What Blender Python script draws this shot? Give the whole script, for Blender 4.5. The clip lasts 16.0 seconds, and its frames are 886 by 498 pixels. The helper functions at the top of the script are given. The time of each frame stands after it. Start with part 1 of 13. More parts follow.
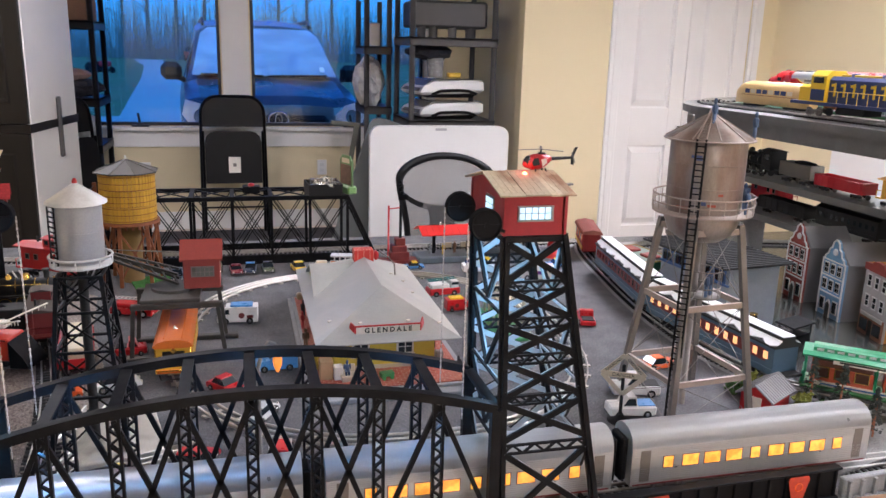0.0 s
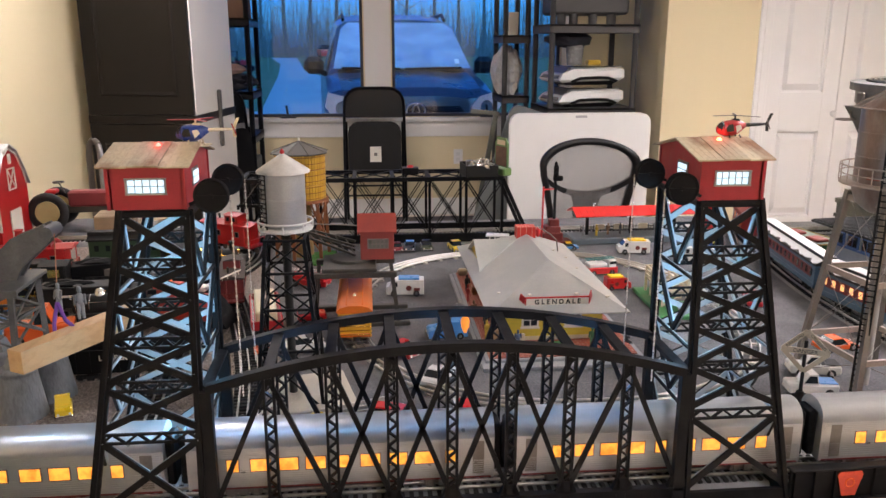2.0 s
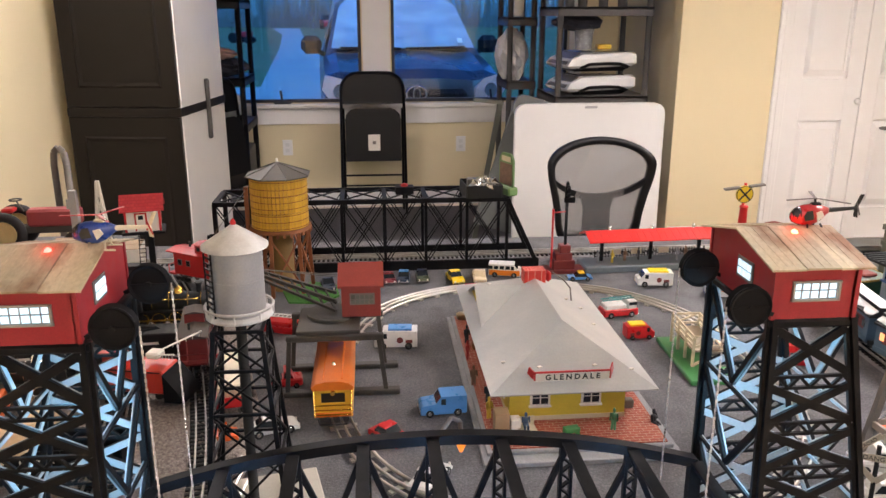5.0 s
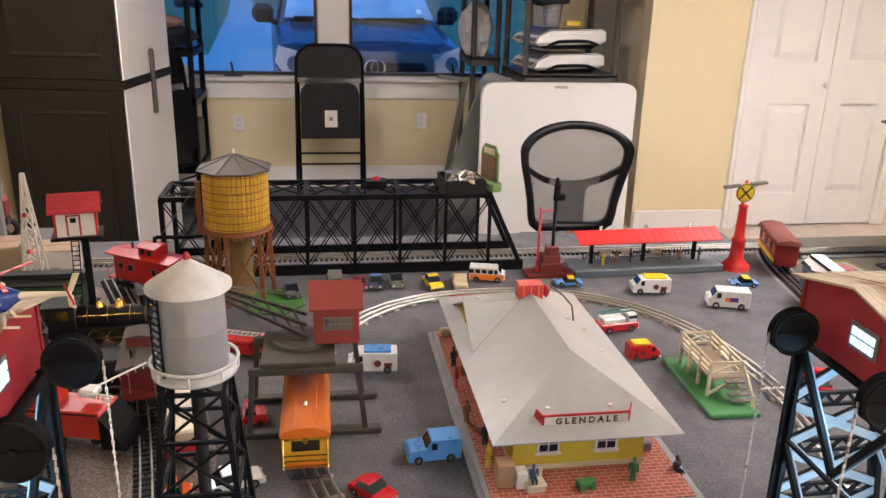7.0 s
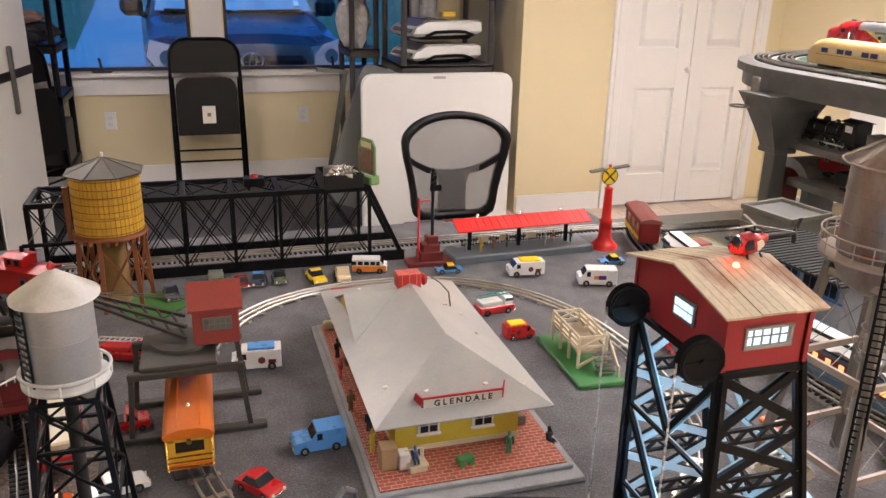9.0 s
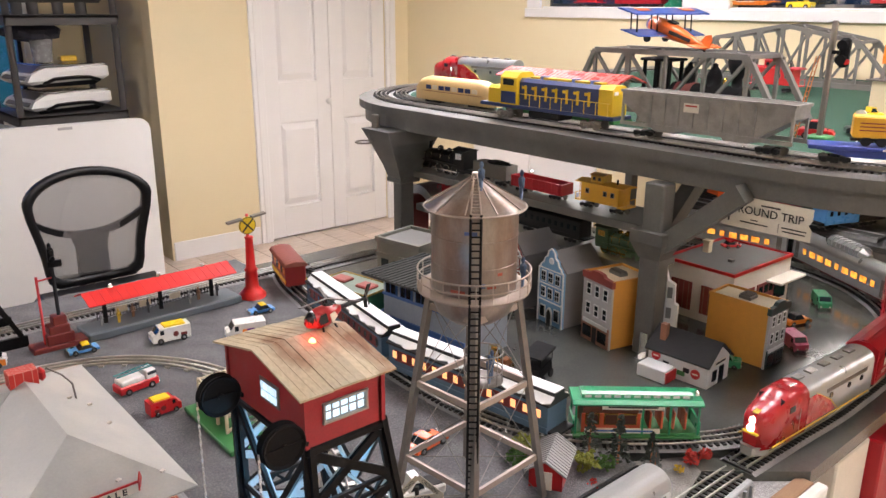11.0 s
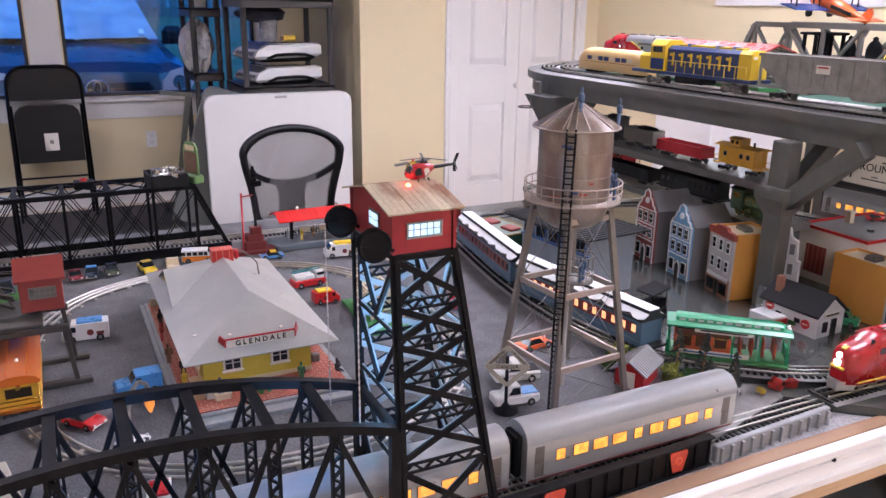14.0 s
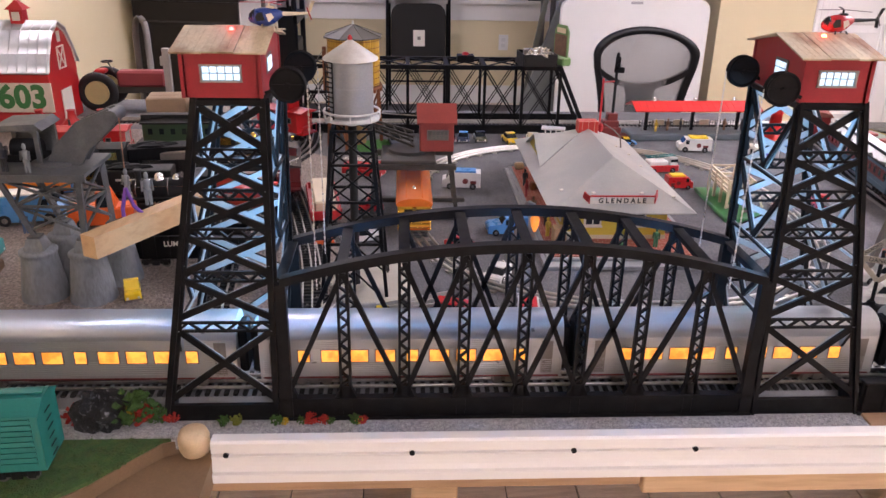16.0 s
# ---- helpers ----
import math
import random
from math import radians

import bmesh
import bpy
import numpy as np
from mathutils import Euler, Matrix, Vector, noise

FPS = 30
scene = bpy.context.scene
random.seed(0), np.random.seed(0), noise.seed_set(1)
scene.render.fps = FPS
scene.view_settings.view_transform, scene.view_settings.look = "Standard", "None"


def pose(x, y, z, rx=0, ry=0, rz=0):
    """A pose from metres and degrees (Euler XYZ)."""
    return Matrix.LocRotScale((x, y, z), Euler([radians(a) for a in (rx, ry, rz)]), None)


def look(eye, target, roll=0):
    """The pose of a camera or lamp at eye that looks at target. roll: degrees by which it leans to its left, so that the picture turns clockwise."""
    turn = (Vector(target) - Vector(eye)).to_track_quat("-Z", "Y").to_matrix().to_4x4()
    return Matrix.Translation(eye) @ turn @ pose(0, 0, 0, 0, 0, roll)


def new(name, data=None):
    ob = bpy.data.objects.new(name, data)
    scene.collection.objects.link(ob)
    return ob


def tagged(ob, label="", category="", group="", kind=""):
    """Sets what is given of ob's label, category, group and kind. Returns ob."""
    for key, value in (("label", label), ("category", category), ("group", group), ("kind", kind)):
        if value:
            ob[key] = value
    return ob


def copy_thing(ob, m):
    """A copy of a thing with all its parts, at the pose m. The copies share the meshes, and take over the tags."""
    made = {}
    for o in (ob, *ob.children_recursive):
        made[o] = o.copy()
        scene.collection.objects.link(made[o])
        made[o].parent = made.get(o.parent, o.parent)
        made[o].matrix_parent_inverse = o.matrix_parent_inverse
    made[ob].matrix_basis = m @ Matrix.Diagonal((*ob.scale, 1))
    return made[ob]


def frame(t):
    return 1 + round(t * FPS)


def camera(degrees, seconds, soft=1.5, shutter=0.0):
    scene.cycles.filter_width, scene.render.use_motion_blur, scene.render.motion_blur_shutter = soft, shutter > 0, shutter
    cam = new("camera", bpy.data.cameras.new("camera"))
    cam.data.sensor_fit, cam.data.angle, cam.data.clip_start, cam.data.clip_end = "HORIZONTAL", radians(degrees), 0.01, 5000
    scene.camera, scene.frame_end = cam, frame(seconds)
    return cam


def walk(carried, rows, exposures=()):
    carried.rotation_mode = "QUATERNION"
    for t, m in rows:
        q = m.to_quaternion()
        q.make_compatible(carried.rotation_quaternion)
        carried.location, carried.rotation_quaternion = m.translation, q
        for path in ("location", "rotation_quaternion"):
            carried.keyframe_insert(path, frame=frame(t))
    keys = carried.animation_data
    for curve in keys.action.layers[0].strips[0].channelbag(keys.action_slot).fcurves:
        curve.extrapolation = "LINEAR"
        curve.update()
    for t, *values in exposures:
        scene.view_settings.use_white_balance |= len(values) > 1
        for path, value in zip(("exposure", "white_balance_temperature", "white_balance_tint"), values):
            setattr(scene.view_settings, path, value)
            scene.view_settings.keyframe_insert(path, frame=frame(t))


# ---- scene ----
cam = camera(58.5, 16.0)
PATH = [
    (0, (-0.002, 0.063, 1.406), (0.486, 1.941, 0.921), 1.6),
    (0.5, (-0.063, 0.046, 1.388), (0.272, 1.959, 0.908), 1.4),
    (1, (-0.113, 0.042, 1.389), (0.131, 1.967, 0.904), 1.1),
    (1.5, (-0.114, 0.033, 1.376), (0.092, 1.96, 0.883), 0.7),
    (2, (-0.102, 0.03, 1.376), (0.081, 1.957, 0.871), 0.1),
    (2.5, (-0.081, 0.042, 1.377), (0.086, 1.967, 0.862), -0.4),
    (3, (-0.064, 0.049, 1.385), (0.091, 1.973, 0.861), -0.8),
    (3.5, (-0.054, 0.055, 1.397), (0.093, 1.978, 0.867), -0.9),
    (4, (-0.055, 0.086, 1.418), (0.086, 2.007, 0.877), -0.7),
    (4.5, (-0.057, 0.178, 1.439), (0.093, 2.094, 0.884), -0.3),
    (5, (-0.059, 0.309, 1.464), (0.112, 2.217, 0.889), 0.0),
    (5.2, (-0.066, 0.353, 1.471), (0.117, 2.256, 0.885), 0.1),
    (7.3, (-0.101, 0.534, 1.473), (0.211, 2.401, 0.826), 1.6),
    (7.5, (-0.096, 0.53, 1.474), (0.23, 2.393, 0.823), 1.6),
    (8, (-0.103, 0.514, 1.479), (0.272, 2.366, 0.823), 1.6),
    (8.5, (-0.102, 0.497, 1.484), (0.342, 2.332, 0.824), 1.5),
    (9, (-0.081, 0.486, 1.491), (0.473, 2.291, 0.832), 1.3),
    (9.5, (-0.073, 0.485, 1.5), (0.646, 2.233, 0.846), 1.2),
    (10, (-0.049, 0.483, 1.514), (0.846, 2.152, 0.872), 0.9),
    (10.2, (-0.035, 0.479, 1.52), (0.942, 2.106, 0.887), 0.8),
    (12.3, (0.041, 0.411, 1.582), (1.475, 1.695, 1.039), -0.3),
    (12.5, (0.042, 0.412, 1.579), (1.463, 1.71, 1.035), -0.2),
    (13, (0.033, 0.394, 1.564), (1.357, 1.786, 1.008), -0.1),
    (13.5, (0.015, 0.291, 1.527), (1.139, 1.847, 0.965), 0.1),
    (14, (-0.033, 0.147, 1.47), (0.817, 1.858, 0.88), 0.8),
    (14.5, (-0.077, 0.062, 1.423), (0.51, 1.868, 0.795), 1.2),
    (15, (-0.117, 0.043, 1.382), (0.245, 1.888, 0.7), 1.6),
    (15.5, (-0.142, 0.058, 1.377), (0.075, 1.908, 0.647), 1.3),
    (16, (-0.156, 0.063, 1.379), (-0.058, 1.905, 0.606), 1.1),
]
walk(cam, [(t, look(eye, target, roll)) for t, eye, target, roll in PATH], [(0.0, 0.0, 5700, 10), (1.5, -0.05, 6100, 10), (2.5, -0.05, 6400, 10), (4.5, 0.1, 6500, 10), (7.5, 0.1, 6550, 10), (9.0, 0.0, 6600, 10), (10.0, 0.0, 6500, 10), (12.5, -0.08, 5850, 10), (13.5, -0.08, 5650, 10), (14.2, -0.05, 5500, 20), (15.2, -0.1, 5500, 20), (16.0, 0.03, 6000, 20)])

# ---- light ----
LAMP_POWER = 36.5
world = bpy.data.worlds.new("dusk_sky")
scene.world = world
world.use_nodes = True
wn = world.node_tree.nodes
sky = wn.new("ShaderNodeTexSky")
sky.sky_type, sky.sun_disc = "NISHITA", False
sky.sun_elevation, sky.sun_rotation = radians(50), radians(180)
sky.ozone_density = 2.0
tint = wn.new("ShaderNodeVectorMath")
tint.operation = "MULTIPLY"
tint.inputs[1].default_value = (0.11, 0.46, 1.26)  # blue dusk as the warm room's white balance shows it
world.node_tree.links.new(sky.outputs[0], tint.inputs[0])
world.node_tree.links.new(tint.outputs[0], wn["Background"].inputs["Color"])
wn["Background"].inputs["Strength"].default_value = 0.15
sun = bpy.data.lights.new("sun", "SUN")
sun.energy, sun.angle, sun.color = 4.0, radians(40), (0.13, 0.46, 1.0)
new("sun", sun).matrix_basis = look((0, 0, 0), (0.05, 0.64, -0.77))

# ---- building blocks ----
class Shape:
    """Collects boxes, struts, turned and extruded forms into one mesh."""

    def __init__(self):
        self.v, self.f, self.s = [], [], []

    def add(self, verts, faces, smooth=False):
        n = len(self.v)
        self.v += [tuple(p) for p in verts]
        self.f += [tuple(i + n for i in q) for q in faces]
        self.s += [smooth] * len(faces)
        return self

    def box(self, c, size, rz=0, bev=0.0, m=None):
        hx, hy, hz = (d / 2 for d in size)
        b = min(bev, hx * 0.9, hy * 0.9, hz * 0.9)
        t = Matrix.Translation(c) @ (m or Matrix.Rotation(radians(rz), 4, "Z"))
        if b <= 0:
            vs = [(x, y, z) for z in (-hz, hz) for x, y in ((-hx, -hy), (hx, -hy), (hx, hy), (-hx, hy))]
            fs = [(3, 2, 1, 0), (4, 5, 6, 7), (0, 1, 5, 4), (1, 2, 6, 5), (2, 3, 7, 6), (3, 0, 4, 7)]
        else:
            vs, idx = [], {}
            for sx in (-1, 1):
                for sy in (-1, 1):
                    for sz in (-1, 1):
                        idx[sx, sy, sz] = len(vs)
                        vs += [(sx * hx, sy * (hy - b), sz * (hz - b)), (sx * (hx - b), sy * hy, sz * (hz - b)), (sx * (hx - b), sy * (hy - b), sz * hz)]
            fs = []
            ring = ((-1, -1), (1, -1), (1, 1), (-1, 1))
            for s in (-1, 1):
                fs.append(tuple(idx[s, p, q] for p, q in ring))
                fs.append(tuple(idx[p, s, q] + 1 for p, q in ring))
                fs.append(tuple(idx[p, q, s] + 2 for p, q in ring))
            for p in (-1, 1):
                for q in (-1, 1):
                    fs.append((idx[p, q, -1], idx[p, q, 1], idx[p, q, 1] + 1, idx[p, q, -1] + 1))
                    fs.append((idx[p, -1, q], idx[p, 1, q], idx[p, 1, q] + 2, idx[p, -1, q] + 2))
                    fs.append((idx[-1, p, q] + 1, idx[1, p, q] + 1, idx[1, p, q] + 2, idx[-1, p, q] + 2))
            for k in idx.values():
                fs.append((k, k + 1, k + 2))
        return self.add([t @ Vector(p) for p in vs], fs)

    def strut(self, a, b, w, h=None, up=(0, 0, 1)):
        a, b = Vector(a), Vector(b)
        d = b - a
        if d.length < 1e-6:
            return self
        z = d.normalized()
        u = Vector(up)
        if abs(z.dot(u)) > 0.98:
            u = Vector((0, 1, 0)) if abs(z.y) < 0.9 else Vector((1, 0, 0))
        x = z.cross(u).normalized()
        y = x.cross(z)
        x, y = x * w / 2, y * (h or w) / 2
        vs = [p + q for p in (a, b) for q in (-x - y, x - y, x + y, -x + y)]
        return self.add(vs, [(3, 2, 1, 0), (4, 5, 6, 7), (0, 1, 5, 4), (1, 2, 6, 5), (2, 3, 7, 6), (3, 0, 4, 7)])

    def rod(self, a, b, r, r2=None, n=10, caps=True):
        a, b = Vector(a), Vector(b)
        z = (b - a).normalized()
        u = Vector((0, 0, 1)) if abs(z.z) < 0.9 else Vector((1, 0, 0))
        x = z.cross(u).normalized()
        y = z.cross(x)
        r2 = r if r2 is None else r2
        ring = [(math.cos(6.283185 * i / n), math.sin(6.283185 * i / n)) for i in range(n)]
        vs = [a + (x * c + y * s) * r for c, s in ring] + [b + (x * c + y * s) * r2 for c, s in ring]
        self.add(vs, [(i, (i + 1) % n, n + (i + 1) % n, n + i) for i in range(n)], True)
        if caps:
            k = len(self.v) - 2 * n
            self.f += [tuple(range(k, k + n)), tuple(range(k + n, k + 2 * n))]
            self.s += [False, False]
        return self

    def turn(self, profile, c=(0, 0, 0), n=24, smooth=True, m=None):
        c = Vector(c)
        vs = []
        for r, z in profile:
            for i in range(n):
                p = Vector((r * math.cos(6.283185 * i / n), r * math.sin(6.283185 * i / n), z))
                vs.append(c + (m @ p if m else p))
        fs = [(j * n + i, j * n + (i + 1) % n, (j + 1) * n + (i + 1) % n, (j + 1) * n + i) for j in range(len(profile) - 1) for i in range(n)]
        self.add(vs, fs, smooth)
        k = len(self.v) - len(vs)
        self.f += [tuple(range(k, k + n)), tuple(range(len(self.v) - n, len(self.v)))]
        self.s += [False, False]
        return self

    def ring(self, c, r, tube, n=28, k=6, m=None):
        c = Vector(c)
        vs = []
        for i in range(n):
            a = 6.283185 * i / n
            for j in range(k):
                b = 6.283185 * j / k
                p = Vector(((r + tube * math.cos(b)) * math.cos(a), (r + tube * math.cos(b)) * math.sin(a), tube * math.sin(b)))
                vs.append(c + (m @ p if m else p))
        fs = [(i * k + j, ((i + 1) % n) * k + j, ((i + 1) % n) * k + (j + 1) % k, i * k + (j + 1) % k) for i in range(n) for j in range(k)]
        return self.add(vs, fs, True)

    def loft(self, sections, smooth=False, caps=True):
        n = len(sections[0])
        vs = [p for s in sections for p in s]
        fs = [(j * n + i, j * n + (i + 1) % n, (j + 1) * n + (i + 1) % n, (j + 1) * n + i) for j in range(len(sections) - 1) for i in range(n)]
        self.add(vs, fs, smooth)
        if caps:
            k = len(self.v) - len(vs)
            self.f += [tuple(range(k, k + n)), tuple(range(len(self.v) - n, len(self.v)))]
            self.s += [False, False]
        return self

    def prism(self, outline, lo, hi, axis="y", smooth=False):
        """Extrudes an outline of (u, w) pairs along an axis from lo to hi: along y it lies in x, z; along x in y, z; along z in x, y."""
        place = {"y": lambda u, w, t: (u, t, w), "x": lambda u, w, t: (t, u, w), "z": lambda u, w, t: (u, w, t)}[axis]
        return self.loft([[place(u, w, t) for u, w in outline] for t in (lo, hi)], smooth)

    def tube(self, path, r, n=6):
        for a, b in zip(path, path[1:]):
            self.rod(a, b, r, n=n, caps=True)
        return self

    def blob(self, c, r, seed=0, rough=0.25, n=8, squash=(1, 1, 1)):
        rnd = random.Random(seed)
        c = Vector(c)
        vs, m = [], n // 2
        for j in range(m + 1):
            th = math.pi * j / m
            for i in range(n):
                ph = 6.283185 * i / n
                q = r * (1 + rnd.uniform(-rough, rough))
                vs.append(c + Vector((q * math.sin(th) * math.cos(ph) * squash[0], q * math.sin(th) * math.sin(ph) * squash[1], q * math.cos(th) * squash[2])))
        return self.add(vs, [(j * n + i, j * n + (i + 1) % n, (j + 1) * n + (i + 1) % n, (j + 1) * n + i) for j in range(m) for i in range(n)], rough < 0.12)

    def mesh(self, name, material):
        me = bpy.data.meshes.new(name)
        me.from_pydata(self.v, [], self.f)
        me.polygons.foreach_set("use_smooth", self.s)
        me.materials.append(material)
        me.update()
        return me


def part(name, shape, material, parent=None, label=""):
    ob = new(name, shape.mesh(name, material))
    if parent is not None:
        ob.parent = parent
    return tagged(ob, label)


def thing(name, label, category, at=(0, 0, 0), rz=0, group="", kind=""):
    ob = new(name)
    ob.empty_display_size = 0.01
    ob.matrix_basis = pose(*at, 0, 0, rz)
    return tagged(ob, label, category, group, kind)


def lone(name, shape, material, label, category, group="", kind=""):
    return tagged(new(name, shape.mesh(name, material)), label, category, group, kind)


def letters(name, body, size, material, parent, m, label="", depth=0.0004, bold=0.0):
    cu = bpy.data.curves.new(name, "FONT")
    cu.body, cu.size, cu.extrude, cu.align_x, cu.align_y = body, size, depth, "CENTER", "CENTER"
    cu.offset = bold
    cu.materials.append(material)
    cu.resolution_u = 3
    ob = new(name, cu)
    bpy.context.view_layer.update()
    me = bpy.data.meshes.new_from_object(ob.evaluated_get(bpy.context.evaluated_depsgraph_get()))
    bpy.data.objects.remove(ob)
    ob = new(name, me)
    ob.parent = parent
    ob.matrix_basis = m
    return tagged(ob, label)


# ---- materials ----
def finish(name, rgb, rough=0.5, metal=0.0, var=0.10, scale=40.0, bump=0.06, fine=350.0, second=None, mix=0.0, mixscale=12.0, coat=0.0, per=0.0, stretch=(1, 1, 1), lo=0.45, hi=0.62, gloss=0.5):
    """Paint, plastic, metal or stone: broad and fine variation of colour and gloss, fine relief, and an optional second colour in worn patches."""
    m = bpy.data.materials.new(name)
    m.use_nodes = True
    nt = m.node_tree
    N, L = nt.nodes, nt.links
    b = N["Principled BSDF"]
    b.inputs["Metallic"].default_value = metal
    b.inputs["Coat Weight"].default_value = coat
    b.inputs["Specular IOR Level"].default_value = gloss
    b.inputs["Coat Roughness"].default_value = 0.15
    tc = N.new("ShaderNodeTexCoord")
    mp = N.new("ShaderNodeMapping")
    mp.inputs["Scale"].default_value = stretch
    L.new(tc.outputs["Object"], mp.inputs["Vector"])

    def noise_at(s, d):
        t = N.new("ShaderNodeTexNoise")
        t.inputs["Scale"].default_value, t.inputs["Detail"].default_value = s, d
        L.new(mp.outputs["Vector"], t.inputs["Vector"])
        return t.outputs["Fac"]

    big, small = noise_at(scale, 5), noise_at(fine, 3)
    add = N.new("ShaderNodeMath")
    add.operation = "MULTIPLY_ADD"
    L.new(small, add.inputs[0])
    add.inputs[1].default_value = 0.5
    half = N.new("ShaderNodeMath")
    half.operation = "MULTIPLY"
    half.inputs[1].default_value = 0.5
    L.new(big, half.inputs[0])
    L.new(half.outputs[0], add.inputs[2])
    ramp = N.new("ShaderNodeMapRange")
    ramp.inputs["From Min"].default_value, ramp.inputs["From Max"].default_value = 0.3, 0.7
    ramp.inputs["To Min"].default_value, ramp.inputs["To Max"].default_value = 1 - var, 1 + var
    L.new(add.outputs[0], ramp.inputs["Value"])
    level = ramp.outputs[0]
    if per:
        info = N.new("ShaderNodeObjectInfo")
        pr = N.new("ShaderNodeMapRange")
        pr.inputs["To Min"].default_value, pr.inputs["To Max"].default_value = 1 - per, 1 + per
        L.new(info.outputs["Random"], pr.inputs["Value"])
        mul = N.new("ShaderNodeMath")
        mul.operation = "MULTIPLY"
        L.new(level, mul.inputs[0])
        L.new(pr.outputs[0], mul.inputs[1])
        level = mul.outputs[0]
    col = N.new("ShaderNodeRGB")
    col.outputs[0].default_value = (*rgb, 1)
    base = col.outputs[0]
    if second is not None:
        patch = N.new("ShaderNodeMapRange")
        patch.inputs["From Min"].default_value, patch.inputs["From Max"].default_value = lo, hi
        patch.inputs["To Max"].default_value = mix
        L.new(noise_at(mixscale, 8), patch.inputs["Value"])
        mx = N.new("ShaderNodeMix")
        mx.data_type = "RGBA"
        L.new(patch.outputs[0], mx.inputs["Factor"])
        L.new(base, mx.inputs["A"])
        mx.inputs["B"].default_value = (*second, 1)
        base = mx.outputs["Result"]
    sc = N.new("ShaderNodeVectorMath")
    sc.operation = "SCALE"
    L.new(base, sc.inputs[0])
    L.new(level, sc.inputs["Scale"])
    L.new(sc.outputs[0], b.inputs["Base Color"])
    rr = N.new("ShaderNodeMapRange")
    rr.inputs["To Min"].default_value, rr.inputs["To Max"].default_value = max(0.03, rough - 0.12), min(1, rough + 0.12)
    L.new(big, rr.inputs["Value"])
    L.new(rr.outputs[0], b.inputs["Roughness"])
    if bump:
        bp = N.new("ShaderNodeBump")
        bp.inputs["Strength"].default_value = min(1.0, bump * 4)
        bp.inputs["Distance"].default_value = 0.002 * bump * 10
        L.new(add.outputs[0], bp.inputs["Height"])
        L.new(bp.outputs[0], b.inputs["Normal"])
    return m


def glow(name, rgb, strength):
    m = bpy.data.materials.new(name)
    m.use_nodes = True
    b = m.node_tree.nodes["Principled BSDF"]
    b.inputs["Base Color"].default_value = (*rgb, 1)
    b.inputs["Emission Color"].default_value = (*rgb, 1)
    b.inputs["Emission Strength"].default_value = strength
    b.inputs["Roughness"].default_value = 0.3
    return m


def uneven_glow(name, rgb, dim, strength, scale=70.0):
    """A lit pane; noise in its glow stands in for bulbs and seats behind."""
    m = glow(name, rgb, strength)
    N, L = m.node_tree.nodes, m.node_tree.links
    tc, nz, mx = N.new("ShaderNodeTexCoord"), N.new("ShaderNodeTexNoise"), N.new("ShaderNodeMix")
    nz.inputs["Scale"].default_value, nz.inputs["Detail"].default_value = scale, 2.0
    mx.data_type = "RGBA"
    ramp = N.new("ShaderNodeMapRange")
    ramp.inputs["From Min"].default_value, ramp.inputs["From Max"].default_value = 0.36, 0.56
    L.new(tc.outputs["Object"], nz.inputs["Vector"])
    L.new(nz.outputs["Fac"], ramp.inputs["Value"])
    L.new(ramp.outputs["Result"], mx.inputs["Factor"])
    col = [k for k in mx.inputs if k.type == "RGBA"]
    col[0].default_value, col[1].default_value = (*dim, 1), (*rgb, 1)
    out = [k for k in mx.outputs if k.type == "RGBA"][0]
    L.new(out, N["Principled BSDF"].inputs["Emission Color"])
    return m


def glass(name, rgb=(0.9, 0.95, 0.97), rough=0.02, ior=1.45):
    m = bpy.data.materials.new(name)
    m.use_nodes = True
    b = m.node_tree.nodes["Principled BSDF"]
    b.inputs["Base Color"].default_value = (*rgb, 1)
    b.inputs["Transmission Weight"].default_value = 1
    b.inputs["Roughness"].default_value = rough
    b.inputs["IOR"].default_value = ior
    return m


def brickwork(name, a, bcol, mortar, width, height, gap=0.0006):
    m = finish(name, a, 0.75, bump=0.1)
    N, L = m.node_tree.nodes, m.node_tree.links
    tc = N.new("ShaderNodeTexCoord")
    br = N.new("ShaderNodeTexBrick")
    br.inputs["Color1"].default_value, br.inputs["Color2"].default_value, br.inputs["Mortar"].default_value = (*a, 1), (*bcol, 1), (*mortar, 1)
    br.inputs["Scale"].default_value = 1
    br.inputs["Brick Width"].default_value, br.inputs["Row Height"].default_value, br.inputs["Mortar Size"].default_value = width, height, gap
    L.new(tc.outputs["Object"], br.inputs["Vector"])
    L.new(br.outputs["Color"], N["Principled BSDF"].inputs["Base Color"])
    return m


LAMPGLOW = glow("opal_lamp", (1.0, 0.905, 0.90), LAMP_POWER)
FILLGLOW = glow("fill_strip_glow", (1.0, 0.90, 0.83), 30.0)
WALL = finish("cream_wall_paint", (0.75, 0.65, 0.425), 0.75, var=0.03, scale=2.0, bump=0.03, fine=900)
WHITE_TRIM = finish("white_trim_paint", (0.80, 0.79, 0.78), 0.45, var=0.03, scale=5, bump=0.02, fine=500)
CEIL = finish("white_ceiling_paint", (0.8, 0.79, 0.77), 0.85, var=0.03, scale=4, bump=0.04)
FLOORWOOD = finish("pale_oak_plank", (0.72, 0.61, 0.52), 0.45, var=0.18, scale=6, bump=0.05, fine=60, per=0.10, stretch=(1, 9, 1), second=(0.56, 0.45, 0.37), mix=0.7, mixscale=9)
JOINT = finish("dark_floor_joint", (0.12, 0.10, 0.08), 0.8)
FELT = finish("grey_felt", (0.112, 0.112, 0.119), 0.95, var=0.42, scale=18, bump=0.25, fine=420, second=(0.175, 0.175, 0.18), mix=0.6, mixscale=240, lo=0.5, hi=0.6)
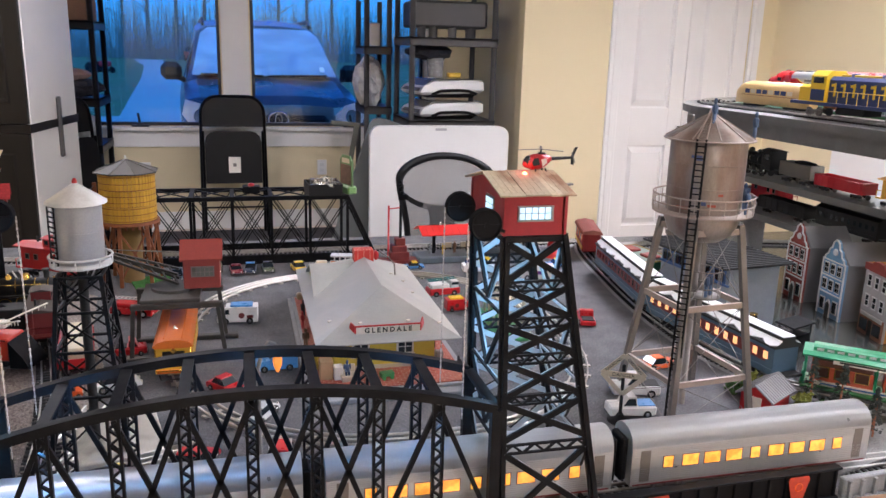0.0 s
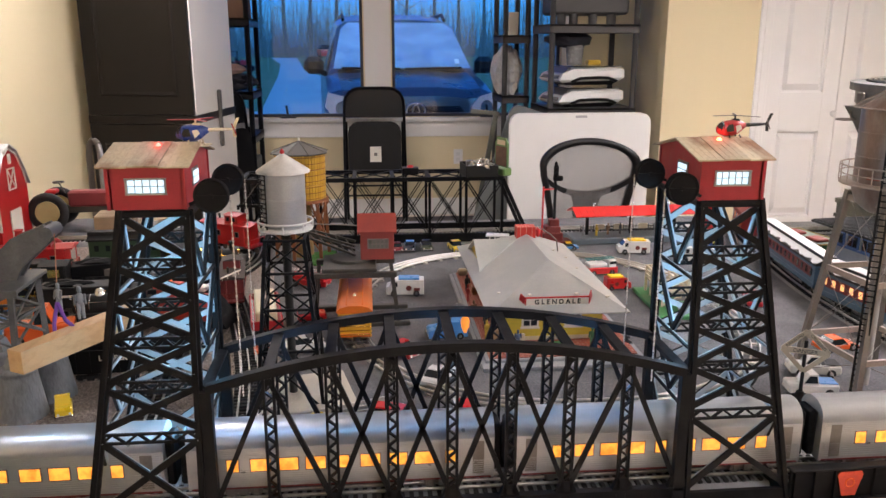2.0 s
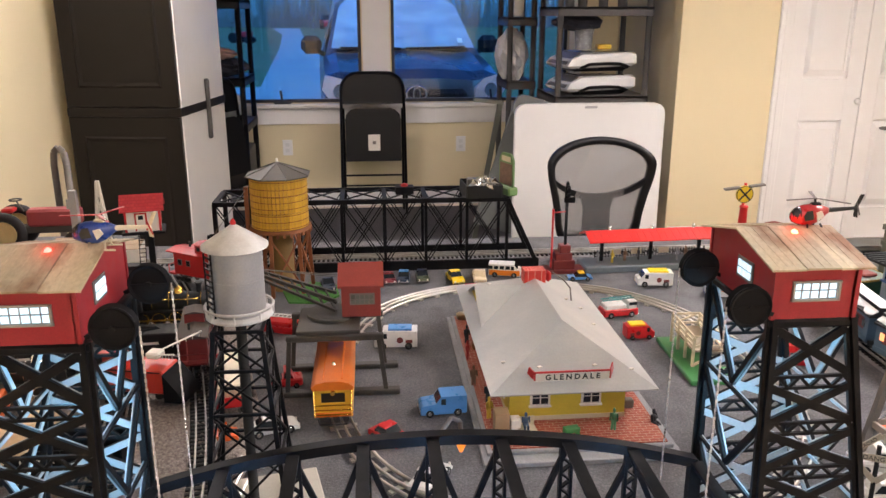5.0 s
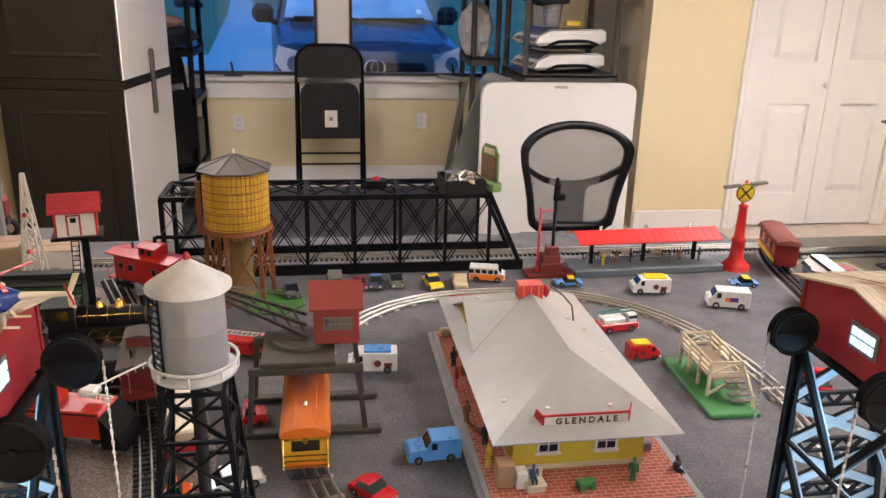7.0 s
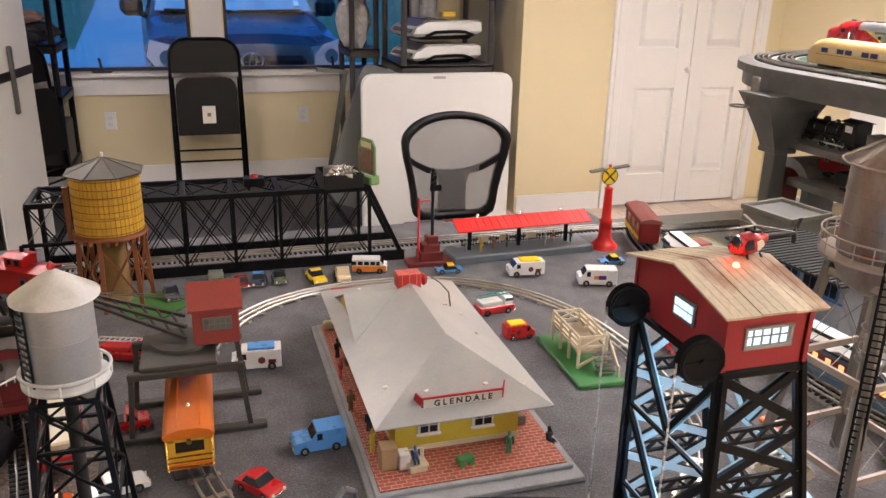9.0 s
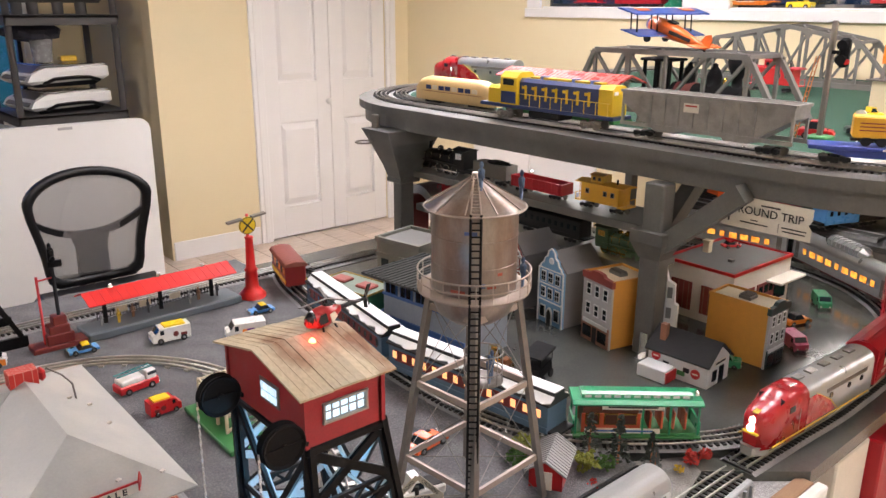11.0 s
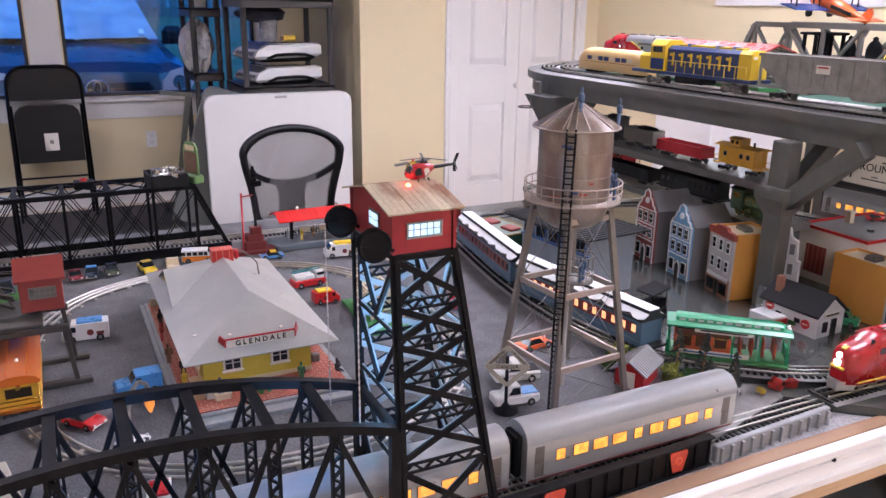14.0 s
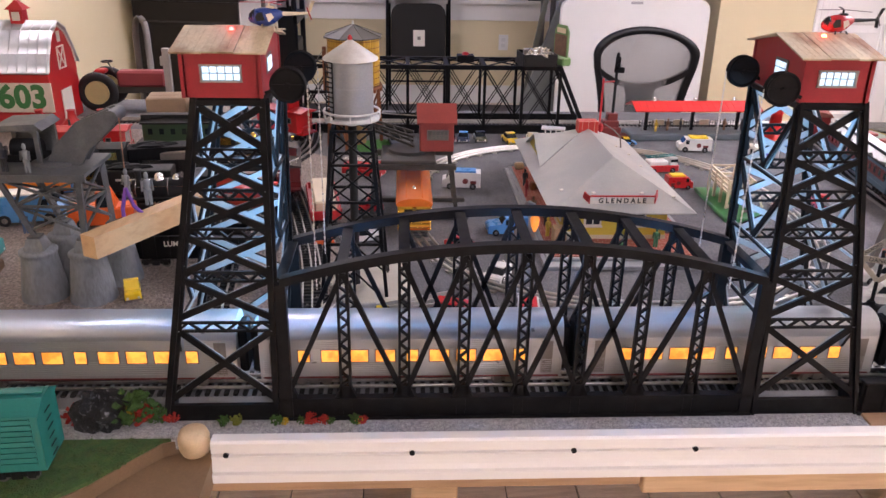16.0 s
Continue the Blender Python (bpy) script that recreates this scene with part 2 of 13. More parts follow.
GREYPAINT = finish("grey_board_paint", (0.068, 0.073, 0.069), 0.15, var=0.14, scale=9, bump=0.05, fine=160, second=(0.105, 0.11, 0.098), mix=0.7, mixscale=5, coat=0.3)
DECKGREY = finish("grey_deck_paint", (0.105, 0.108, 0.102), 0.45, var=0.12, scale=12, bump=0.05, fine=180, second=(0.14, 0.14, 0.135), mix=0.5, mixscale=14)
BLACKPL = finish("black_plastic", (0.005, 0.005, 0.006), 0.55, var=0.3, scale=60, bump=0.04, fine=500, second=(0.012, 0.012, 0.013), mix=0.5, mixscale=45, gloss=0.16)
BLACKMAT = finish("matt_black_paint", (0.005, 0.005, 0.006), 0.65, var=0.3, scale=50, bump=0.05, gloss=0.15)
RAIL = finish("worn_rail_steel", (0.46, 0.45, 0.42), 0.33, 0.9, var=0.2, scale=30, bump=0.04, second=(0.25, 0.22, 0.19), mix=0.4, mixscale=40)
TIE = finish("dark_tie_plastic", (0.028, 0.027, 0.026), 0.8, var=0.25, scale=120, gloss=0.3)
ROADBED = finish("grey_roadbed_plastic", (0.22, 0.22, 0.225), 0.6, var=0.15, scale=60, bump=0.15, fine=700)
SILVERTIE = finish("tinplate", (0.60, 0.58, 0.53), 0.35, 0.85, var=0.15, scale=50)
GRAVEL = finish("grey_gravel", (0.38, 0.38, 0.40), 0.95, var=0.5, scale=160, bump=0.4, fine=500, second=(0.50, 0.50, 0.51), mix=0.8, mixscale=300)
BALLAST = finish("brown_ballast", (0.26, 0.215, 0.19), 0.95, var=0.55, scale=180, bump=0.45, fine=520, second=(0.38, 0.33, 0.29), mix=0.8, mixscale=220)
LUMBER = finish("bare_pine", (0.62, 0.43, 0.25), 0.6, var=0.12, scale=8, bump=0.05, stretch=(1, 14, 14), second=(0.45, 0.29, 0.16), mix=0.5, mixscale=10)
CONCRETE = finish("grey_concrete_plastic", (0.30, 0.31, 0.32), 0.6, var=0.22, scale=30, bump=0.12, second=(0.19, 0.20, 0.21), mix=0.6, mixscale=30)
CABINRED = finish("barn_red_paint", (0.28, 0.013, 0.022), 0.5, var=0.16, scale=70, bump=0.06, fine=600)
RUSTROOF = finish("weathered_tin_roof", (0.50, 0.43, 0.29), 0.6, var=0.22, scale=22, bump=0.05, second=(0.20, 0.085, 0.028), mix=0.95, mixscale=20, stretch=(1, 0.42, 1), lo=0.47, hi=0.62, per=0.20)
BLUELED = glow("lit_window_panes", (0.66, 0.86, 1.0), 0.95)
AMBER = uneven_glow("lit_amber_window", (1.0, 0.44, 0.06), (0.62, 0.17, 0.012), 1.05)
WARMWIN = glow("lit_warm_window", (1.0, 0.50, 0.20), 1.1)
REDLED = glow("red_beacon", (1.0, 0.05, 0.04), 14.0)
ORANGELED = glow("orange_beacon", (1.0, 0.16, 0.06), 14.0)
SILVER = finish("silver_plated_plastic", (0.46, 0.47, 0.48), 0.32, 0.60, var=0.05, scale=30, bump=0.004, fine=300)
SILVERLT = finish("bright_silver_paint", (0.46, 0.465, 0.47), 0.32, 0.50, var=0.06, scale=30, bump=0.02)
TRUCKDK = finish("dark_running_gear", (0.012, 0.012, 0.012), 0.6, 0.0, var=0.3, scale=90, gloss=0.3)
TINROOF = finish("pale_grey_roof_paint", (0.36, 0.37, 0.36), 0.34, var=0.07, scale=25, bump=0.05, fine=260, second=(0.45, 0.445, 0.41), mix=0.6, mixscale=9)
STNYELLOW = finish("yellow_litho_wall", (0.60, 0.47, 0.05), 0.5, var=0.08, scale=60)
SIGNRED = finish("bright_red_paint", (0.46, 0.015, 0.018), 0.35, var=0.08, scale=60, bump=0.02)
SIGNWHITE = finish("off_white_paint", (0.72, 0.69, 0.62), 0.5, var=0.06, scale=80, bump=0.02)
INK = finish("black_ink", (0.015, 0.015, 0.015), 0.6, var=0.1)
PAVER = brickwork("red_paver", (0.38, 0.085, 0.05), (0.30, 0.06, 0.035), (0.52, 0.33, 0.24), 0.016, 0.008)
CHIMBRICK = brickwork("red_chimney_brick", (0.55, 0.04, 0.03), (0.45, 0.03, 0.025), (0.62, 0.30, 0.24), 0.014, 0.006)
TANKWHITE = finish("dusty_white_plastic", (0.60, 0.60, 0.58), 0.4, var=0.10, scale=40, bump=0.04, second=(0.40, 0.39, 0.37), mix=0.45, mixscale=35)
TANKSILVER = finish("galvanised_grey", (0.36, 0.365, 0.37), 0.38, 0.3, var=0.10, scale=40, bump=0.03)
STAVE = finish("yellow_stave", (0.58, 0.34, 0.03), 0.5, var=0.16, scale=60, per=0.10, second=(0.33, 0.17, 0.03), mix=0.4, mixscale=50)
RUSTLEG = finish("rust_brown_timber", (0.22, 0.075, 0.025), 0.65, var=0.2, scale=80)
SLATE = finish("dark_grey_tin", (0.095, 0.088, 0.075), 0.65, var=0.15, scale=40, per=0.08)
BRONZE = finish("weathered_bronze_tank", (0.30, 0.262, 0.235), 0.36, 0.5, var=0.18, scale=30, bump=0.04, second=(0.17, 0.09, 0.065), mix=0.6, mixscale=22, stretch=(1, 1, 0.35))
STEELGREY = finish("brushed_grey_steel", (0.20, 0.185, 0.17), 0.42, 0.5, var=0.15, scale=60)
WARMBAR = finish("pinkish_grey_steel", (0.36, 0.30, 0.26), 0.5, 0.3, var=0.12, scale=60)
CREAMPL = finish("cream_plastic", (0.62, 0.54, 0.38), 0.45, var=0.06, scale=60)
GREENBASE = finish("green_base_paint", (0.045, 0.20, 0.06), 0.45, var=0.12, scale=40)
BOXRED = finish("boxcar_red_plastic", (0.40, 0.012, 0.022), 0.35, var=0.08, scale=40, bump=0.02)
PLATGREY = finish("slate_blue_grey_plastic", (0.12, 0.145, 0.165), 0.5, var=0.1, scale=40)
ROOFRED = finish("glossy_red_roof", (0.60, 0.02, 0.018), 0.35, var=0.06, scale=40, bump=0.02)
MAROON = finish("maroon_plastic", (0.16, 0.022, 0.02), 0.45, var=0.12, scale=60)
GLASS = glass("clear_glass")
GLASSDK = finish("dark_glazing", (0.015, 0.02, 0.025), 0.08, var=0.1, bump=0)
CHROME = finish("chrome", (0.75, 0.75, 0.75), 0.12, 1.0, var=0.04, bump=0)
GOLD = finish("brass", (0.65, 0.42, 0.10), 0.22, 1.0, var=0.06)
CHAINM = finish("silver_chain", (0.62, 0.62, 0.62), 0.3, 0.9, var=0.1)

G, R, S = 0.787, 0.768, 0.750  # heights of the main table, the city table and the front shelf

# ---- the room ----
XL, XR, YB, YN, HC = -1.75, 3.72, 6.42, -2.6, 2.45


def wall_slab(name, c, size, label, mat=None):
    return lone(name, Shape().box(c, size), mat or WALL, label, "wall", kind="structure")


def wall_with_holes(name, axis, at, thick, lo, hi, holes, label):
    """A wall along x (axis 'x', at y) or along y, with rectangular openings (lo, hi, z0, z1) cut through it."""
    s = Shape()

    def put(a, b, z0, z1):
        if b - a > 1e-4 and z1 - z0 > 1e-4:
            c, d = ((a + b) / 2, at + thick / 2), (b - a, abs(thick))
            if axis == "y":
                c, d = c[::-1], d[::-1]
            s.box((*c, (z0 + z1) / 2), (*d, z1 - z0))

    edge = lo
    for a, b, z0, z1 in sorted(holes):
        put(edge, a, 0, HC)
        put(a, b, 0, z0)
        put(a, b, z1, HC)
        edge = b
    put(edge, hi, 0, HC)
    return lone(name, s, WALL, label, "wall", kind="structure")


wall_with_holes("wall_north", "x", YB, 0.15, XL - 0.15, 1.98, [(-1.45, -0.125, 0.80, 2.15), (0.10, 1.45, 0.80, 2.15)], "cream painted wall with two large windows")
wall_with_holes("wall_closet_front", "x", 5.15, 0.12, 1.83, XR + 0.15, [(2.53, 3.51, 0.0, 2.05)], "cream painted wall round a closet door")
wall_slab("wall_closet_side", (1.89, 5.845, HC / 2), (0.12, 1.148, HC), "cream painted side of a closet")
wall_slab("wall_closet_back", (2.9, 6.0, HC / 2), (1.8, 0.1, HC), "plain closet back wall")
wall_with_holes("wall_east", "y", XR, 0.15, YN, 5.148, [(1.62, 2.60, 1.54, 2.25), (2.86, 3.84, 1.54, 2.25)], "cream painted wall with a high double window")
wall_slab("wall_west", (XL - 0.075, (YN + YB) / 2, HC / 2), (0.15, YB - YN, HC), "cream painted wall")
wall_slab("wall_south", ((XL + XR) / 2, YN - 0.075, HC / 2), (XR - XL + 0.3, 0.15, HC), "cream painted wall")
lone("ceiling", Shape().box(((XL + XR) / 2, (YN + YB) / 2, HC + 0.05), (XR - XL + 0.3, YB - YN + 0.3, 0.1)), CEIL, "plain white ceiling", "ceiling", kind="structure")
floor = lone("floor", Shape().box(((XL + XR) / 2, (YN + YB) / 2, -0.06), (XR - XL + 0.3, YB - YN + 0.3, 0.10)), JOINT, "pale wood-look plank floor", "floor", kind="structure")

# Unseen ceiling panels, added; places and sizes chosen to balance the room's brightness.
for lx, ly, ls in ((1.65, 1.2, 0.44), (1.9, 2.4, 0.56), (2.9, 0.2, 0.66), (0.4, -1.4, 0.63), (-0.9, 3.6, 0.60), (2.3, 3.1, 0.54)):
    lamp = thing("ceiling_light", "assumed flat square white ceiling light, out of view", "ceiling light", (lx, ly, HC), group="ceiling lights")
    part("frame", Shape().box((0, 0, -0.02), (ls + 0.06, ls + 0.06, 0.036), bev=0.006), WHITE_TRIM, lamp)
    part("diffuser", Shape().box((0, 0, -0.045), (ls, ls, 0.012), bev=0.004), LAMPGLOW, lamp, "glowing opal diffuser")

# Sheet added to make the floor darker here; no mat is known.
lone("floor_mat", Shape().box((0.0, 4.75, 0.005), (2.7, 3.1, 0.010), bev=0.002), finish("charcoal_mauve_sheet", (0.055, 0.052, 0.058), 0.9, var=0.2, scale=6, bump=0.2, fine=300), "dark grey sheet added on the floor under the window", "mat")


def tabletop(name, outline, z, thick, mat, label, category="table"):
    return lone(name, Shape().prism(outline, z - thick, z, "z"), mat, label, category, kind="structure")


def arc(cx, cy, r, a0, a1, n=10, ry=None):
    return [(cx + r * math.cos(radians(a0 + (a1 - a0) * i / n)), cy + (ry or r) * math.sin(radians(a0 + (a1 - a0) * i / n))) for i in range(n + 1)]


tabletop("main_table", [(-1.60, 1.145), (1.06, 1.145), (1.06, 2.66), (-0.80, 2.66), (-0.80, 2.80), (-1.60, 2.80)], G, 0.03, FELT, "train table covered in speckled grey felt")
tabletop("city_table", [(1.062, 1.148), (1.30, 0.945)] + arc(2.0, 1.50, 0.585, -70, 60, 14) + [(2.25, 2.62), (1.062, 2.62)], R, 0.03, GREYPAINT, "glossy grey painted train table")
tabletop("front_shelf", [(-1.35, 0.932), (1.296, 0.932), (1.296, 0.944), (1.06, 1.143), (-1.35, 1.143)], S, 0.02, GRAVEL, "front shelf strewn with fine grey gravel")
lone("table_fascia", Shape().box((-0.145, 1.1385, 0.7675), (2.41, 0.006, 0.034)), BLACKMAT, "black strip along the table step", "fascia", kind="structure")
frame_shape = Shape().box((-0.1, 1.9, 0.70), (2.4, 1.4, 0.10))
lone("table_frame", frame_shape, LUMBER, "pine frame under the train table", "table frame", kind="structure")
for x in (-1.25, -0.1, 1.0):
    for y in (1.28, 2.5):
        lone("table_leg", Shape().box((x, y, 0.32), (0.085, 0.085, 0.64), bev=0.004), LUMBER, "square pine table leg", "table leg", "table legs", "structure")
for x, y in ((1.55, 1.35), (2.3, 1.4), (1.5, 2.5), (2.2, 2.4)):
    lone("table_leg", Shape().box((x, y, 0.369), (0.085, 0.085, 0.738), bev=0.004), DECKGREY, "square grey table leg", "table leg", "table legs", "structure")

trim = thing("front_trim", "white grooved moulding screwed along the shelf front", "moulding", (0, 0.92, 0.724), kind="structure")
s = Shape().prism([(-0.013, -0.030), (0.011, -0.030), (0.011, 0.030), (-0.004, 0.030), (-0.007, 0.027), (-0.007, 0.0125), (-0.0035, 0.0115), (-0.0035, 0.0095), (-0.008, 0.0085), (-0.0068, 0.004), (-0.0066, -0.002), (-0.0075, -0.008), (-0.0105, -0.0135), (-0.0070, -0.0145), (-0.0070, -0.0165), (-0.013, -0.0175)], -0.405, 1.30, "x")
part("moulding", s, WHITE_TRIM, trim)
for x in (-0.386, -0.146, 0.067, 0.230, 0.53, 0.80, 1.1):
    part("screw", Shape().rod((x, -0.0095, 0.0105), (x, -0.0030, 0.0105), 0.0036, n=12), BLACKMAT, trim)
lone("shelf_front_board", Shape().box((0.735, 0.9325, 0.672), (1.13, 0.018, 0.040), bev=0.002), LUMBER, "bare pine board under the moulding", "board", kind="structure")
lone("shelf_back_board", Shape().box((-0.57, 0.9310, 0.680), (1.47, 0.018, 0.024), bev=0.002), finish("aged_pine", (0.42, 0.27, 0.15), 0.65, var=0.15, scale=8, stretch=(1, 14, 14), second=(0.30, 0.18, 0.10), mix=0.5, mixscale=10), "older brown board under the moulding", "board", kind="structure")

# ---- track ----
def resample(pts, step):
    pts = [Vector((*p, 0)) if len(p) == 2 else Vector(p) for p in pts]
    out, carry = [pts[0]], 0.0
    for a, b in zip(pts, pts[1:]):
        d = (b - a).length
        t = step - carry
        while t <= d:
            out.append(a + (b - a) * (t / d))
            t += step
        carry = d - (t - step)
    return out


def spline(ctrl, n=10):
    """A smooth run through control points."""
    p = [Vector((*c, 0)) for c in ctrl]
    p = [p[0] * 2 - p[1]] + p + [p[-1] * 2 - p[-2]]
    out = []
    for i in range(1, len(p) - 2):
        for k in range(n):
            t = k / n
            a, b, c, d = p[i - 1:i + 3]
            q = 0.5 * ((2 * b) + (c - a) * t + (2 * a - 5 * b + 4 * c - d) * t * t + (3 * b - a - 3 * c + d) * t ** 3)
            out.append((q.x, q.y))
    out.append((ctrl[-1][0], ctrl[-1][1]))
    return out


def track(label, pts, z, gauge=0.032, tie=0.013, tie_len=0.052, bed=0.0, tie_mat=None, rail_mat=None, tie_w=0.006, rails=3, rail_h=0.0045):
    """Rails, ties and an optional moulded roadbed along a path at height z. Returns the height of the rail tops."""
    ob = thing("track", label, "track", (0, 0, z))
    fine_pts = resample(pts, 0.02)
    dirs = [(fine_pts[min(i + 1, len(fine_pts) - 1)] - fine_pts[max(i - 1, 0)]).normalized() for i in range(len(fine_pts))]
    side = [Vector((-d.y, d.x, 0)) for d in dirs]
    if bed:
        sec = []
        for p, s in zip(fine_pts, side):
            w = tie_len / 2
            sec.append([p - s * (w + 0.008), p - s * w + Vector((0, 0, bed)), p + s * w + Vector((0, 0, bed)), p + s * (w + 0.008)])
        part("roadbed", Shape().loft(sec), ROADBED, ob)
    t = Shape()
    ties = resample(pts, tie)
    for i, p in enumerate(ties):
        d = (ties[min(i + 1, len(ties) - 1)] - ties[max(i - 1, 0)]).normalized()
        t.box((p.x, p.y, bed + 0.0018), (tie_len, tie_w, 0.0036), m=Matrix.Rotation(math.atan2(d.y, d.x) - math.pi / 2, 4, "Z"))
    tagged(part("sleeper_strip", t, tie_mat or TIE, ob), kind="stuff")
    for k in ((-1, 0, 1) if rails == 3 else (-1, 1)):
        sec = []
        for p, s in zip(fine_pts, side):
            c = p + s * (k * gauge / 2)
            b = bed + 0.0036
            sec.append([c - s * 0.0016 + Vector((0, 0, b)), c - s * 0.0012 + Vector((0, 0, b + rail_h)), c + s * 0.0012 + Vector((0, 0, b + rail_h)), c + s * 0.0016 + Vector((0, 0, b))])
        part("rail", Shape().loft(sec, True), rail_mat or RAIL, ob)
    return z + bed + 0.0036 + rail_h


OUTER = [(-1.3, 1.037), (1.15, 1.037)] + spline([(1.15, 1.037), (1.35, 1.03), (1.60, 1.02), (1.90, 1.04), (2.16, 1.14), (2.33, 1.32), (2.40, 1.55), (2.38, 1.85), (2.25, 2.15), (2.02, 2.37), (1.75, 2.46), (1.5, 2.475), (1.2, 2.475)])[1:] + [(-1.3, 2.475)]
split = [i for i, p in enumerate(OUTER) if p[0] > 1.2][0]
last = [i for i, p in enumerate(OUTER) if p[0] > 1.06][-1]
TOPF = track("silver three-rail track on grey plastic roadbed", OUTER[:split + 1], S, bed=0.012, tie_len=0.06)
TOPR = track("three-rail track with dark ties curving round the grey table", OUTER[split:last + 1], R, bed=0.004, tie_len=0.056)
track("three-rail track with dark ties along the back of the table", OUTER[last:], G, bed=0.004, tie_len=0.056)
OVAL = []
for i in range(97):
    a = 6.283185 * i / 96
    c, q = math.cos(a), math.sin(a)
    OVAL.append((0.277 + 0.415 * math.copysign(abs(c) ** 0.85, c), 1.705 + 0.495 * math.copysign(abs(q) ** 0.85, q)))
TOPO = track("bright tinplate three-rail oval track", OVAL, G, tie=0.052, tie_len=0.046, tie_mat=SILVERTIE, rail_mat=SILVERTIE, tie_w=0.010, rail_h=0.006)
BLUELINE = spline([(1.13, 2.50), (1.065, 2.33), (1.01, 2.05), (0.965, 1.75), (0.96, 1.47), (1.01, 1.30), (1.14, 1.17), (1.27, 1.085), (1.40, 1.05)])
TOPBL = track("three-rail track with dark ties between the two tables", BLUELINE[:58], G, bed=0.002)
track("three-rail track with dark ties", BLUELINE[57:], R + 0.016, bed=0.002)


# ---- arch bridge ----
def arch_bridge():
    b = thing("arch_bridge", "black plastic arched truss railway bridge on the front shelf", "bridge", (0, 1.0375, S))
    X, n, zt, rise, girder = 0.312, 8, 0.205, 0.047, 0.030
    xs = [-X + 2 * X * i / n for i in range(n + 1)]
    top = lambda x: zt + rise * (1 - (x / X) ** 2)
    for y in (-0.067, 0.067):
        arch = [(-X + 2 * X * i / 24) for i in range(25)]
        part("arch_rib", Shape().loft([[(x, y - 0.007, top(x) - 0.007), (x, y + 0.007, top(x) - 0.007), (x, y + 0.007, top(x) + 0.005), (x, y - 0.007, top(x) + 0.005)] for x in arch]), BLACKPL, b)
        g = Shape().box((0, y, girder / 2 + 0.003), (2 * X + 0.02, 0.006, girder))
        g.box((0, y, 0.003), (2 * X + 0.02, 0.014, 0.005)).box((0, y, girder + 0.002), (2 * X + 0.02, 0.012, 0.004))
        for x in xs:
            g.prism([(x - 0.016, girder), (x + 0.016, girder), (x + 0.007, girder + 0.022), (x - 0.007, girder + 0.022)], y - 0.004, y + 0.004)
        part("girder", g, BLACKPL, b)
        for i, x in enumerate(xs):
            h = top(x) - 0.004
            c = Shape()
            if i in (0, n):
                c.box((x, y, h / 2), (0.014, 0.012, h))
            else:
                for k in (-0.0062, 0.0062):
                    c.box((x + k, y, h / 2), (0.0034, 0.008, h))
                z, d = girder, 1
                while z < h - 0.010:
                    c.strut((x - 0.006 * d, y, z), (x + 0.006 * d, y, z + 0.0105), 0.0022, 0.006, (0, 1, 0))
                    z, d = z + 0.0105, -d
            part("post", c, BLACKPL, b)
        for i in range(n):
            a, c = xs[i], xs[i + 1]
            left = i < n / 2
            pairs = []
            if i in (0, n - 1):
                pairs = [(c, a)] if left else [(a, c)]
            else:
                pairs = [(a, c)] if left else [(c, a)]
            if 2 <= i <= n - 3:
                pairs.append((c, a) if left else (a, c))
            for u, w in pairs:
                part("diagonal", Shape().strut((u, y, top(u) - 0.01), (w, y, girder + 0.004), 0.0065, 0.005, (0, 1, 0)), BLACKPL, b)
    for i, x in enumerate(xs):
        z = top(x) - 0.004
        k = Shape().box((x, 0, z + 0.004), (0.014, 0.125, 0.003))
        k.box((x, 0, z - 0.002), (0.004, 0.125, 0.010))
        part("cross_beam", k, BLACKPL, b)
    for i in range(n):
        a, c = xs[i], xs[i + 1]
        part("floor_beam", Shape().box(((a + c) / 2, 0, 0.006), (0.01, 0.125, 0.008)), BLACKPL, b)
    return b


arch_bridge()


def hang_chain(parent, x, y, z0, z1):
    s = Shape()
    n = int((z0 - z1) / 0.0045)
    for i in range(n):
        z = z0 - (i + 0.5) * (z0 - z1) / n
        s.box((x, y, z), (0.0021, 0.0008, 0.0036) if i % 2 else (0.0008, 0.0021, 0.0036))
    part("chain", s, CHAINM, parent, "thin silver chain")


# Pale strips behind the black braces put the tower lamps' light into colour.
LITSTRIP = finish("pale_lit_strip", (0.34, 0.38, 0.40), 0.5, var=0.1, scale=60)


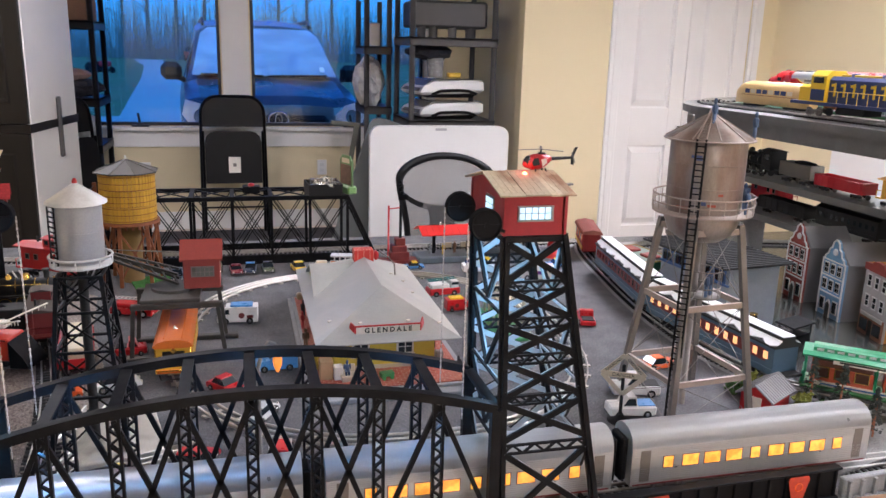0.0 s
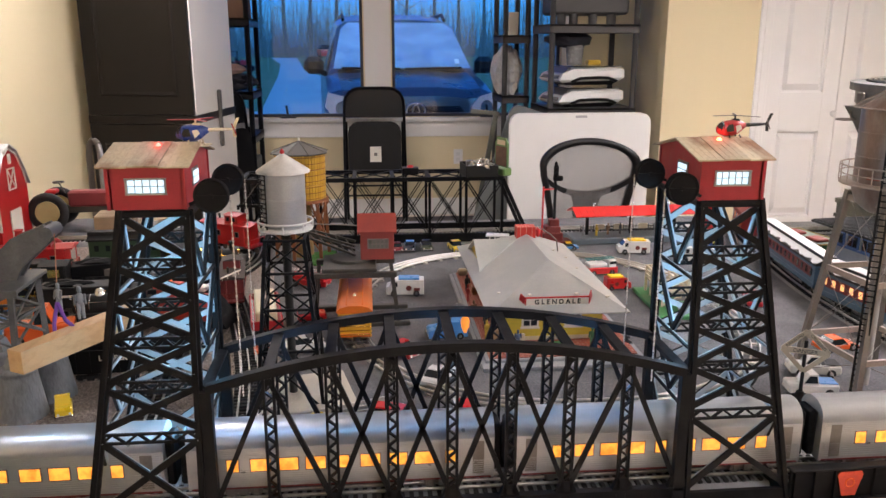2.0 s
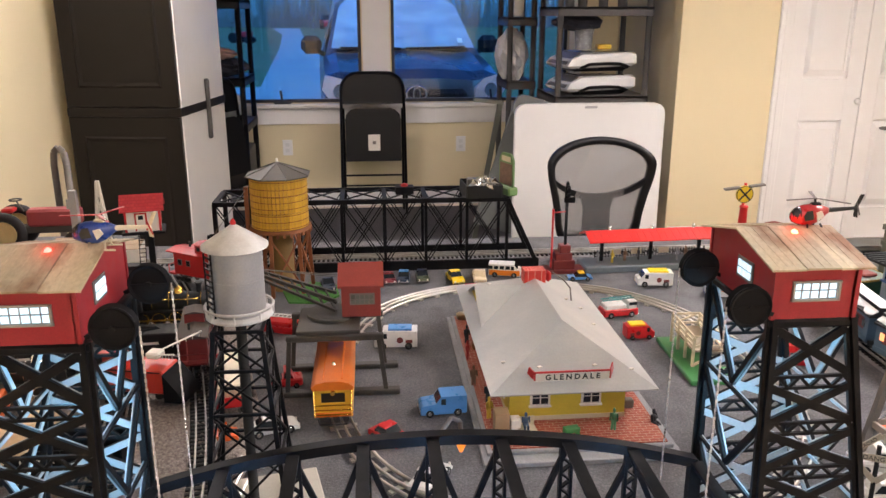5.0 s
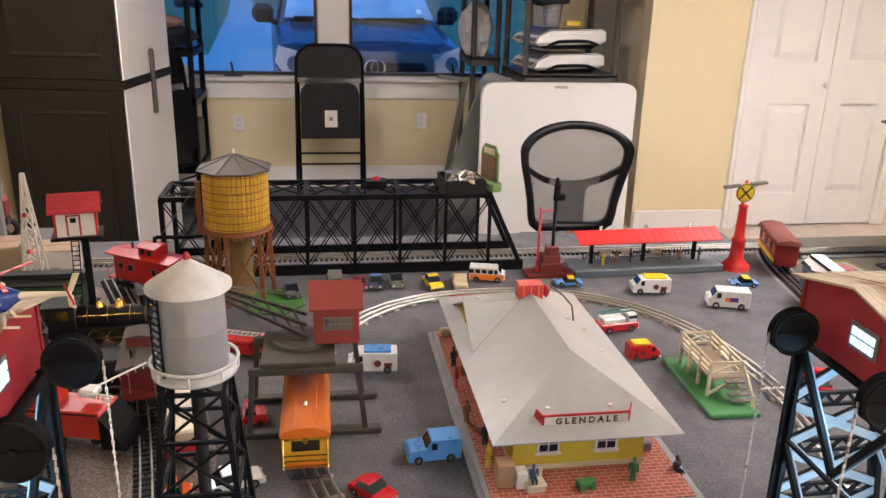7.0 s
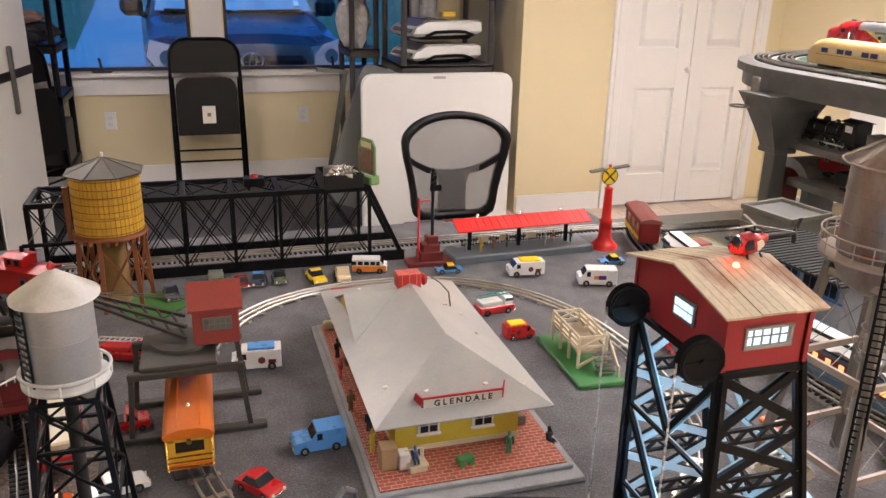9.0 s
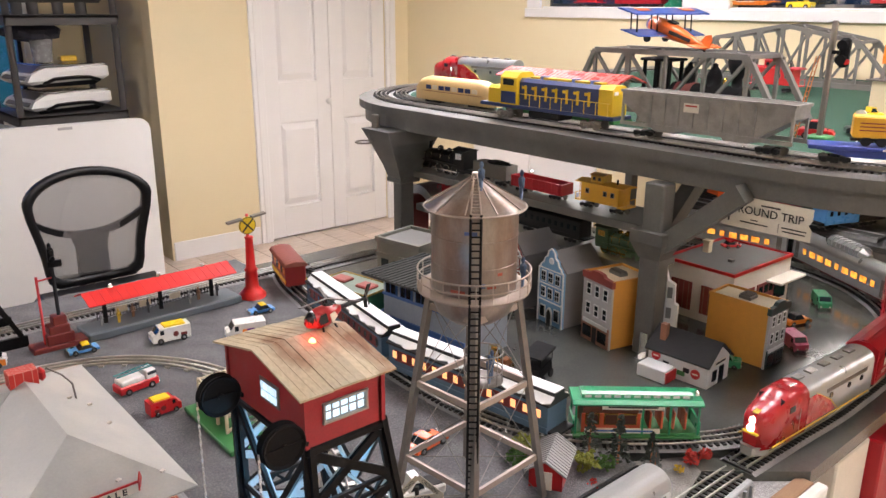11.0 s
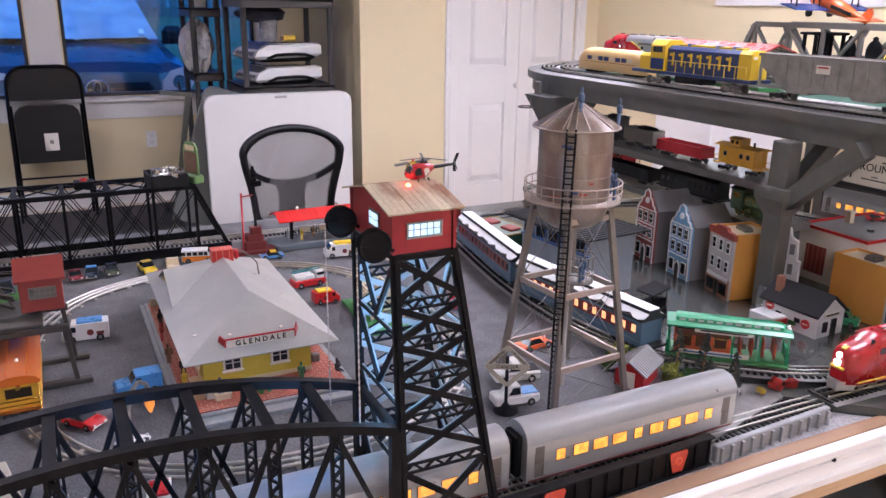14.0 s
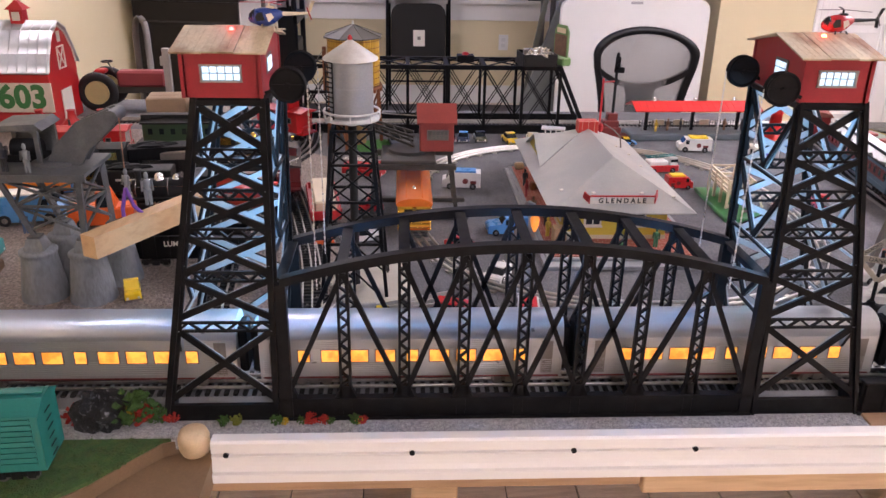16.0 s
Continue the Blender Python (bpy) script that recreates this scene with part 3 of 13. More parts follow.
def lift_tower(sx, beacon, label):
    """sx is the side of the inner leg: 1 when the bridge lies to +x. Local x = 0 on the inner leg."""
    t = thing("lift_tower", label, "bridge tower", (-0.318 * sx, 1.0485, S), group="lift towers")
    H = 0.433
    corner = lambda k, j, z: Vector((sx * (-0.008 * (1 - z / H) if k == 0 else -0.078 - 0.076 * (1 - z / H)), (-0.0645 - 0.014 * (1 - z / H)) if j == 0 else (0.0715 + 0.008 * (1 - z / H)), z))
    for k in (0, 1):
        for j in (0, 1):
            a, c = corner(k, j, 0), corner(k, j, H)
            leg = Shape()
            leg.strut(a, c, 0.0125, 0.004, (0, 1, 0))
            leg.strut(a, c, 0.004, 0.0125, (0, 1, 0))
            part("leg", leg, BLACKPL, t)
    part("base_frame", Shape().strut(corner(0, 0, 0.012), corner(1, 0, 0.012), 0.006, 0.024).strut(corner(0, 1, 0.012), corner(1, 1, 0.012), 0.006, 0.024).strut(corner(1, 0, 0.012), corner(1, 1, 0.012), 0.006, 0.024).strut(corner(0, 0, 0.012), corner(0, 1, 0.012), 0.006, 0.010), BLACKPL, t)
    part("head_plate", Shape().box((-0.039 * sx, 0.0035, H - 0.005), (0.087, 0.146, 0.009), bev=0.002), BLACKPL, t)
    spans = [(0.03, 0.135), (0.150, 0.205), (0.212, 0.262), (0.270, 0.312), (0.320, 0.362), (0.371, 0.424)]
    faces = (((0, 0), (1, 0)), ((0, 1), (1, 1)), ((0, 0), (0, 1)), ((1, 0), (1, 1)))
    bays = [(0.03, 0.135), (0.145, 0.225), (0.235, 0.322), (0.332, 0.424)]
    for fi, (p, q) in enumerate(faces):
        up = (0, 1, 0) if fi < 2 else (1, 0, 0)
        for z0, z1 in (spans if fi < 2 else bays):
            if fi < 2:
                pairs = ((corner(*p, z0), corner(*q, z1)), (corner(*q, z0), corner(*p, z1)))
            else:
                mid = corner(*p, z0).lerp(corner(*q, z0), 0.5)
                pairs = ((mid, corner(*p, z1)), (mid, corner(*q, z1)))
            ctr = Vector((-0.05 * sx, 0.0035, 0))
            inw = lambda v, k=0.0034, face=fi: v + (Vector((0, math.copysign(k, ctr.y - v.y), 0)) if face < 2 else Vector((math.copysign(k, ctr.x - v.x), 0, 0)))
            br, strip = Shape(), Shape()
            for u, v in pairs:
                wide = 0.0084 if fi < 2 else 0.0066
                br.strut(u, v, wide, 0.0036, up)
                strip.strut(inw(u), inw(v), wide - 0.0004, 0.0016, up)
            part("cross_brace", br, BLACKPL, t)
            part("inner_strip", strip, LITSTRIP, t, "pale strip added inside the brace to look lamplit")
            if z1 > 0.42:
                continue
            r = Shape()
            a, c = corner(*p, z1 + 0.0035), corner(*q, z1 + 0.0035)
            if fi > 1:
                r.strut(a, c, 0.0034, 0.0034)
                part("rung", r, BLACKPL, t)
                part("inner_strip", Shape().strut(inw(a, 0.0026), inw(c, 0.0026), 0.0014, 0.0034), LITSTRIP, t)
                continue
            dz = Vector((0, 0, 0.0060))
            r.strut(a + dz, c + dz, 0.0034, 0.0032).strut(a - dz, c - dz, 0.0034, 0.0032)
            m = 8
            for i in range(m):
                u, w = a.lerp(c, i / m), a.lerp(c, (i + 1) / m)
                r.strut(u + dz * (1 if i % 2 else -1), w - dz * (1 if i % 2 else -1), 0.0030, 0.0030)
            part("lattice_girder", r, BLACKPL, t)
    # cabin
    cab = Shape()
    x0, x1, y0, y1, z0, z1, zr = (-0.090 if sx > 0 else -0.078), (-0.002 if sx > 0 else 0.003), -0.068, 0.075, H, H + 0.054, H + 0.068
    ym = (y0 + y1) / 2
    X0, X1 = sorted((x0 * sx, x1 * sx))
    win = (-0.022, 0.022, H + 0.019, H + 0.037)
    cx = (X0 + X1) / 2
    w = 0.0035
    # front wall round its window
    cab.box((cx, y0 + w / 2, (z0 + win[2]) / 2), (X1 - X0, w, win[2] - z0))
    cab.box((cx, y0 + w / 2, (z1 + win[3]) / 2), (X1 - X0, w, z1 - win[3]))
    for e in (-1, 1):
        cab.box((cx + e * ((X1 - X0) / 4 + 0.011), y0 + w / 2, (win[2] + win[3]) / 2), ((X1 - X0) / 2 - 0.022, w, win[3] - win[2]))
    part("front_wall", cab, CABINRED, t, "red painted cabin wall")
    part("back_wall", Shape().box((cx, y1 - w / 2, (z0 + z1) / 2), (X1 - X0, w, z1 - z0)), CABINRED, t)
    for xe in (X0 + w / 2, X1 - w / 2):
        part("gable_wall", Shape().prism([(y0, z0), (y1, z0), (y1, z1), (ym, zr), (y0, z1)], xe - w / 2 - 0.0004, xe + w / 2 + 0.0004, "x"), CABINRED, t)
    for xe in (X0, X1):
        for ye in (y0, y1):
            part("corner_post", Shape().box((xe, ye, (z0 + z1) / 2), (0.004, 0.004, z1 - z0)), CABINRED, t)
    fr = Shape()
    for e in (win[2], win[3]):
        fr.box((cx, y0 - 0.0005, e), (0.048, 0.004, 0.0022))
    for e in (-0.0225, 0.0225):
        fr.box((cx + e, y0 - 0.0005, (win[2] + win[3]) / 2), (0.0022, 0.004, 0.020))
    for i in range(1, 5):
        fr.box((cx - 0.022 + 0.0088 * i, y0 + 0.001, (win[2] + win[3]) / 2), (0.0009, 0.0016, 0.018))
    fr.box((cx, y0 + 0.001, (win[2] + win[3]) / 2), (0.044, 0.0016, 0.0009))
    wf = part("window", fr, finish("grey_window_frame", (0.30, 0.29, 0.27), 0.6), t, "barred window lit from inside")
    part("pane", Shape().box((cx, y0 + 0.003, (win[2] + win[3]) / 2), (0.044, 0.001, 0.018)), BLUELED, wf, "glowing white panes")
    # side window on the gable over the bridge
    xs = X1 if sx > 0 else X0
    sw = Shape()
    zc = H + 0.031
    sw.box((xs + 0.0008 * sx, ym - 0.012, zc), (0.002, 0.034, 0.022))
    w2 = part("window", sw, finish("grey_side_window_frame", (0.15, 0.145, 0.14), 0.6), t, "small lit gable window")
    pn = Shape()
    for i in range(4):
        for j in range(2):
            pn.box((xs + 0.0022 * sx, ym - 0.012 - 0.0108 + 0.0072 * i, zc - 0.0042 + 0.0084 * j), (0.001, 0.0056, 0.0066))
    part("pane", pn, BLUELED, w2, "glowing white panes")
    # roof of tin sheets
    for j, (ya, yb) in enumerate(((y0 - 0.010, ym), (y1 + 0.010, ym))):
        za, zb = z1 - 0.003, zr + 0.002
        for i in range(3):
            xa = X0 - 0.010 + (X1 - X0 + 0.020) * i / 3
            xb = X0 - 0.010 + (X1 - X0 + 0.020) * (i + 1) / 3 - 0.0004
            lift = 0.0007 * (i % 2)
            sh = Shape().loft([[(x, ya, za + lift), (x, yb, zb + lift), (x, yb, zb + lift + 0.002), (x, ya, za + lift + 0.002)] for x in (xa, xb)])
            k = 4
            for q in range(1, k):
                xr = xa + (xb - xa) * q / k
                sh.strut((xr, ya, za + lift + 0.0021), (xr, yb, zb + lift + 0.0021), 0.0008, 0.0004)
            tagged(part("roof_sheet", sh, RUSTROOF, t, "rusted tin roof sheet"), kind="stuff")
    # sheaves, rods and chains on the bridge side
    for y in (y0 - 0.006, y1 - 0.032):
        wheel = Shape()
        q = Matrix.Rotation(math.pi / 2, 4, "X")
        c = (0.030 * sx, y, H + 0.017)
        wheel.turn([(0.001, -0.004), (0.0168, -0.004), (0.0195, -0.006), (0.0206, -0.005), (0.0186, 0), (0.0206, 0.005), (0.0195, 0.006), (0.0168, 0.004), (0.001, 0.004)], c, 32, False, q)
        wheel.strut((c[0] - 0.018, c[1] - 0.0045, c[2]), (c[0] + 0.018, c[1] - 0.0045, c[2]), 0.0018, 0.002)
        part("sheave", wheel, BLACKMAT, t, "black grooved sheave wheel")
        part("sheave_arm", Shape().strut((0.003 * sx, y + 0.006, H + 0.006), c, 0.005, 0.004).rod((c[0], c[1] - 0.006, c[2]), (c[0], c[1] + 0.010, c[2]), 0.003), BLACKMAT, t)
        hang_chain(t, 0.0515 * sx, y, H + 0.017, 0.19)
    led = Shape().turn([(0.0034, 0), (0.0034, 0.003), (0.0024, 0.005), (0.0008, 0.006)], (cx + 0.004, ym - 0.014, zr - 0.0015), 12)
    part("beacon", led, beacon, t, "small lit warning beacon")
    gl = bpy.data.lights.new("beacon_lamp", "POINT")
    gl.energy, gl.color, gl.shadow_soft_size = 0.012, (1.0, 0.04, 0.03), 0.004
    new("beacon_lamp", gl).location = (-0.318 * sx + cx + 0.004, 1.0485 + ym - 0.014, S + zr + 0.011)
    for lz in (0.12, 0.27, H - 0.035):
        lp = bpy.data.lights.new("tower_lamp", "POINT")
        lp.energy, lp.color, lp.shadow_soft_size = TOWER_W, (0.30, 0.66, 1.0), 0.010
        new("tower_lamp", lp).location = (-0.318 * sx + cx + 0.006 * sx, 1.0485, S + lz)
    return t


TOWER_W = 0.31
# assumed blue-white lamps in invented housings under the arch, lighting cars and track below
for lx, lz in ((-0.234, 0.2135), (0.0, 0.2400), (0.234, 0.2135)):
    bl = thing("bridge_lamp", "assumed blue-white lamp in an invented housing under the arch", "lamp", (lx, 1.012, S + lz), group="bridge lamps")
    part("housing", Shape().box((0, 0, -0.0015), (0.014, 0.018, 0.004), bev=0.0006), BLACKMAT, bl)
    part("diffuser", Shape().box((0, 0, -0.0042), (0.010, 0.014, 0.0015)), BLUELED, bl, "glowing blue-white face of the invented housing")
    al = bpy.data.lights.new("assumed_arch_lamp", "POINT")
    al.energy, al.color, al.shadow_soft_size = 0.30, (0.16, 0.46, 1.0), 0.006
    new("assumed_arch_lamp", al).location = (lx, 1.012, S + lz - 0.013)
lift_tower(1, REDLED, "black lattice lift tower with a red tin-roofed cabin and red beacon")
lift_tower(-1, ORANGELED, "black lattice lift tower with a red cabin and orange beacon")


# ---- station ----
def station():
    st = thing("station_building", "toy station with grey tin hip roof and yellow walls", "station", (0.262, 1.70, G))
    base = Shape().box((-0.003, -0.020, 0.004), (0.318, 0.62, 0.008), bev=0.001).box((-0.003, -0.012, 0.008), (0.302, 0.588, 0.012), bev=0.0015)
    part("base", base, CONCRETE, st, "grey stepped concrete base")
    part("paving", Shape().box((-0.003, -0.012, 0.0146), (0.286, 0.572, 0.0022)), PAVER, st, "red brick paving")
    x0, x1, y0, y1, zb, zt = -0.104, 0.094, -0.212, 0.26, 0.0158, 0.082
    part("wall", Shape().box(((x0 + x1) / 2, (y0 + y1) / 2, (zb + zt) / 2), (x1 - x0, y1 - y0, zt - zb)), STNYELLOW, st, "yellow walls")
    plinth = Shape().box(((x0 + x1) / 2, (y0 + y1) / 2, zb + 0.004), (x1 - x0 + 0.002, y1 - y0 + 0.002, 0.008))
    part("plinth", plinth, CREAMPL, st)
    for wx in (-0.052, 0.035):
        f = Shape().box((wx, y0 - 0.001, 0.058), (0.034, 0.003, 0.030)).box((wx, y0 - 0.002, 0.042), (0.038, 0.005, 0.003))
        wn = part("window", f, SIGNWHITE, st, "white framed window")
        g = Shape()
        for i in (-1, 1):
            for j in (-1, 1):
                g.box((wx + i * 0.0072, y0 - 0.0032, 0.0585 + j * 0.0062), (0.0122, 0.001, 0.0105))
        part("pane", g, GLASSDK, wn)
    for i in range(5):
        wy = y0 + 0.06 + i * 0.09
        f = Shape().box((x0 - 0.001, wy, 0.05), (0.003, 0.034, 0.046 if i in (1, 3) else 0.030))
        wn = part("door" if i in (1, 3) else "window", f, SIGNWHITE, st)
        part("pane", Shape().box((x0 - 0.003, wy, 0.056), (0.001, 0.026, 0.022)), GLASSDK, wn)
    # hip roof: eaves, ridge and the folded front hip
    ez, rz = 0.0762, 0.146
    ex0, ex1, ey0, ey1 = -0.140, 0.142, -0.240, 0.303
    ra, rb = (0.009, -0.093, rz), (0.007, 0.150, rz)
    th = 0.002
    cs = [(ex0, ey0, ez), (ex1, ey0, ez), (ex1, ey1, ez), (ex0, ey1, ez)]

    def sheet(pts):
        return Shape().loft([[(p[0], p[1], p[2] + k) for p in pts] for k in (0, th)])

    part("roof_slope", sheet([cs[0], cs[1], ra]), TINROOF, st, "grey tin roof slope")
    part("roof_slope", sheet([cs[1], cs[2], rb, ra]), TINROOF, st)
    part("roof_slope", sheet([cs[2], cs[3], rb]), TINROOF, st)
    part("roof_slope", sheet([cs[3], cs[0], ra, rb]), TINROOF, st)
    # dormer on the long slope
    d = Shape()
    zf = lambda x: ez + (rz - ez) * (x - ex0) / (ra[0] - ex0)
    dx, dy, dh, dw = -0.108, 0.135, 0.136, 0.108
    for e in (-1, 1):
        d.loft([[(dx - 0.012, dy + e * dw, zf(dx) - 0.004 + k), (dx - 0.012, dy, dh + k), (-0.016, dy, dh + k)] for k in (0, 0.002)])
    dm = part("dormer", d, TINROOF, st)
    part("gable", Shape().prism([(dy - dw + 0.008, zf(dx) - 0.003), (dy + dw - 0.008, zf(dx) - 0.003), (dy, dh - 0.003)], dx - 0.004, dx, "x"), STNYELLOW, dm, "yellow dormer gable")
    part("clock", Shape().rod((dx - 0.0060, dy, 0.110), (dx - 0.004, dy, 0.110), 0.013, n=20), GLASSDK, dm)
    part("chimney", Shape().box((0.007, 0.152, 0.150), (0.046, 0.030, 0.030), bev=0.001), CHIMBRICK, st, "red brick chimney")
    part("chimney_cap", Shape().box((0.036, 0.146, 0.150), (0.012, 0.022, 0.022), bev=0.005), SIGNRED, st)
    part("ridge_strip", Shape().box((-0.04, 0.289, 0.0825), (0.16, 0.012, 0.006)), SIGNRED, st)
    part("wire", Shape().tube([(0.045, 0.146, 0.158), (0.062, 0.12, 0.150), (0.070, 0.09, 0.142), (0.068, 0.07, 0.122)], 0.0016), STEELGREY, st)
    sg = part("signboard", Shape().box((0.001, -0.214, 0.0955), (0.131, 0.003, 0.0205), bev=0.0006).strut((-0.0645, -0.2125, 0.0955), (-0.0715, -0.200, 0.100), 0.002, 0.020, (0, 0, 1)).strut((0.0665, -0.2125, 0.0955), (0.0735, -0.200, 0.104), 0.002, 0.024, (0, 0, 1)), SIGNRED, st, "red framed name board")
    part("sign_face", Shape().box((0.001, -0.2158, 0.0955), (0.125, 0.001, 0.0145)), SIGNWHITE, sg)
    letters("lettering", "G L E N D A L E", 0.0135, INK, sg, pose(0.001, -0.2165, 0.0955, 90), "black station name", bold=0.0004)
    for x, y in ((-0.05, -0.19), (0.045, -0.19), (-0.105, -0.15), (0.106, -0.20), (0.09, -0.02), (0.085, 0.06), (-0.075, 0.22), (0.06, 0.08)):
        zz = min(ez + (rz - ez) * min((x - ex0) / (ra[0] - ex0), (ex1 - x) / (ex1 - ra[0]), (y - ey0) / (ra[1] - ey0)), rz) + 0.003
        part("roof_tab", Shape().box((x, y, zz), (0.008, 0.006, 0.003), rz=20, bev=0.0008), SIGNWHITE, st)
    return st


station()


# ---- water towers ----
def white_water_tower():
    t = thing("water_tower", "silver grey water tower with white cone roof on a black trestle", "water tower", (-0.238, 1.300, G))
    legs = lambda i, z: Vector((math.cos(radians(45 + 90 * i)), math.sin(radians(45 + 90 * i)), 0)) * (0.043 + 0.033 * (1 - z / 0.285)) + Vector((0, 0, z))
    for i in range(4):
        part("leg", Shape().strut(legs(i, 0), legs(i, 0.285), 0.0058, 0.0058), BLACKPL, t)
    lv = [0.0, 0.10, 0.17, 0.23, 0.283]
    for i in range(4):
        for a, b in zip(lv, lv[1:]):
            part("brace", Shape().strut(legs(i, a), legs(i + 1, b), 0.0027, 0.0027).strut(legs(i + 1, a), legs(i, b), 0.0027, 0.0027), BLACKPL, t)
            part("crossbar", Shape().strut(legs(i, b), legs(i + 1, b), 0.004, 0.004), BLACKPL, t)
    part("riser_pipe", Shape().rod((0, 0, 0), (0, 0, 0.29), 0.007, n=14), TRUCKDK, t)
    part("deck", Shape().turn([(0.006, 0.284), (0.010, 0.292), (0.0435, 0.296), (0.0435, 0.300), (0.001, 0.301)], n=32), TANKWHITE, t)
    part("tank", Shape().turn([(0.0325, 0.300), (0.0342, 0.304), (0.0342, 0.391), (0.033, 0.395)], n=40), TANKSILVER, t, "galvanised grey tank")
    part("tank_seam", Shape().ring((0, 0, 0.348), 0.0342, 0.0006, 36, 5), TANKSILVER, t)
    rl = Shape().ring((0, 0, 0.310), 0.0438, 0.0019, 36)
    for i in range(8):
        a = 6.283 * i / 8
        rl.rod((0.0435 * math.cos(a), 0.0435 * math.sin(a), 0.298), (0.0438 * math.cos(a), 0.0438 * math.sin(a), 0.310), 0.0014, n=5)
    part("railing", rl, TANKWHITE, t)
    part("roof", Shape().turn([(0.0425, 0.389), (0.0425, 0.392), (0.003, 0.4185), (0.001, 0.419)], n=40), TANKWHITE, t, "dusty white cone roof")
    part("finial", Shape().turn([(0.003, 0.417), (0.004, 0.421), (0.002, 0.425), (0.0006, 0.426)], n=12), SIGNRED, t)
    lad = Shape()
    for e in (-0.006, 0.006):
        lad.strut((-0.0325 + e, -0.0165 - e * 1.4, 0.30), (-0.0325 + e, -0.0165 - e * 1.4, 0.393), 0.0020)
    for i in range(12):
        lad.strut((-0.0385, -0.0081, 0.304 + i * 0.0075), (-0.0265, -0.0249, 0.304 + i * 0.0075), 0.0018)
    part("ladder", lad, BLACKPL, t)
    return t


white_water_tower()


def yellow_water_tank():
    t = thing("wooden_water_tank", "yellow stave water tank with grey cone roof on rust-brown legs", "water tank", (-0.292, 2.245, G))
    r, z0, z1 = 0.070, 0.168, 0.293
    part("core", Shape().turn([(r - 0.006, z0), (r - 0.006, z1)], n=32), RUSTLEG, t)
    for row in range(3):
        za, zb = z0 + (z1 - z0) * row / 3 + 0.0008, z0 + (z1 - z0) * (row + 1) / 3 - 0.0008
        sh = Shape().box((r - 0.003, 0, (za + zb) / 2), (0.006, 2 * math.pi * r / 46 * 0.86, zb - za), bev=0.0008).mesh("stave", STAVE)
        for i in range(46):
            o = new("stave", sh)
            o.parent = t
            o.matrix_basis = Matrix.Rotation(6.283185 * i / 46, 4, "Z")
    for z in (0.173, 0.189, 0.205, 0.221, 0.237, 0.253, 0.269, 0.287):
        part("hoop", Shape().ring((0, 0, z), r + 0.0002, 0.0009, 36, 5), RUSTLEG, t)
    fl = Shape().turn([(r + 0.006, z0 - 0.008), (r + 0.006, z0)], n=28)
    for i in range(28):
        a = 6.283 * i / 28
        fl.box(((r + 0.004) * math.cos(a), (r + 0.004) * math.sin(a), z0 - 0.011), (0.006, 0.006, 0.010), rz=math.degrees(a))
    part("platform", fl, RUSTLEG, t)
    n = 8
    for i in range(n):
        a, b = 6.283185 * (i + 0.5) / n, 6.283185 * (i + 1.5) / n
        p, q = ((r + 0.012) * math.cos(a), (r + 0.012) * math.sin(a)), ((r + 0.012) * math.cos(b), (r + 0.012) * math.sin(b))
        part("roof_panel", Shape().loft([[(*p, z1 + k), (*q, z1 + k), (0, 0, z1 + 0.030 + k)] for k in (0, 0.003)]), SLATE, t)
        part("roof_seam", Shape().strut((*p, z1 + 0.003), (0, 0, z1 + 0.033), 0.003, 0.003), SLATE, t)
    part("finial", Shape().rod((0, 0, z1 + 0.03), (0, 0, z1 + 0.042), 0.003), SIGNWHITE, t)
    lg = lambda i, z: Vector((math.cos(radians(60 * i + 15)), math.sin(radians(60 * i + 15)), 0)) * (0.067 + 0.008 * (1 - z / 0.16)) + Vector((0, 0, z))
    for i in range(6):
        part("leg", Shape().strut(lg(i, 0), lg(i, 0.16), 0.009, 0.009), RUSTLEG, t)
        part("brace", Shape().strut(lg(i, 0.02), lg(i + 1, 0.145), 0.004, 0.004).strut(lg(i + 1, 0.02), lg(i, 0.145), 0.004, 0.004), RUSTLEG, t)
    part("riser", Shape().turn([(0.030, 0), (0.026, 0.16)], n=20), finish("ochre_brown_riser", (0.20, 0.12, 0.035), 0.7, var=0.25, scale=60), t)
    part("spout", Shape().tube([(-0.066, -0.02, 0.150), (-0.10, -0.03, 0.150), (-0.165, -0.05, 0.157)], 0.0045, 8).box((-0.167, -0.05, 0.152), (0.007, 0.007, 0.012)), BLACKPL, t, "black pivoting spout")
    part("spout_cable", Shape().tube([(-0.155, -0.046, 0.16), (-0.078, -0.02, 0.262)], 0.0009, 5), STEELGREY, t)
    part("spout_post", Shape().box((-0.078, -0.01, 0.21), (0.010, 0.010, 0.115)), RUSTLEG, t)
    return t


yellow_water_tank()


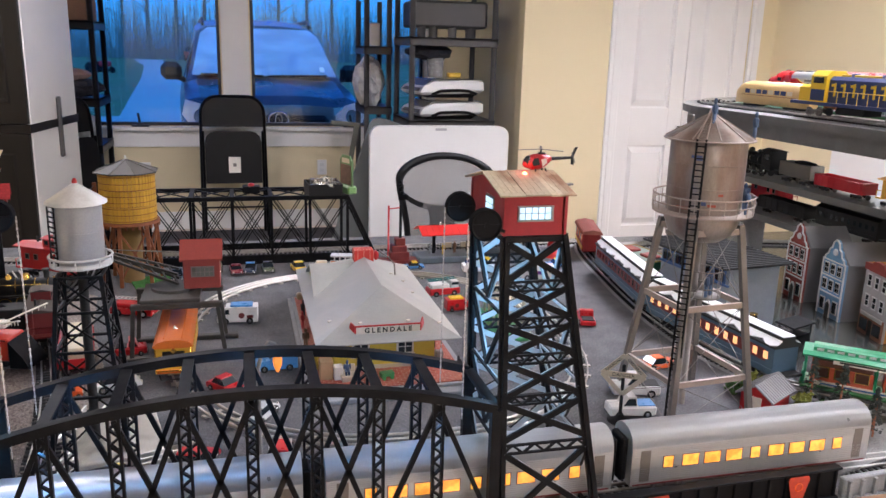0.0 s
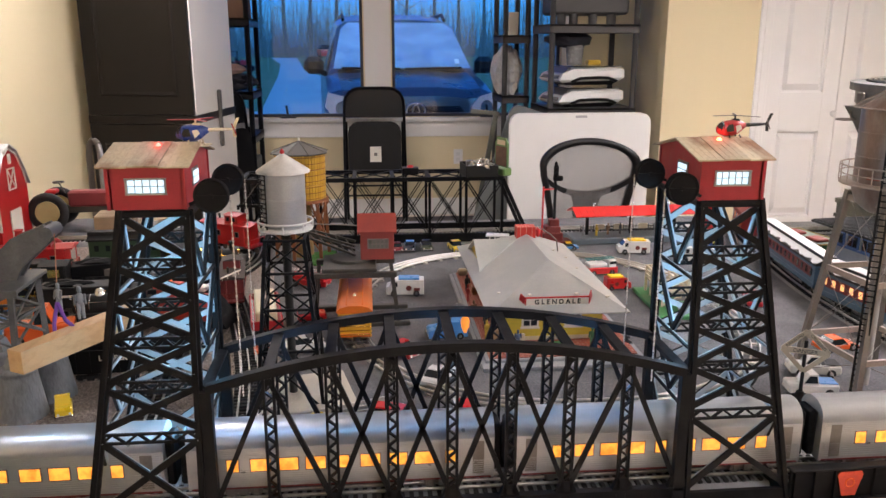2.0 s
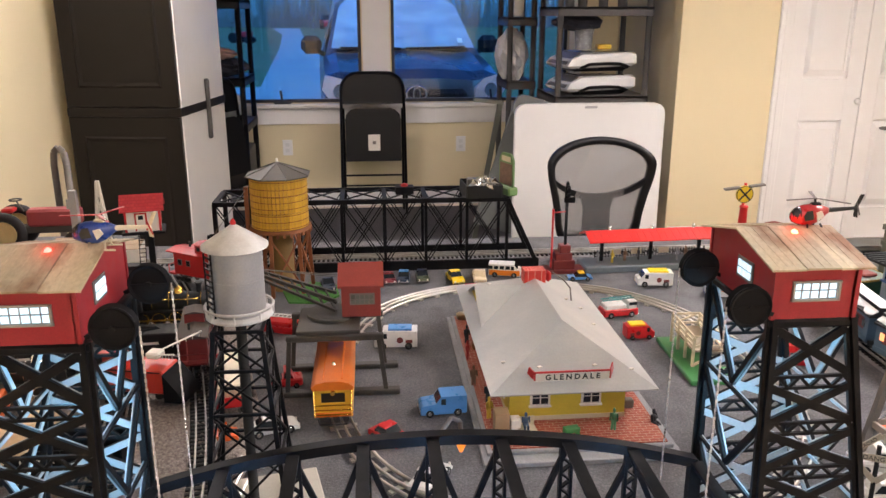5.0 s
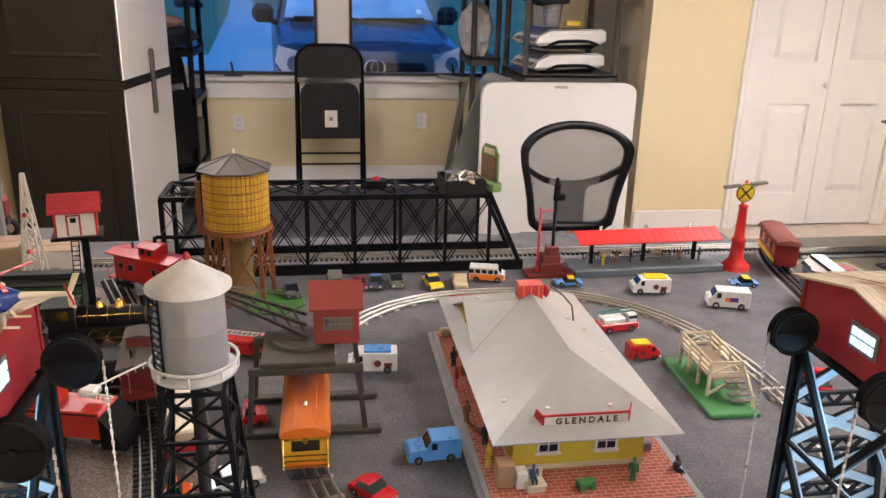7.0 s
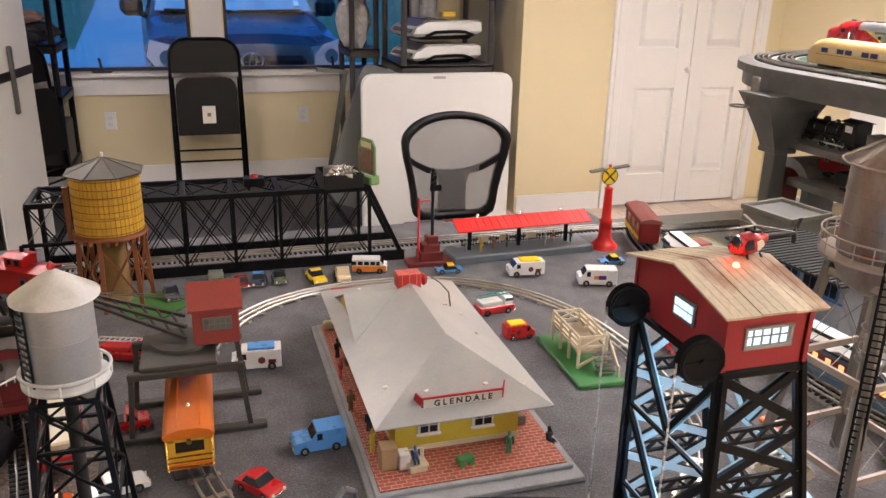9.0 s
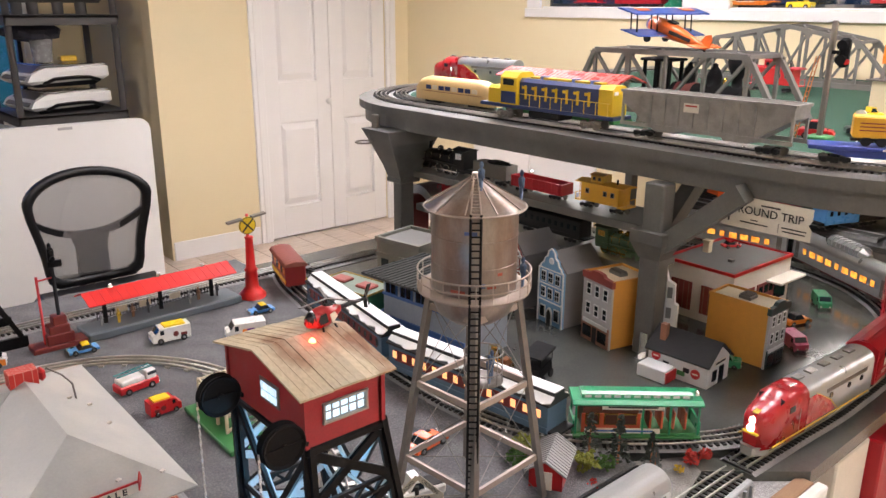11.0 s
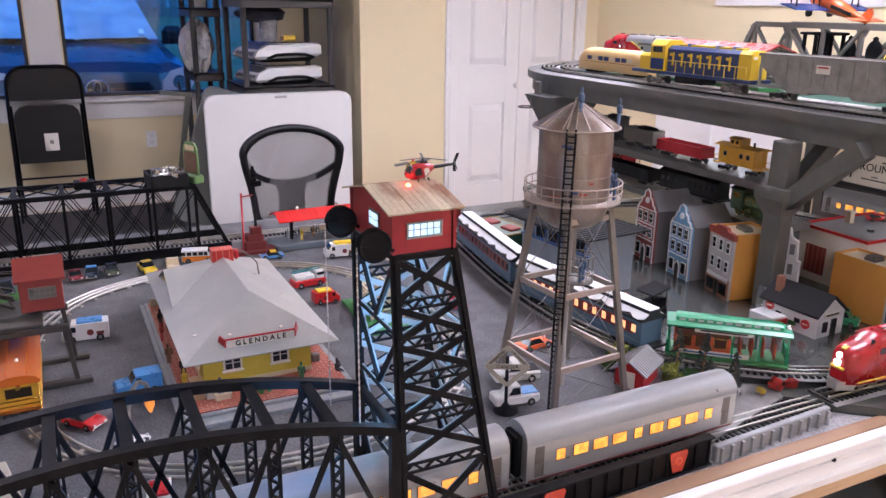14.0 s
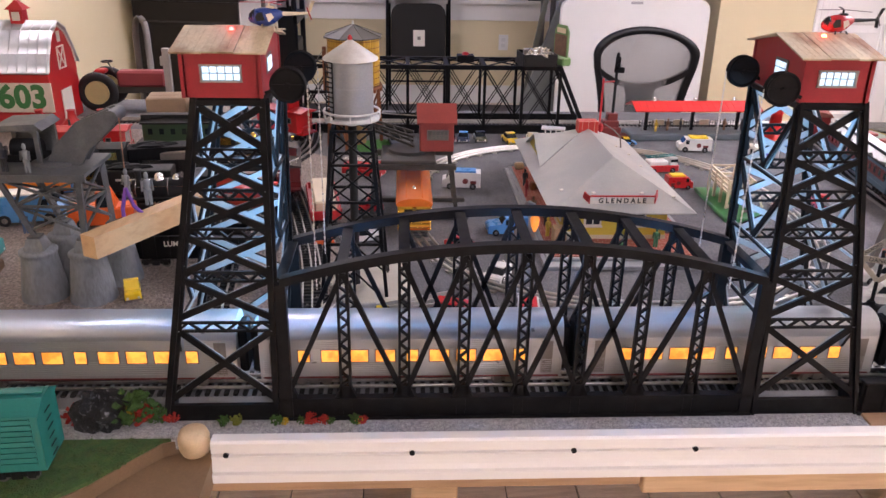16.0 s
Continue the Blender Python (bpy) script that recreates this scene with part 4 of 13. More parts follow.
def big_water_tower():
    t = thing("city_water_tower", "tall bronze-grey steel water tower with railed balcony and ladder", "water tower", (0.772, 1.260, G))
    H = 0.345
    lg = lambda i, z: Vector((math.cos(radians(-40 + 90 * i)), math.sin(radians(-40 + 90 * i)), 0)) * (0.066 + 0.052 * (1 - z / H)) + Vector((0, 0, z))
    for i in range(4):
        part("leg", Shape().strut(lg(i, 0), lg(i, H), 0.010, 0.010), STEELGREY, t)
        for z in (0.075, 0.205, H - 0.012):
            part("crossbar", Shape().strut(lg(i, z), lg(i + 1, z), 0.005, 0.010), WARMBAR, t)
        for a, b in ((0.0, 0.075), (0.075, 0.205), (0.205, H)):
            part("tie_rod", Shape().tube([lg(i, a), lg(i + 1, b)], 0.0007, 5).tube([lg(i + 1, a), lg(i, b)], 0.0007, 5), STEELGREY, t)
    part("tank", Shape().turn([(0.010, 0.308), (0.036, 0.313), (0.056, 0.328), (0.0635, 0.350), (0.0635, 0.486), (0.062, 0.490)], n=48), BRONZE, t, "weathered bronze tank")
    for z in (0.408, 0.448):
        part("hoop", Shape().ring((0, 0, z), 0.0638, 0.0009, 40, 5), BRONZE, t)
    smudge = finish("blue_paint_smudge", (0.06, 0.09, 0.22), 0.5)
    for k, (ang, z, w, h) in enumerate(((222, 0.462, 0.018, 0.005), (226, 0.458, 0.010, 0.004), (238, 0.385, 0.008, 0.006))):
        c, s_ = math.cos(radians(ang)), math.sin(radians(ang))
        part("paint_mark", Shape().box((0.0639 * c, 0.0639 * s_, z), (0.0008, w, h), rz=ang), smudge, t, "blue paint scrawl")
    rust = finish("red_paint_smudge", (0.33, 0.07, 0.04), 0.5)
    for ang, z, w in ((206, 0.375, 0.022), (250, 0.382, 0.014), (262, 0.40, 0.008)):
        c, s_ = math.cos(radians(ang)), math.sin(radians(ang))
        part("paint_mark", Shape().box((0.0639 * c, 0.0639 * s_, z), (0.0008, w, 0.004), rz=ang), rust, t, "red paint scrawl")
    roof = part("roof", Shape().turn([(0.074, 0.486), (0.074, 0.489), (0.006, 0.528), (0.005, 0.536)], n=40), BRONZE, t, "conical steel roof")
    for i in range(10):
        a = 6.283 * i / 10
        part("seam", Shape().strut((0.073 * math.cos(a), 0.073 * math.sin(a), 0.4905), (0.007 * math.cos(a), 0.007 * math.sin(a), 0.5285), 0.0018, 0.0016), WARMBAR, roof)
    part("rim", Shape().ring((0, 0, 0.4875), 0.0745, 0.0016, 40), WARMBAR, t)
    part("balcony", Shape().turn([(0.055, 0.361), (0.0845, 0.361), (0.0845, 0.365), (0.055, 0.365)], n=40), WARMBAR, t)
    rl = Shape().ring((0, 0, 0.393), 0.0845, 0.0014, 44).ring((0, 0, 0.379), 0.0845, 0.0012, 44)
    for i in range(22):
        a = 6.283 * i / 22
        rl.rod((0.0845 * math.cos(a), 0.0845 * math.sin(a), 0.364), (0.0845 * math.cos(a), 0.0845 * math.sin(a), 0.393), 0.0009, n=5)
    tagged(part("railing", rl, WARMBAR, t, "pale steel balcony railing"), kind="stuff")
    part("riser_pipe", Shape().rod((0, 0, 0), (0, 0, 0.31), 0.006, n=14), STEELGREY, t)
    bk = Shape()
    for z in (0.215, 0.232, 0.262):
        bk.ring((0.006, -0.018, z), 0.030, 0.0011, 28)
    for i in range(12):
        a = 6.283 * i / 12
        bk.rod((0.006 + 0.030 * math.cos(a), -0.018 + 0.030 * math.sin(a), 0.214), (0.006 + 0.030 * math.cos(a), -0.018 + 0.030 * math.sin(a), 0.262), 0.0008, n=5)
    bk.turn([(0.008, 0.2135), (0.031, 0.2135), (0.031, 0.216), (0.008, 0.216)], (0.006, -0.018, 0), 28)
    tagged(part("lower_balcony", bk, STEELGREY, t), kind="stuff")
    d = Vector((math.cos(radians(228)), math.sin(radians(228)), 0))
    f = lambda z: d * (0.110 - 0.036 * z / 0.486) + Vector((0, 0, z))
    side = Vector((-d.y, d.x, 0)) * 0.0072
    lad = Shape()
    for e in (-1, 1):
        lad.strut(f(0) + side * e, f(0.492) + side * e, 0.0026, 0.0026)
    for i in range(50):
        p = f(0.005 + i * 0.0097)
        lad.strut(p - side, p + side, 0.002, 0.002)
    part("ladder", lad, BLACKPL, t, "black ladder")
    rl2 = Shape()
    top = d * 0.008 + Vector((0, 0, 0.532))
    for e in (-1, 1):
        rl2.strut(f(0.492) + side * e, top + side * e * 0.4, 0.002)
    for i in range(12):
        p = f(0.492).lerp(top, i / 12)
        rl2.strut(p - side, p + side, 0.0016)
    part("roof_ladder", rl2, WARMBAR, t)
    return t


big_water_tower()

# ---- rolling stock ----
def path_at(pts, s):
    p = [Vector((*q, 0)) for q in pts]
    for a, b in zip(p, p[1:]):
        d = (b - a).length
        if s <= d:
            q = a + (b - a) * (s / d)
            return q, (b - a).normalized()
        s -= d
    return p[-1], (p[-1] - p[-2]).normalized()


def path_pose(pts, s, z, half):
    """The pose of a car whose two trucks stand at s - half and s + half along the path."""
    a, _ = path_at(pts, s - half)
    b, _ = path_at(pts, s + half)
    c = (a + b) / 2
    return pose(c.x, c.y, z, 0, 0, math.degrees(math.atan2(b.y - a.y, b.x - a.x)))


def length_to(pts, x, y):
    p = [Vector((*q, 0)) for q in pts]
    best, run = (9, 0), 0.0
    for a, b in zip(p, p[1:]):
        d = (b - a).length
        t = max(0, min(1, (Vector((x, y, 0)) - a).dot(b - a) / (d * d)))
        e = (a + (b - a) * t - Vector((x, y, 0))).length
        best = min(best, (e, run + t * d))
        run += d
    return best[1]


def trucks(parent, half, mat=None, wr=0.0085):
    for e in (-half, half):
        f = Shape().box((e, -0.017, 0.011), (0.050, 0.004, 0.008), bev=0.001).box((e, 0.017, 0.011), (0.050, 0.004, 0.008), bev=0.001).box((e, 0, 0.012), (0.012, 0.034, 0.008))
        for y in (-0.0195, 0.0195):
            for x in (-0.017, 0.017):
                f.box((e + x, y, 0.010), (0.009, 0.003, 0.009), bev=0.001)
            f.box((e, y, 0.010), (0.013, 0.003, 0.011), bev=0.001)
        tr = part("truck", f, mat or TRUCKDK, parent)
        for x in (-0.017, 0.017):
            for y in (-0.0145, 0.0145):
                part("wheel", Shape().rod((e + x, y - 0.002, wr), (e + x, y + 0.002, wr), wr, n=16).rod((e + x, y - 0.0035, wr), (e + x, y + 0.0035, wr), 0.003, n=8), STEELGREY, tr)


def coach_profile(w, zb, zs, zt):
    r = [(-w, zb), (-w, zs)]
    for i in range(1, 10):
        a = math.pi - math.pi * i / 10
        r.append((w * math.cos(a), zs + (zt - zs) * math.sin(a) ** 0.8))
    return r + [(w, zs), (w, zb)]


def coach(label, L=0.415, dome=False, body=None, roofm=None):
    c = thing("passenger_car", label, "train car", group="silver passenger train")
    w, zb, zs, zt = 0.030, 0.020, 0.080, 0.108
    pr = coach_profile(w, zb, zs, zt)
    part("body", Shape().prism([(-w, zb), (-w, zs), (w, zs), (w, zb)], -L / 2, L / 2, "x"), body or SILVER, c, "fluted silver body")
    part("roof", Shape().prism([p for p in pr if p[1] >= zs], -L / 2, L / 2, "x", True), roofm or SILVERLT, c, "rounded pale silver roof")
    part("skirt", Shape().box((0, 0, zb + 0.0015), (L * 0.98, 2 * w + 0.0016, 0.0022)), MAROON, c, "thin dark red stripe")
    part("underframe", Shape().box((0, 0, zb - 0.005), (L * 0.40, 0.036, 0.010), bev=0.002).box((0, 0, zb - 0.002), (L * 0.94, 0.020, 0.005)), TRUCKDK, c, "dark underframe boxes")
    for y in (-1, 1):
        fl = Shape()
        for k in range(7):
            fl.strut((-L / 2 + 0.004, y * w, zb + 0.007 + k * 0.0033), (L / 2 - 0.004, y * w, zb + 0.007 + k * 0.0033), 0.0016, 0.0018)
        for k in range(5):
            fl.strut((-L / 2 + 0.004, y * w, zs - 0.014 + k * 0.003), (L / 2 - 0.004, y * w, zs - 0.014 + k * 0.003), 0.0014, 0.0016)
        tagged(part("fluting", fl, body or SILVER, c), kind="stuff")
        n = 9
        for i in range(n):
            x = -L / 2 + 0.06 + (L - 0.12) * i / (n - 1)
            wide = 0.026 if i % 4 else 0.015
            wd = part("window", Shape().box((x, y * (w + 0.0003), 0.055), (wide + 0.003, 0.0012, 0.0205), bev=0.0003), STEELGREY, c, "steel-framed window")
            part("pane", Shape().box((x, y * (w + 0.0007), 0.055), (wide, 0.0010, 0.0175)), AMBER, wd, "lit amber pane")
        for x in (-L / 2 + 0.022, L / 2 - 0.022):
            part("door", Shape().box((x, y * (w + 0.0002), 0.051), (0.016, 0.0012, 0.050)), STEELGREY, c)
    for e in (-1, 1):
        part("diaphragm", Shape().box((e * (L / 2 + 0.006), 0, 0.058), (0.012, 0.036, 0.070), bev=0.003), BLACKMAT, c)
    if dome:
        d = Shape()
        d.loft([[(x, -0.021 * k, zt - 0.008), (x, -0.021 * k, zt + 0.012 * k), (x, -0.010 * k, zt + 0.021 * k), (x, 0.010 * k, zt + 0.021 * k), (x, 0.021 * k, zt + 0.012 * k), (x, 0.021 * k, zt - 0.008)] for x, k in ((-0.09, 0.4), (-0.065, 1), (0.065, 1), (0.09, 0.4))])
        part("dome", d, finish("smoky_dome_glazing", (0.22, 0.23, 0.23), 0.15, var=0.1, bump=0), c, "glazed observation dome")
        rb = Shape()
        for i in range(8):
            x = -0.065 + 0.13 * i / 7
            rb.tube([(x, -0.0215, zt), (x, -0.0215, zt + 0.0125), (x, -0.0105, zt + 0.0215), (x, 0.0105, zt + 0.0215), (x, 0.0215, zt + 0.0125), (x, 0.0215, zt)], 0.0013, 5)
        part("dome_frame", rb, SILVERLT, c)
    trucks(c, L * 0.33, STEELGREY)
    return c


def boxcar(label, mat=None, L=0.256):
    b = thing("boxcar", label, "train car", group="red boxcars")
    m = mat or BOXRED
    w, zb, zs, zt = 0.031, 0.024, 0.098, 0.112
    part("body", Shape().prism([(-w, zb), (-w, zs), (w, zs), (w, zb)], -L / 2, L / 2, "x"), m, b)
    part("roof", Shape().prism([(-w - 0.002, zs), (-w - 0.002, zs + 0.002), (-0.012, zt), (0.012, zt), (w + 0.002, zs + 0.002), (w + 0.002, zs)], -L / 2 - 0.002, L / 2 + 0.002, "x"), m, b)
    part("roof_walk", Shape().box((0, 0, zt + 0.002), (L, 0.010, 0.002)), m, b)
    for y in (-1, 1):
        sl = Shape()
        for x0, x1 in ((-L / 2 + 0.008, -0.030), (0.030, L / 2 - 0.008)):
            for k in range(9):
                sl.box(((x0 + x1) / 2, y * (w + 0.0008), zb + 0.010 + k * 0.0075), (x1 - x0, 0.0024, 0.0036))
        tagged(part("side_slats", sl, m, b), kind="stuff")
        dr = Shape().box((0, y * (w + 0.0015), 0.061), (0.050, 0.003, 0.068), bev=0.0008)
        for k in range(4):
            dr.box((0, y * (w + 0.0035), 0.035 + k * 0.017), (0.046, 0.002, 0.003))
        part("door", dr, m, b)
        for tz_ in (0.097, 0.0255):
            part("door_track", Shape().box((0.02, y * (w + 0.003), tz_), (0.11, 0.003, 0.003)), m, b)
        for hx in (-0.082, 0.07):
            part("hatch", Shape().box((hx, y * (w + 0.0022), 0.083), (0.012, 0.001, 0.014)), INK, b)
        part("markings", Shape().box((-0.085, y * (w + 0.0026), 0.046), (0.026, 0.0008, 0.003)).box((-0.085, y * (w + 0.0026), 0.041), (0.018, 0.0008, 0.002)).box((-0.083, y * (w + 0.0028), 0.064), (0.009, 0.0012, 0.017), bev=0.0004).rod((0.072, y * (w + 0.0018), 0.062), (0.072, y * (w + 0.003), 0.062), 0.008, n=14), SIGNWHITE, b, "white lettering bars and round herald")
    lad = Shape()
    for e in (-1, 1):
        for k in range(6):
            lad.rod((e * (L / 2 + 0.002), -0.012, zb + 0.008 + k * 0.012), (e * (L / 2 + 0.002), 0.004, zb + 0.008 + k * 0.012), 0.0007, n=5)
    part("ladder", lad, TRUCKDK, b)
    part("underframe", Shape().box((0, 0, zb - 0.003), (L * 0.96, 0.03, 0.006)), TRUCKDK, b)
    trucks(b, L * 0.34)
    return b


WARRED = finish("warbonnet_red", (0.38, 0.012, 0.018), 0.28, var=0.06, scale=30, coat=0.3, bump=0.01)
WARYEL = finish("warbonnet_yellow", (0.75, 0.50, 0.04), 0.35, var=0.05, bump=0.01)
HEADLIGHT = glow("headlight_lens", (1.0, 0.93, 0.72), 12.0)


def streamliner_engine():
    e = thing("diesel_locomotive", "red and silver streamlined diesel locomotive with yellow trim", "locomotive")
    w, zb, zs, zt = 0.032, 0.018, 0.086, 0.112
    pr = coach_profile(w, zb, zs, zt)
    body = Shape().prism(pr, -0.20, 0.055, "x", True)
    part("body", body, SILVER, e, "silver rear body")
    secs = []
    for x, k, top in ((0.055, 1.0, 1.0), (0.105, 1.0, 1.0), (0.122, 0.99, 0.99), (0.136, 0.97, 0.86), (0.152, 0.93, 0.80), (0.168, 0.84, 0.76), (0.181, 0.66, 0.70), (0.189, 0.40, 0.60)):
        secs.append([(x, p[0] * k, zb + (p[1] - zb) * top) for p in pr])
    part("nose", Shape().loft(secs, True), WARRED, e, "red bulldog nose and cab")
    for y in (-1, 1):
        sw = Shape().prism([(-0.055, 0.030), (0.056, 0.030), (0.056, 0.086), (0.03, 0.086), (0.0, 0.074), (-0.03, 0.054)], min(y * w, y * (w + 0.0008)), max(y * w, y * (w + 0.0008)), "y")
        part("red_sweep", sw, WARRED, e, "red swept side panel")
        st = Shape().box((-0.01, y * (w + 0.001), 0.0255), (0.36, 0.0012, 0.003)).strut((-0.06, y * (w + 0.001), 0.030), (-0.03, y * (w + 0.001), 0.0565), 0.002, 0.0012).strut((-0.03, y * (w + 0.001), 0.0565), (0.03, y * (w + 0.001), 0.0885), 0.002, 0.0012)
        part("stripe", st, WARYEL, e, "yellow stripe")
        for x in (-0.15, -0.10, -0.03):
            part("porthole", Shape().rod((x, y * w, 0.066), (x, y * (w + 0.0015), 0.066), 0.006, n=16), GLASSDK, e)
        part("side_grille", Shape().box((-0.09, y * (w + 0.0008), 0.080), (0.16, 0.0012, 0.008)), STEELGREY, e)
        part("cab_window", Shape().box((0.112, y * (w + 0.0002), 0.081), (0.018, 0.0016, 0.012), bev=0.0004), GLASSDK, e)
        part("windshield", Shape().box((0.131, y * 0.0135, 0.0975), (0.003, 0.021, 0.011), m=Matrix.Rotation(radians(-40), 4, "Y") @ Matrix.Rotation(radians(-y * 14), 4, "X")), GLASSDK, e)
        part("handrail", Shape().tube([(0.085, y * (w + 0.002), 0.03), (0.085, y * (w + 0.002), 0.075)], 0.0008, 5), CHROME, e)
    part("nose_stripe", Shape().box((0.186, 0, 0.048), (0.014, 0.030, 0.006), bev=0.002).box((0.165, 0, 0.0875), (0.034, 0.010, 0.004), m=Matrix.Rotation(radians(14), 4, "Y")), WARYEL, e, "yellow nose emblem")
    for z, x in ((0.072, 0.186), (0.058, 0.190)):
        part("headlight", Shape().rod((x - 0.008, 0, z), (x + 0.003, 0, z), 0.0062, n=16), HEADLIGHT, e, "lit headlight")
    part("pilot", Shape().loft([[(0.165, -0.028, 0.022), (0.165, 0.028, 0.022), (0.165, 0.024, 0.004), (0.165, -0.024, 0.004)], [(0.198, -0.012, 0.024), (0.198, 0.012, 0.024), (0.196, 0.010, 0.005), (0.196, -0.010, 0.005)]]), SILVERLT, e)
    for x in (-0.15, -0.10, -0.05, 0.0, 0.045):
        part("roof_vent", Shape().box((x, 0, zt + 0.0015), (0.024, 0.016, 0.004), bev=0.001), STEELGREY, e)
    part("horn", Shape().rod((0.08, 0.012, zt + 0.003), (0.10, 0.012, zt + 0.003), 0.002, 0.003), CHROME, e)
    part("fuel_tank", Shape().box((-0.01, 0, 0.012), (0.09, 0.05, 0.014), bev=0.003), TRUCKDK, e)
    trucks(e, 0.118, STEELGREY, 0.010)
    return e


first = coach("silver fluted passenger car with lit amber windows")
CH = 0.415 * 0.33
sA = length_to(OUTER, 0.745, 1.037)
spots = [(sA - 0.445 * k, TOPF) for k in range(0, 4)]
first.matrix_basis = path_pose(OUTER, spots[0][0], TOPF, CH)
for s_, z_ in spots[1:]:
    copy_thing(first, path_pose(OUTER, s_, z_, CH))
dome = coach("silver passenger car with a glazed roof dome", dome=True)
rb = boxcar("red plastic boxcar with sliding door and white lettering bars")
BH = 0.256 * 0.34
engine = streamliner_engine()
sE = length_to(OUTER, 1.43, 1.03)
m_ = path_pose(OUTER, sE, TOPR, 0.118)
engine.matrix_basis = m_ @ pose(0, 0, 0, 0, 0, 180)
rb.matrix_basis = path_pose(OUTER, sE + 0.35, TOPR, BH)
copy_thing(rb, path_pose(OUTER, sE + 0.35 + 0.285, TOPR, BH))
dome.matrix_basis = path_pose(OUTER, sE + 0.35 + 0.285 + 0.37, TOPR, CH)
copy_thing(first, path_pose(OUTER, sE + 0.35 + 0.285 + 0.37 + 0.445, TOPR, CH))

# ---- black through-truss bridge at the back ----
def back_truss():
    b = thing("truss_bridge", "black plastic through-truss railway bridge over the back track", "bridge", (0, 2.44, G))
    xs = [-0.475, -0.365, -0.255, -0.145, -0.031, 0.079, 0.19, 0.30]
    for y in (-0.075, 0.075):
        part("top_chord", Shape().box((-0.088, y, 0.194), (0.776, 0.010, 0.012)), BLACKPL, b)
        part("bottom_chord", Shape().box((-0.045, y, 0.013), (0.87, 0.008, 0.026)), BLACKPL, b)
        part("end_post", Shape().strut((0.30, y, 0.194), (0.385, y, 0.01), 0.011, 0.010, (0, 1, 0)), BLACKPL, b)
        part("end_post", Shape().strut((-0.475, y, 0.194), (-0.475, y, 0.01), 0.011, 0.010, (0, 1, 0)), BLACKPL, b)
        for x in xs[1:]:
            part("post", Shape().box((x, y, 0.103), (0.008, 0.008, 0.18)), BLACKPL, b)
        for a, c in zip(xs, xs[1:]):
            for o in (-0.004, 0.004):
                part("diagonal", Shape().strut((a + o, y, 0.19), (c + o, y, 0.02), 0.0026, 0.003, (0, 1, 0)).strut((c + o, y, 0.19), (a + o, y, 0.02), 0.0026, 0.003, (0, 1, 0)), BLACKPL, b)
    for a, c in zip(xs, xs[1:]):
        part("top_lattice", Shape().strut((a, -0.07, 0.197), (c, 0.07, 0.197), 0.005, 0.003).strut((c, -0.07, 0.197), (a, 0.07, 0.197), 0.005, 0.003), BLACKPL, b)
    for x in xs:
        part("top_beam", Shape().box((x, 0, 0.1945), (0.012, 0.142, 0.008)), BLACKPL, b)
    return b


back_truss()


# ---- station platform, crossing signal, semaphore ----
def canopy_platform():
    p = thing("canopy_platform", "red-roofed station platform with slate grey base", "platform", (0.70, 2.335, G), 2.5)
    part("base", Shape().box((0, 0, 0.010), (0.40, 0.085, 0.020), bev=0.003), PLATGREY, p, "slate grey base")
    for x in (-0.14, 0.0, 0.14):
        part("post", Shape().box((x, 0.01, 0.056), (0.008, 0.008, 0.074)).strut((x, 0.01, 0.07), (x, -0.02, 0.09), 0.004, 0.004).strut((x, 0.01, 0.07), (x, 0.04, 0.09), 0.004, 0.004), BLACKPL, p)
    for e in (-1, 1):
        rf = Shape().loft([[(x, 0.01, 0.107), (x, 0.01 + e * 0.050, 0.087), (x, 0.01 + e * 0.050, 0.085), (x, 0.01, 0.104)] for x in (-0.19, 0.19)])
        for i in range(20):
            x = -0.19 + 0.38 * i / 19
            rf.strut((x, 0.01, 0.1075), (x, 0.01 + e * 0.050, 0.0875), 0.0014, 0.0012)
        part("roof", rf, ROOFRED, p, "glossy red ribbed roof")
    for x in (-0.12, 0.0, 0.12):
        part("roof_bulb", Shape().turn([(0.004, 0.107), (0.005, 0.112), (0.003, 0.116), (0.0006, 0.117)], (x, 0.01, 0), 12), CHROME, p)
    fc = Shape().box((0, 0.038, 0.036), (0.30, 0.0015, 0.0015)).box((0, 0.038, 0.024), (0.30, 0.0015, 0.0015))
    for i in range(38):
        fc.box((-0.15 + 0.30 * i / 37, 0.038, 0.031), (0.0014, 0.0014, 0.022))
    part("picket_fence", fc, BLACKPL, p)
    for x in (-0.09, -0.03, 0.05):
        part("poster", Shape().box((x, 0.0365, 0.036), (0.030, 0.001, 0.016)), CREAMPL, p)
    return p


canopy_platform()


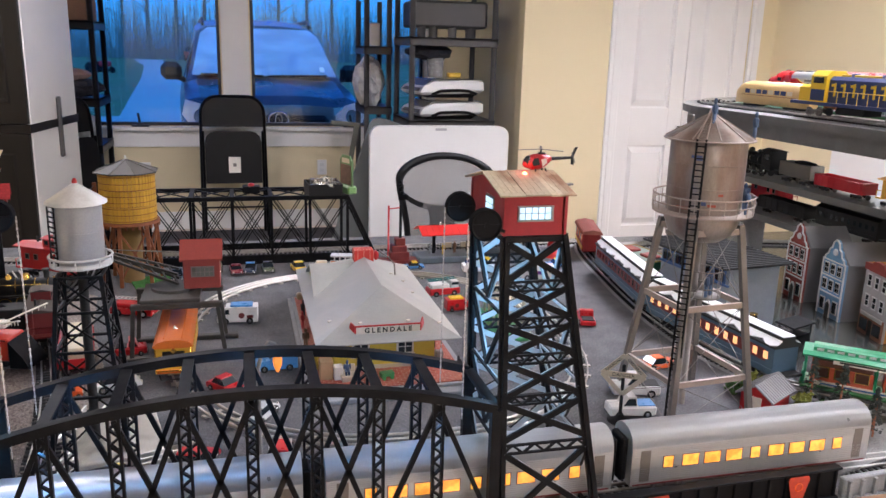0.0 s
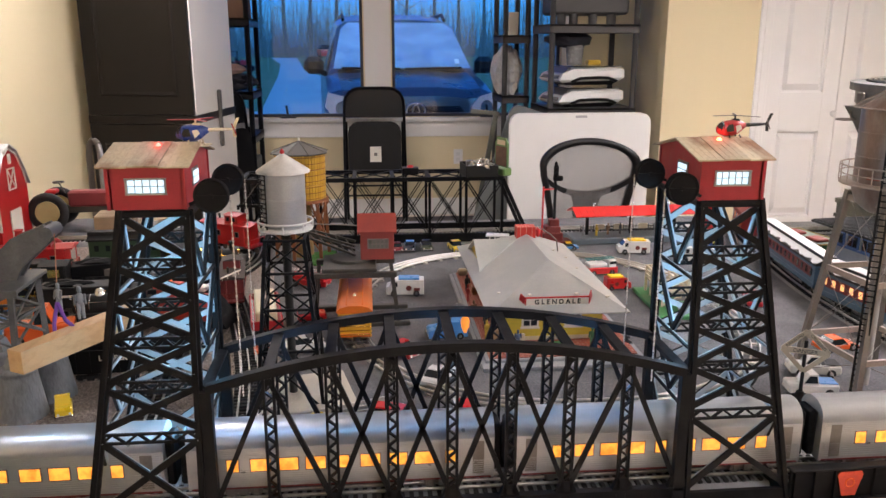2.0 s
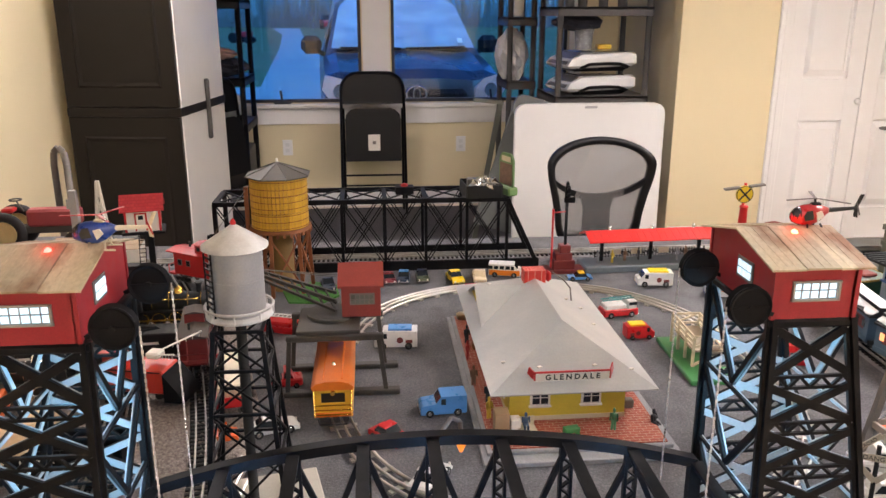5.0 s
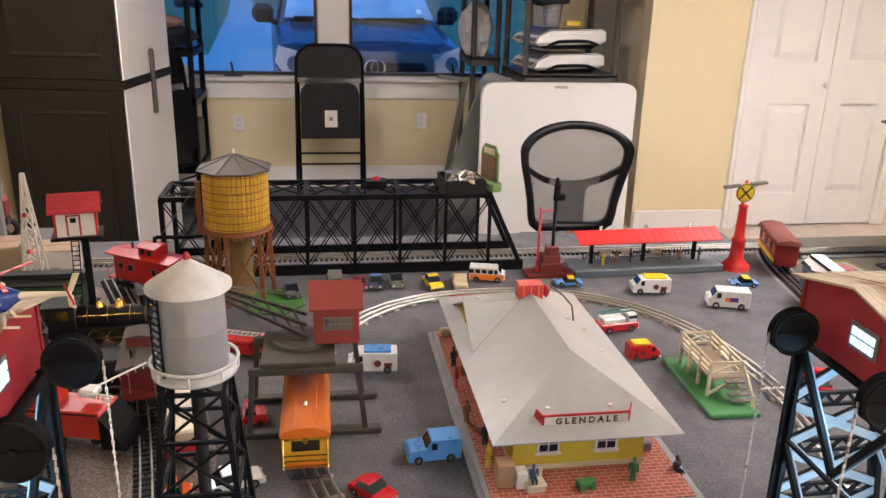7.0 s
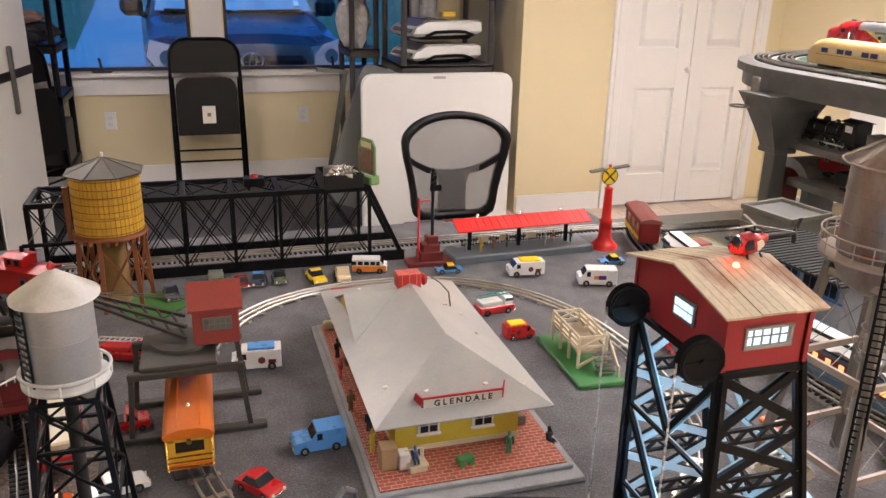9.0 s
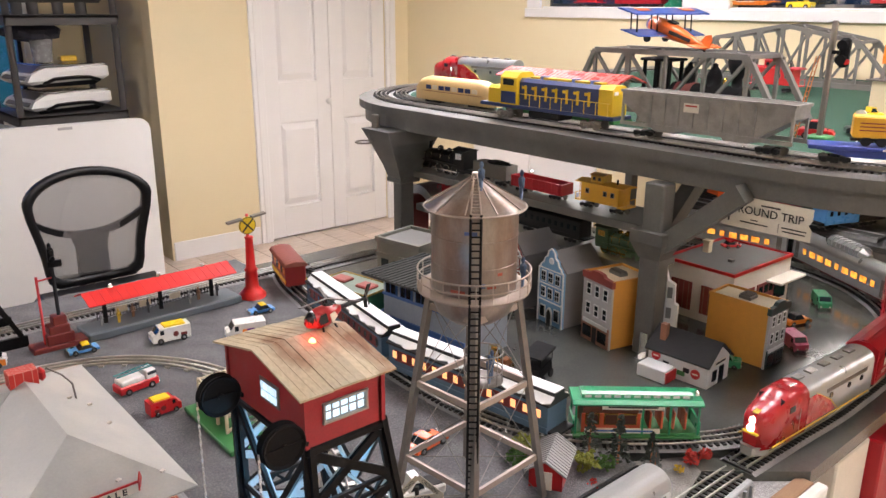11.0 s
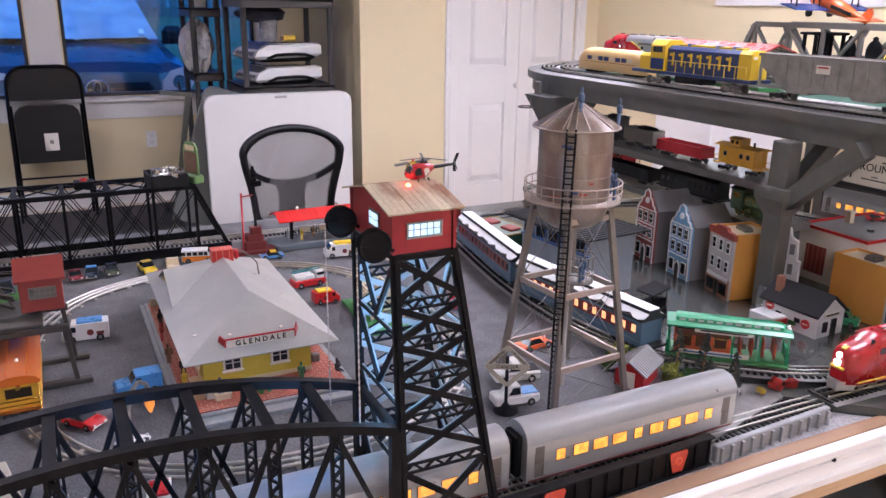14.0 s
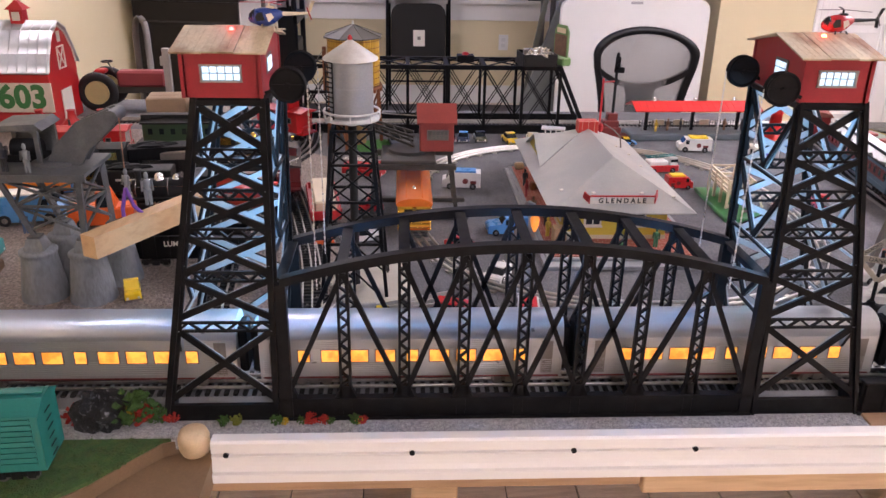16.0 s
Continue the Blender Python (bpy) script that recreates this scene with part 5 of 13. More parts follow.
def crossing_signal():
    c = thing("crossing_signal", "red pedestal railway crossing signal with round yellow sign", "signal", (0.945, 2.325, G))
    part("pedestal", Shape().turn([(0.036, 0), (0.036, 0.010), (0.028, 0.018), (0.018, 0.030), (0.016, 0.075), (0.019, 0.078), (0.013, 0.085), (0.010, 0.165), (0.013, 0.168), (0.008, 0.172)], n=28), ROOFRED, c, "turned red pedestal")
    q = Matrix.Rotation(math.pi / 2, 4, "X")
    sg = part("sign_disc", Shape().turn([(0.001, -0.002), (0.024, -0.002), (0.024, 0.002), (0.001, 0.002)], (-0.008, -0.012, 0.205), 28, False, q), finish("yellow_sign_paint", (0.70, 0.48, 0.02), 0.4), c, "yellow crossing disc")
    x = Shape().ring((-0.008, -0.0142, 0.205), 0.0225, 0.001, 28, 5, q)
    for s in (-1, 1):
        x.strut((-0.008 - 0.016 * s, -0.0148, 0.189), (-0.008 + 0.016 * s, -0.0148, 0.221), 0.001, 0.0042, (0, 0, 1))
    part("cross_mark", x, INK, sg)
    for xa, za, xb, zb in ((-0.064, 0.219, -0.022, 0.224), (0.006, 0.226, 0.046, 0.231)):
        part("hood", Shape().strut((xa, -0.010, za), (xb, -0.010, zb), 0.005, 0.016, (0, 1, 0)), STEELGREY, c, "grey lamp hood")
    part("stem", Shape().rod((-0.004, 0, 0.165), (-0.006, -0.008, 0.235), 0.004), ROOFRED, c)
    return c


crossing_signal()


def semaphore():
    c = thing("signal_mast", "dark signal mast on a maroon brick-shaped base", "signal", (0.445, 2.315, G))
    part("base", Shape().box((0, 0, 0.006), (0.125, 0.05, 0.012), bev=0.002).box((0.0, 0, 0.024), (0.06, 0.042, 0.026), bev=0.002).box((0.0, 0, 0.045), (0.046, 0.036, 0.022), bev=0.002).box((0.004, 0, 0.066), (0.030, 0.028, 0.022), bev=0.002), MAROON, c, "maroon stepped base")
    part("mast", Shape().rod((0.006, 0, 0.07), (0.006, 0, 0.235), 0.0042), BLACKMAT, c)
    part("signal_head", Shape().box((0.006, -0.004, 0.222), (0.014, 0.014, 0.036), bev=0.004).rod((0.006, -0.016, 0.230), (0.006, -0.01, 0.230), 0.005, n=12).rod((0.006, -0.016, 0.215), (0.006, -0.01, 0.215), 0.005, n=12).turn([(0.004, 0.238), (0.005, 0.244), (0.001, 0.25)], (0.006, 0, 0), 10), BLACKMAT, c)
    part("lantern_arm", Shape().box((0.012, -0.004, 0.20), (0.03, 0.006, 0.016), bev=0.002), BLACKMAT, c)
    part("ladder_rail", Shape().rod((-0.030, 0, 0.01), (-0.030, 0, 0.175), 0.003).rod((-0.030, 0, 0.165), (0.004, 0, 0.168), 0.002), SIGNRED, c)
    return c


semaphore()


# ---- the upper deck and its posts ----
DZ, DB = 1.248, 1.178
deck_line = arc(2.05, 1.20, 0.55, 270, 180, 14) + arc(2.05, 2.42, 0.55, 180, 90, 14)
lone("upper_deck", Shape().prism(deck_line + [(3.70, 2.97), (3.70, 0.65)], DB + 0.045, DZ, "z"), DECKGREY, "grey painted raised train deck with rounded ends", "deck", kind="structure")
inner = arc(2.05, 1.20, 0.53, 270, 180, 14) + arc(2.05, 2.42, 0.53, 180, 90, 14)
lone("deck_beam", Shape().prism(inner + [(3.69, 2.95), (3.69, 0.67)], DB, DB + 0.046, "z"), DECKGREY, "grey edge beam under the raised deck", "beam", kind="structure")
lone("deck_turf", Shape().prism(arc(2.05, 1.20, 0.38, 270, 180, 12) + arc(2.05, 2.42, 0.38, 180, 90, 12) + [(3.68, 2.80), (3.68, 0.82)], DZ, DZ + 0.003, "z"), finish("green_deck_felt", (0.018, 0.065, 0.038), 0.9, var=0.2, scale=60, bump=0.2), "green felt covering the middle of the deck", "turf", kind="structure")
UPPER = [(3.6, 0.725)] + arc(2.05, 1.20, 0.475, 270, 180, 20) + arc(2.05, 2.42, 0.475, 180, 90, 20) + [(3.6, 2.895)]
TOPU = track("three-rail track with dark ties along the deck edge", UPPER, DZ, bed=0.003)
UPPER2 = [(3.6, 0.795)] + arc(2.05, 1.20, 0.405, 270, 180, 20) + arc(2.05, 2.42, 0.405, 180, 90, 20) + [(3.6, 2.825)]
TOPU2 = track("second three-rail track inside the deck edge", UPPER2, DZ + 0.003, bed=0.001)


def deck_post(x, y, rz, z0=R, corbel=False):
    p = thing("deck_post", "grey post flaring into a corbel under the deck" if corbel else "grey timber post with diagonal braces under the deck", "post", (x, y, z0), rz, group="deck posts")
    h = DB - z0
    part("post", Shape().box((0, 0, h / 2), (0.044, 0.052, h), bev=0.003), DECKGREY, p)
    if corbel:
        part("corbel", Shape().loft([[(-q * 0.62, -w_, z), (q * 0.62, -w_, z), (q * 0.62, w_, z), (-q * 0.62, w_, z)] for q, w_, z in ((0.052, 0.036, h - 0.160), (0.062, 0.052, h - 0.120), (0.090, 0.088, h - 0.045), (0.115, 0.112, h + 0.002))]), DECKGREY, p, "solid flared corbel")
        part("collar", Shape().box((0, 0, h - 0.165), (0.074, 0.082, 0.016), bev=0.003), DECKGREY, p)
        return p
    part("brace", Shape().strut((0, -0.01, h - 0.150), (0, -0.20, h + 0.012), 0.040, 0.040, (1, 0, 0)), DECKGREY, p)
    part("knee", Shape().loft([[(-q, -q - 0.004, z), (q, -q - 0.004, z), (q, q + 0.004, z), (-q, q + 0.004, z)] for q, z in ((0.023, h - 0.175), (0.040, h - 0.135), (0.040, h - 0.108))]), DECKGREY, p)
    part("brace", Shape().strut((0.02, 0, h - 0.13), (0.15, 0, h - 0.012), 0.036, 0.036, (0, 1, 0)), DECKGREY, p)
    part("corner_iron", Shape().box((-0.0295, -0.01, 0.03), (0.003, 0.02, 0.06)).box((-0.040, -0.01, 0.0015), (0.024, 0.02, 0.003)), CHROME, p)
    return p


deck_post(1.50, 1.435, 0)
deck_post(1.56, 2.44, 90, corbel=True)
deck_post(2.52, 0.80, 90, 0.0)
# Fill lights added under the deck to brighten the city; no fitting known.
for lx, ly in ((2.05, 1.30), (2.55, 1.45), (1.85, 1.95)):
    sl = thing("strip_light", "slim warm white fill light added under the deck", "strip light", (lx, ly, DB), group="strip lights")
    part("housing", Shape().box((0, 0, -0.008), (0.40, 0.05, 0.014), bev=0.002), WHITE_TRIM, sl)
    part("diffuser", Shape().box((0, 0, -0.017), (0.38, 0.035, 0.004)), FILLGLOW, sl, "glowing face of the added fill light")
deck_post(3.3, 0.82, 90, 0.0)
deck_post(3.3, 2.8, 90, 0.0)
hk = thing("coat_hook", "steel swivel hook hanging under the deck end", "hook", (1.482, 2.48, DB + 0.02))
part("plate", Shape().box((0, 0, 0), (0.012, 0.030, 0.05), bev=0.003), STEELGREY, hk)
part("ring", Shape().ring((-0.012, 0, -0.045), 0.016, 0.003, 20, 6, Matrix.Rotation(radians(80), 4, "X")).ring((-0.03, 0.02, -0.062), 0.028, 0.003, 24, 6), STEELGREY, hk)

# shelves under the deck
for nm, xf, z, y0, y1, dp in (("upper_shelf", 1.575, 1.045, 1.52, 2.52, 0.16), ("lower_shelf", 1.595, 0.93, 1.54, 2.42, 0.16)):
    lone(nm, Shape().box((xf + dp / 2, (y0 + y1) / 2, z - 0.011), (dp, y1 - y0, 0.022), bev=0.002), DECKGREY, "grey display shelf for trains under the deck", "shelf", kind="structure")

# ---- windows, doors, trim ----
DARKFRAME = finish("dark_window_gasket", (0.03, 0.03, 0.035), 0.4)
BLACKCAB = finish("black_brown_cabinet_paint", (0.009, 0.007, 0.006), 0.38, var=0.2, scale=6, bump=0.02, gloss=0.22)
CABWHITE = finish("white_melamine", (0.78, 0.76, 0.72), 0.35, var=0.05, scale=4, bump=0.01)
TABLEWHITE = finish("white_moulded_plastic", (0.70, 0.70, 0.69), 0.45, var=0.04, scale=7, bump=0.03, fine=600)
CHAIRBLACK = finish("black_enamelled_steel", (0.007, 0.007, 0.008), 0.4, var=0.15, scale=20, bump=0.01, gloss=0.25)
RACKGREY = finish("dark_grey_shelf_plastic", (0.055, 0.052, 0.05), 0.55, var=0.12, scale=20)
CLOTHDK = finish("dark_cloth", (0.03, 0.032, 0.045), 0.95, var=0.35, scale=20, bump=0.3, fine=120)
BAGWHITE = finish("thin_white_plastic_bag", (0.55, 0.55, 0.56), 0.4, var=0.2, scale=25, bump=0.4, fine=40)


def window(n, axis, at, lo, hi, z0, z1, depth, label):
    w = thing("window_%d" % n, label, "window", (0, 0, 0), kind="structure")
    P = (lambda u, d, z: (u, at + d, z)) if axis == "x" else (lambda u, d, z: (at + d, u, z))
    Z = (lambda a, b, c: (a, b, c)) if axis == "x" else (lambda a, b, c: (b, a, c))
    f = Shape()
    for z in (z0 + 0.012, z1 - 0.012):
        f.box(P((lo + hi) / 2, depth, z), Z(hi - lo, 0.05, 0.024))
    for u in (lo + 0.012, hi - 0.012):
        f.box(P(u, depth, (z0 + z1) / 2), Z(0.024, 0.05, z1 - z0 - 0.05))
    part("window_frame", f, DARKFRAME, w, "slim dark window frame")
    pane = part("pane", Shape().box(P((lo + hi) / 2, depth, (z0 + z1) / 2), Z(hi - lo - 0.05, 0.004, z1 - z0 - 0.05)), GLASS, w)
    pane.visible_shadow = False
    return w


window(1, "x", YB, -1.45, -0.125, 0.80, 2.15, 0.08, "large fixed window onto the driveway")
window(2, "x", YB, 0.10, 1.45, 0.80, 2.15, 0.08, "large window onto the parked car")
window(3, "y", XR, 1.62, 2.60, 1.54, 2.25, 0.10, "high window above the deck, dusk outside")
window(4, "y", XR, 2.86, 3.84, 1.54, 2.25, 0.10, "high window near the corner, dusk outside")
sill = thing("window_sill", "white painted sill and apron under the windows", "window sill", kind="structure")
part("stool", Shape().box((0.0, YB - 0.025, 0.783), (3.0, 0.07, 0.030), bev=0.004), WHITE_TRIM, sill)
part("apron", Shape().box((0.0, YB - 0.010, 0.705), (2.96, 0.020, 0.120), bev=0.002), WHITE_TRIM, sill)
mul = Shape().box((-0.0125, YB - 0.006, 1.475), (0.205, 0.010, 1.35), bev=0.002)
lone("trim_mullion", mul, WHITE_TRIM, "white casing between the two windows", "trim", kind="structure")
lone("trim_window_head", Shape().box((0, YB - 0.008, 2.20), (3.1, 0.014, 0.10), bev=0.002), WHITE_TRIM, "white casing over the windows", "trim", kind="structure")
for x in (-1.50, 1.50):
    lone("trim_window_side", Shape().box((x, YB - 0.008, 1.47), (0.095, 0.014, 1.34), bev=0.002), WHITE_TRIM, "white window side casing", "trim", kind="structure")
for x in (-0.72, 0.86):
    ck = thing("window_crank", "dark folding window crank on the sill", "window crank", (x, YB - 0.03, 0.798))
    part("base", Shape().box((0, 0, 0.008), (0.13, 0.03, 0.016), bev=0.006), DARKFRAME, ck)
    part("handle", Shape().strut((0.0, 0, 0.014), (-0.012, 0, 0.10), 0.016, 0.014).box((0.0, 0, 0.022), (0.05, 0.024, 0.018), bev=0.005), DARKFRAME, ck)
for n, (lo, hi) in enumerate(((1.50, 1.62), (2.60, 2.86), (3.84, 3.95))):
    lone("trim_east_%d" % (n + 1), Shape().box((XR - 0.008, (lo + hi) / 2, 1.90), (0.016, hi - lo, 0.72), bev=0.002), WHITE_TRIM, "white high window casing", "trim", kind="structure")
lone("trim_east_sill", Shape().box((XR - 0.012, 2.725, 1.513), (0.024, 2.47, 0.052), bev=0.003), WHITE_TRIM, "white casing under the high window", "trim", kind="structure")
lone("trim_east_head", Shape().box((XR - 0.008, 2.725, 2.31), (0.016, 2.47, 0.10), bev=0.003), WHITE_TRIM, "white casing over the high window", "trim", kind="structure")
lone("trim_east_ledge", Shape().box((XR + 0.035, 2.725, 1.5445), (0.07, 2.21, 0.009)), WHITE_TRIM, "white inner ledge of the high window", "trim", kind="structure")
for nm, c, d in (("baseboard_north", (0.1, YB - 0.008, 0.07), (3.4, 0.014, 0.14)), ("baseboard_closet", (2.14, 5.142, 0.06), (0.60, 0.014, 0.12)), ("baseboard_east", (XR - 0.008, 1.3, 0.06), (0.014, 7.6, 0.12)), ("baseboard_west", (XL + 0.008, 1.9, 0.06), (0.014, 8.8, 0.12))):
    lone(nm, Shape().box(c, d, bev=0.003), WHITE_TRIM, "white painted baseboard", "baseboard", kind="structure")
for x, z in ((-0.705, 0.466), (0.627, 0.478)):
    o = thing("wall_outlet", "white double electric outlet on the wall", "outlet", (x, YB, z), group="outlets")
    part("plate", Shape().box((0, -0.003, 0), (0.075, 0.006, 0.12), bev=0.002), WHITE_TRIM, o)
    for e in (-0.022, 0.022):
        part("socket", Shape().box((0, -0.007, e), (0.032, 0.003, 0.028), bev=0.004), TABLEWHITE, o)


def closet_door(n, x0, x1, knob_side):
    d = thing("door_%d" % n, "white panelled closet door, closed", "door", ((x0 + x1) / 2, 5.165, 0.0), kind="structure")
    w = x1 - x0
    zs = [0.012, 0.22, 0.84, 1.06, 1.86, 2.04]
    s = Shape()
    st = 0.105
    for e in (-1, 1):
        s.box((e * (w / 2 - st / 2), 0, 1.026), (st, 0.034, 2.028), bev=0.002)
    for a, b in ((0.012, 0.22), (0.80, 1.06), (1.86, 2.04)):
        s.box((0, 0, (a + b) / 2), (w - 2 * st, 0.034, b - a))
    part("leaf", s, WHITE_TRIM, d)
    for a, b in ((0.22, 0.80), (1.06, 1.86)):
        p = Shape()
        o = [(-w / 2 + st, a), (w / 2 - st, a), (w / 2 - st, b), (-w / 2 + st, b)]
        i = [(-w / 2 + st + 0.035, a + 0.055), (w / 2 - st - 0.035, a + 0.055), (w / 2 - st - 0.035, b - 0.055), (-w / 2 + st + 0.035, b - 0.055)]
        g = [(u + math.copysign(0.012, -u), z + (0.012 if z == a else -0.012)) for u, z in o]
        p.loft([[(u, 0.015, z) for u, z in o], [(u, 0.008, z) for u, z in o], [(u, 0.010, z) for u, z in g], [(u, -0.015, z) for u, z in i]])
        part("panel", p, WHITE_TRIM, d, "raised door panel")
    if knob_side:
        k = Shape().turn([(0.010, 0), (0.010, 0.012), (0.020, 0.022), (0.021, 0.032), (0.012, 0.042), (0.002, 0.044)], (knob_side * (w / 2 - 0.028), -0.017, 0.92), 20, True, Matrix.Rotation(math.pi / 2, 4, "X"))
        part("knob", k, TABLEWHITE, d, "round white knob")
    return d


closet_door(1, 2.535, 3.036, 1)
closet_door(2, 3.041, 3.505, 0)
for nm, x in (("trim_door_left", 2.488), ("trim_door_right", 3.553)):
    lone(nm, Shape().box((x, 5.138, 1.04), (0.085, 0.022, 2.08), bev=0.004).box((x, 5.125, 1.04), (0.03, 0.008, 2.08), bev=0.002), WHITE_TRIM, "white door casing", "trim", kind="structure")
lone("trim_door_head", Shape().box((3.02, 5.138, 2.10), (1.15, 0.022, 0.085), bev=0.004), WHITE_TRIM, "white casing over the closet door", "trim", kind="structure")

for k in (0, 1):
    y_ = 3.345 + 0.53 * k
    ld_ = thing("door_%d" % (3 + k), "low white painted store door in the wall", "door", (XR - 0.012, y_ + 0.2625, 0.5), kind="structure")
    part("leaf", Shape().box((0, 0, 0), (0.022, 0.525, 0.92), bev=0.004), WHITE_TRIM, ld_)
    if k == 0:
        part("knob", Shape().rod((-0.011, 0.235, 0.04), (-0.035, 0.235, 0.04), 0.012, n=14), CHROME, ld_)

# ---- furniture along the walls ----
cab = thing("tall_cabinet", "tall black panelled cabinet with a white side", "cabinet", (-1.057, 4.6, 0), -8)
part("body", Shape().box((-0.30, 0.37, 1.02), (0.60, 0.70, 2.04), bev=0.004), CABWHITE, cab, "white side panel")
for z0, z1 in ((0.06, 0.93), (0.98, 2.02)):
    dr = Shape().box((-0.305, 0.008, (z0 + z1) / 2), (0.60, 0.028, z1 - z0), bev=0.003)
    o = Shape().loft([[(u, y, z) for u, z in ((-0.53 + k, z0 + 0.10 + k), (-0.08 - k, z0 + 0.10 + k), (-0.08 - k, z1 - 0.10 - k), (-0.53 + k, z1 - 0.10 - k))] for y, k in ((-0.004, 0), (-0.013, 0.012), (-0.008, 0.03))])
    door_ = part("door", dr, BLACKCAB, cab, "black raised-panel door")
    part("panel", o, BLACKCAB, door_)
part("band", Shape().box((-0.30, 0.36, 0.955), (0.612, 0.735, 0.045)), BLACKCAB, cab, "black band round the middle")
part("handle", Shape().box((0.012, 0.40, 0.93), (0.022, 0.030, 0.34), bev=0.006), finish("dull_grey_handle", (0.10, 0.095, 0.09), 0.4, 0.5), cab, "long grey side handle")


def folding_chair(x, y, rz, lean, label):
    c = thing("folding_chair", label, "chair", (x, y, 0), rz, group="folding chairs")
    tilt = Matrix.Rotation(radians(-lean), 4, "X")
    T = lambda p: tilt @ Vector(p)

    def add(nm, sh, mat=CHAIRBLACK, label=""):
        sh.v = [tuple(T(p)) for p in sh.v]
        return part(nm, sh, mat, c, label)

    fr = Shape()
    loop = [(-0.235, 0, 0.02), (-0.225, 0, 0.90)] + [(-0.225 + 0.115 * (1 - math.cos(radians(a))), 0, 0.935 + 0.115 * math.sin(radians(a))) for a in (0, 20, 45, 70, 90)] + [(0.11 + 0.115 * math.sin(radians(a)), 0, 0.935 + 0.115 * math.cos(radians(a))) for a in (0, 20, 45, 70, 90)] + [(0.225, 0, 0.90), (0.235, 0, 0.02)]
    fr.tube(loop, 0.011, 8)
    add("back_frame", fr)
    top = [(-0.222, 0.83), (0.222, 0.83), (0.222, 0.925)] + [(0.107 + 0.115 * math.cos(radians(a)), 0.925 + 0.115 * math.sin(radians(a))) for a in (22, 45, 68, 90)] + [(-0.107 - 0.115 * math.sin(radians(a)), 0.925 + 0.115 * math.cos(radians(a))) for a in (0, 22, 45, 68)] + [(-0.222, 0.925)]
    add("backrest", Shape().prism(top, 0.004, 0.012))
    sr = [(-0.20, 0.42), (0.20, 0.42), (0.20, 0.72)] + [(0.12 + 0.08 * math.cos(radians(a)), 0.72 + 0.08 * math.sin(radians(a))) for a in (30, 60, 90)] + [(-0.12 - 0.08 * math.sin(radians(a)), 0.72 + 0.08 * math.cos(radians(a))) for a in (0, 30, 60)] + [(-0.20, 0.72)]
    seat = Shape().prism(sr, -0.050, -0.020)
    add("seat", seat)
    for e in (-1, 1):
        add("leg", Shape().tube([(e * 0.212, -0.03, 0.80), (e * 0.212, -0.02, 0.06)], 0.010, 8))
    for z in (0.315, 0.24):
        add("rung", Shape().rod((-0.225, -0.005, z), (0.225, -0.005, z), 0.007, n=8))
    return c, T


ch, chT = folding_chair(-0.05, 6.02, 0, 6, "black steel folding chair, folded, leaning under the window")
lab = Shape().box((0.005, -0.053, 0.555), (0.085, 0.002, 0.115), bev=0.0006)
lab.v = [tuple(chT(p)) for p in lab.v]
sk = part("sticker", lab, SIGNWHITE, ch, "white outlet-shaped sticker")
dot = Shape().box((0.005, -0.055, 0.555), (0.024, 0.001, 0.024))
dot.v = [tuple(chT(p)) for p in dot.v]
part("sticker_mark", dot, STEELGREY, sk)
folding_chair(-1.0, 5.55, 62, 5, "black folding chair leaning on the storage rack")

tb = thing("folding_table", "white plastic folding table stood on its edge", "table", (1.17, 4.72, 0.0))
s = Shape()
ol = [(-0.43, 0.0), (0.43, 0.0)] + [(0.43 - 0.06 + 0.06 * math.cos(radians(a)), 0.97 - 0.06 + 0.06 * math.sin(radians(a))) for a in (0, 30, 60, 90)] + [(-0.43 + 0.06 - 0.06 * math.sin(radians(a)), 0.97 - 0.06 + 0.06 * math.cos(radians(a))) for a in (0, 30, 60, 90)]
s.prism(ol, -0.022, 0.022)
part("top", s, TABLEWHITE, tb, "rounded white plastic top")
part("handle_slot", Shape().box((0.0, -0.0235, 0.95), (0.07, 0.002, 0.014), bev=0.0006), finish("grey_slot", (0.35, 0.35, 0.36), 0.5), tb)
part("frame", Shape().tube([(-0.33, 0.04, 0.02), (-0.33, 0.04, 0.90), (0.33, 0.04, 0.90), (0.33, 0.04, 0.02)], 0.012), STEELGREY, tb)
tb2 = thing("grey_folding_table", "grey folding table leaning askew behind the white one", "table", (0.925, 4.86, 0.128))
tb2.matrix_basis = pose(0.925, 4.86, 0.128, 0, 18, 0)
part("top", Shape().prism([(p[0] * 0.96, p[1] * 0.83) for p in ol], -0.02, 0.02), finish("blue_grey_plastic", (0.13, 0.14, 0.135), 0.5, var=0.06), tb2)
part("frame", Shape().tube([(-0.30, 0.035, 0.04), (-0.30, 0.035, 0.70), (0.30, 0.035, 0.70), (0.30, 0.035, 0.04)], 0.012), STEELGREY, tb2)
OLIVEDK = finish("dark_olive_metal", (0.10, 0.105, 0.085), 0.5, var=0.1)
bt = thing("folded_stand", "dark olive metal stand leaning under the window sill", "stand", (0.60, 5.02, 0.0))
part("leg", Shape().strut((-0.06, 0, 0.0), (0.115, 0.05, 0.945), 0.030, 0.022), OLIVEDK, bt)
part("arm", Shape().strut((0.13, 0.05, 0.940), (-0.05, 0.03, 0.960), 0.032, 0.024), OLIVEDK, bt)


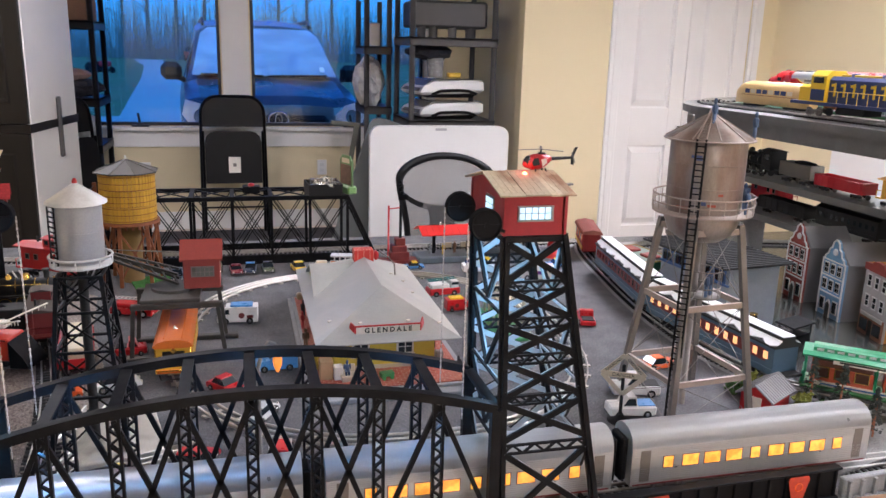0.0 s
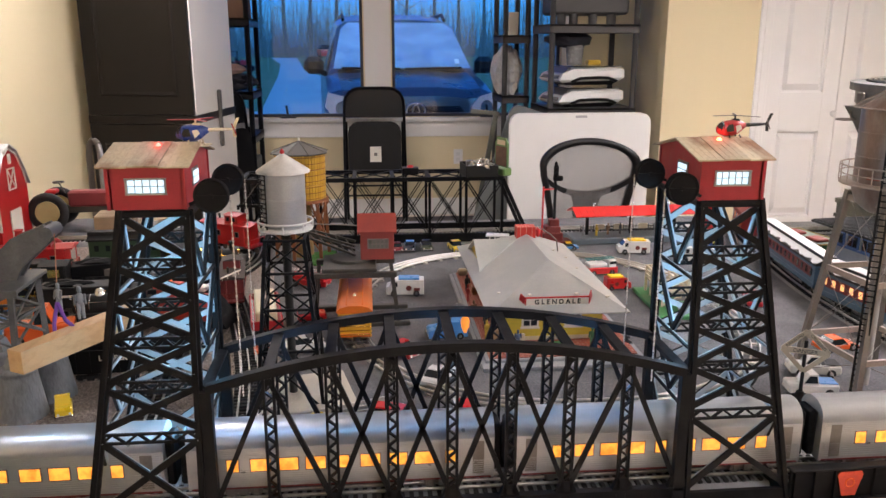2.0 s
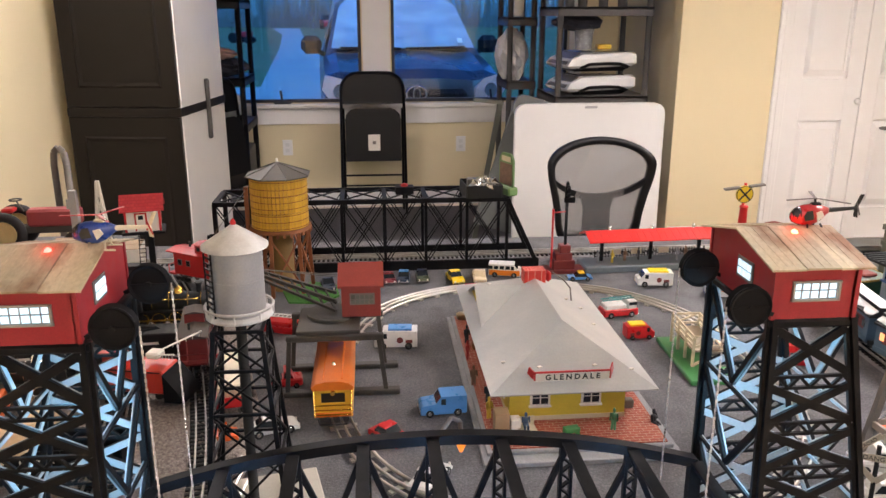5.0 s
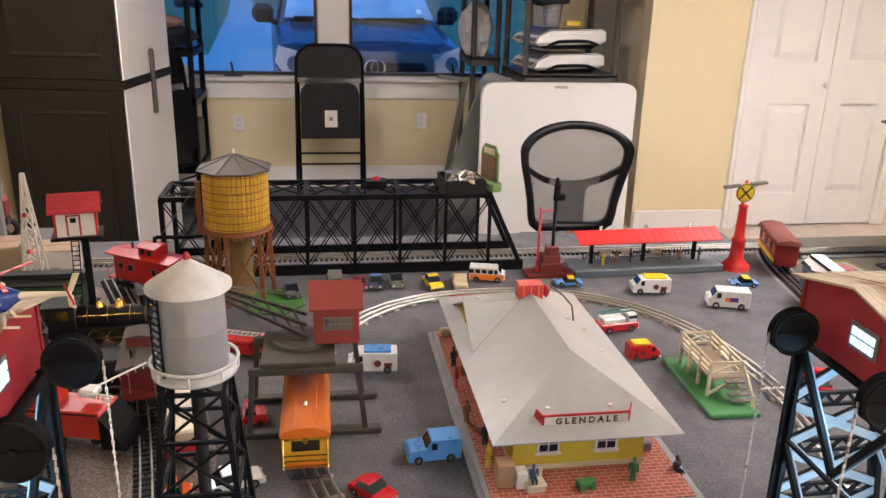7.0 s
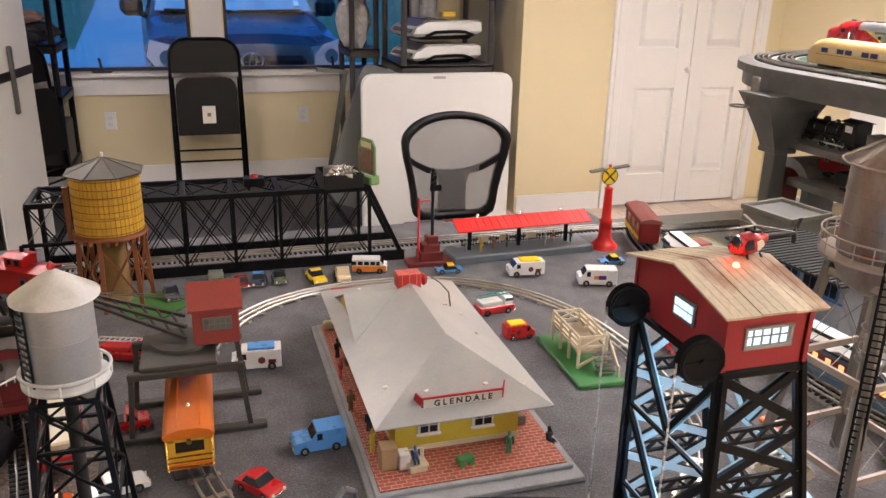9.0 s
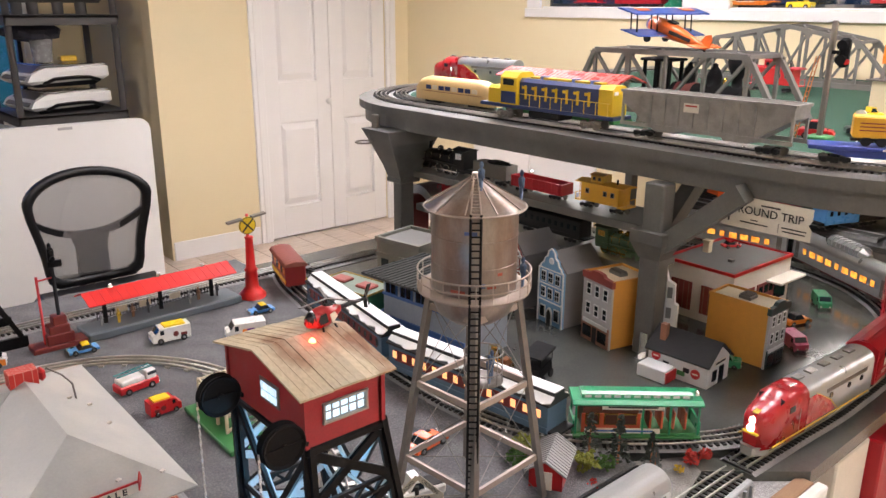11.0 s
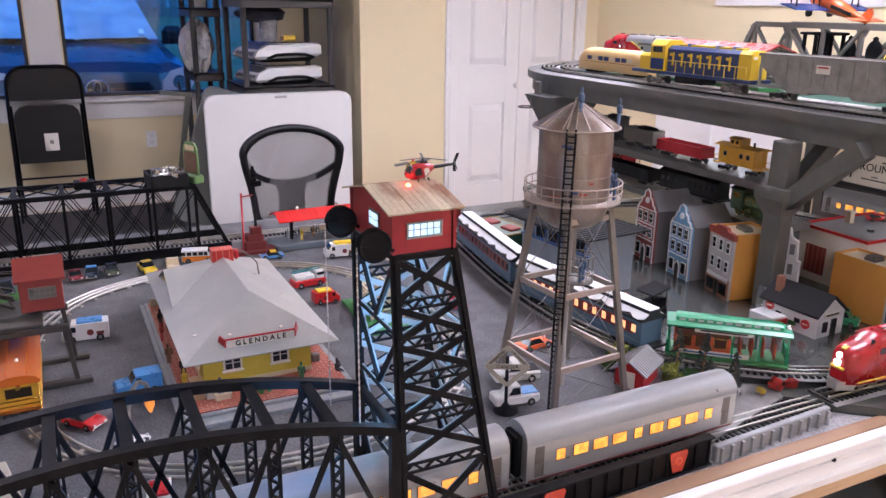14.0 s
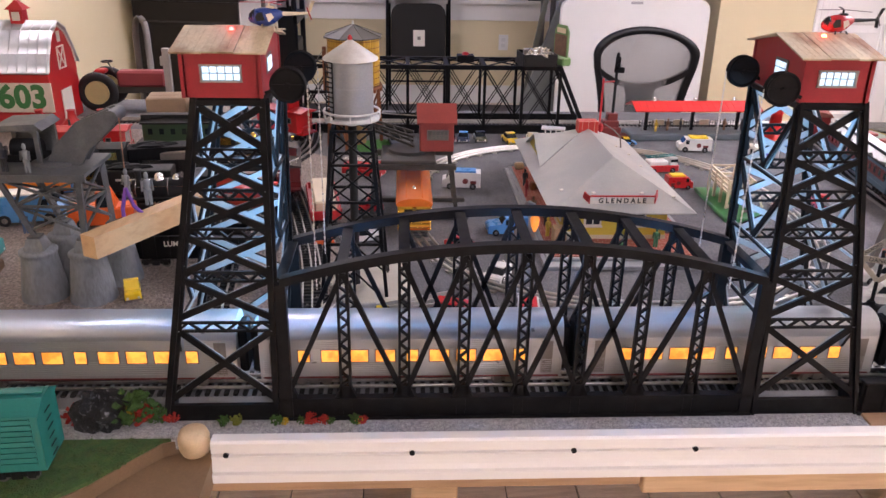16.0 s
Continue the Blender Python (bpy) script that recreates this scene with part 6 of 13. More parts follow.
def office_chair():
    c = thing("office_chair", "black office chair with grey mesh back", "chair", (0.915, 3.62, 0))
    side = ((0.235, 0.835), (0.228, 0.78), (0.206, 0.69), (0.192, 0.62), (0.186, 0.56), (0.176, 0.52), (0.145, 0.495), (0.08, 0.49))
    outer = [(0.235 * math.cos(radians(a)), 0.835 + 0.115 * math.sin(radians(a))) for a in range(0, 181, 9)]
    outer += [(-x, z) for x, z in side[1:]] + [(x, z) for x, z in side[:0:-1]]
    n = len(outer)
    inner_ = [(x * 0.868, 0.722 + (z - 0.722) * 0.872) for x, z in outer]
    s = Shape()
    vs = [(x, -0.015 - 0.05 * (x / 0.235) ** 2, z) for x, z in outer] + [(x, -0.015 - 0.05 * (x / 0.235) ** 2, z) for x, z in inner_] + [(x, 0.015 - 0.05 * (x / 0.235) ** 2, z) for x, z in inner_] + [(x, 0.015 - 0.05 * (x / 0.235) ** 2, z) for x, z in outer]
    s.add(vs, [(r * n + i, r * n + (i + 1) % n, ((r + 1) % 4) * n + (i + 1) % n, ((r + 1) % 4) * n + i) for r in range(4) for i in range(n)], True)
    part("back_frame", s, CHAIRBLACK, c, "curved black frame")
    mesh = Shape()
    vs = [(x * 0.99, -0.05 * (x / 0.235) ** 2, z) for x, z in inner_]
    mesh.add(vs, [tuple(range(n))])
    m = bpy.data.materials.new("grey_chair_mesh")
    m.use_nodes = True
    b = m.node_tree.nodes["Principled BSDF"]
    b.inputs["Base Color"].default_value = (0.16, 0.16, 0.16, 1)
    ck = m.node_tree.nodes.new("ShaderNodeTexChecker")
    ck.inputs["Scale"].default_value = 900
    tcn = m.node_tree.nodes.new("ShaderNodeTexCoord")
    m.node_tree.links.new(tcn.outputs["Object"], ck.inputs["Vector"])
    mr = m.node_tree.nodes.new("ShaderNodeMapRange")
    mr.inputs["To Min"].default_value, mr.inputs["To Max"].default_value = 0.62, 0.78
    m.node_tree.links.new(ck.outputs["Fac"], mr.inputs["Value"])
    m.node_tree.links.new(mr.outputs[0], b.inputs["Alpha"])
    part("mesh", mesh, m, c, "see-through grey mesh")
    bow = [(-0.212 + 0.0424 * i, -0.05 * ((-0.212 + 0.0424 * i) / 0.235) ** 2, 0.688 + 0.085 * abs(-1 + 0.2 * i) ** 2.2) for i in range(11)]
    part("cross_bow", Shape().loft([[(x, y - 0.012, z - 0.013), (x, y + 0.012, z - 0.013), (x, y + 0.012, z + 0.013), (x, y - 0.012, z + 0.013)] for x, y, z in bow]), CHAIRBLACK, c)
    part("spine", Shape().loft([[(-0.075, -0.010, 0.69), (0.075, -0.010, 0.69), (0.075, 0.012, 0.69), (-0.075, 0.012, 0.69)], [(-0.058, -0.010, 0.64), (0.058, -0.010, 0.64), (0.058, 0.012, 0.64), (-0.058, 0.012, 0.64)], [(-0.060, -0.010, 0.50), (0.060, -0.010, 0.50), (0.060, 0.012, 0.50), (-0.060, 0.012, 0.50)]]), CHAIRBLACK, c)
    for e in (-1, 1):
        part("back_support", Shape().tube([(e * 0.05, 0.0, 0.51), (e * 0.045, 0.02, 0.44), (e * 0.03, -0.10, 0.42)], 0.014, 8), CHAIRBLACK, c)
    part("seat", Shape().box((0, -0.24, 0.46), (0.50, 0.46, 0.07), bev=0.03), CHAIRBLACK, c)
    part("column", Shape().rod((0, -0.2, 0.08), (0, -0.2, 0.43), 0.03, n=14), CHAIRBLACK, c)
    for i in range(5):
        a = 6.283 * i / 5
        part("foot", Shape().strut((0, -0.2, 0.09), (0.30 * math.cos(a), -0.2 + 0.30 * math.sin(a), 0.06), 0.045, 0.03).rod((0.30 * math.cos(a), -0.215 + 0.30 * math.sin(a), 0.028), (0.30 * math.cos(a), -0.185 + 0.30 * math.sin(a), 0.028), 0.028, n=12), CHAIRBLACK, c)
    return c


office_chair()


def rack(name, label, x0, x1, y0, y1, levels, h, mat):
    r = thing(name, label, "shelf rack", (x0, y0, 0))
    w, d = x1 - x0, y1 - y0
    for x in (0.02, w - 0.02):
        for y in (0.02, d - 0.02):
            part("post", Shape().rod((x, y, 0), (x, y, h), 0.019, n=12), mat, r)
    for z in levels:
        sh = Shape().box((w / 2, d / 2, z), (w, d, 0.014)).box((w / 2, 0.006, z - 0.02), (w, 0.012, 0.055), bev=0.003).box((w / 2, d - 0.006, z - 0.02), (w, 0.012, 0.055), bev=0.003).box((0.006, d / 2, z - 0.02), (0.012, d, 0.055)).box((w - 0.006, d / 2, z - 0.02), (0.012, d, 0.055))
        part("shelf", sh, mat, r)
    return r


rack("storage_rack", "dark grey plastic storage rack beside the closet", 1.07, 1.66, 5.17, 5.72, (0.25, 0.955, 1.485, 2.0), 2.05, RACKGREY)
rack("window_rack", "dark wire-look rack standing in front of the window", 0.865, 1.065, 5.75, 6.2, (0.30, 1.00, 1.42), 1.75, RACKGREY)
rack("corner_rack", "black storage rack behind the tall cabinet", -1.42, -0.90, 5.80, 6.30, (0.28, 0.72, 1.03, 1.53), 1.75, CHAIRBLACK)
for k, z in enumerate((0.963, 1.105)):
    sc = thing("kitchen_scale", "white shop scale with a steel tray", "scale", (1.34, 5.43, z), 10, group="scales")
    part("body", Shape().loft([[(-0.20, -0.17, 0.018), (0.21, -0.18, 0.030), (0.21, 0.16, 0.030), (-0.20, 0.16, 0.018)], [(-0.225, -0.19, 0.036), (0.235, -0.20, 0.050), (0.235, 0.17, 0.050), (-0.225, 0.17, 0.036)], [(-0.20, -0.185, 0.072), (0.235, -0.195, 0.102), (0.235, 0.165, 0.102), (-0.20, 0.165, 0.072)], [(-0.12, -0.175, 0.106), (0.21, -0.185, 0.110), (0.21, 0.155, 0.110), (-0.12, 0.155, 0.106)]]), TABLEWHITE, sc, "white wedge-shaped body")
    part("base", Shape().loft([[(-0.16, -0.15, 0.0), (0.17, -0.15, 0.0), (0.17, 0.14, 0.0), (-0.16, 0.14, 0.0)], [(-0.20, -0.172, 0.020), (0.205, -0.182, 0.031), (0.205, 0.158, 0.031), (-0.20, 0.158, 0.020)]]), CHAIRBLACK, sc, "black underside")
    part("foot_arch", Shape().tube([(-0.14, -0.186, 0.022), (-0.08, -0.196, 0.046), (0.05, -0.199, 0.050), (0.12, -0.199, 0.046), (0.18, -0.192, 0.026)], 0.010, 8), CHAIRBLACK, sc)
    part("display", Shape().loft([[(-0.222, -0.15, 0.042), (-0.222, 0.13, 0.042), (-0.128, 0.13, 0.108), (-0.128, -0.15, 0.108)], [(-0.228, -0.15, 0.048), (-0.228, 0.13, 0.048), (-0.134, 0.13, 0.114), (-0.134, -0.15, 0.114)]]), STEELGREY, sc, "slanted grey display panel")
    part("tray", Shape().box((0.045, -0.015, 0.119), (0.36, 0.36, 0.009), bev=0.004).box((0.045, -0.015, 0.112), (0.14, 0.14, 0.010)), CHROME, sc, "polished steel tray")
cc = thing("clear_container", "clear plastic container with a yellow lid beside it", "container", (1.30, 5.42, 1.232))
part("jar", Shape().turn([(0.05, 0), (0.058, 0.10), (0.07, 0.17)], n=20), finish("cloudy_plastic", (0.22, 0.22, 0.22), 0.25, var=0.2), cc)
part("lid", Shape().box((0.13, 0, 0.017), (0.09, 0.07, 0.032), bev=0.006), finish("yellow_lid", (0.62, 0.40, 0.03), 0.4), cc, "yellow box")
for i, x in enumerate((1.17, 1.25, 1.38, 1.50)):
    lone("jar", Shape().turn([(0.028, 1.493), (0.03, 1.56), (0.022, 1.575)], (x, 5.30, 0), 16), RACKGREY, "small grey jar on the rack", "jar", "jars")
bx = lone("storage_bin", Shape().box((1.36, 5.44, 1.64), (0.50, 0.36, 0.17), bev=0.015), RACKGREY, "grey storage bin on the rack", "bin")
lone("plastic_bag", Shape().blob((0.925, 5.92, 1.165), 0.17, 5, 0.18, 20, (0.62, 0.8, 1.0)), BAGWHITE, "crumpled white plastic bag on the rack", "bag")
lone("cloth_roll", Shape().blob((1.26, 5.42, 1.40), 0.15, 11, 0.12, 14, (1.1, 0.9, 0.35)), CLOTHDK, "dark folded cloth bundle on the rack", "cloth")
lone("red_white_carton", Shape().box((0.97, 5.95, 1.51), (0.07, 0.07, 0.16), bev=0.003), SIGNWHITE, "white carton with a red top", "carton")
lone("cardboard_box", Shape().box((-1.05, 6.0, 1.62), (0.24, 0.30, 0.165), bev=0.004), finish("brown_cardboard", (0.22, 0.12, 0.07), 0.8, var=0.12, scale=20), "brown cardboard box on the rack", "box")
lone("dark_clothes", Shape().blob((-1.10, 6.0, 1.10), 0.17, 3, 0.15, 14, (1.2, 1.1, 0.40)), CLOTHDK, "dark clothes heaped on the rack", "clothes")
lone("pink_cloth", Shape().blob((-1.08, 5.92, 1.19), 0.11, 8, 0.15, 12, (1.2, 0.9, 0.34)), finish("dusty_pink_cloth", (0.42, 0.27, 0.23), 0.9, var=0.2, bump=0.2), "pinkish folded cloth on the rack", "cloth")
lone("clear_bag", Shape().blob((-1.06, 5.94, 0.83), 0.125, 21, 0.16, 14, (1.0, 0.9, 0.85)), BAGWHITE, "pale plastic bag of things on the rack", "bag")
lone("grey_crate", Shape().box((-1.10, 6.0, 0.42), (0.38, 0.34, 0.26), bev=0.01), RACKGREY, "grey crate on the rack", "crate")
ht = thing("hand_truck", "aluminium hand truck handle behind the table", "hand truck", (-1.17, 3.0, 0))
part("frame", Shape().tube([(0.10, 0, 0.02), (0.10, 0, 0.98), (0.095, 0, 1.02), (0.08, 0, 1.035), (0.065, 0, 1.02), (0.06, 0, 0.98), (0.06, 0, 0.02)], 0.011, 10), STEELGREY, ht)
part("toe_plate", Shape().box((-0.015, -0.10, 0.006), (0.34, 0.20, 0.012), bev=0.003), SILVERLT, ht)

# ---- outdoors ----
GZ = -0.15
GRASS = finish("dusk_lawn", (0.085, 0.12, 0.045), 0.95, var=0.4, scale=0.8, bump=0.5, fine=30, second=(0.16, 0.13, 0.07), mix=0.7, mixscale=0.4)
lone("ground", Shape().box((0, 120, GZ - 0.05), (400, 226.7, 0.1)), GRASS, "wide lawn running out to the woods", "ground", kind="structure")
DRIVE = finish("pale_concrete_drive", (0.30, 0.31, 0.32), 0.8, var=0.1, scale=1.5, bump=0.08, fine=60)
lone("pavement", Shape().prism([(-6, 6.75), (7, 6.75), (7, 14.0), (1.6, 16.0), (-3.5, 45.4), (-7.0, 83.0), (-9.6, 83.0), (-6.3, 60.0), (-4.2, 38.4), (-3.0, 24.3), (-2.5, 18.5), (-6, 16.5)], GZ, GZ + 0.012, "z"), DRIVE, "pale concrete driveway curving through the lawn", "driveway", kind="structure")


def suv():
    c = thing("parked_suv", "dark blue sport utility vehicle parked nose to the window", "car", (0.335, 7.30, GZ + 0.012), 3.4)
    PAINT = finish("blue_car_paint", (0.055, 0.072, 0.085), 0.30, 0.15, var=0.05, scale=3, coat=0.5, bump=0)
    secs = []
    for y, zt, w in ((0.00, 0.66, 0.72), (0.04, 0.88, 0.82), (0.12, 1.00, 0.86), (0.28, 1.07, 0.89), (0.7, 1.14, 0.90), (1.08, 1.19, 0.90), (4.3, 1.16, 0.90), (4.45, 1.0, 0.86)):
        secs.append([(-w, y, 0.30), (w, y, 0.30), (w, y, zt - 0.16), (w * 0.95, y, zt - 0.06), (w * 0.80, y, zt - 0.012), (w * 0.66, y, zt - 0.022), (w * 0.3, y, zt), (-w * 0.3, y, zt), (-w * 0.66, y, zt - 0.022), (-w * 0.80, y, zt - 0.012), (-w * 0.95, y, zt - 0.06), (-w, y, zt - 0.16)])
    part("body", Shape().loft(secs), PAINT, c, "dark blue bonnet and sides")
    gh = []
    for y, zt, w, wt in ((1.12, 1.19, 0.86, 0.84), (1.52, 1.43, 0.85, 0.76), (1.92, 1.69, 0.84, 0.70), (2.6, 1.76, 0.84, 0.70), (4.0, 1.70, 0.83, 0.70), (4.4, 1.16, 0.84, 0.84)):
        gh.append([(-w, y, 1.12), (w, y, 1.12), (wt, y, zt - 0.07), (wt * 0.86, y, zt - 0.015), (wt * 0.4, y, zt + 0.01), (-wt * 0.4, y, zt + 0.01), (-wt * 0.86, y, zt - 0.015), (-wt, y, zt - 0.07)])
    part("cabin", Shape().loft(gh), PAINT, c)
    rim_ = [(-0.77, 1.215), (0.77, 1.215), (0.66, 1.60), (0.57, 1.665), (-0.57, 1.665), (-0.66, 1.60)]
    # Pale base and blotches stand in for sky mirrored in the glass.
    ws = part("windshield", Shape().loft([[(x, 1.085 + (z - 1.215) * 1.56 + dy, z) for x, z in rim_] for dy in (0.03, -0.022)]), finish("painted_sky_windscreen", (0.30, 0.36, 0.40), 0.10, 0.0, var=0.12, scale=3, bump=0, coat=1.0, second=(0.44, 0.50, 0.54), mix=0.6, mixscale=3, lo=0.40, hi=0.70, stretch=(1, 1, 3)), c, "windscreen with the sky's reflection put into its pale colour")
    part("sticker", Shape().strut((0.62, 1.085, 1.26), (0.62, 1.15, 1.30), 0.05, 0.006), SIGNWHITE, ws)
    part("wiper", Shape().strut((-0.68, 1.045, 1.222), (-0.03, 1.035, 1.212), 0.02, 0.02).strut((0.02, 1.035, 1.212), (0.66, 1.045, 1.222), 0.02, 0.02), CHAIRBLACK, c)
    part("grille", Shape().box((0, 0.02, 0.80), (0.98, 0.09, 0.24), bev=0.04), CHAIRBLACK, c, "black grille")
    part("lower_grille", Shape().box((0, 0.02, 0.42), (1.1, 0.07, 0.16), bev=0.03), CHAIRBLACK, c)
    part("emblem", Shape().ring((0, -0.030, 0.885), 0.075, 0.011, 28, 6, Matrix.Rotation(math.pi / 2, 4, "X") @ Matrix.Diagonal((1.25, 0.85, 1, 1))).ring((0, -0.030, 0.885), 0.04, 0.009, 22, 6, Matrix.Rotation(math.pi / 2, 4, "X") @ Matrix.Diagonal((0.8, 1.25, 1, 1))), CHROME, c, "chrome oval emblem")
    for e in (-1, 1):
        hl = part("headlight", Shape().loft([[(e * 0.56, 0.10, 0.83), (e * 0.80, 0.14, 0.82), (e * 0.87, 0.22, 0.92), (e * 0.84, 0.26, 1.03), (e * 0.66, 0.16, 0.99), (e * 0.57, 0.12, 0.92)], [(e * 0.56, -0.02, 0.83), (e * 0.80, 0.01, 0.82), (e * 0.885, 0.08, 0.92), (e * 0.85, 0.14, 1.04), (e * 0.66, 0.06, 1.00), (e * 0.57, 0.00, 0.92)]]), finish("clear_headlight", (0.72, 0.71, 0.69), 0.15, 0.0, var=0.1, scale=12, coat=0.6), c, "large clear headlight")
        part("reflector", Shape().rod((e * 0.72, 0.02, 0.91), (e * 0.72, 0.004, 0.91), 0.055, 0.060, 20), CHROME, hl)
        part("mirror", Shape().box((e * 0.98, 1.35, 1.24), (0.22, 0.14, 0.17), bev=0.05).strut((e * 0.83, 1.40, 1.14), (e * 0.95, 1.37, 1.20), 0.05, 0.05), CHAIRBLACK, c)
        part("side_window", Shape().loft([[(e * 0.855, 1.35, 1.16), (e * 0.69, 2.0, 1.60), (e * 0.69, 3.9, 1.58), (e * 0.84, 4.2, 1.16)], [(e * 0.865, 1.35, 1.16), (e * 0.70, 2.0, 1.60), (e * 0.70, 3.9, 1.58), (e * 0.85, 4.2, 1.16)]]), GLASSDK, c)
        part("roof_rail", Shape().tube([(e * 0.62, 2.0, 1.70), (e * 0.62, 2.2, 1.76), (e * 0.62, 3.6, 1.75), (e * 0.62, 3.8, 1.69)], 0.02, 8), CHAIRBLACK, c)
        for y in (0.85, 3.55):
            w = part("wheel", Shape().rod((e * 0.70, y, 0.34), (e * 0.90, y, 0.34), 0.34, n=28), CHAIRBLACK, c)
            part("rim", Shape().rod((e * 0.89, y, 0.34), (e * 0.915, y, 0.34), 0.21, n=20), SILVERLT, w)
    c.scale = (0.92, 1.0, 1.035)
    part("number_plate", Shape().box((0, -0.03, 0.55), (0.34, 0.02, 0.14), bev=0.006), SIGNWHITE, c)
    return c


suv()


def far_vehicle(name, label, cat, x, y, rz, mat):
    c = thing(name, label, cat, (x, y, GZ + 0.012), rz)
    part("body", Shape().loft([[(-0.85, yy, 0.3), (0.85, yy, 0.3), (0.85, yy, h), (-0.85, yy, h)] for yy, h in ((-2.1, 0.7), (-2.0, 0.9), (-0.9, 1.0), (2.0, 1.0), (2.1, 0.7))]), mat, c)
    part("cabin", Shape().loft([[(-0.8, yy, 1.0), (0.8, yy, 1.0), (0.65, yy, h), (-0.65, yy, h)] for yy, h in ((-0.9, 1.02), (-0.3, 1.5), (1.2, 1.5), (1.8, 1.02))]), GLASSDK, c)
    for e in (-1, 1):
        for yy in (-1.3, 1.3):
            part("wheel", Shape().rod((e * 0.7, yy, 0.33), (e * 0.9, yy, 0.33), 0.33, n=18), CHAIRBLACK, c)
    return c


far_vehicle("parked_car", "red car parked far down the drive", "car", -3.9, 80.0, 10, SIGNRED).scale = (0.85, 0.85, 0.85)
tr_ = thing("garden_tractor", "small red tractor out on the lawn", "tractor", (-6.9, 45.0, GZ), 62)
tr_.scale = (0.64, 0.64, 0.64)
part("bonnet", Shape().box((0, -0.55, 0.72), (0.46, 0.95, 0.42), bev=0.08), SIGNRED, tr_, "red bonnet")
part("fender", Shape().box((0, 0.45, 0.78), (1.05, 0.62, 0.10), bev=0.05), SIGNRED, tr_)
part("seat", Shape().box((0, 0.40, 0.98), (0.42, 0.14, 0.34), bev=0.05).box((0, 0.26, 0.86), (0.42, 0.36, 0.08), bev=0.03), CHAIRBLACK, tr_)
part("roll_bar", Shape().tube([(-0.42, 0.62, 0.5), (-0.42, 0.62, 1.65), (0.42, 0.62, 1.65), (0.42, 0.62, 0.5)], 0.035, 8), CHAIRBLACK, tr_)
part("steering_wheel", Shape().ring((0, -0.02, 1.08), 0.17, 0.02, 20, 6).rod((0, -0.15, 0.8), (0, -0.02, 1.08), 0.02), CHAIRBLACK, tr_)
for e in (-1, 1):
    part("rear_wheel", Shape().rod((e * 0.40, 0.45, 0.42), (e * 0.66, 0.45, 0.42), 0.42, n=24), CHAIRBLACK, tr_)
    part("front_wheel", Shape().rod((e * 0.34, -0.85, 0.25), (e * 0.50, -0.85, 0.25), 0.25, n=20), CHAIRBLACK, tr_)
BARK = finish("grey_bark", (0.10, 0.085, 0.07), 0.9, var=0.3, scale=3, bump=0.3, fine=20, stretch=(1, 1, 0.2))
LEAF = finish("dusk_foliage", (0.105, 0.105, 0.095), 0.9, var=0.4, scale=1.2, bump=0.2, fine=8)
rnd = random.Random(4)
for i in range(26):
    x, y = -50 + i * 3.4 + rnd.uniform(-0.9, 0.9), rnd.uniform(82, 100)
    t = thing("tree", "tall bare-trunked tree at the edge of the woods", "tree", (x, y, GZ), group="woodland trees")
    h = rnd.uniform(13, 19)
    s = Shape().rod((0, 0, 0), (rnd.uniform(-0.5, 0.5), 0, h), 0.22, 0.06, 8)
    for k in range(9):
        z = h * rnd.uniform(0.25, 0.95)
        a = rnd.uniform(0, 6.28)
        s.rod((0, 0, z), (1.8 * math.cos(a), 1.8 * math.sin(a), z + 1.1), 0.06, 0.02, 5)
    part("trunk", s, BARK, t)
    f = Shape()
    for k in range(300):
        a, q, z = rnd.uniform(0, 6.28), rnd.uniform(0.3, 2.3), h * rnd.uniform(0.14, 1.02)
        f.blob((q * math.cos(a), q * math.sin(a), z), rnd.uniform(0.02, 0.065), k, 0.45, 4, (2.0, 2.0, 0.6))
    part("crown", f, LEAF, t)
f = Shape()
for k in range(5000):
    x, y, h = rnd.uniform(-50, 40), rnd.uniform(84, 105), rnd.uniform(1.0, 7.0)
    f.rod((x, y, GZ), (x + rnd.uniform(-0.8, 0.8), y, GZ + h), 0.035, 0.012, 3)
# Tree mass invented east of the house to darken the high windows.
for k in range(1000):
    f.blob((rnd.uniform(13, 18), rnd.uniform(-8, 26), GZ + rnd.uniform(0.0, 9.0)), rnd.uniform(0.35, 0.9), k, 0.45, 6)
lone("far_woods", f, LEAF, "dense woods beyond the lawn, plus a mass added behind the east windows", "woods", kind="stuff")

# ---- small vehicles ----
def paint(name, rgb, rough=0.3):
    return finish(name, rgb, rough, var=0.05, scale=60, coat=0.3, bump=0.01)


CARPAINT = {
    "red": paint("toy_red", (0.55, 0.015, 0.02)), "blue": paint("toy_blue", (0.03, 0.17, 0.50)), "sky": paint("toy_light_blue", (0.09, 0.28, 0.62)),
    "white": paint("toy_white", (0.72, 0.72, 0.70)), "yellow": paint("toy_yellow", (0.85, 0.60, 0.02)), "orange": paint("toy_orange", (0.75, 0.22, 0.02)),
    "black": paint("toy_black", (0.012, 0.013, 0.016)), "navy": paint("toy_navy", (0.03, 0.045, 0.075)), "olive": paint("toy_olive", (0.09, 0.11, 0.07)),
    "maroon": paint("toy_maroon", (0.20, 0.02, 0.03)), "cream": paint("toy_cream", (0.68, 0.58, 0.38)), "pink": paint("toy_pink", (0.52, 0.12, 0.22)),
    "green": paint("toy_green", (0.03, 0.26, 0.11)), "teal": paint("toy_teal", (0.02, 0.22, 0.22)), "hotorange": paint("toy_hot_orange", (0.80, 0.13, 0.02)),
}
TYRE = finish("black_tyre", (0.012, 0.012, 0.012), 0.7)


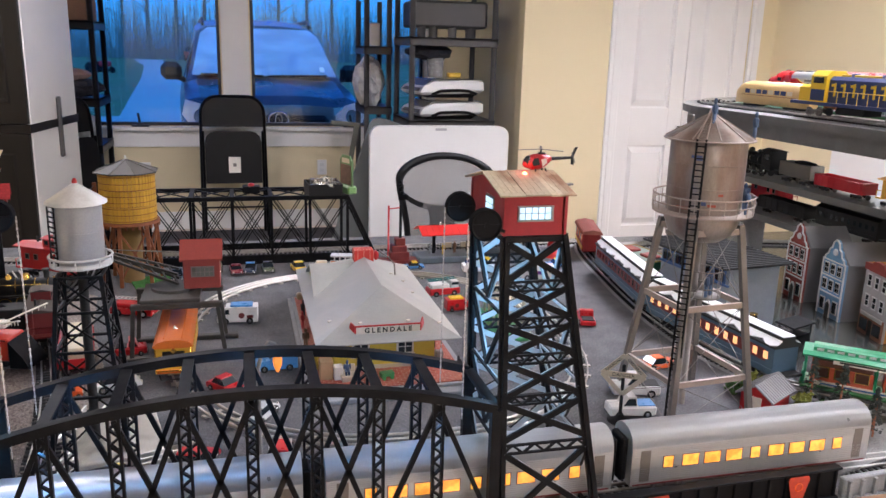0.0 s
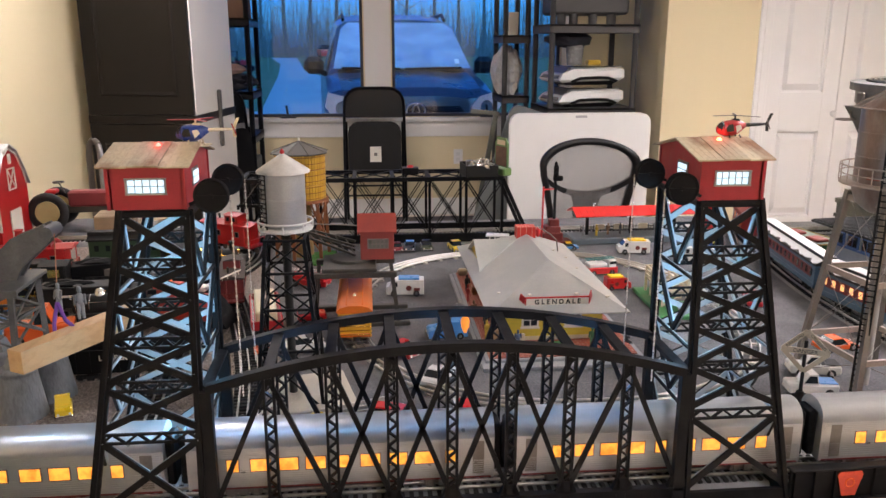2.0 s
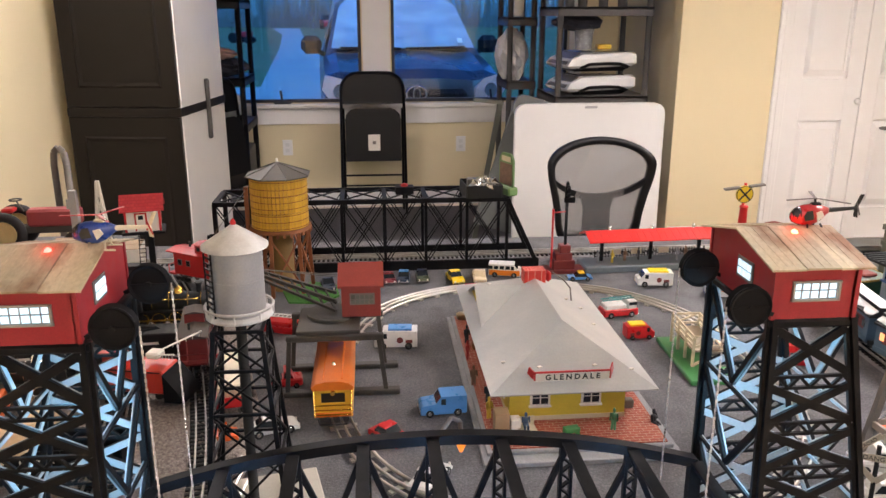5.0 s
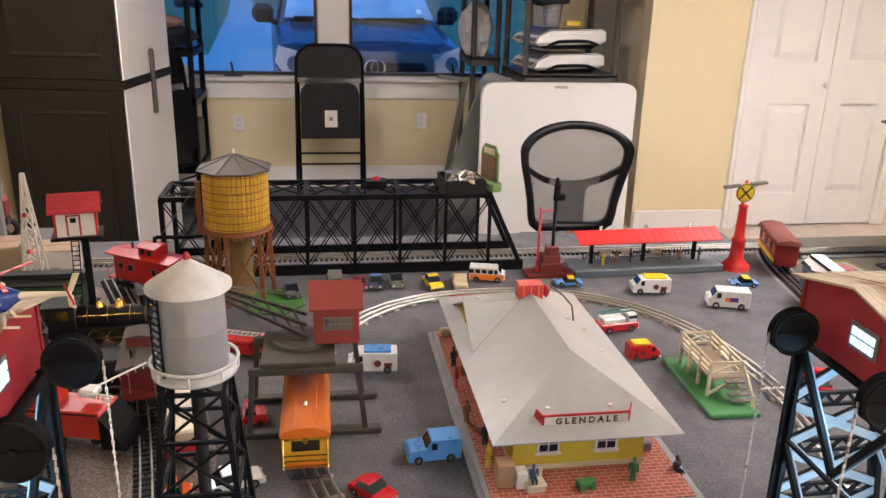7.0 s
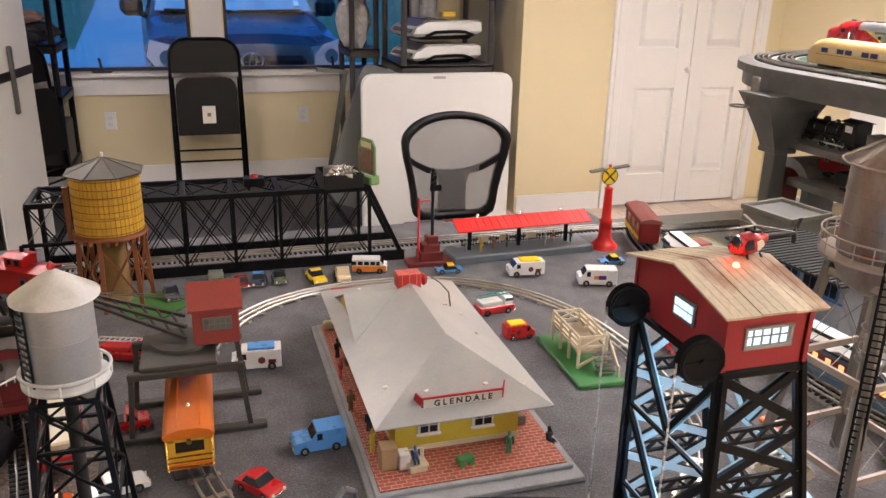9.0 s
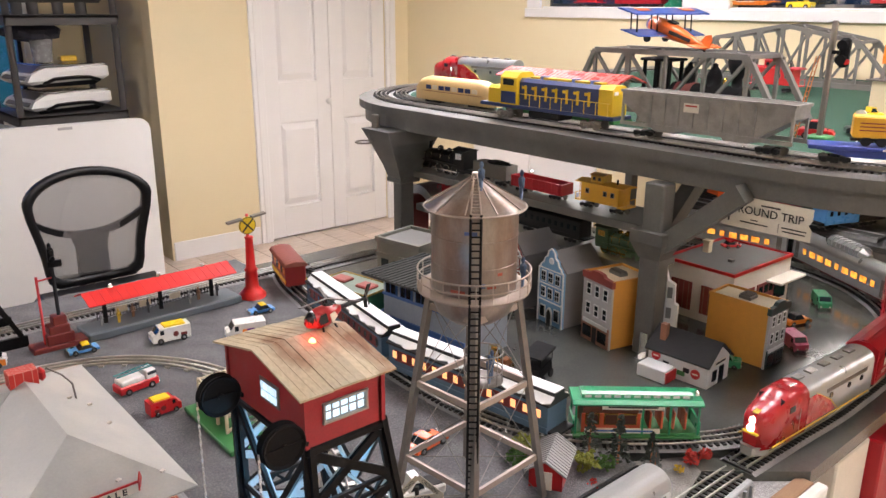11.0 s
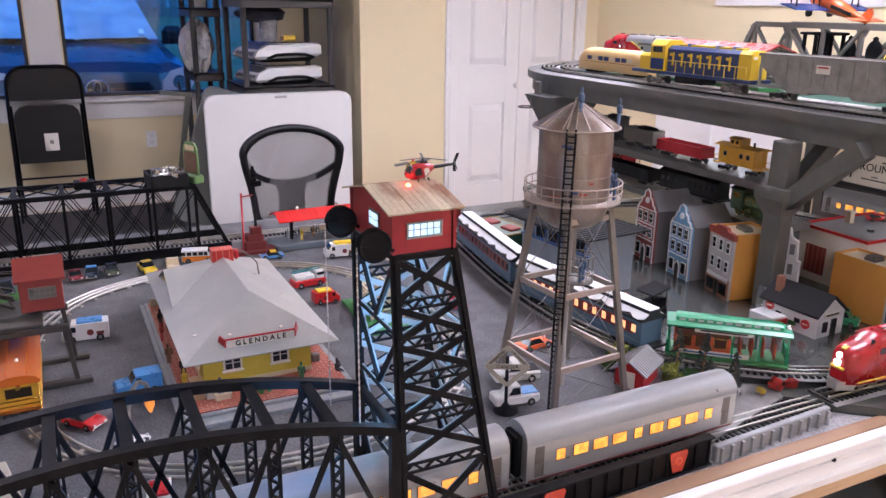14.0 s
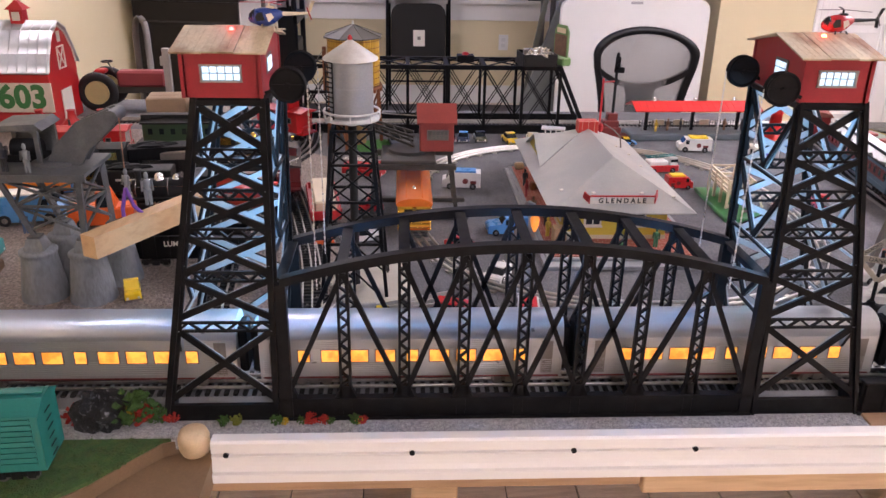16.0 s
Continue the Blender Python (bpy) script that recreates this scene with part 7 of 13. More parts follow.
def toy_car(label, x, y, rz, style="sedan", body="red", L=0.072, W=0.030, H=0.026, top=None, z=None, extra=""):
    c = thing("toy_car" if style in ("sedan", "sport") else "toy_truck" if style in ("pickup", "fire") else "toy_van", label, "toy vehicle", (x, y, G if z is None else z), rz, group="toy vehicles")
    P = CARPAINT[body]
    r = L * 0.085 if style != "sport" else L * 0.09
    w, l, g = W / 2, L / 2, r * 0.55
    if style in ("sedan", "sport"):
        hb = H * (0.58 if style == "sedan" else 0.55)
        out = [(-l, g + 0.002), (-l, hb * 0.85), (-l * 0.9, hb), (-l * 0.45, hb * 1.03), (l * 0.30, hb), (l * 0.9, hb * 0.82), (l, hb * 0.55), (l, g + 0.001)]
        b = Shape().loft([[(u * k, yy, zz) for u, zz in out] for yy, k in ((-w, 0.97), (-w * 0.9, 1), (w * 0.9, 1), (w, 0.97))])
        part("body", b, P, c)
        cab = [(-l * 0.62, hb), (-l * 0.38, H), (l * 0.10, H), (l * 0.38, hb)]
        k = Shape().loft([[(u, yy * q, zz) for (u, zz), q in zip(cab, (1, 0.84, 0.84, 1))] for yy in (-w * 0.90, w * 0.90)])
        part("glasshouse", k, GLASSDK, c)
        part("roof", Shape().loft([[(-l * 0.40, yy, H - 0.0005), (-l * 0.36, yy, H + 0.0012), (l * 0.08, yy, H + 0.0012), (l * 0.12, yy, H - 0.0005)] for yy in (-w * 0.78, w * 0.78)]), CARPAINT[top] if top else P, c)
    elif style == "van":
        n_ = extra == "nose"
        out = [(-l, g + 0.001), (-l, H), (l * (0.10 if n_ else 0.58), H), (l * (0.32 if n_ else 0.80), H * 0.66), (l * (0.9 if n_ else 1), H * 0.58), (l, H * 0.5), (l, g + 0.001)]
        part("body", Shape().loft([[(u * k, yy, zz) for u, zz in out] for yy, k in ((-w, 0.975), (-w * 0.9, 1), (w * 0.9, 1), (w, 0.975))]), P, c)
        b_ = 0.48 * l if n_ else 0
        part("windscreen", Shape().loft([[(l * 0.60 - b_, yy, H * 0.95), (l * 0.79 - b_, yy, H * 0.66), (l * 0.81 - b_, yy, H * 0.67), (l * 0.62 - b_, yy, H * 0.97)] for yy in (-w * 0.85, w * 0.85)]), GLASSDK, c)
        for e in (-1, 1):
            part("side_window", Shape().box((l * 0.50 - b_, e * (w + 0.0002), H * 0.75), (L * 0.10, 0.0012, H * 0.28)), GLASSDK, c)
            if extra == "bus":
                for k in range(4):
                    part("side_window", Shape().box((l * (0.2 - 0.36 * k), e * (w + 0.0002), H * 0.76), (L * 0.14, 0.0012, H * 0.26)), GLASSDK, c)
                part("band", Shape().box((0, e * (w + 0.0001), H * 0.36), (L * 0.96, 0.0008, H * 0.40)), CARPAINT["orange"], c, "orange lower half")
            if extra == "logo":
                part("logo", Shape().box((-l * 0.22, e * (w + 0.0003), H * 0.56), (L * 0.20, 0.001, H * 0.24)), finish("purple_mark", (0.10, 0.02, 0.22), 0.4), c, "purple logo bar")
                part("logo", Shape().box((l * 0.10, e * (w + 0.0003), H * 0.56), (L * 0.12, 0.001, H * 0.22)), CARPAINT["orange"], c, "orange logo bar")
            if extra == "mark":
                part("logo", Shape().rod((-l * 0.2, e * w, H * 0.52), (-l * 0.2, e * (w + 0.0008), H * 0.52), H * 0.17, n=14).box((-l * 0.62, e * (w + 0.0003), H * 0.45), (L * 0.16, 0.001, H * 0.18)), MAROON, c, "round shop emblem")
        if top:
            part("roof_rack", Shape().box((-l * 0.2, 0, H + 0.0022), (L * 0.55, W * 0.78, 0.0044), bev=0.001), CARPAINT[top], c)
    elif style == "pickup":
        hb = H * 0.55
        part("body", Shape().box((0, 0, g + (hb - g) / 2), (L, W, hb - g), bev=0.003), P, c)
        part("cab", Shape().loft([[(u, yy, zz) for u, zz in ((-l * 0.15, hb - 0.001), (-l * 0.1, H), (l * 0.25, H), (l * 0.48, hb - 0.001))] for yy in (-w * 0.88, w * 0.88)]), P, c)
        part("glass", Shape().loft([[(u, yy, zz) for u, zz in ((-l * 0.12, hb + 0.002), (-l * 0.06, H - 0.003), (l * 0.23, H - 0.003), (l * 0.42, hb + 0.002))] for yy in (-w * 0.9, w * 0.9)]), GLASSDK, c)
        part("bed", Shape().box((-l * 0.58, 0, hb + 0.0005), (L * 0.36, W * 0.78, 0.002)), TYRE if not top else CARPAINT[top], c)
    else:
        hb = H * 0.5
        part("body", Shape().box((0, 0, g + (hb - g) / 2), (L, W, hb - g), bev=0.002), P, c)
        part("cab", Shape().box((l * 0.62, 0, hb + H * 0.2), (L * 0.26, W * 0.92, H * 0.5), bev=0.002), CARPAINT["white"] if extra else P, c)
        part("cab_glass", Shape().box((l * 0.66, 0, hb + H * 0.27), (L * 0.24, W * 0.95, H * 0.2), bev=0.001), GLASSDK, c)
        part("equipment", Shape().box((-l * 0.3, 0, hb + H * 0.12), (L * 0.6, W * 0.86, H * 0.28), bev=0.002), CARPAINT["white"] if extra else P, c)
        ld = Shape()
        for e in (-1, 1):
            ld.strut((-l, e * w * 0.4, H * 0.98), (l * 0.8, e * w * 0.4, H * 1.04), 0.0016, 0.002)
        for k in range(9):
            xx = -l * 0.95 + k * L * 0.1
            ld.strut((xx, -w * 0.4, H * 0.985 + 0.0004 * k), (xx, w * 0.4, H * 0.985 + 0.0004 * k), 0.0012)
        part("ladder", ld, CARPAINT[top or "white"], c)
    for e in (-1, 1):
        for u in (-l * 0.60, l * 0.60):
            wh = part("wheel", Shape().rod((u, e * (w - 0.004), r), (u, e * (w + 0.0012), r), r, n=16), TYRE, c)
            part("hub", Shape().rod((u, e * (w + 0.0010), r), (u, e * (w + 0.0018), r), r * 0.5, n=12), CHROME, wh)
        part("headlight", Shape().rod((l - 0.001, e * w * 0.66, g + 0.007), (l + 0.0008, e * w * 0.66, g + 0.007), 0.0022, n=10), SIGNWHITE, c)
    part("bumper", Shape().box((l, 0, g + 0.003), (0.002, W * 0.96, 0.003), bev=0.0006), CHROME, c)
    return c


toy_car("black vintage toy sedan beside the tank", -0.18, 2.235, -82, "sedan", "navy", 0.075, 0.032, 0.028)
toy_car("olive toy jeep parked by the bridge", -0.082, 2.300, -90, "pickup", "olive", 0.062, 0.036, 0.034)
toy_car("maroon toy coupe parked by the bridge", -0.025, 2.275, -84, "sedan", "maroon", 0.070, 0.032, 0.022)
toy_car("steel blue toy car parked by the bridge", 0.014, 2.277, -95, "sedan", "navy", 0.066, 0.032, 0.026, top="sky")
toy_car("dark green toy car parked by the bridge", 0.063, 2.280, -88, "sedan", "olive", 0.066, 0.032, 0.026, top="black")
toy_car("yellow toy car by the track", 0.148, 2.262, -78, "sedan", "yellow", 0.070, 0.032, 0.028)
toy_car("cream toy pickup with a red load bed", 0.212, 2.262, -94, "pickup", "cream", 0.078, 0.034, 0.030, top="red")
toy_car("orange and white toy camper bus", 0.285, 2.295, -14, "van", "white", 0.085, 0.036, 0.036, extra="bus")
toy_car("blue toy race car by the platform", 0.475, 2.245, 176, "sport", "sky", 0.066, 0.032, 0.020, top="yellow")
toy_car("white toy delivery van with a yellow roof load", 0.655, 2.185, 174, "van", "white", 0.090, 0.038, 0.038, top="yellow", extra="mark")
toy_car("white toy parcel van with purple and orange marks", 0.800, 2.085, 163, "van", "white", 0.092, 0.040, 0.042, extra="logo")
toy_car("blue and yellow toy car by the crossing signal", 0.905, 2.205, 172, "sport", "sky", 0.066, 0.032, 0.022, top="yellow")
toy_car("white toy shop van with a blue roof panel", -0.020, 1.855, 176, "van", "white", 0.090, 0.038, 0.040, top="sky", extra="mark")
toy_car("light blue toy armoured truck with a round bonnet", 0.052, 1.560, 184, "van", "sky", 0.082, 0.037, 0.038, extra="nose")
toy_car("red toy beetle car beside the trolley track", -0.043, 1.472, -48, "sedan", "red", 0.070, 0.034, 0.027)
toy_car("red and white toy fire engine with a teal ladder", 0.500, 1.985, 8, "fire", "red", 0.085, 0.036, 0.042, top="teal", extra="two")
toy_car("red toy hot dog truck with yellow top", 0.505, 1.855, 2, "van", "red", 0.062, 0.030, 0.030, top="yellow", extra="mark")
toy_car("red vintage toy fire engine with white ladder", -0.255, 1.945, -22, "fire", "red", 0.105, 0.038, 0.040)
toy_car("red toy truck by the gantry crane", -0.233, 1.690, 8, "pickup", "red", 0.062, 0.034, 0.034)
toy_car("white toy estate car with dark windows near the water tower", -0.238, 1.517, 18, "sedan", "white", 0.086, 0.034, 0.028)
toy_car("orange toy car under the white water tower", -0.312, 1.500, 10, "sport", "hotorange", 0.040, 0.030, 0.024)
toy_car("red toy car behind the arch bridge", -0.085, 1.185, 70, "sport", "red", 0.10, 0.046, 0.036)
toy_car("white toy car behind the arch bridge", 0.015, 1.345, 60, "sedan", "white", 0.085, 0.036, 0.026)
toy_car("silver and red toy truck behind the arch bridge", 0.042, 1.185, 84, "van", "white", 0.070, 0.034, 0.030, top="red")
toy_car("red toy pickup by the bridge end", 0.785, 1.715, 74, "pickup", "red", 0.085, 0.036, 0.030)
toy_car("white and blue toy truck by the crossing sign", 0.655, 1.235, 172, "pickup", "white", 0.085, 0.036, 0.040, top="sky")
toy_car("white toy service truck by the tall tank", 0.705, 1.315, 168, "pickup", "white", 0.090, 0.038, 0.040)
toy_car("orange toy muscle car under the tall tank", 0.815, 1.425, 8, "sport", "hotorange", 0.085, 0.038, 0.026)
toy_car("yellow toy car near the table step", -0.185, 1.172, 4, "sedan", "yellow", 0.075, 0.034, 0.024)

# ---- figurines ----
FIGC = [finish("figure_" + n, c, 0.6, var=0.15, scale=200) for n, c in (("blue", (0.06, 0.10, 0.18)), ("brown", (0.20, 0.11, 0.06)), ("yellow", (0.60, 0.42, 0.05)), ("grey", (0.20, 0.21, 0.22)), ("red", (0.40, 0.04, 0.04)), ("green", (0.06, 0.20, 0.10)), ("dark", (0.03, 0.03, 0.035)))]


def figurine(x, y, z, h=0.036, c=0, rz=0, label="", seated=False):
    s = Shape()
    k = h / 0.036
    for e in (-1, 1):
        if seated:
            s.rod((0.003 * e, -0.010, 0.004), (0.0028 * e, 0, 0.006), 0.0024, 0.003, 8).rod((0.003 * e, -0.010, 0.004), (0.003 * e, -0.012, 0.0), 0.002, 0.002, 8)
        else:
            s.rod((0.0028 * e, 0.0, 0.0), (0.0022 * e, 0, 0.017), 0.0022, 0.0028, 8)
        s.rod((0.0058 * e, 0, 0.027 if not seated else 0.017), (0.0068 * e, -0.003, 0.016 if not seated else 0.009), 0.0018, 0.0015, 8)
    b = 0.016 if not seated else 0.004
    s.turn([(0.0035, b), (0.0046, b + 0.004), (0.0052, b + 0.010), (0.0020, b + 0.0125)], (0, 0, 0), 10)
    s.turn([(0.001, b + 0.0120), (0.0026, b + 0.014), (0.0030, b + 0.0165), (0.0024, b + 0.019), (0.0008, b + 0.0203)], (0, 0, 0), 10)
    s.v = [(p[0] * k * 0.80, p[1] * k * 0.80, p[2] * k) for p in s.v]
    ob = lone("figurine", s, FIGC[c], label or "tiny painted plastic figurine standing by the station", "figurine", "figurines")
    ob.matrix_basis = pose(x, y, z, 0, 0, rz)
    return ob


PZ = G + 0.0157
for x, y, c, rz in ((0.126, 1.822, 6, 20), (0.118, 1.742, 4, 70), (0.116, 1.628, 1, 10), (0.133, 1.560, 6, 0), (0.126, 1.502, 2, 30), (0.325, 1.445, 5, -20), (0.362, 1.535, 6, 0)):
    figurine(x, y, PZ, 0.040, c, rz)
figurine(0.178, 1.445, PZ + 0.012, 0.040, 0, 0, "blue-shirted figurine sitting on a bench", True)
figurine(0.400, 1.465, G + 0.009, 0.046, 6, 40, "dark figurine sitting at the platform edge", True)
for x, y, c in ((0.545, 2.325, 3), (0.585, 2.32, 2), (0.625, 2.335, 1), (0.665, 2.34, 6), (0.77, 2.33, 3), (0.80, 2.345, 1), (0.85, 2.34, 6)):
    figurine(x, y, G + 0.020, 0.036, c, 15 * c, "tiny figurine waiting on the canopy platform")
bench = thing("bench", "small tan bench on the brick paving", "bench", (0.180, 1.442, PZ), 5)
part("seat", Shape().box((0, 0, 0.010), (0.030, 0.024, 0.004), bev=0.001), CREAMPL, bench)
part("back", Shape().box((0, 0.012, 0.018), (0.030, 0.003, 0.018), bev=0.001), CREAMPL, bench)
part("foot", Shape().box((0, 0, 0.004), (0.026, 0.020, 0.008)), CREAMPL, bench)
cart = thing("luggage_cart", "small green luggage cart on the paving", "cart", (0.252, 1.435, PZ), 12)
part("deck", Shape().box((0, 0, 0.010), (0.026, 0.014, 0.008), bev=0.001), GREENBASE, cart)
for e in (-1, 1):
    for u in (-0.008, 0.008):
        part("wheel", Shape().rod((u, e * 0.006, 0.004), (u, e * 0.008, 0.004), 0.004, n=12), GREENBASE, cart)
lone("cardboard_crate", Shape().box((0.140, 1.460, PZ + 0.018), (0.024, 0.026, 0.036), bev=0.001), finish("tan_card", (0.38, 0.25, 0.13), 0.7), "tall tan crate on the paving", "crate")
lone("small_carton", Shape().box((0.162, 1.452, PZ + 0.013), (0.016, 0.020, 0.026), bev=0.001), SIGNWHITE, "white carton on the paving", "carton")
lone("suitcase", Shape().box((0.374, 1.520, PZ + 0.008), (0.016, 0.014, 0.016), bev=0.002), STEELGREY, "dark grey suitcase on the paving", "suitcase")
lone("tan_sack", Shape().box((0.131, 1.955, PZ + 0.008), (0.024, 0.018, 0.016), bev=0.004), CREAMPL, "tan sack at the platform corner", "sack")
for x, y in ((0.150, 1.800), (0.140, 1.79)):
    lone("barrel", Shape().turn([(0.006, 0), (0.0078, 0.009), (0.006, 0.018)], (x, y, PZ), 14), RUSTLEG, "small brown barrel by the wall", "barrel", "barrels")

# ---- stock pen on a green base ----
pen = thing("loading_platform", "cream fenced cattle loading platform on a green base", "loading platform", (0.578, 1.722, G), -2)
part("base", Shape().box((0, 0, 0.005), (0.092, 0.215, 0.010), bev=0.002), GREENBASE, pen, "green base")
part("deck", Shape().box((0.006, 0.02, 0.042), (0.055, 0.125, 0.004)), finish("tan_deck", (0.36, 0.29, 0.21), 0.7), pen)
for x in (-0.022, 0.034):
    for y in (-0.042, 0.0, 0.042, 0.082):
        part("post", Shape().box((x, y, 0.041), (0.005, 0.005, 0.062)), CREAMPL, pen)
    for z in (0.052, 0.062, 0.072):
        part("rail", Shape().box((x, 0.02, z), (0.003, 0.128, 0.0042)), CREAMPL, pen)
for y in (-0.042, 0.082):
    for z in (0.052, 0.072):
        part("rail", Shape().box((0.006, y, z), (0.056, 0.003, 0.0042)), CREAMPL, pen)
    part("gate_brace", Shape().strut((-0.022, y, 0.05), (0.034, y, 0.074), 0.003, 0.003), CREAMPL, pen)
part("brace", Shape().strut((-0.022, -0.042, 0.012), (0.034, -0.042, 0.042), 0.004, 0.004), CREAMPL, pen)
for k in range(5):
    part("step", Shape().box((0.02, -0.052 - 0.008 * k, 0.040 - 0.008 * k), (0.034, 0.010, 0.003)), STEELGREY, pen)
part("stair_rail", Shape().strut((0.036, -0.046, 0.066), (0.036, -0.092, 0.028), 0.003, 0.004).box((0.036, -0.092, 0.02), (0.003, 0.003, 0.028)), CREAMPL, pen)

# ---- gantry crane and the orange trolley ----
GRIME = finish("grimy_grey_steel", (0.055, 0.052, 0.045), 0.6, 0.2, var=0.3, scale=60)
gc = thing("gantry_crane", "old grey gantry crane with a red tin cab", "crane", (-0.135, 1.70, G))
for y in (-0.058, 0.055):
    part("baseplate", Shape().box((0.003, y, 0.005), (0.225, 0.018, 0.010), bev=0.002), GRIME, gc)
    for x, tx in ((-0.090, -0.082), (0.090, 0.078)):
        part("leg", Shape().strut((x, y, 0.008), (tx, y, 0.112), 0.008, 0.008), GRIME, gc)
    part("girder", Shape().box((0, y, 0.114), (0.175, 0.012, 0.012), bev=0.002), GRIME, gc)
part("platform", Shape().box((-0.012, 0.0, 0.124), (0.115, 0.125, 0.008), bev=0.002), GRIME, gc)
part("turntable", Shape().rod((-0.01, 0.02, 0.128), (-0.01, 0.02, 0.134), 0.045, n=28), GRIME, gc)
CRANERED = finish("faded_red_tin", (0.27, 0.045, 0.035), 0.5, var=0.14, scale=50)
cabn = part("cab", Shape().box((0.048, 0.022, 0.166), (0.072, 0.070, 0.064), bev=0.0015), CRANERED, gc, "faded red tin cab")
part("window", Shape().box((0.050, -0.0138, 0.170), (0.046, 0.002, 0.022)), STEELGREY, cabn)
pn = Shape()
for i in range(5):
    for j in range(2):
        pn.box((0.033 + i * 0.0085, -0.0152, 0.1652 + j * 0.0095), (0.007, 0.001, 0.008))
part("panes", pn, finish("dull_panes", (0.13, 0.14, 0.12), 0.3), cabn)
part("roof", Shape().loft([[(x, -0.022, 0.194), (x, 0.022, 0.226), (x, 0.066, 0.194), (x, 0.066, 0.198), (x, 0.022, 0.230), (x, -0.022, 0.198)] for x in (0.006, 0.090)]), CRANERED, cabn)
boom = Shape()
a0, a1 = Vector((0.0, 0.03, 0.140)), Vector((-0.185, 0.13, 0.185))
for o in (Vector((0, -0.022, 0)), Vector((0, 0.022, 0)), Vector((0.0, -0.022, 0.02)), Vector((0, 0.022, 0.02))):
    boom.strut(a0 + o, a1 + o * 0.3, 0.005, 0.005)
for i in range(8):
    p, q = a0.lerp(a1, i / 8), a0.lerp(a1, (i + 1) / 8)
    kk = 1 - 0.7 * i / 8
    boom.strut(p + Vector((0, -0.022, 0)) * kk, q + Vector((0, 0.022, 0.02)) * kk, 0.003, 0.003)
part("boom", boom, GRIME, gc, "grimy lattice boom")
part("cable", Shape().tube([(0.04, 0.0, 0.205), (-0.185, 0.13, 0.19)], 0.0009, 5).tube([(0.04, 0.03, 0.20), (-0.185, 0.135, 0.188)], 0.0009, 5), STEELGREY, gc)

TROL = finish("orange_tinplate", (0.70, 0.165, 0.010), 0.45, var=0.10, scale=40, coat=0.2)
TROLY = finish("yellow_tinplate", (0.76, 0.43, 0.03), 0.4, var=0.08, scale=40, coat=0.2)
tro = thing("trolley_car", "orange and yellow tinplate trolley car on the oval track", "trolley", (-0.136, 1.636, TOPO))
tro.scale = (1.0, 1.13, 1.06)
prf = [(-0.033, 0.058), (-0.036, 0.062), (-0.028, 0.069), (-0.012, 0.073), (0.012, 0.073), (0.028, 0.069), (0.036, 0.062), (0.033, 0.058)]
part("roof", Shape().prism(prf, -0.105, 0.105, "y", True), TROL, tro, "orange roof")
part("roof_strip", Shape().box((-0.016, 0, 0.0722), (0.0022, 0.19, 0.002)).box((0.016, 0, 0.0722), (0.0022, 0.19, 0.002)), TROL, tro)
bs = Shape()
for e in (-1, 1):
    bs.box((e * 0.0315, 0, 0.026), (0.003, 0.20, 0.022)).box((e * 0.0315, 0, 0.055), (0.003, 0.20, 0.006))
    for i in range(9):
        bs.box((e * 0.0315, -0.098 + 0.0245 * i, 0.045), (0.003, 0.006, 0.020))
    bs.box((0, e * 0.0985, 0.024), (0.064, 0.003, 0.018)).box((0, e * 0.0985, 0.055), (0.064, 0.003, 0.008))
    for xx in (-0.026, 0.026):
        bs.box((xx, e * 0.0985, 0.043), (0.012, 0.003, 0.022))
part("body", bs, TROLY, tro, "yellow body with open windows")
part("interior", Shape().box((0, 0, 0.035), (0.052, 0.18, 0.04)), finish("dark_interior", (0.03, 0.02, 0.012), 0.8), tro)
part("floor_pan", Shape().box((0, 0, 0.014), (0.066, 0.21, 0.006), bev=0.001), TROL, tro)
for e in (-1, 1):
    rl_ = Shape()
    for zz in (0.018, 0.026, 0.034):
        rl_.tube([(-0.032, e * 0.100, zz), (-0.031, e * 0.109, zz), (0.031, e * 0.109, zz), (0.032, e * 0.100, zz)], 0.0011, 6)
    for xx in (-0.031, 0.031):
        rl_.rod((xx, e * 0.109, 0.014), (xx, e * 0.109, 0.060), 0.0012, n=6)
    part("end_rail", rl_, GOLD, tro, "brass end railing")
    part("end_lamp", Shape().rod((0, e * 0.100, 0.052), (0, e * 0.104, 0.052), 0.004, n=14), GOLD, tro)
    part("fender", Shape().tube([(-0.026, e * 0.106, 0.010), (-0.022, e * 0.118, 0.006), (0.022, e * 0.118, 0.006), (0.026, e * 0.106, 0.010)], 0.0012, 6), TRUCKDK, tro)
    for yy in (-0.016, 0.016):
        part("wheel", Shape().rod((-0.018, e * 0.055 + yy, 0.008), (0.018, e * 0.055 + yy, 0.008), 0.008, n=16), TRUCKDK, tro)
part("roof_knob", Shape().turn([(0.004, 0.072), (0.003, 0.076), (0.001, 0.078)], (0, -0.045, 0), 12), CHROME, tro)

# ---- left yard ----
YARD1 = spline([(-0.30, 1.17), (-0.33, 1.42), (-0.40, 1.75), (-0.50, 2.10), (-0.60, 2.36)])
YARD2 = spline([(-0.46, 1.17), (-0.49, 1.45), (-0.56, 1.80), (-0.68, 2.12), (-0.85, 2.38)])
YARD3 = spline([(-1.5, 1.62), (-1.0, 1.70), (-0.7, 1.80), (-0.5, 1.95), (-0.42, 2.15), (-0.42, 2.38)])
lone("ballast_bed", Shape().prism([(-1.55, 1.16), (-0.26, 1.16), (-0.27, 1.60), (-0.33, 1.85), (-0.36, 2.10), (-0.70, 2.38), (-1.55, 2.38)], G, G + 0.003, "z"), BALLAST, "yard area strewn with coarse brown ballast", "ballast", kind="structure")
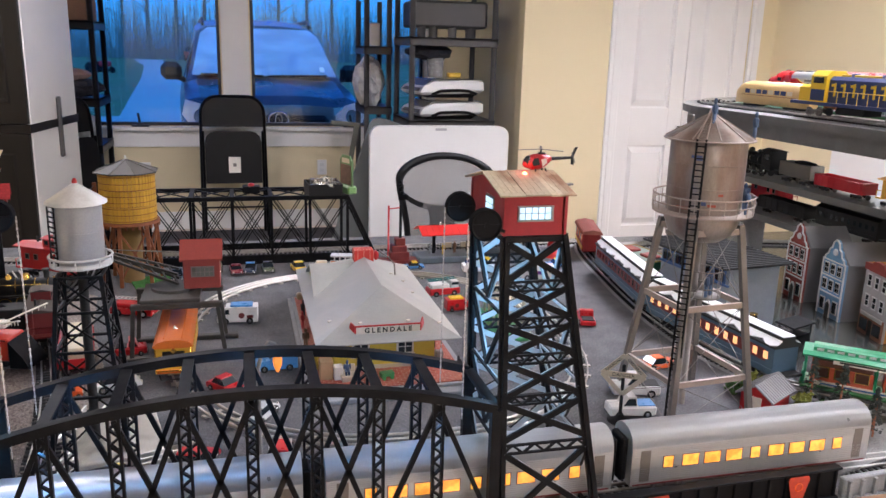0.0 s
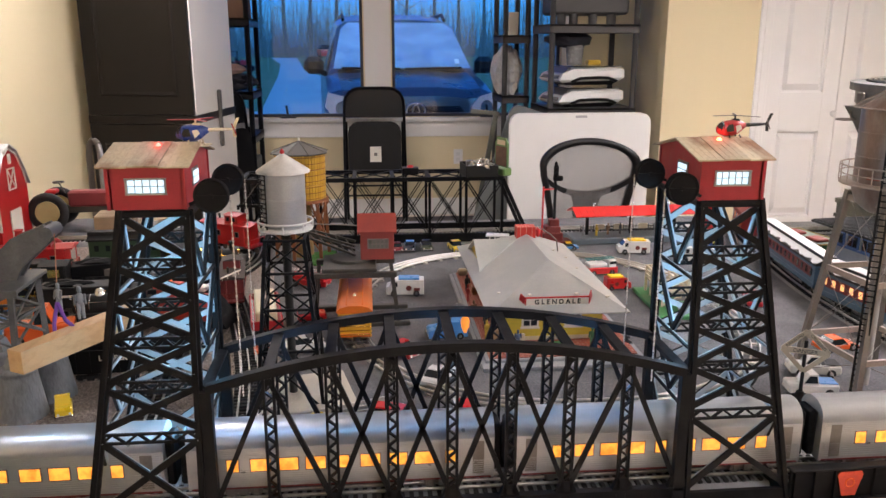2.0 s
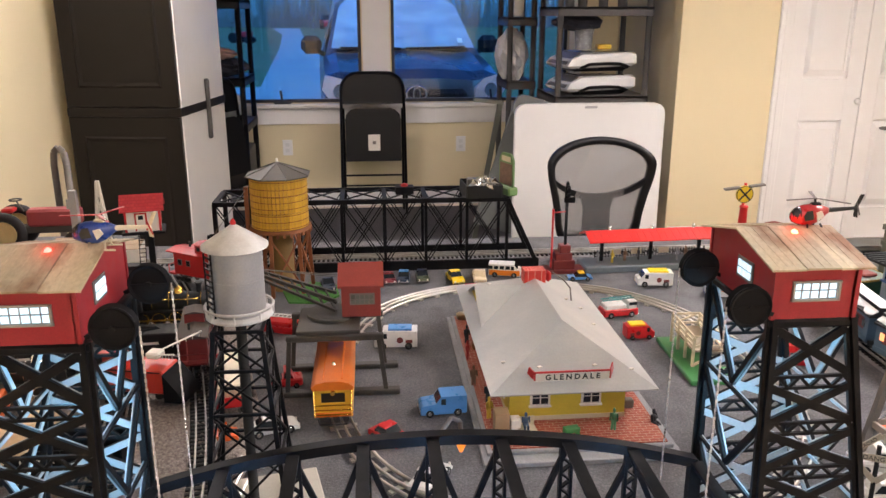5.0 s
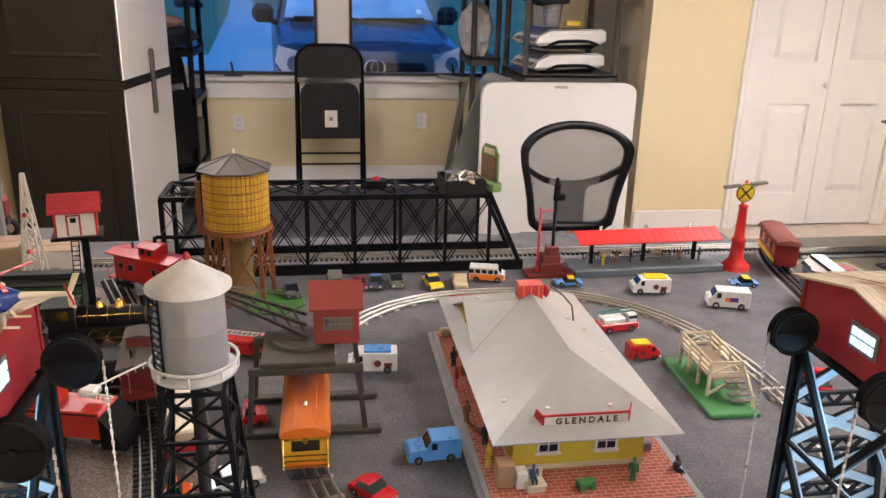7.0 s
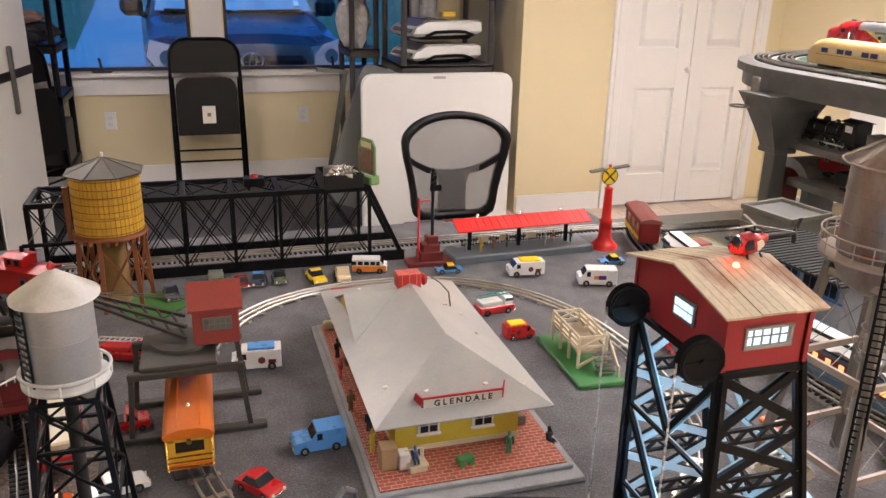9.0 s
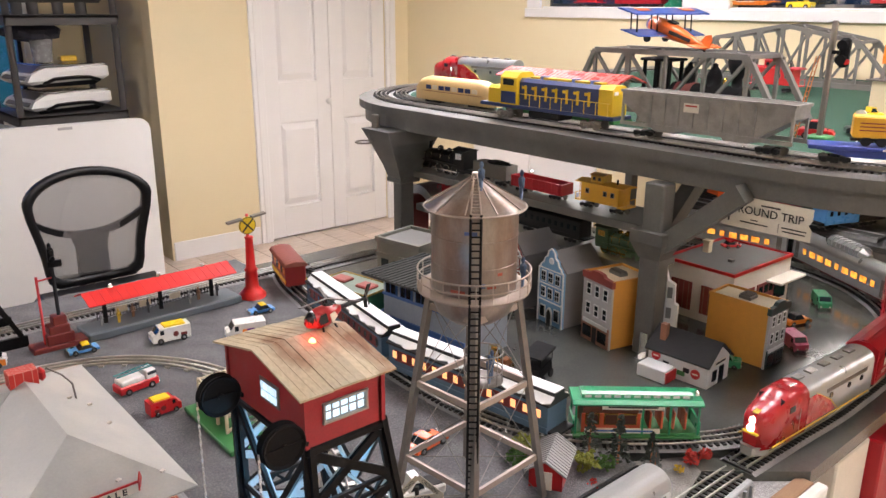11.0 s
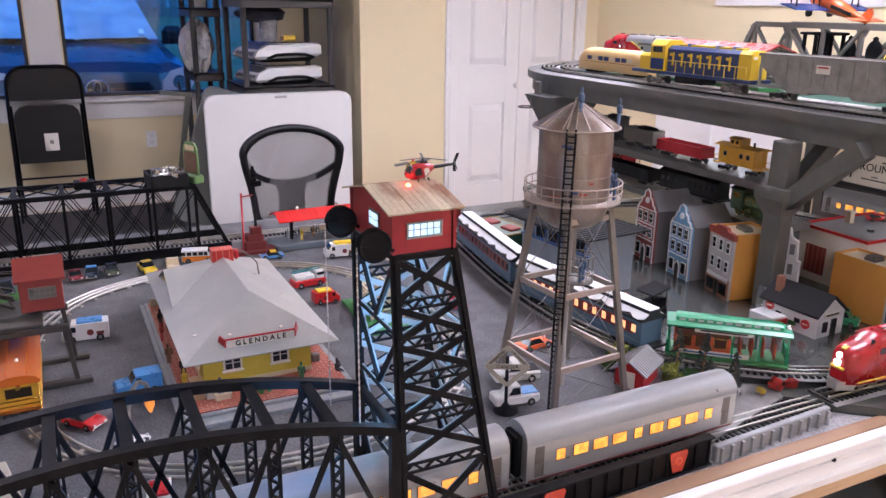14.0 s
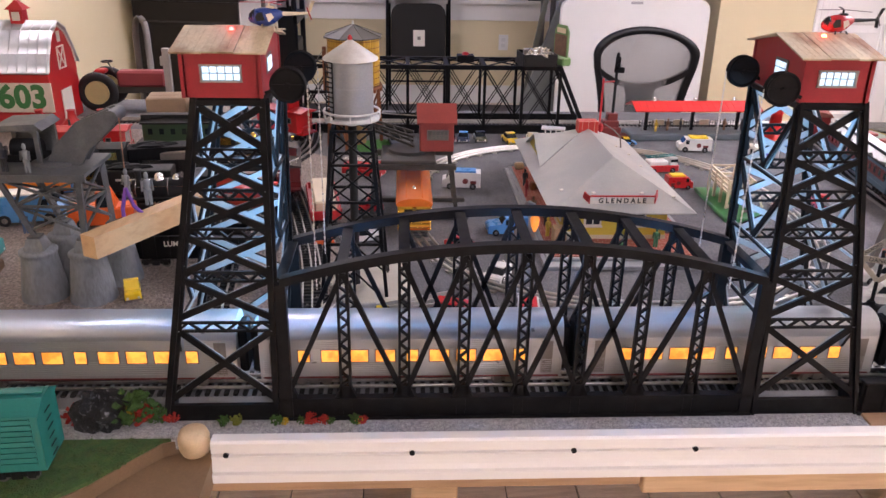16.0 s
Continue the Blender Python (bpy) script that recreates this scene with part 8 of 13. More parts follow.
TY = 0.0
for yl in (YARD1, YARD2, YARD3):
    TY = track("yard track with dark ties on brown ballast", yl, G + 0.003)


def caboose(label, m, main, roofm=None, s=1.0):
    c = thing("caboose", label, "train car", group="cabooses")
    c.matrix_basis = m
    rm = roofm or main
    L, w = 0.185, 0.030
    part("body", Shape().box((0, 0, 0.055), (L * 0.78, 2 * w, 0.056), bev=0.0015), main, c)
    part("roof", Shape().prism([(-w - 0.004, 0.083), (-w - 0.004, 0.0855), (0, 0.092), (w + 0.004, 0.0855), (w + 0.004, 0.083)], -L / 2, L / 2, "x"), rm, c)
    part("cupola", Shape().box((0.018, 0, 0.099), (0.046, 0.044, 0.024), bev=0.001), main, c)
    part("cupola_roof", Shape().prism([(-0.026, 0.110), (0, 0.115), (0.026, 0.110)], -0.009, 0.045, "x"), rm, c)
    for e in (-1, 1):
        for xx in (-0.05, -0.022, 0.045):
            wn_ = part("window", Shape().box((xx, e * (w + 0.0005), 0.060), (0.014, 0.002, 0.016)), STEELGREY, c)
            part("pane", Shape().box((xx, e * (w + 0.0016), 0.060), (0.010, 0.001, 0.012)), GLASSDK, wn_)
        for xx in (0.008, 0.028):
            part("cupola_window", Shape().box((xx, e * 0.0223, 0.099), (0.011, 0.001, 0.011)), GLASSDK, c)
        part("end_platform", Shape().box((e * L * 0.44, 0, 0.026), (0.024, 2 * w, 0.004)), main, c)
        part("end_rail", Shape().tube([(e * L * 0.49, -w, 0.028), (e * L * 0.49, -w, 0.048), (e * L * 0.49, w, 0.048), (e * L * 0.49, w, 0.028)], 0.0012, 6).rod((e * L * 0.485, 0.012, 0.028), (e * L * 0.485, 0.012, 0.084), 0.0012, n=6), main, c)
    part("chimney", Shape().rod((-0.05, 0.008, 0.088), (-0.05, 0.008, 0.105), 0.003), TRUCKDK, c)
    trucks(c, 0.058)
    return c


YELCAB = finish("yellow_caboose_plastic", (0.62, 0.33, 0.02), 0.4, var=0.06, scale=50)
caboose("bright red caboose on the yard track", pose(-0.492, 2.262, TY, 0, 0, -33), SIGNRED)
caboose("dark red caboose with a brown roof", pose(-0.417, 1.800, TY, 0, 0, 97), MAROON, finish("dusty_brown_roof", (0.075, 0.062, 0.055), 0.8)).scale = (0.86, 0.86, 0.9)


def gondola(label, m, mat, load=None, L=0.20, h=0.032):
    c = thing("gondola_car", label, "train car", group="freight cars")
    c.matrix_basis = m
    w = 0.029
    part("floor_pan", Shape().box((0, 0, 0.024), (L, 2 * w, 0.006)), mat, c)
    for e in (-1, 1):
        sd = Shape().box((0, e * w, 0.024 + h / 2), (L, 0.003, h))
        for k in range(8):
            sd.box((-L / 2 + 0.012 + k * (L - 0.024) / 7, e * (w + 0.002), 0.024 + h / 2), (0.003, 0.002, h))
        part("side", sd, mat, c)
        part("end", Shape().box((e * L / 2, 0, 0.024 + h / 2), (0.003, 2 * w, h)), mat, c)
    if load is not None:
        part("load", Shape().box((0, 0, 0.030 + h * 0.8), (L * 0.85, w * 1.5, h * 1.5), bev=0.003), load, c, "stacked load")
    trucks(c, L * 0.34)
    return c


gondola("red flatcar loaded with pale timber", pose(-0.325, 1.64, TY, 0, 0, 99), SIGNRED, CREAMPL, 0.19, 0.016)


def steam_engine(label, m, mat=None, L=0.25, big=1.0, trim_m=None):
    c = thing("steam_locomotive", label, "locomotive", group="steam locomotives")
    c.matrix_basis = m
    k = mat or TRUCKDK
    q = Matrix.Rotation(math.pi / 2, 4, "Y")
    part("boiler", Shape().turn([(0.006, -L * 0.5), (0.019, -L * 0.5 + 0.004), (0.021, -L * 0.3), (0.023, L * 0.18)], (0, 0, 0.050), 24, True, Matrix.Rotation(-math.pi / 2, 4, "Y")), k, c)
    part("cab", Shape().box((-L * 0.30, 0, 0.055), (0.05, 0.056, 0.060), bev=0.002), k, c)
    part("cab_roof", Shape().prism([(-0.032, 0.084), (0, 0.092), (0.032, 0.084)], -L * 0.30 - 0.032, -L * 0.30 + 0.032, "x"), k, c)
    part("chimney", Shape().turn([(0.006, 0.068), (0.006, 0.084), (0.009, 0.092)], (L * 0.42, 0, 0), 14), k, c)
    part("dome", Shape().turn([(0.010, 0.068), (0.010, 0.078), (0.006, 0.083), (0.001, 0.084)], (L * 0.20, 0, 0), 14), trim_m or k, c)
    part("sand_dome", Shape().turn([(0.008, 0.068), (0.008, 0.076), (0.004, 0.080), (0.001, 0.081)], (L * 0.02, 0, 0), 14), trim_m or k, c)
    part("frame", Shape().box((0, 0, 0.022), (L, 0.030, 0.014)), k, c)
    for u in (-0.08, 0.10, 0.30, 0.44):
        part("boiler_band", Shape().ring((L * u, 0, 0.050), 0.0226 if u < 0.2 else 0.0206, 0.0009, 24, 5, q), trim_m or k, c)
    part("pilot", Shape().loft([[(L * 0.48, -0.022, 0.02), (L * 0.48, 0.022, 0.02), (L * 0.48, 0.022, 0.004), (L * 0.48, -0.022, 0.004)], [(L * 0.58, -0.005, 0.010), (L * 0.58, 0.005, 0.010), (L * 0.58, 0.005, 0.004), (L * 0.58, -0.005, 0.004)]]), k, c)
    part("headlamp", Shape().rod((L * 0.49, 0, 0.066), (L * 0.515, 0, 0.066), 0.006, n=14), trim_m or CHROME, c)
    for e in (-1, 1):
        for i in range(3):
            part("driver", Shape().rod((-0.02 + i * 0.036 - 0.02, e * 0.015, 0.016), (-0.02 + i * 0.036 - 0.02, e * 0.020, 0.016), 0.016, n=20), k, c)
            part("driver_rim", Shape().ring((-0.02 + i * 0.036 - 0.02, e * 0.0205, 0.016), 0.0140, 0.0012, 20, 5, Matrix.Rotation(math.pi / 2, 4, "X")), trim_m or STEELGREY, c)
        part("side_rod", Shape().box((0, e * 0.0225, 0.014), (0.11, 0.002, 0.004)), trim_m or STEELGREY, c)
        part("running_board", Shape().box((L * 0.08, e * 0.024, 0.036), (L * 0.72, 0.012, 0.0025)), k, c)
        part("handrail", Shape().tube([(-L * 0.16, e * 0.0235, 0.062), (L * 0.42, e * 0.0215, 0.060)], 0.0009, 5), trim_m or CHROME, c)
        part("cab_window", Shape().box((-L * 0.30, e * 0.0284, 0.066), (0.026, 0.001, 0.018)), trim_m or STEELGREY, c)
        part("cylinder", Shape().rod((L * 0.30, e * 0.024, 0.018), (L * 0.42, e * 0.024, 0.018), 0.008, n=14), k, c)
    return c


def tender(label, m, mat=None, mark=True):
    c = thing("tender_car", label, "train car", group="tenders")
    c.matrix_basis = m
    k = mat or TRUCKDK
    part("tank", Shape().box((0, 0, 0.048), (0.155, 0.056, 0.046), bev=0.002), k, c)
    part("coal", Shape().blob((-0.02, 0, 0.070), 0.030, 4, 0.2, 12, (1.7, 0.75, 0.35)), BLACKMAT, c)
    if mark:
        for e in (-1, 1):
            part("lettering_bar", Shape().box((0.0, e * 0.0285, 0.052), (0.075, 0.0008, 0.005)), SIGNWHITE, c)
    trucks(c, 0.045)
    return c


GREENCO = finish("dark_green_coach", (0.035, 0.075, 0.035), 0.5, var=0.1, scale=40)


def old_coach(label, m, mat, roofm, L=0.24, lit=False, band=None, snow=None, group="old coaches"):
    c = thing("coach_car", label, "train car", group=group)
    c.matrix_basis = m
    w = 0.030
    part("body", Shape().box((0, 0, 0.050), (L, 2 * w, 0.056), bev=0.001), mat, c)
    part("roof", Shape().prism([(-w - 0.003, 0.078), (-w - 0.003, 0.082), (-0.016, 0.090), (-0.014, 0.099), (0.014, 0.099), (0.016, 0.090), (w + 0.003, 0.082), (w + 0.003, 0.078)], -L / 2 - 0.004, L / 2 + 0.004, "x"), roofm, c)
    n = int(L / 0.028)
    for e in (-1, 1):
        if band is not None:
            part("window_band", Shape().box((0, e * (w + 0.0003), 0.058), (L * 0.90, 0.001, 0.024)), band, c)
        for i in range(n):
            xx = -L / 2 + 0.02 + (L - 0.04) * i / (n - 1)
            part("window", Shape().box((xx, e * (w + 0.001), 0.059), (0.011, 0.001, 0.015)), WARMWIN if lit else GLASSDK, c)
        part("sill_strip", Shape().box((0, e * (w + 0.0006), 0.030), (L, 0.0012, 0.010)), mat, c)
        part("end_platform", Shape().box((e * (L / 2 + 0.010), 0, 0.026), (0.020, 2 * w * 0.9, 0.005)), TRUCKDK, c)
    if snow is not None:
        ys, pts = [], []
        for i in range(31):
            xx = -L / 2 - 0.004 + (L + 0.008) * i / 30
            pts.append((xx, w + 0.0042 - 0.006 * (0.5 + 0.5 * math.sin(i * 1.25)) - 0.004 * (i % 3 == 0)))
        for e in (-1, 1):
            part("snow", Shape().loft([[(xx, e * 0.0165, 0.0915), (xx, e * yy, 0.0905 - (yy - 0.0165) * 0.5), (xx, e * yy, 0.0918 - (yy - 0.0165) * 0.5), (xx, e * 0.0165, 0.0935)] for xx, yy in pts]), snow, c, "painted snow along the roof edge")
        part("snow_crown", Shape().box((0, 0, 0.1003), (L + 0.006, 0.030, 0.0022), bev=0.001), snow, c)
    trucks(c, L * 0.33)
    return c


old_coach("dark green old-time coach in the yard", pose(-0.71, 2.125, TY, 0, 0, 2), GREENCO, TRUCKDK)
tender("long black tender with white lettering in the yard", pose(-0.735, 1.735, TY, 0, 0, 4))
steam_engine("black steam locomotive in the yard", pose(-0.90, 1.86, TY, 0, 0, 184), trim_m=GOLD)
tender("black tender with white lettering by the plough car", pose(-0.520, 1.790, TY, 0, 0, 4))
steam_engine("black and gold steam locomotive behind the caboose", pose(-0.535, 2.005, TY, 0, 0, 4), L=0.20, trim_m=GOLD)
toy_car("yellow toy hot rod in the yard", -0.492, 2.105, 4, "sport", "yellow", 0.070, 0.034, 0.026, z=G + 0.003)
WRECKRED = finish("orange_red_plastic", (0.50, 0.035, 0.02), 0.4, var=0.1, scale=50)
wc = thing("wrecker_car", "red snow plough car with white antennas", "train car", (-0.470, 1.645, TY), -14)
part("body", Shape().box((-0.02, 0, 0.042), (0.13, 0.060, 0.044), bev=0.003).box((-0.055, 0, 0.075), (0.05, 0.050, 0.028), bev=0.003), WRECKRED, wc)
part("plough", Shape().loft([[(0.045, -0.034, 0.008), (0.045, 0.034, 0.008), (0.045, 0.034, 0.060), (0.045, -0.034, 0.060)], [(0.082, -0.034, 0.008), (0.082, 0.034, 0.008), (0.070, 0.034, 0.030), (0.070, -0.034, 0.030)]]), BLACKMAT, wc)
part("beacon", Shape().turn([(0.009, 0.089), (0.008, 0.097), (0.002, 0.101)], (-0.055, 0, 0), 14), CARPAINT["hotorange"], wc)
an = Shape().box((0.015, 0.005, 0.082), (0.026, 0.026, 0.012), bev=0.003)
for y0, dy in ((-0.012, -0.045), (0.014, 0.035)):
    an.tube([(0.02, y0, 0.085), (0.055, y0 + dy * 0.5, 0.100), (0.085, y0 + dy, 0.112)], 0.0016, 6)
    for k in range(5):
        an.rod((0.04 + k * 0.010, y0 + dy * (0.3 + 0.16 * k), 0.095 + 0.0035 * k), (0.04 + k * 0.010, y0 + dy * (0.3 + 0.16 * k), 0.088 + 0.0035 * k), 0.0009, n=5)
part("antenna", an, SIGNWHITE, wc, "white toothed antennas")
for e in (-1, 1):
    part("lettering_bar", Shape().box((-0.045, e * 0.0304, 0.046), (0.036, 0.001, 0.006)), SIGNWHITE, wc)
    part("side_rail", Shape().tube([(-0.080, e * 0.031, 0.062), (0.040, e * 0.031, 0.062)], 0.0012, 5), BLACKMAT, wc)
trucks(wc, 0.045)

sh = thing("signal_shanty", "red-roofed white shanty on a tall black post", "shanty", (-0.560, 2.03, G + 0.003), 12)
sh.scale = (0.90, 0.90, 0.90)
part("post", Shape().box((0.012, 0, 0.118), (0.014, 0.014, 0.236)), BLACKPL, sh)
ld = Shape()
for e in (-0.007, 0.007):
    ld.strut((-0.018 + e, -0.012, 0), (-0.006 + e, -0.012, 0.24), 0.002)
for k in range(22):
    ld.strut((-0.026 + 0.0005 * k, -0.012, 0.008 + k * 0.0105), (-0.010 + 0.0005 * k, -0.012, 0.008 + k * 0.0105), 0.0016)
part("ladder", ld, BLACKPL, sh)
part("platform", Shape().box((0, 0, 0.241), (0.098, 0.078, 0.006), bev=0.001), BLACKMAT, sh)
part("wall", Shape().box((0, 0, 0.272), (0.078, 0.056, 0.056)), SIGNWHITE, sh)
part("gable", Shape().prism([(-0.028, 0.300), (0.028, 0.300), (0, 0.322)], -0.038, 0.038, "x"), CREAMPL, sh)
RSH = brickwork("red_shingle", (0.45, 0.03, 0.035), (0.38, 0.02, 0.03), (0.30, 0.015, 0.02), 0.010, 0.007)
for e in (-1, 1):
    part("roof_slope", Shape().loft([[(x, e * 0.038, 0.294), (x, 0, 0.327), (x, 0, 0.330), (x, e * 0.038, 0.297)] for x in (-0.050, 0.050)]), RSH, sh, "red shingled roof slope")
dr = part("door", Shape().box((-0.004, -0.0285, 0.268), (0.028, 0.002, 0.044)), SIGNRED, sh, "red framed white door")
part("door_panel", Shape().box((-0.004, -0.030, 0.2665), (0.020, 0.001, 0.040)), SIGNWHITE, dr)
part("door_pane", Shape().box((-0.004, -0.031, 0.279), (0.011, 0.001, 0.010)), GLASSDK, dr)
part("side_window", Shape().box((0.0395, 0, 0.276), (0.002, 0.038, 0.036)), SIGNRED, sh)
for x in (-0.0385, 0.0385):
    part("corner_post", Shape().box((x, -0.0275, 0.272), (0.005, 0.003, 0.056)), SIGNRED, sh)

rt = thing("radio_tower", "white lattice radio tower with red lamps", "tower", (-0.72, 2.24, G + 0.003))
tw = lambda i, z: Vector((math.cos(radians(45 + 90 * i)), math.sin(radians(45 + 90 * i)), 0)) * (0.003 + 0.030 * (1 - z / 0.285)) + Vector((0, 0, z))
for i in range(4):
    part("leg", Shape().strut(tw(i, 0), tw(i, 0.285), 0.004, 0.004), SIGNWHITE, rt)
    for a, b in zip(range(8), range(1, 9)):
        part("brace", Shape().strut(tw(i, a * 0.034), tw(i + 1, b * 0.034), 0.0022).strut(tw(i + 1, a * 0.034), tw(i, b * 0.034), 0.0022), SIGNWHITE, rt)
for z in (0.12, 0.20):
    part("lamp", Shape().turn([(0.005, z - 0.004), (0.006, z), (0.002, z + 0.005)], (0, -0.018, 0), 10), SIGNRED, rt)

# yellow tank's grass patch, beam, piers, crane
GRASSMAT = finish("bright_green_turf", (0.05, 0.19, 0.03), 0.9, var=0.3, scale=80, bump=0.4, fine=400)
lone("turf_patch", Shape().prism([(-0.27, 2.13), (-0.19, 2.12), (-0.15, 2.17), (-0.16, 2.25), (-0.22, 2.28), (-0.30, 2.24)], G, G + 0.004, "z"), GRASSMAT, "bright green turf patch at the tank's foot", "turf")
PINE = finish("pine_beam", (0.60, 0.40, 0.21), 0.6, var=0.1, scale=20, bump=0.04, stretch=(3, 0.4, 3), second=(0.45, 0.27, 0.13), mix=0.5, mixscale=30)
lone("timber_beam", Shape().strut((-0.5955, 1.103, 0.9465), (-0.490, 1.290, 0.9465), 0.027, 0.033), PINE, "thick bare pine beam slung from the derrick crane", "beam")
PIERGREY = finish("grey_cast_concrete", (0.24, 0.26, 0.28), 0.75, var=0.25, scale=30, bump=0.2, fine=200, second=(0.15, 0.16, 0.17), mix=0.7, mixscale=22, stretch=(1, 1, 0.4))
PIERS = ((-0.666, 1.262), (-0.747, 1.270), (-0.646, 1.335), (-0.730, 1.340))
for x, y in PIERS:
    p_ = thing("concrete_pier", "tapered grey round pier under a leg of the derrick crane", "pier", (x, y, G + 0.003), group="crane piers")
    part("shaft", Shape().turn([(0.037, 0), (0.037, 0.004), (0.0275, 0.072), (0.0275, 0.077), (0.0295, 0.079), (0.0295, 0.083), (0.024, 0.085), (0.001, 0.085)], n=28), PIERGREY, p_)
    part("cap_block", Shape().loft([[(-k, -k, z), (k, -k, z), (k, k, z), (-k, k, z)] for k, z in ((0.015, 0.084), (0.015, 0.090), (0.011, 0.104))]), PIERGREY, p_)
figurine(-0.549, 1.236, 0.962, 0.052, 3, 20, "grey workman figurine standing on the slung beam")
figurine(-0.574, 1.222, 0.978, 0.046, 3, -30, "grey workman figurine riding the crane hook")
lone("purple_strap", Shape().tube([(-0.580, 1.206, 0.924), (-0.580, 1.208, 0.965), (-0.574, 1.214, 0.996), (-0.562, 1.206, 0.970), (-0.547, 1.198, 0.960), (-0.546, 1.199, 0.924), (-0.580, 1.206, 0.924)], 0.0030, 6), finish("purple_strap", (0.16, 0.06, 0.34), 0.6), "purple lifting strap round the beam", "strap")
CRG = finish("dusty_grey_crane", (0.075, 0.081, 0.087), 0.55, var=0.25, scale=40, second=(0.13, 0.137, 0.142), mix=0.6, mixscale=25)
cn = thing("derrick_crane", "grey lattice derrick crane with bent boom on concrete piers", "crane", (-0.715, 1.305, G + 0.107))
CT = 0.104
feet = [Vector((x + 0.715, y - 1.305, 0)) for x, y in (PIERS[2], PIERS[3], PIERS[1], PIERS[0])]
tops = [Vector((0.054, 0.058, CT)), Vector((-0.070, 0.058, CT)), Vector((-0.070, -0.044, CT)), Vector((0.054, -0.044, CT))]
for i in range(4):
    f0, f1, t0, t1 = feet[i], feet[(i + 1) % 4], tops[i], tops[(i + 1) % 4]
    part("leg", Shape().strut(f0, t0, 0.009, 0.007), CRG, cn)
    part("foot_plate", Shape().box((f0.x, f0.y, 0.002), (0.020, 0.020, 0.004), bev=0.001), CRG, cn)
    for a_, b_ in ((0.12, 0.52), (0.52, 0.96)):
        part("brace", Shape().strut(f0.lerp(t0, a_), f1.lerp(t1, b_), 0.0036).strut(f1.lerp(t1, a_), f0.lerp(t0, b_), 0.0036), CRG, cn)
    part("tie_bar", Shape().strut(f0.lerp(t0, 0.52), f1.lerp(t1, 0.52), 0.004), CRG, cn)
part("deck", Shape().box((-0.008, 0.007, CT + 0.003), (0.150, 0.128, 0.007), bev=0.001).box((-0.008, -0.055, CT + 0.001), (0.154, 0.005, 0.012)), CRG, cn)
part("turntable", Shape().turn([(0.036, CT + 0.006), (0.036, CT + 0.010), (0.030, CT + 0.012), (0.001, CT + 0.012)], (0.0, 0.015, 0), 28), CRG, cn)
cab_ = part("cab_roof", Shape().prism([(-0.088, CT + 0.060), (-0.080, CT + 0.070), (-0.015, CT + 0.074), (-0.004, CT + 0.064)], -0.010, 0.066, "y"), CRG, cn, "grey cab roof")
for xx in (-0.080, -0.016):
    for yy in (-0.005, 0.060):
        part("cab_post", Shape().box((xx, yy, CT + 0.034), (0.007, 0.007, 0.058)), CRG, cab_)
part("back_wall", Shape().box((-0.048, 0.062, CT + 0.034), (0.068, 0.004, 0.058)), CRG, cab_)
part("winch", Shape().rod((-0.070, 0.028, CT + 0.026), (-0.026, 0.028, CT + 0.026), 0.016, n=18).box((-0.048, 0.028, CT + 0.012), (0.060, 0.030, 0.012)), BLACKMAT, cn, "dark winch drum")
for yb in (-0.004, 0.026):
    part("boom_cheek", Shape().prism([(-0.008, CT + 0.008), (0.047, CT + 0.008), (0.060, CT + 0.030), (0.104, CT + 0.070), (0.110, CT + 0.084), (0.099, CT + 0.098), (0.046, CT + 0.076), (0.010, CT + 0.040)], yb, yb + 0.008, "y"), CRG, cn, "thick bent grey boom")
part("boom_web", Shape().loft([[(x, 0.004, z), (x, 0.026, z), (x, 0.026, z + 0.006), (x, 0.004, z + 0.006)] for x, z in ((0.004, CT + 0.022), (0.044, CT + 0.064), (0.098, CT + 0.088))]), CRG, cn)
part("tip", Shape().rod((0.103, -0.008, CT + 0.085), (0.103, 0.038, CT + 0.085), 0.0105, n=18), CRG, cn)
part("cable", Shape().tube([(0.112, 0.004, CT + 0.084), (0.1415, -0.085, 0.132)], 0.0008, 5), finish("copper_wire", (0.40, 0.18, 0.10), 0.4), cn, "copper cable")
figurine(-0.735, 1.262, G + 0.2175, 0.046, 3, 0, "grey workman figurine on the crane deck")
figurine(-0.772, 1.268, G + 0.2175, 0.046, 6, 0, "dark workman figurine on the crane deck")
toy_car("orange toy dump truck in the yard", -0.765, 1.600, 10, "pickup", "hotorange", 0.125, 0.050, 0.075, z=G + 0.003, top="hotorange")
toy_car("small yellow toy loader by the piers", -0.604, 1.262, -70, "pickup", "yellow", 0.046, 0.026, 0.034, z=G + 0.003, top="yellow")
lw = gondola("black lumber wagon lettered in white", pose(-0.530, 1.385, TY, 0, 0, 2), BLACKMAT, None, 0.19, 0.040)
letters("lettering", "LUMBER", 0.013, SIGNWHITE, lw, pose(-0.020, -0.0325, 0.050, 90), "white lettering", bold=0.0003)

CARTON = finish("tan_carton", (0.36, 0.26, 0.17), 0.8, var=0.12, scale=30, bump=0.05)
for x, y, w_, d_, h_, m_, lb in ((-0.815, 2.30, 0.105, 0.09, 0.115, CARTON, "tan"), (-0.705, 2.315, 0.10, 0.09, 0.100, SIGNWHITE, "off-white")):
    bx_ = thing("carton", "%s carton with folded flaps behind the yard" % lb, "carton", (x, y, G + 0.003), 6, group="cartons")
    part("body", Shape().box((0, 0, h_ / 2), (w_, d_, h_), bev=0.001), m_, bx_)
    part("flap", Shape().box((0, -d_ * 0.24, h_ + 0.0015), (w_ * 0.99, d_ * 0.49, 0.0016)).box((0, d_ * 0.25, h_ + 0.0022), (w_ * 0.99, d_ * 0.48, 0.0016)), CARTON, bx_, "tan cardboard flaps")

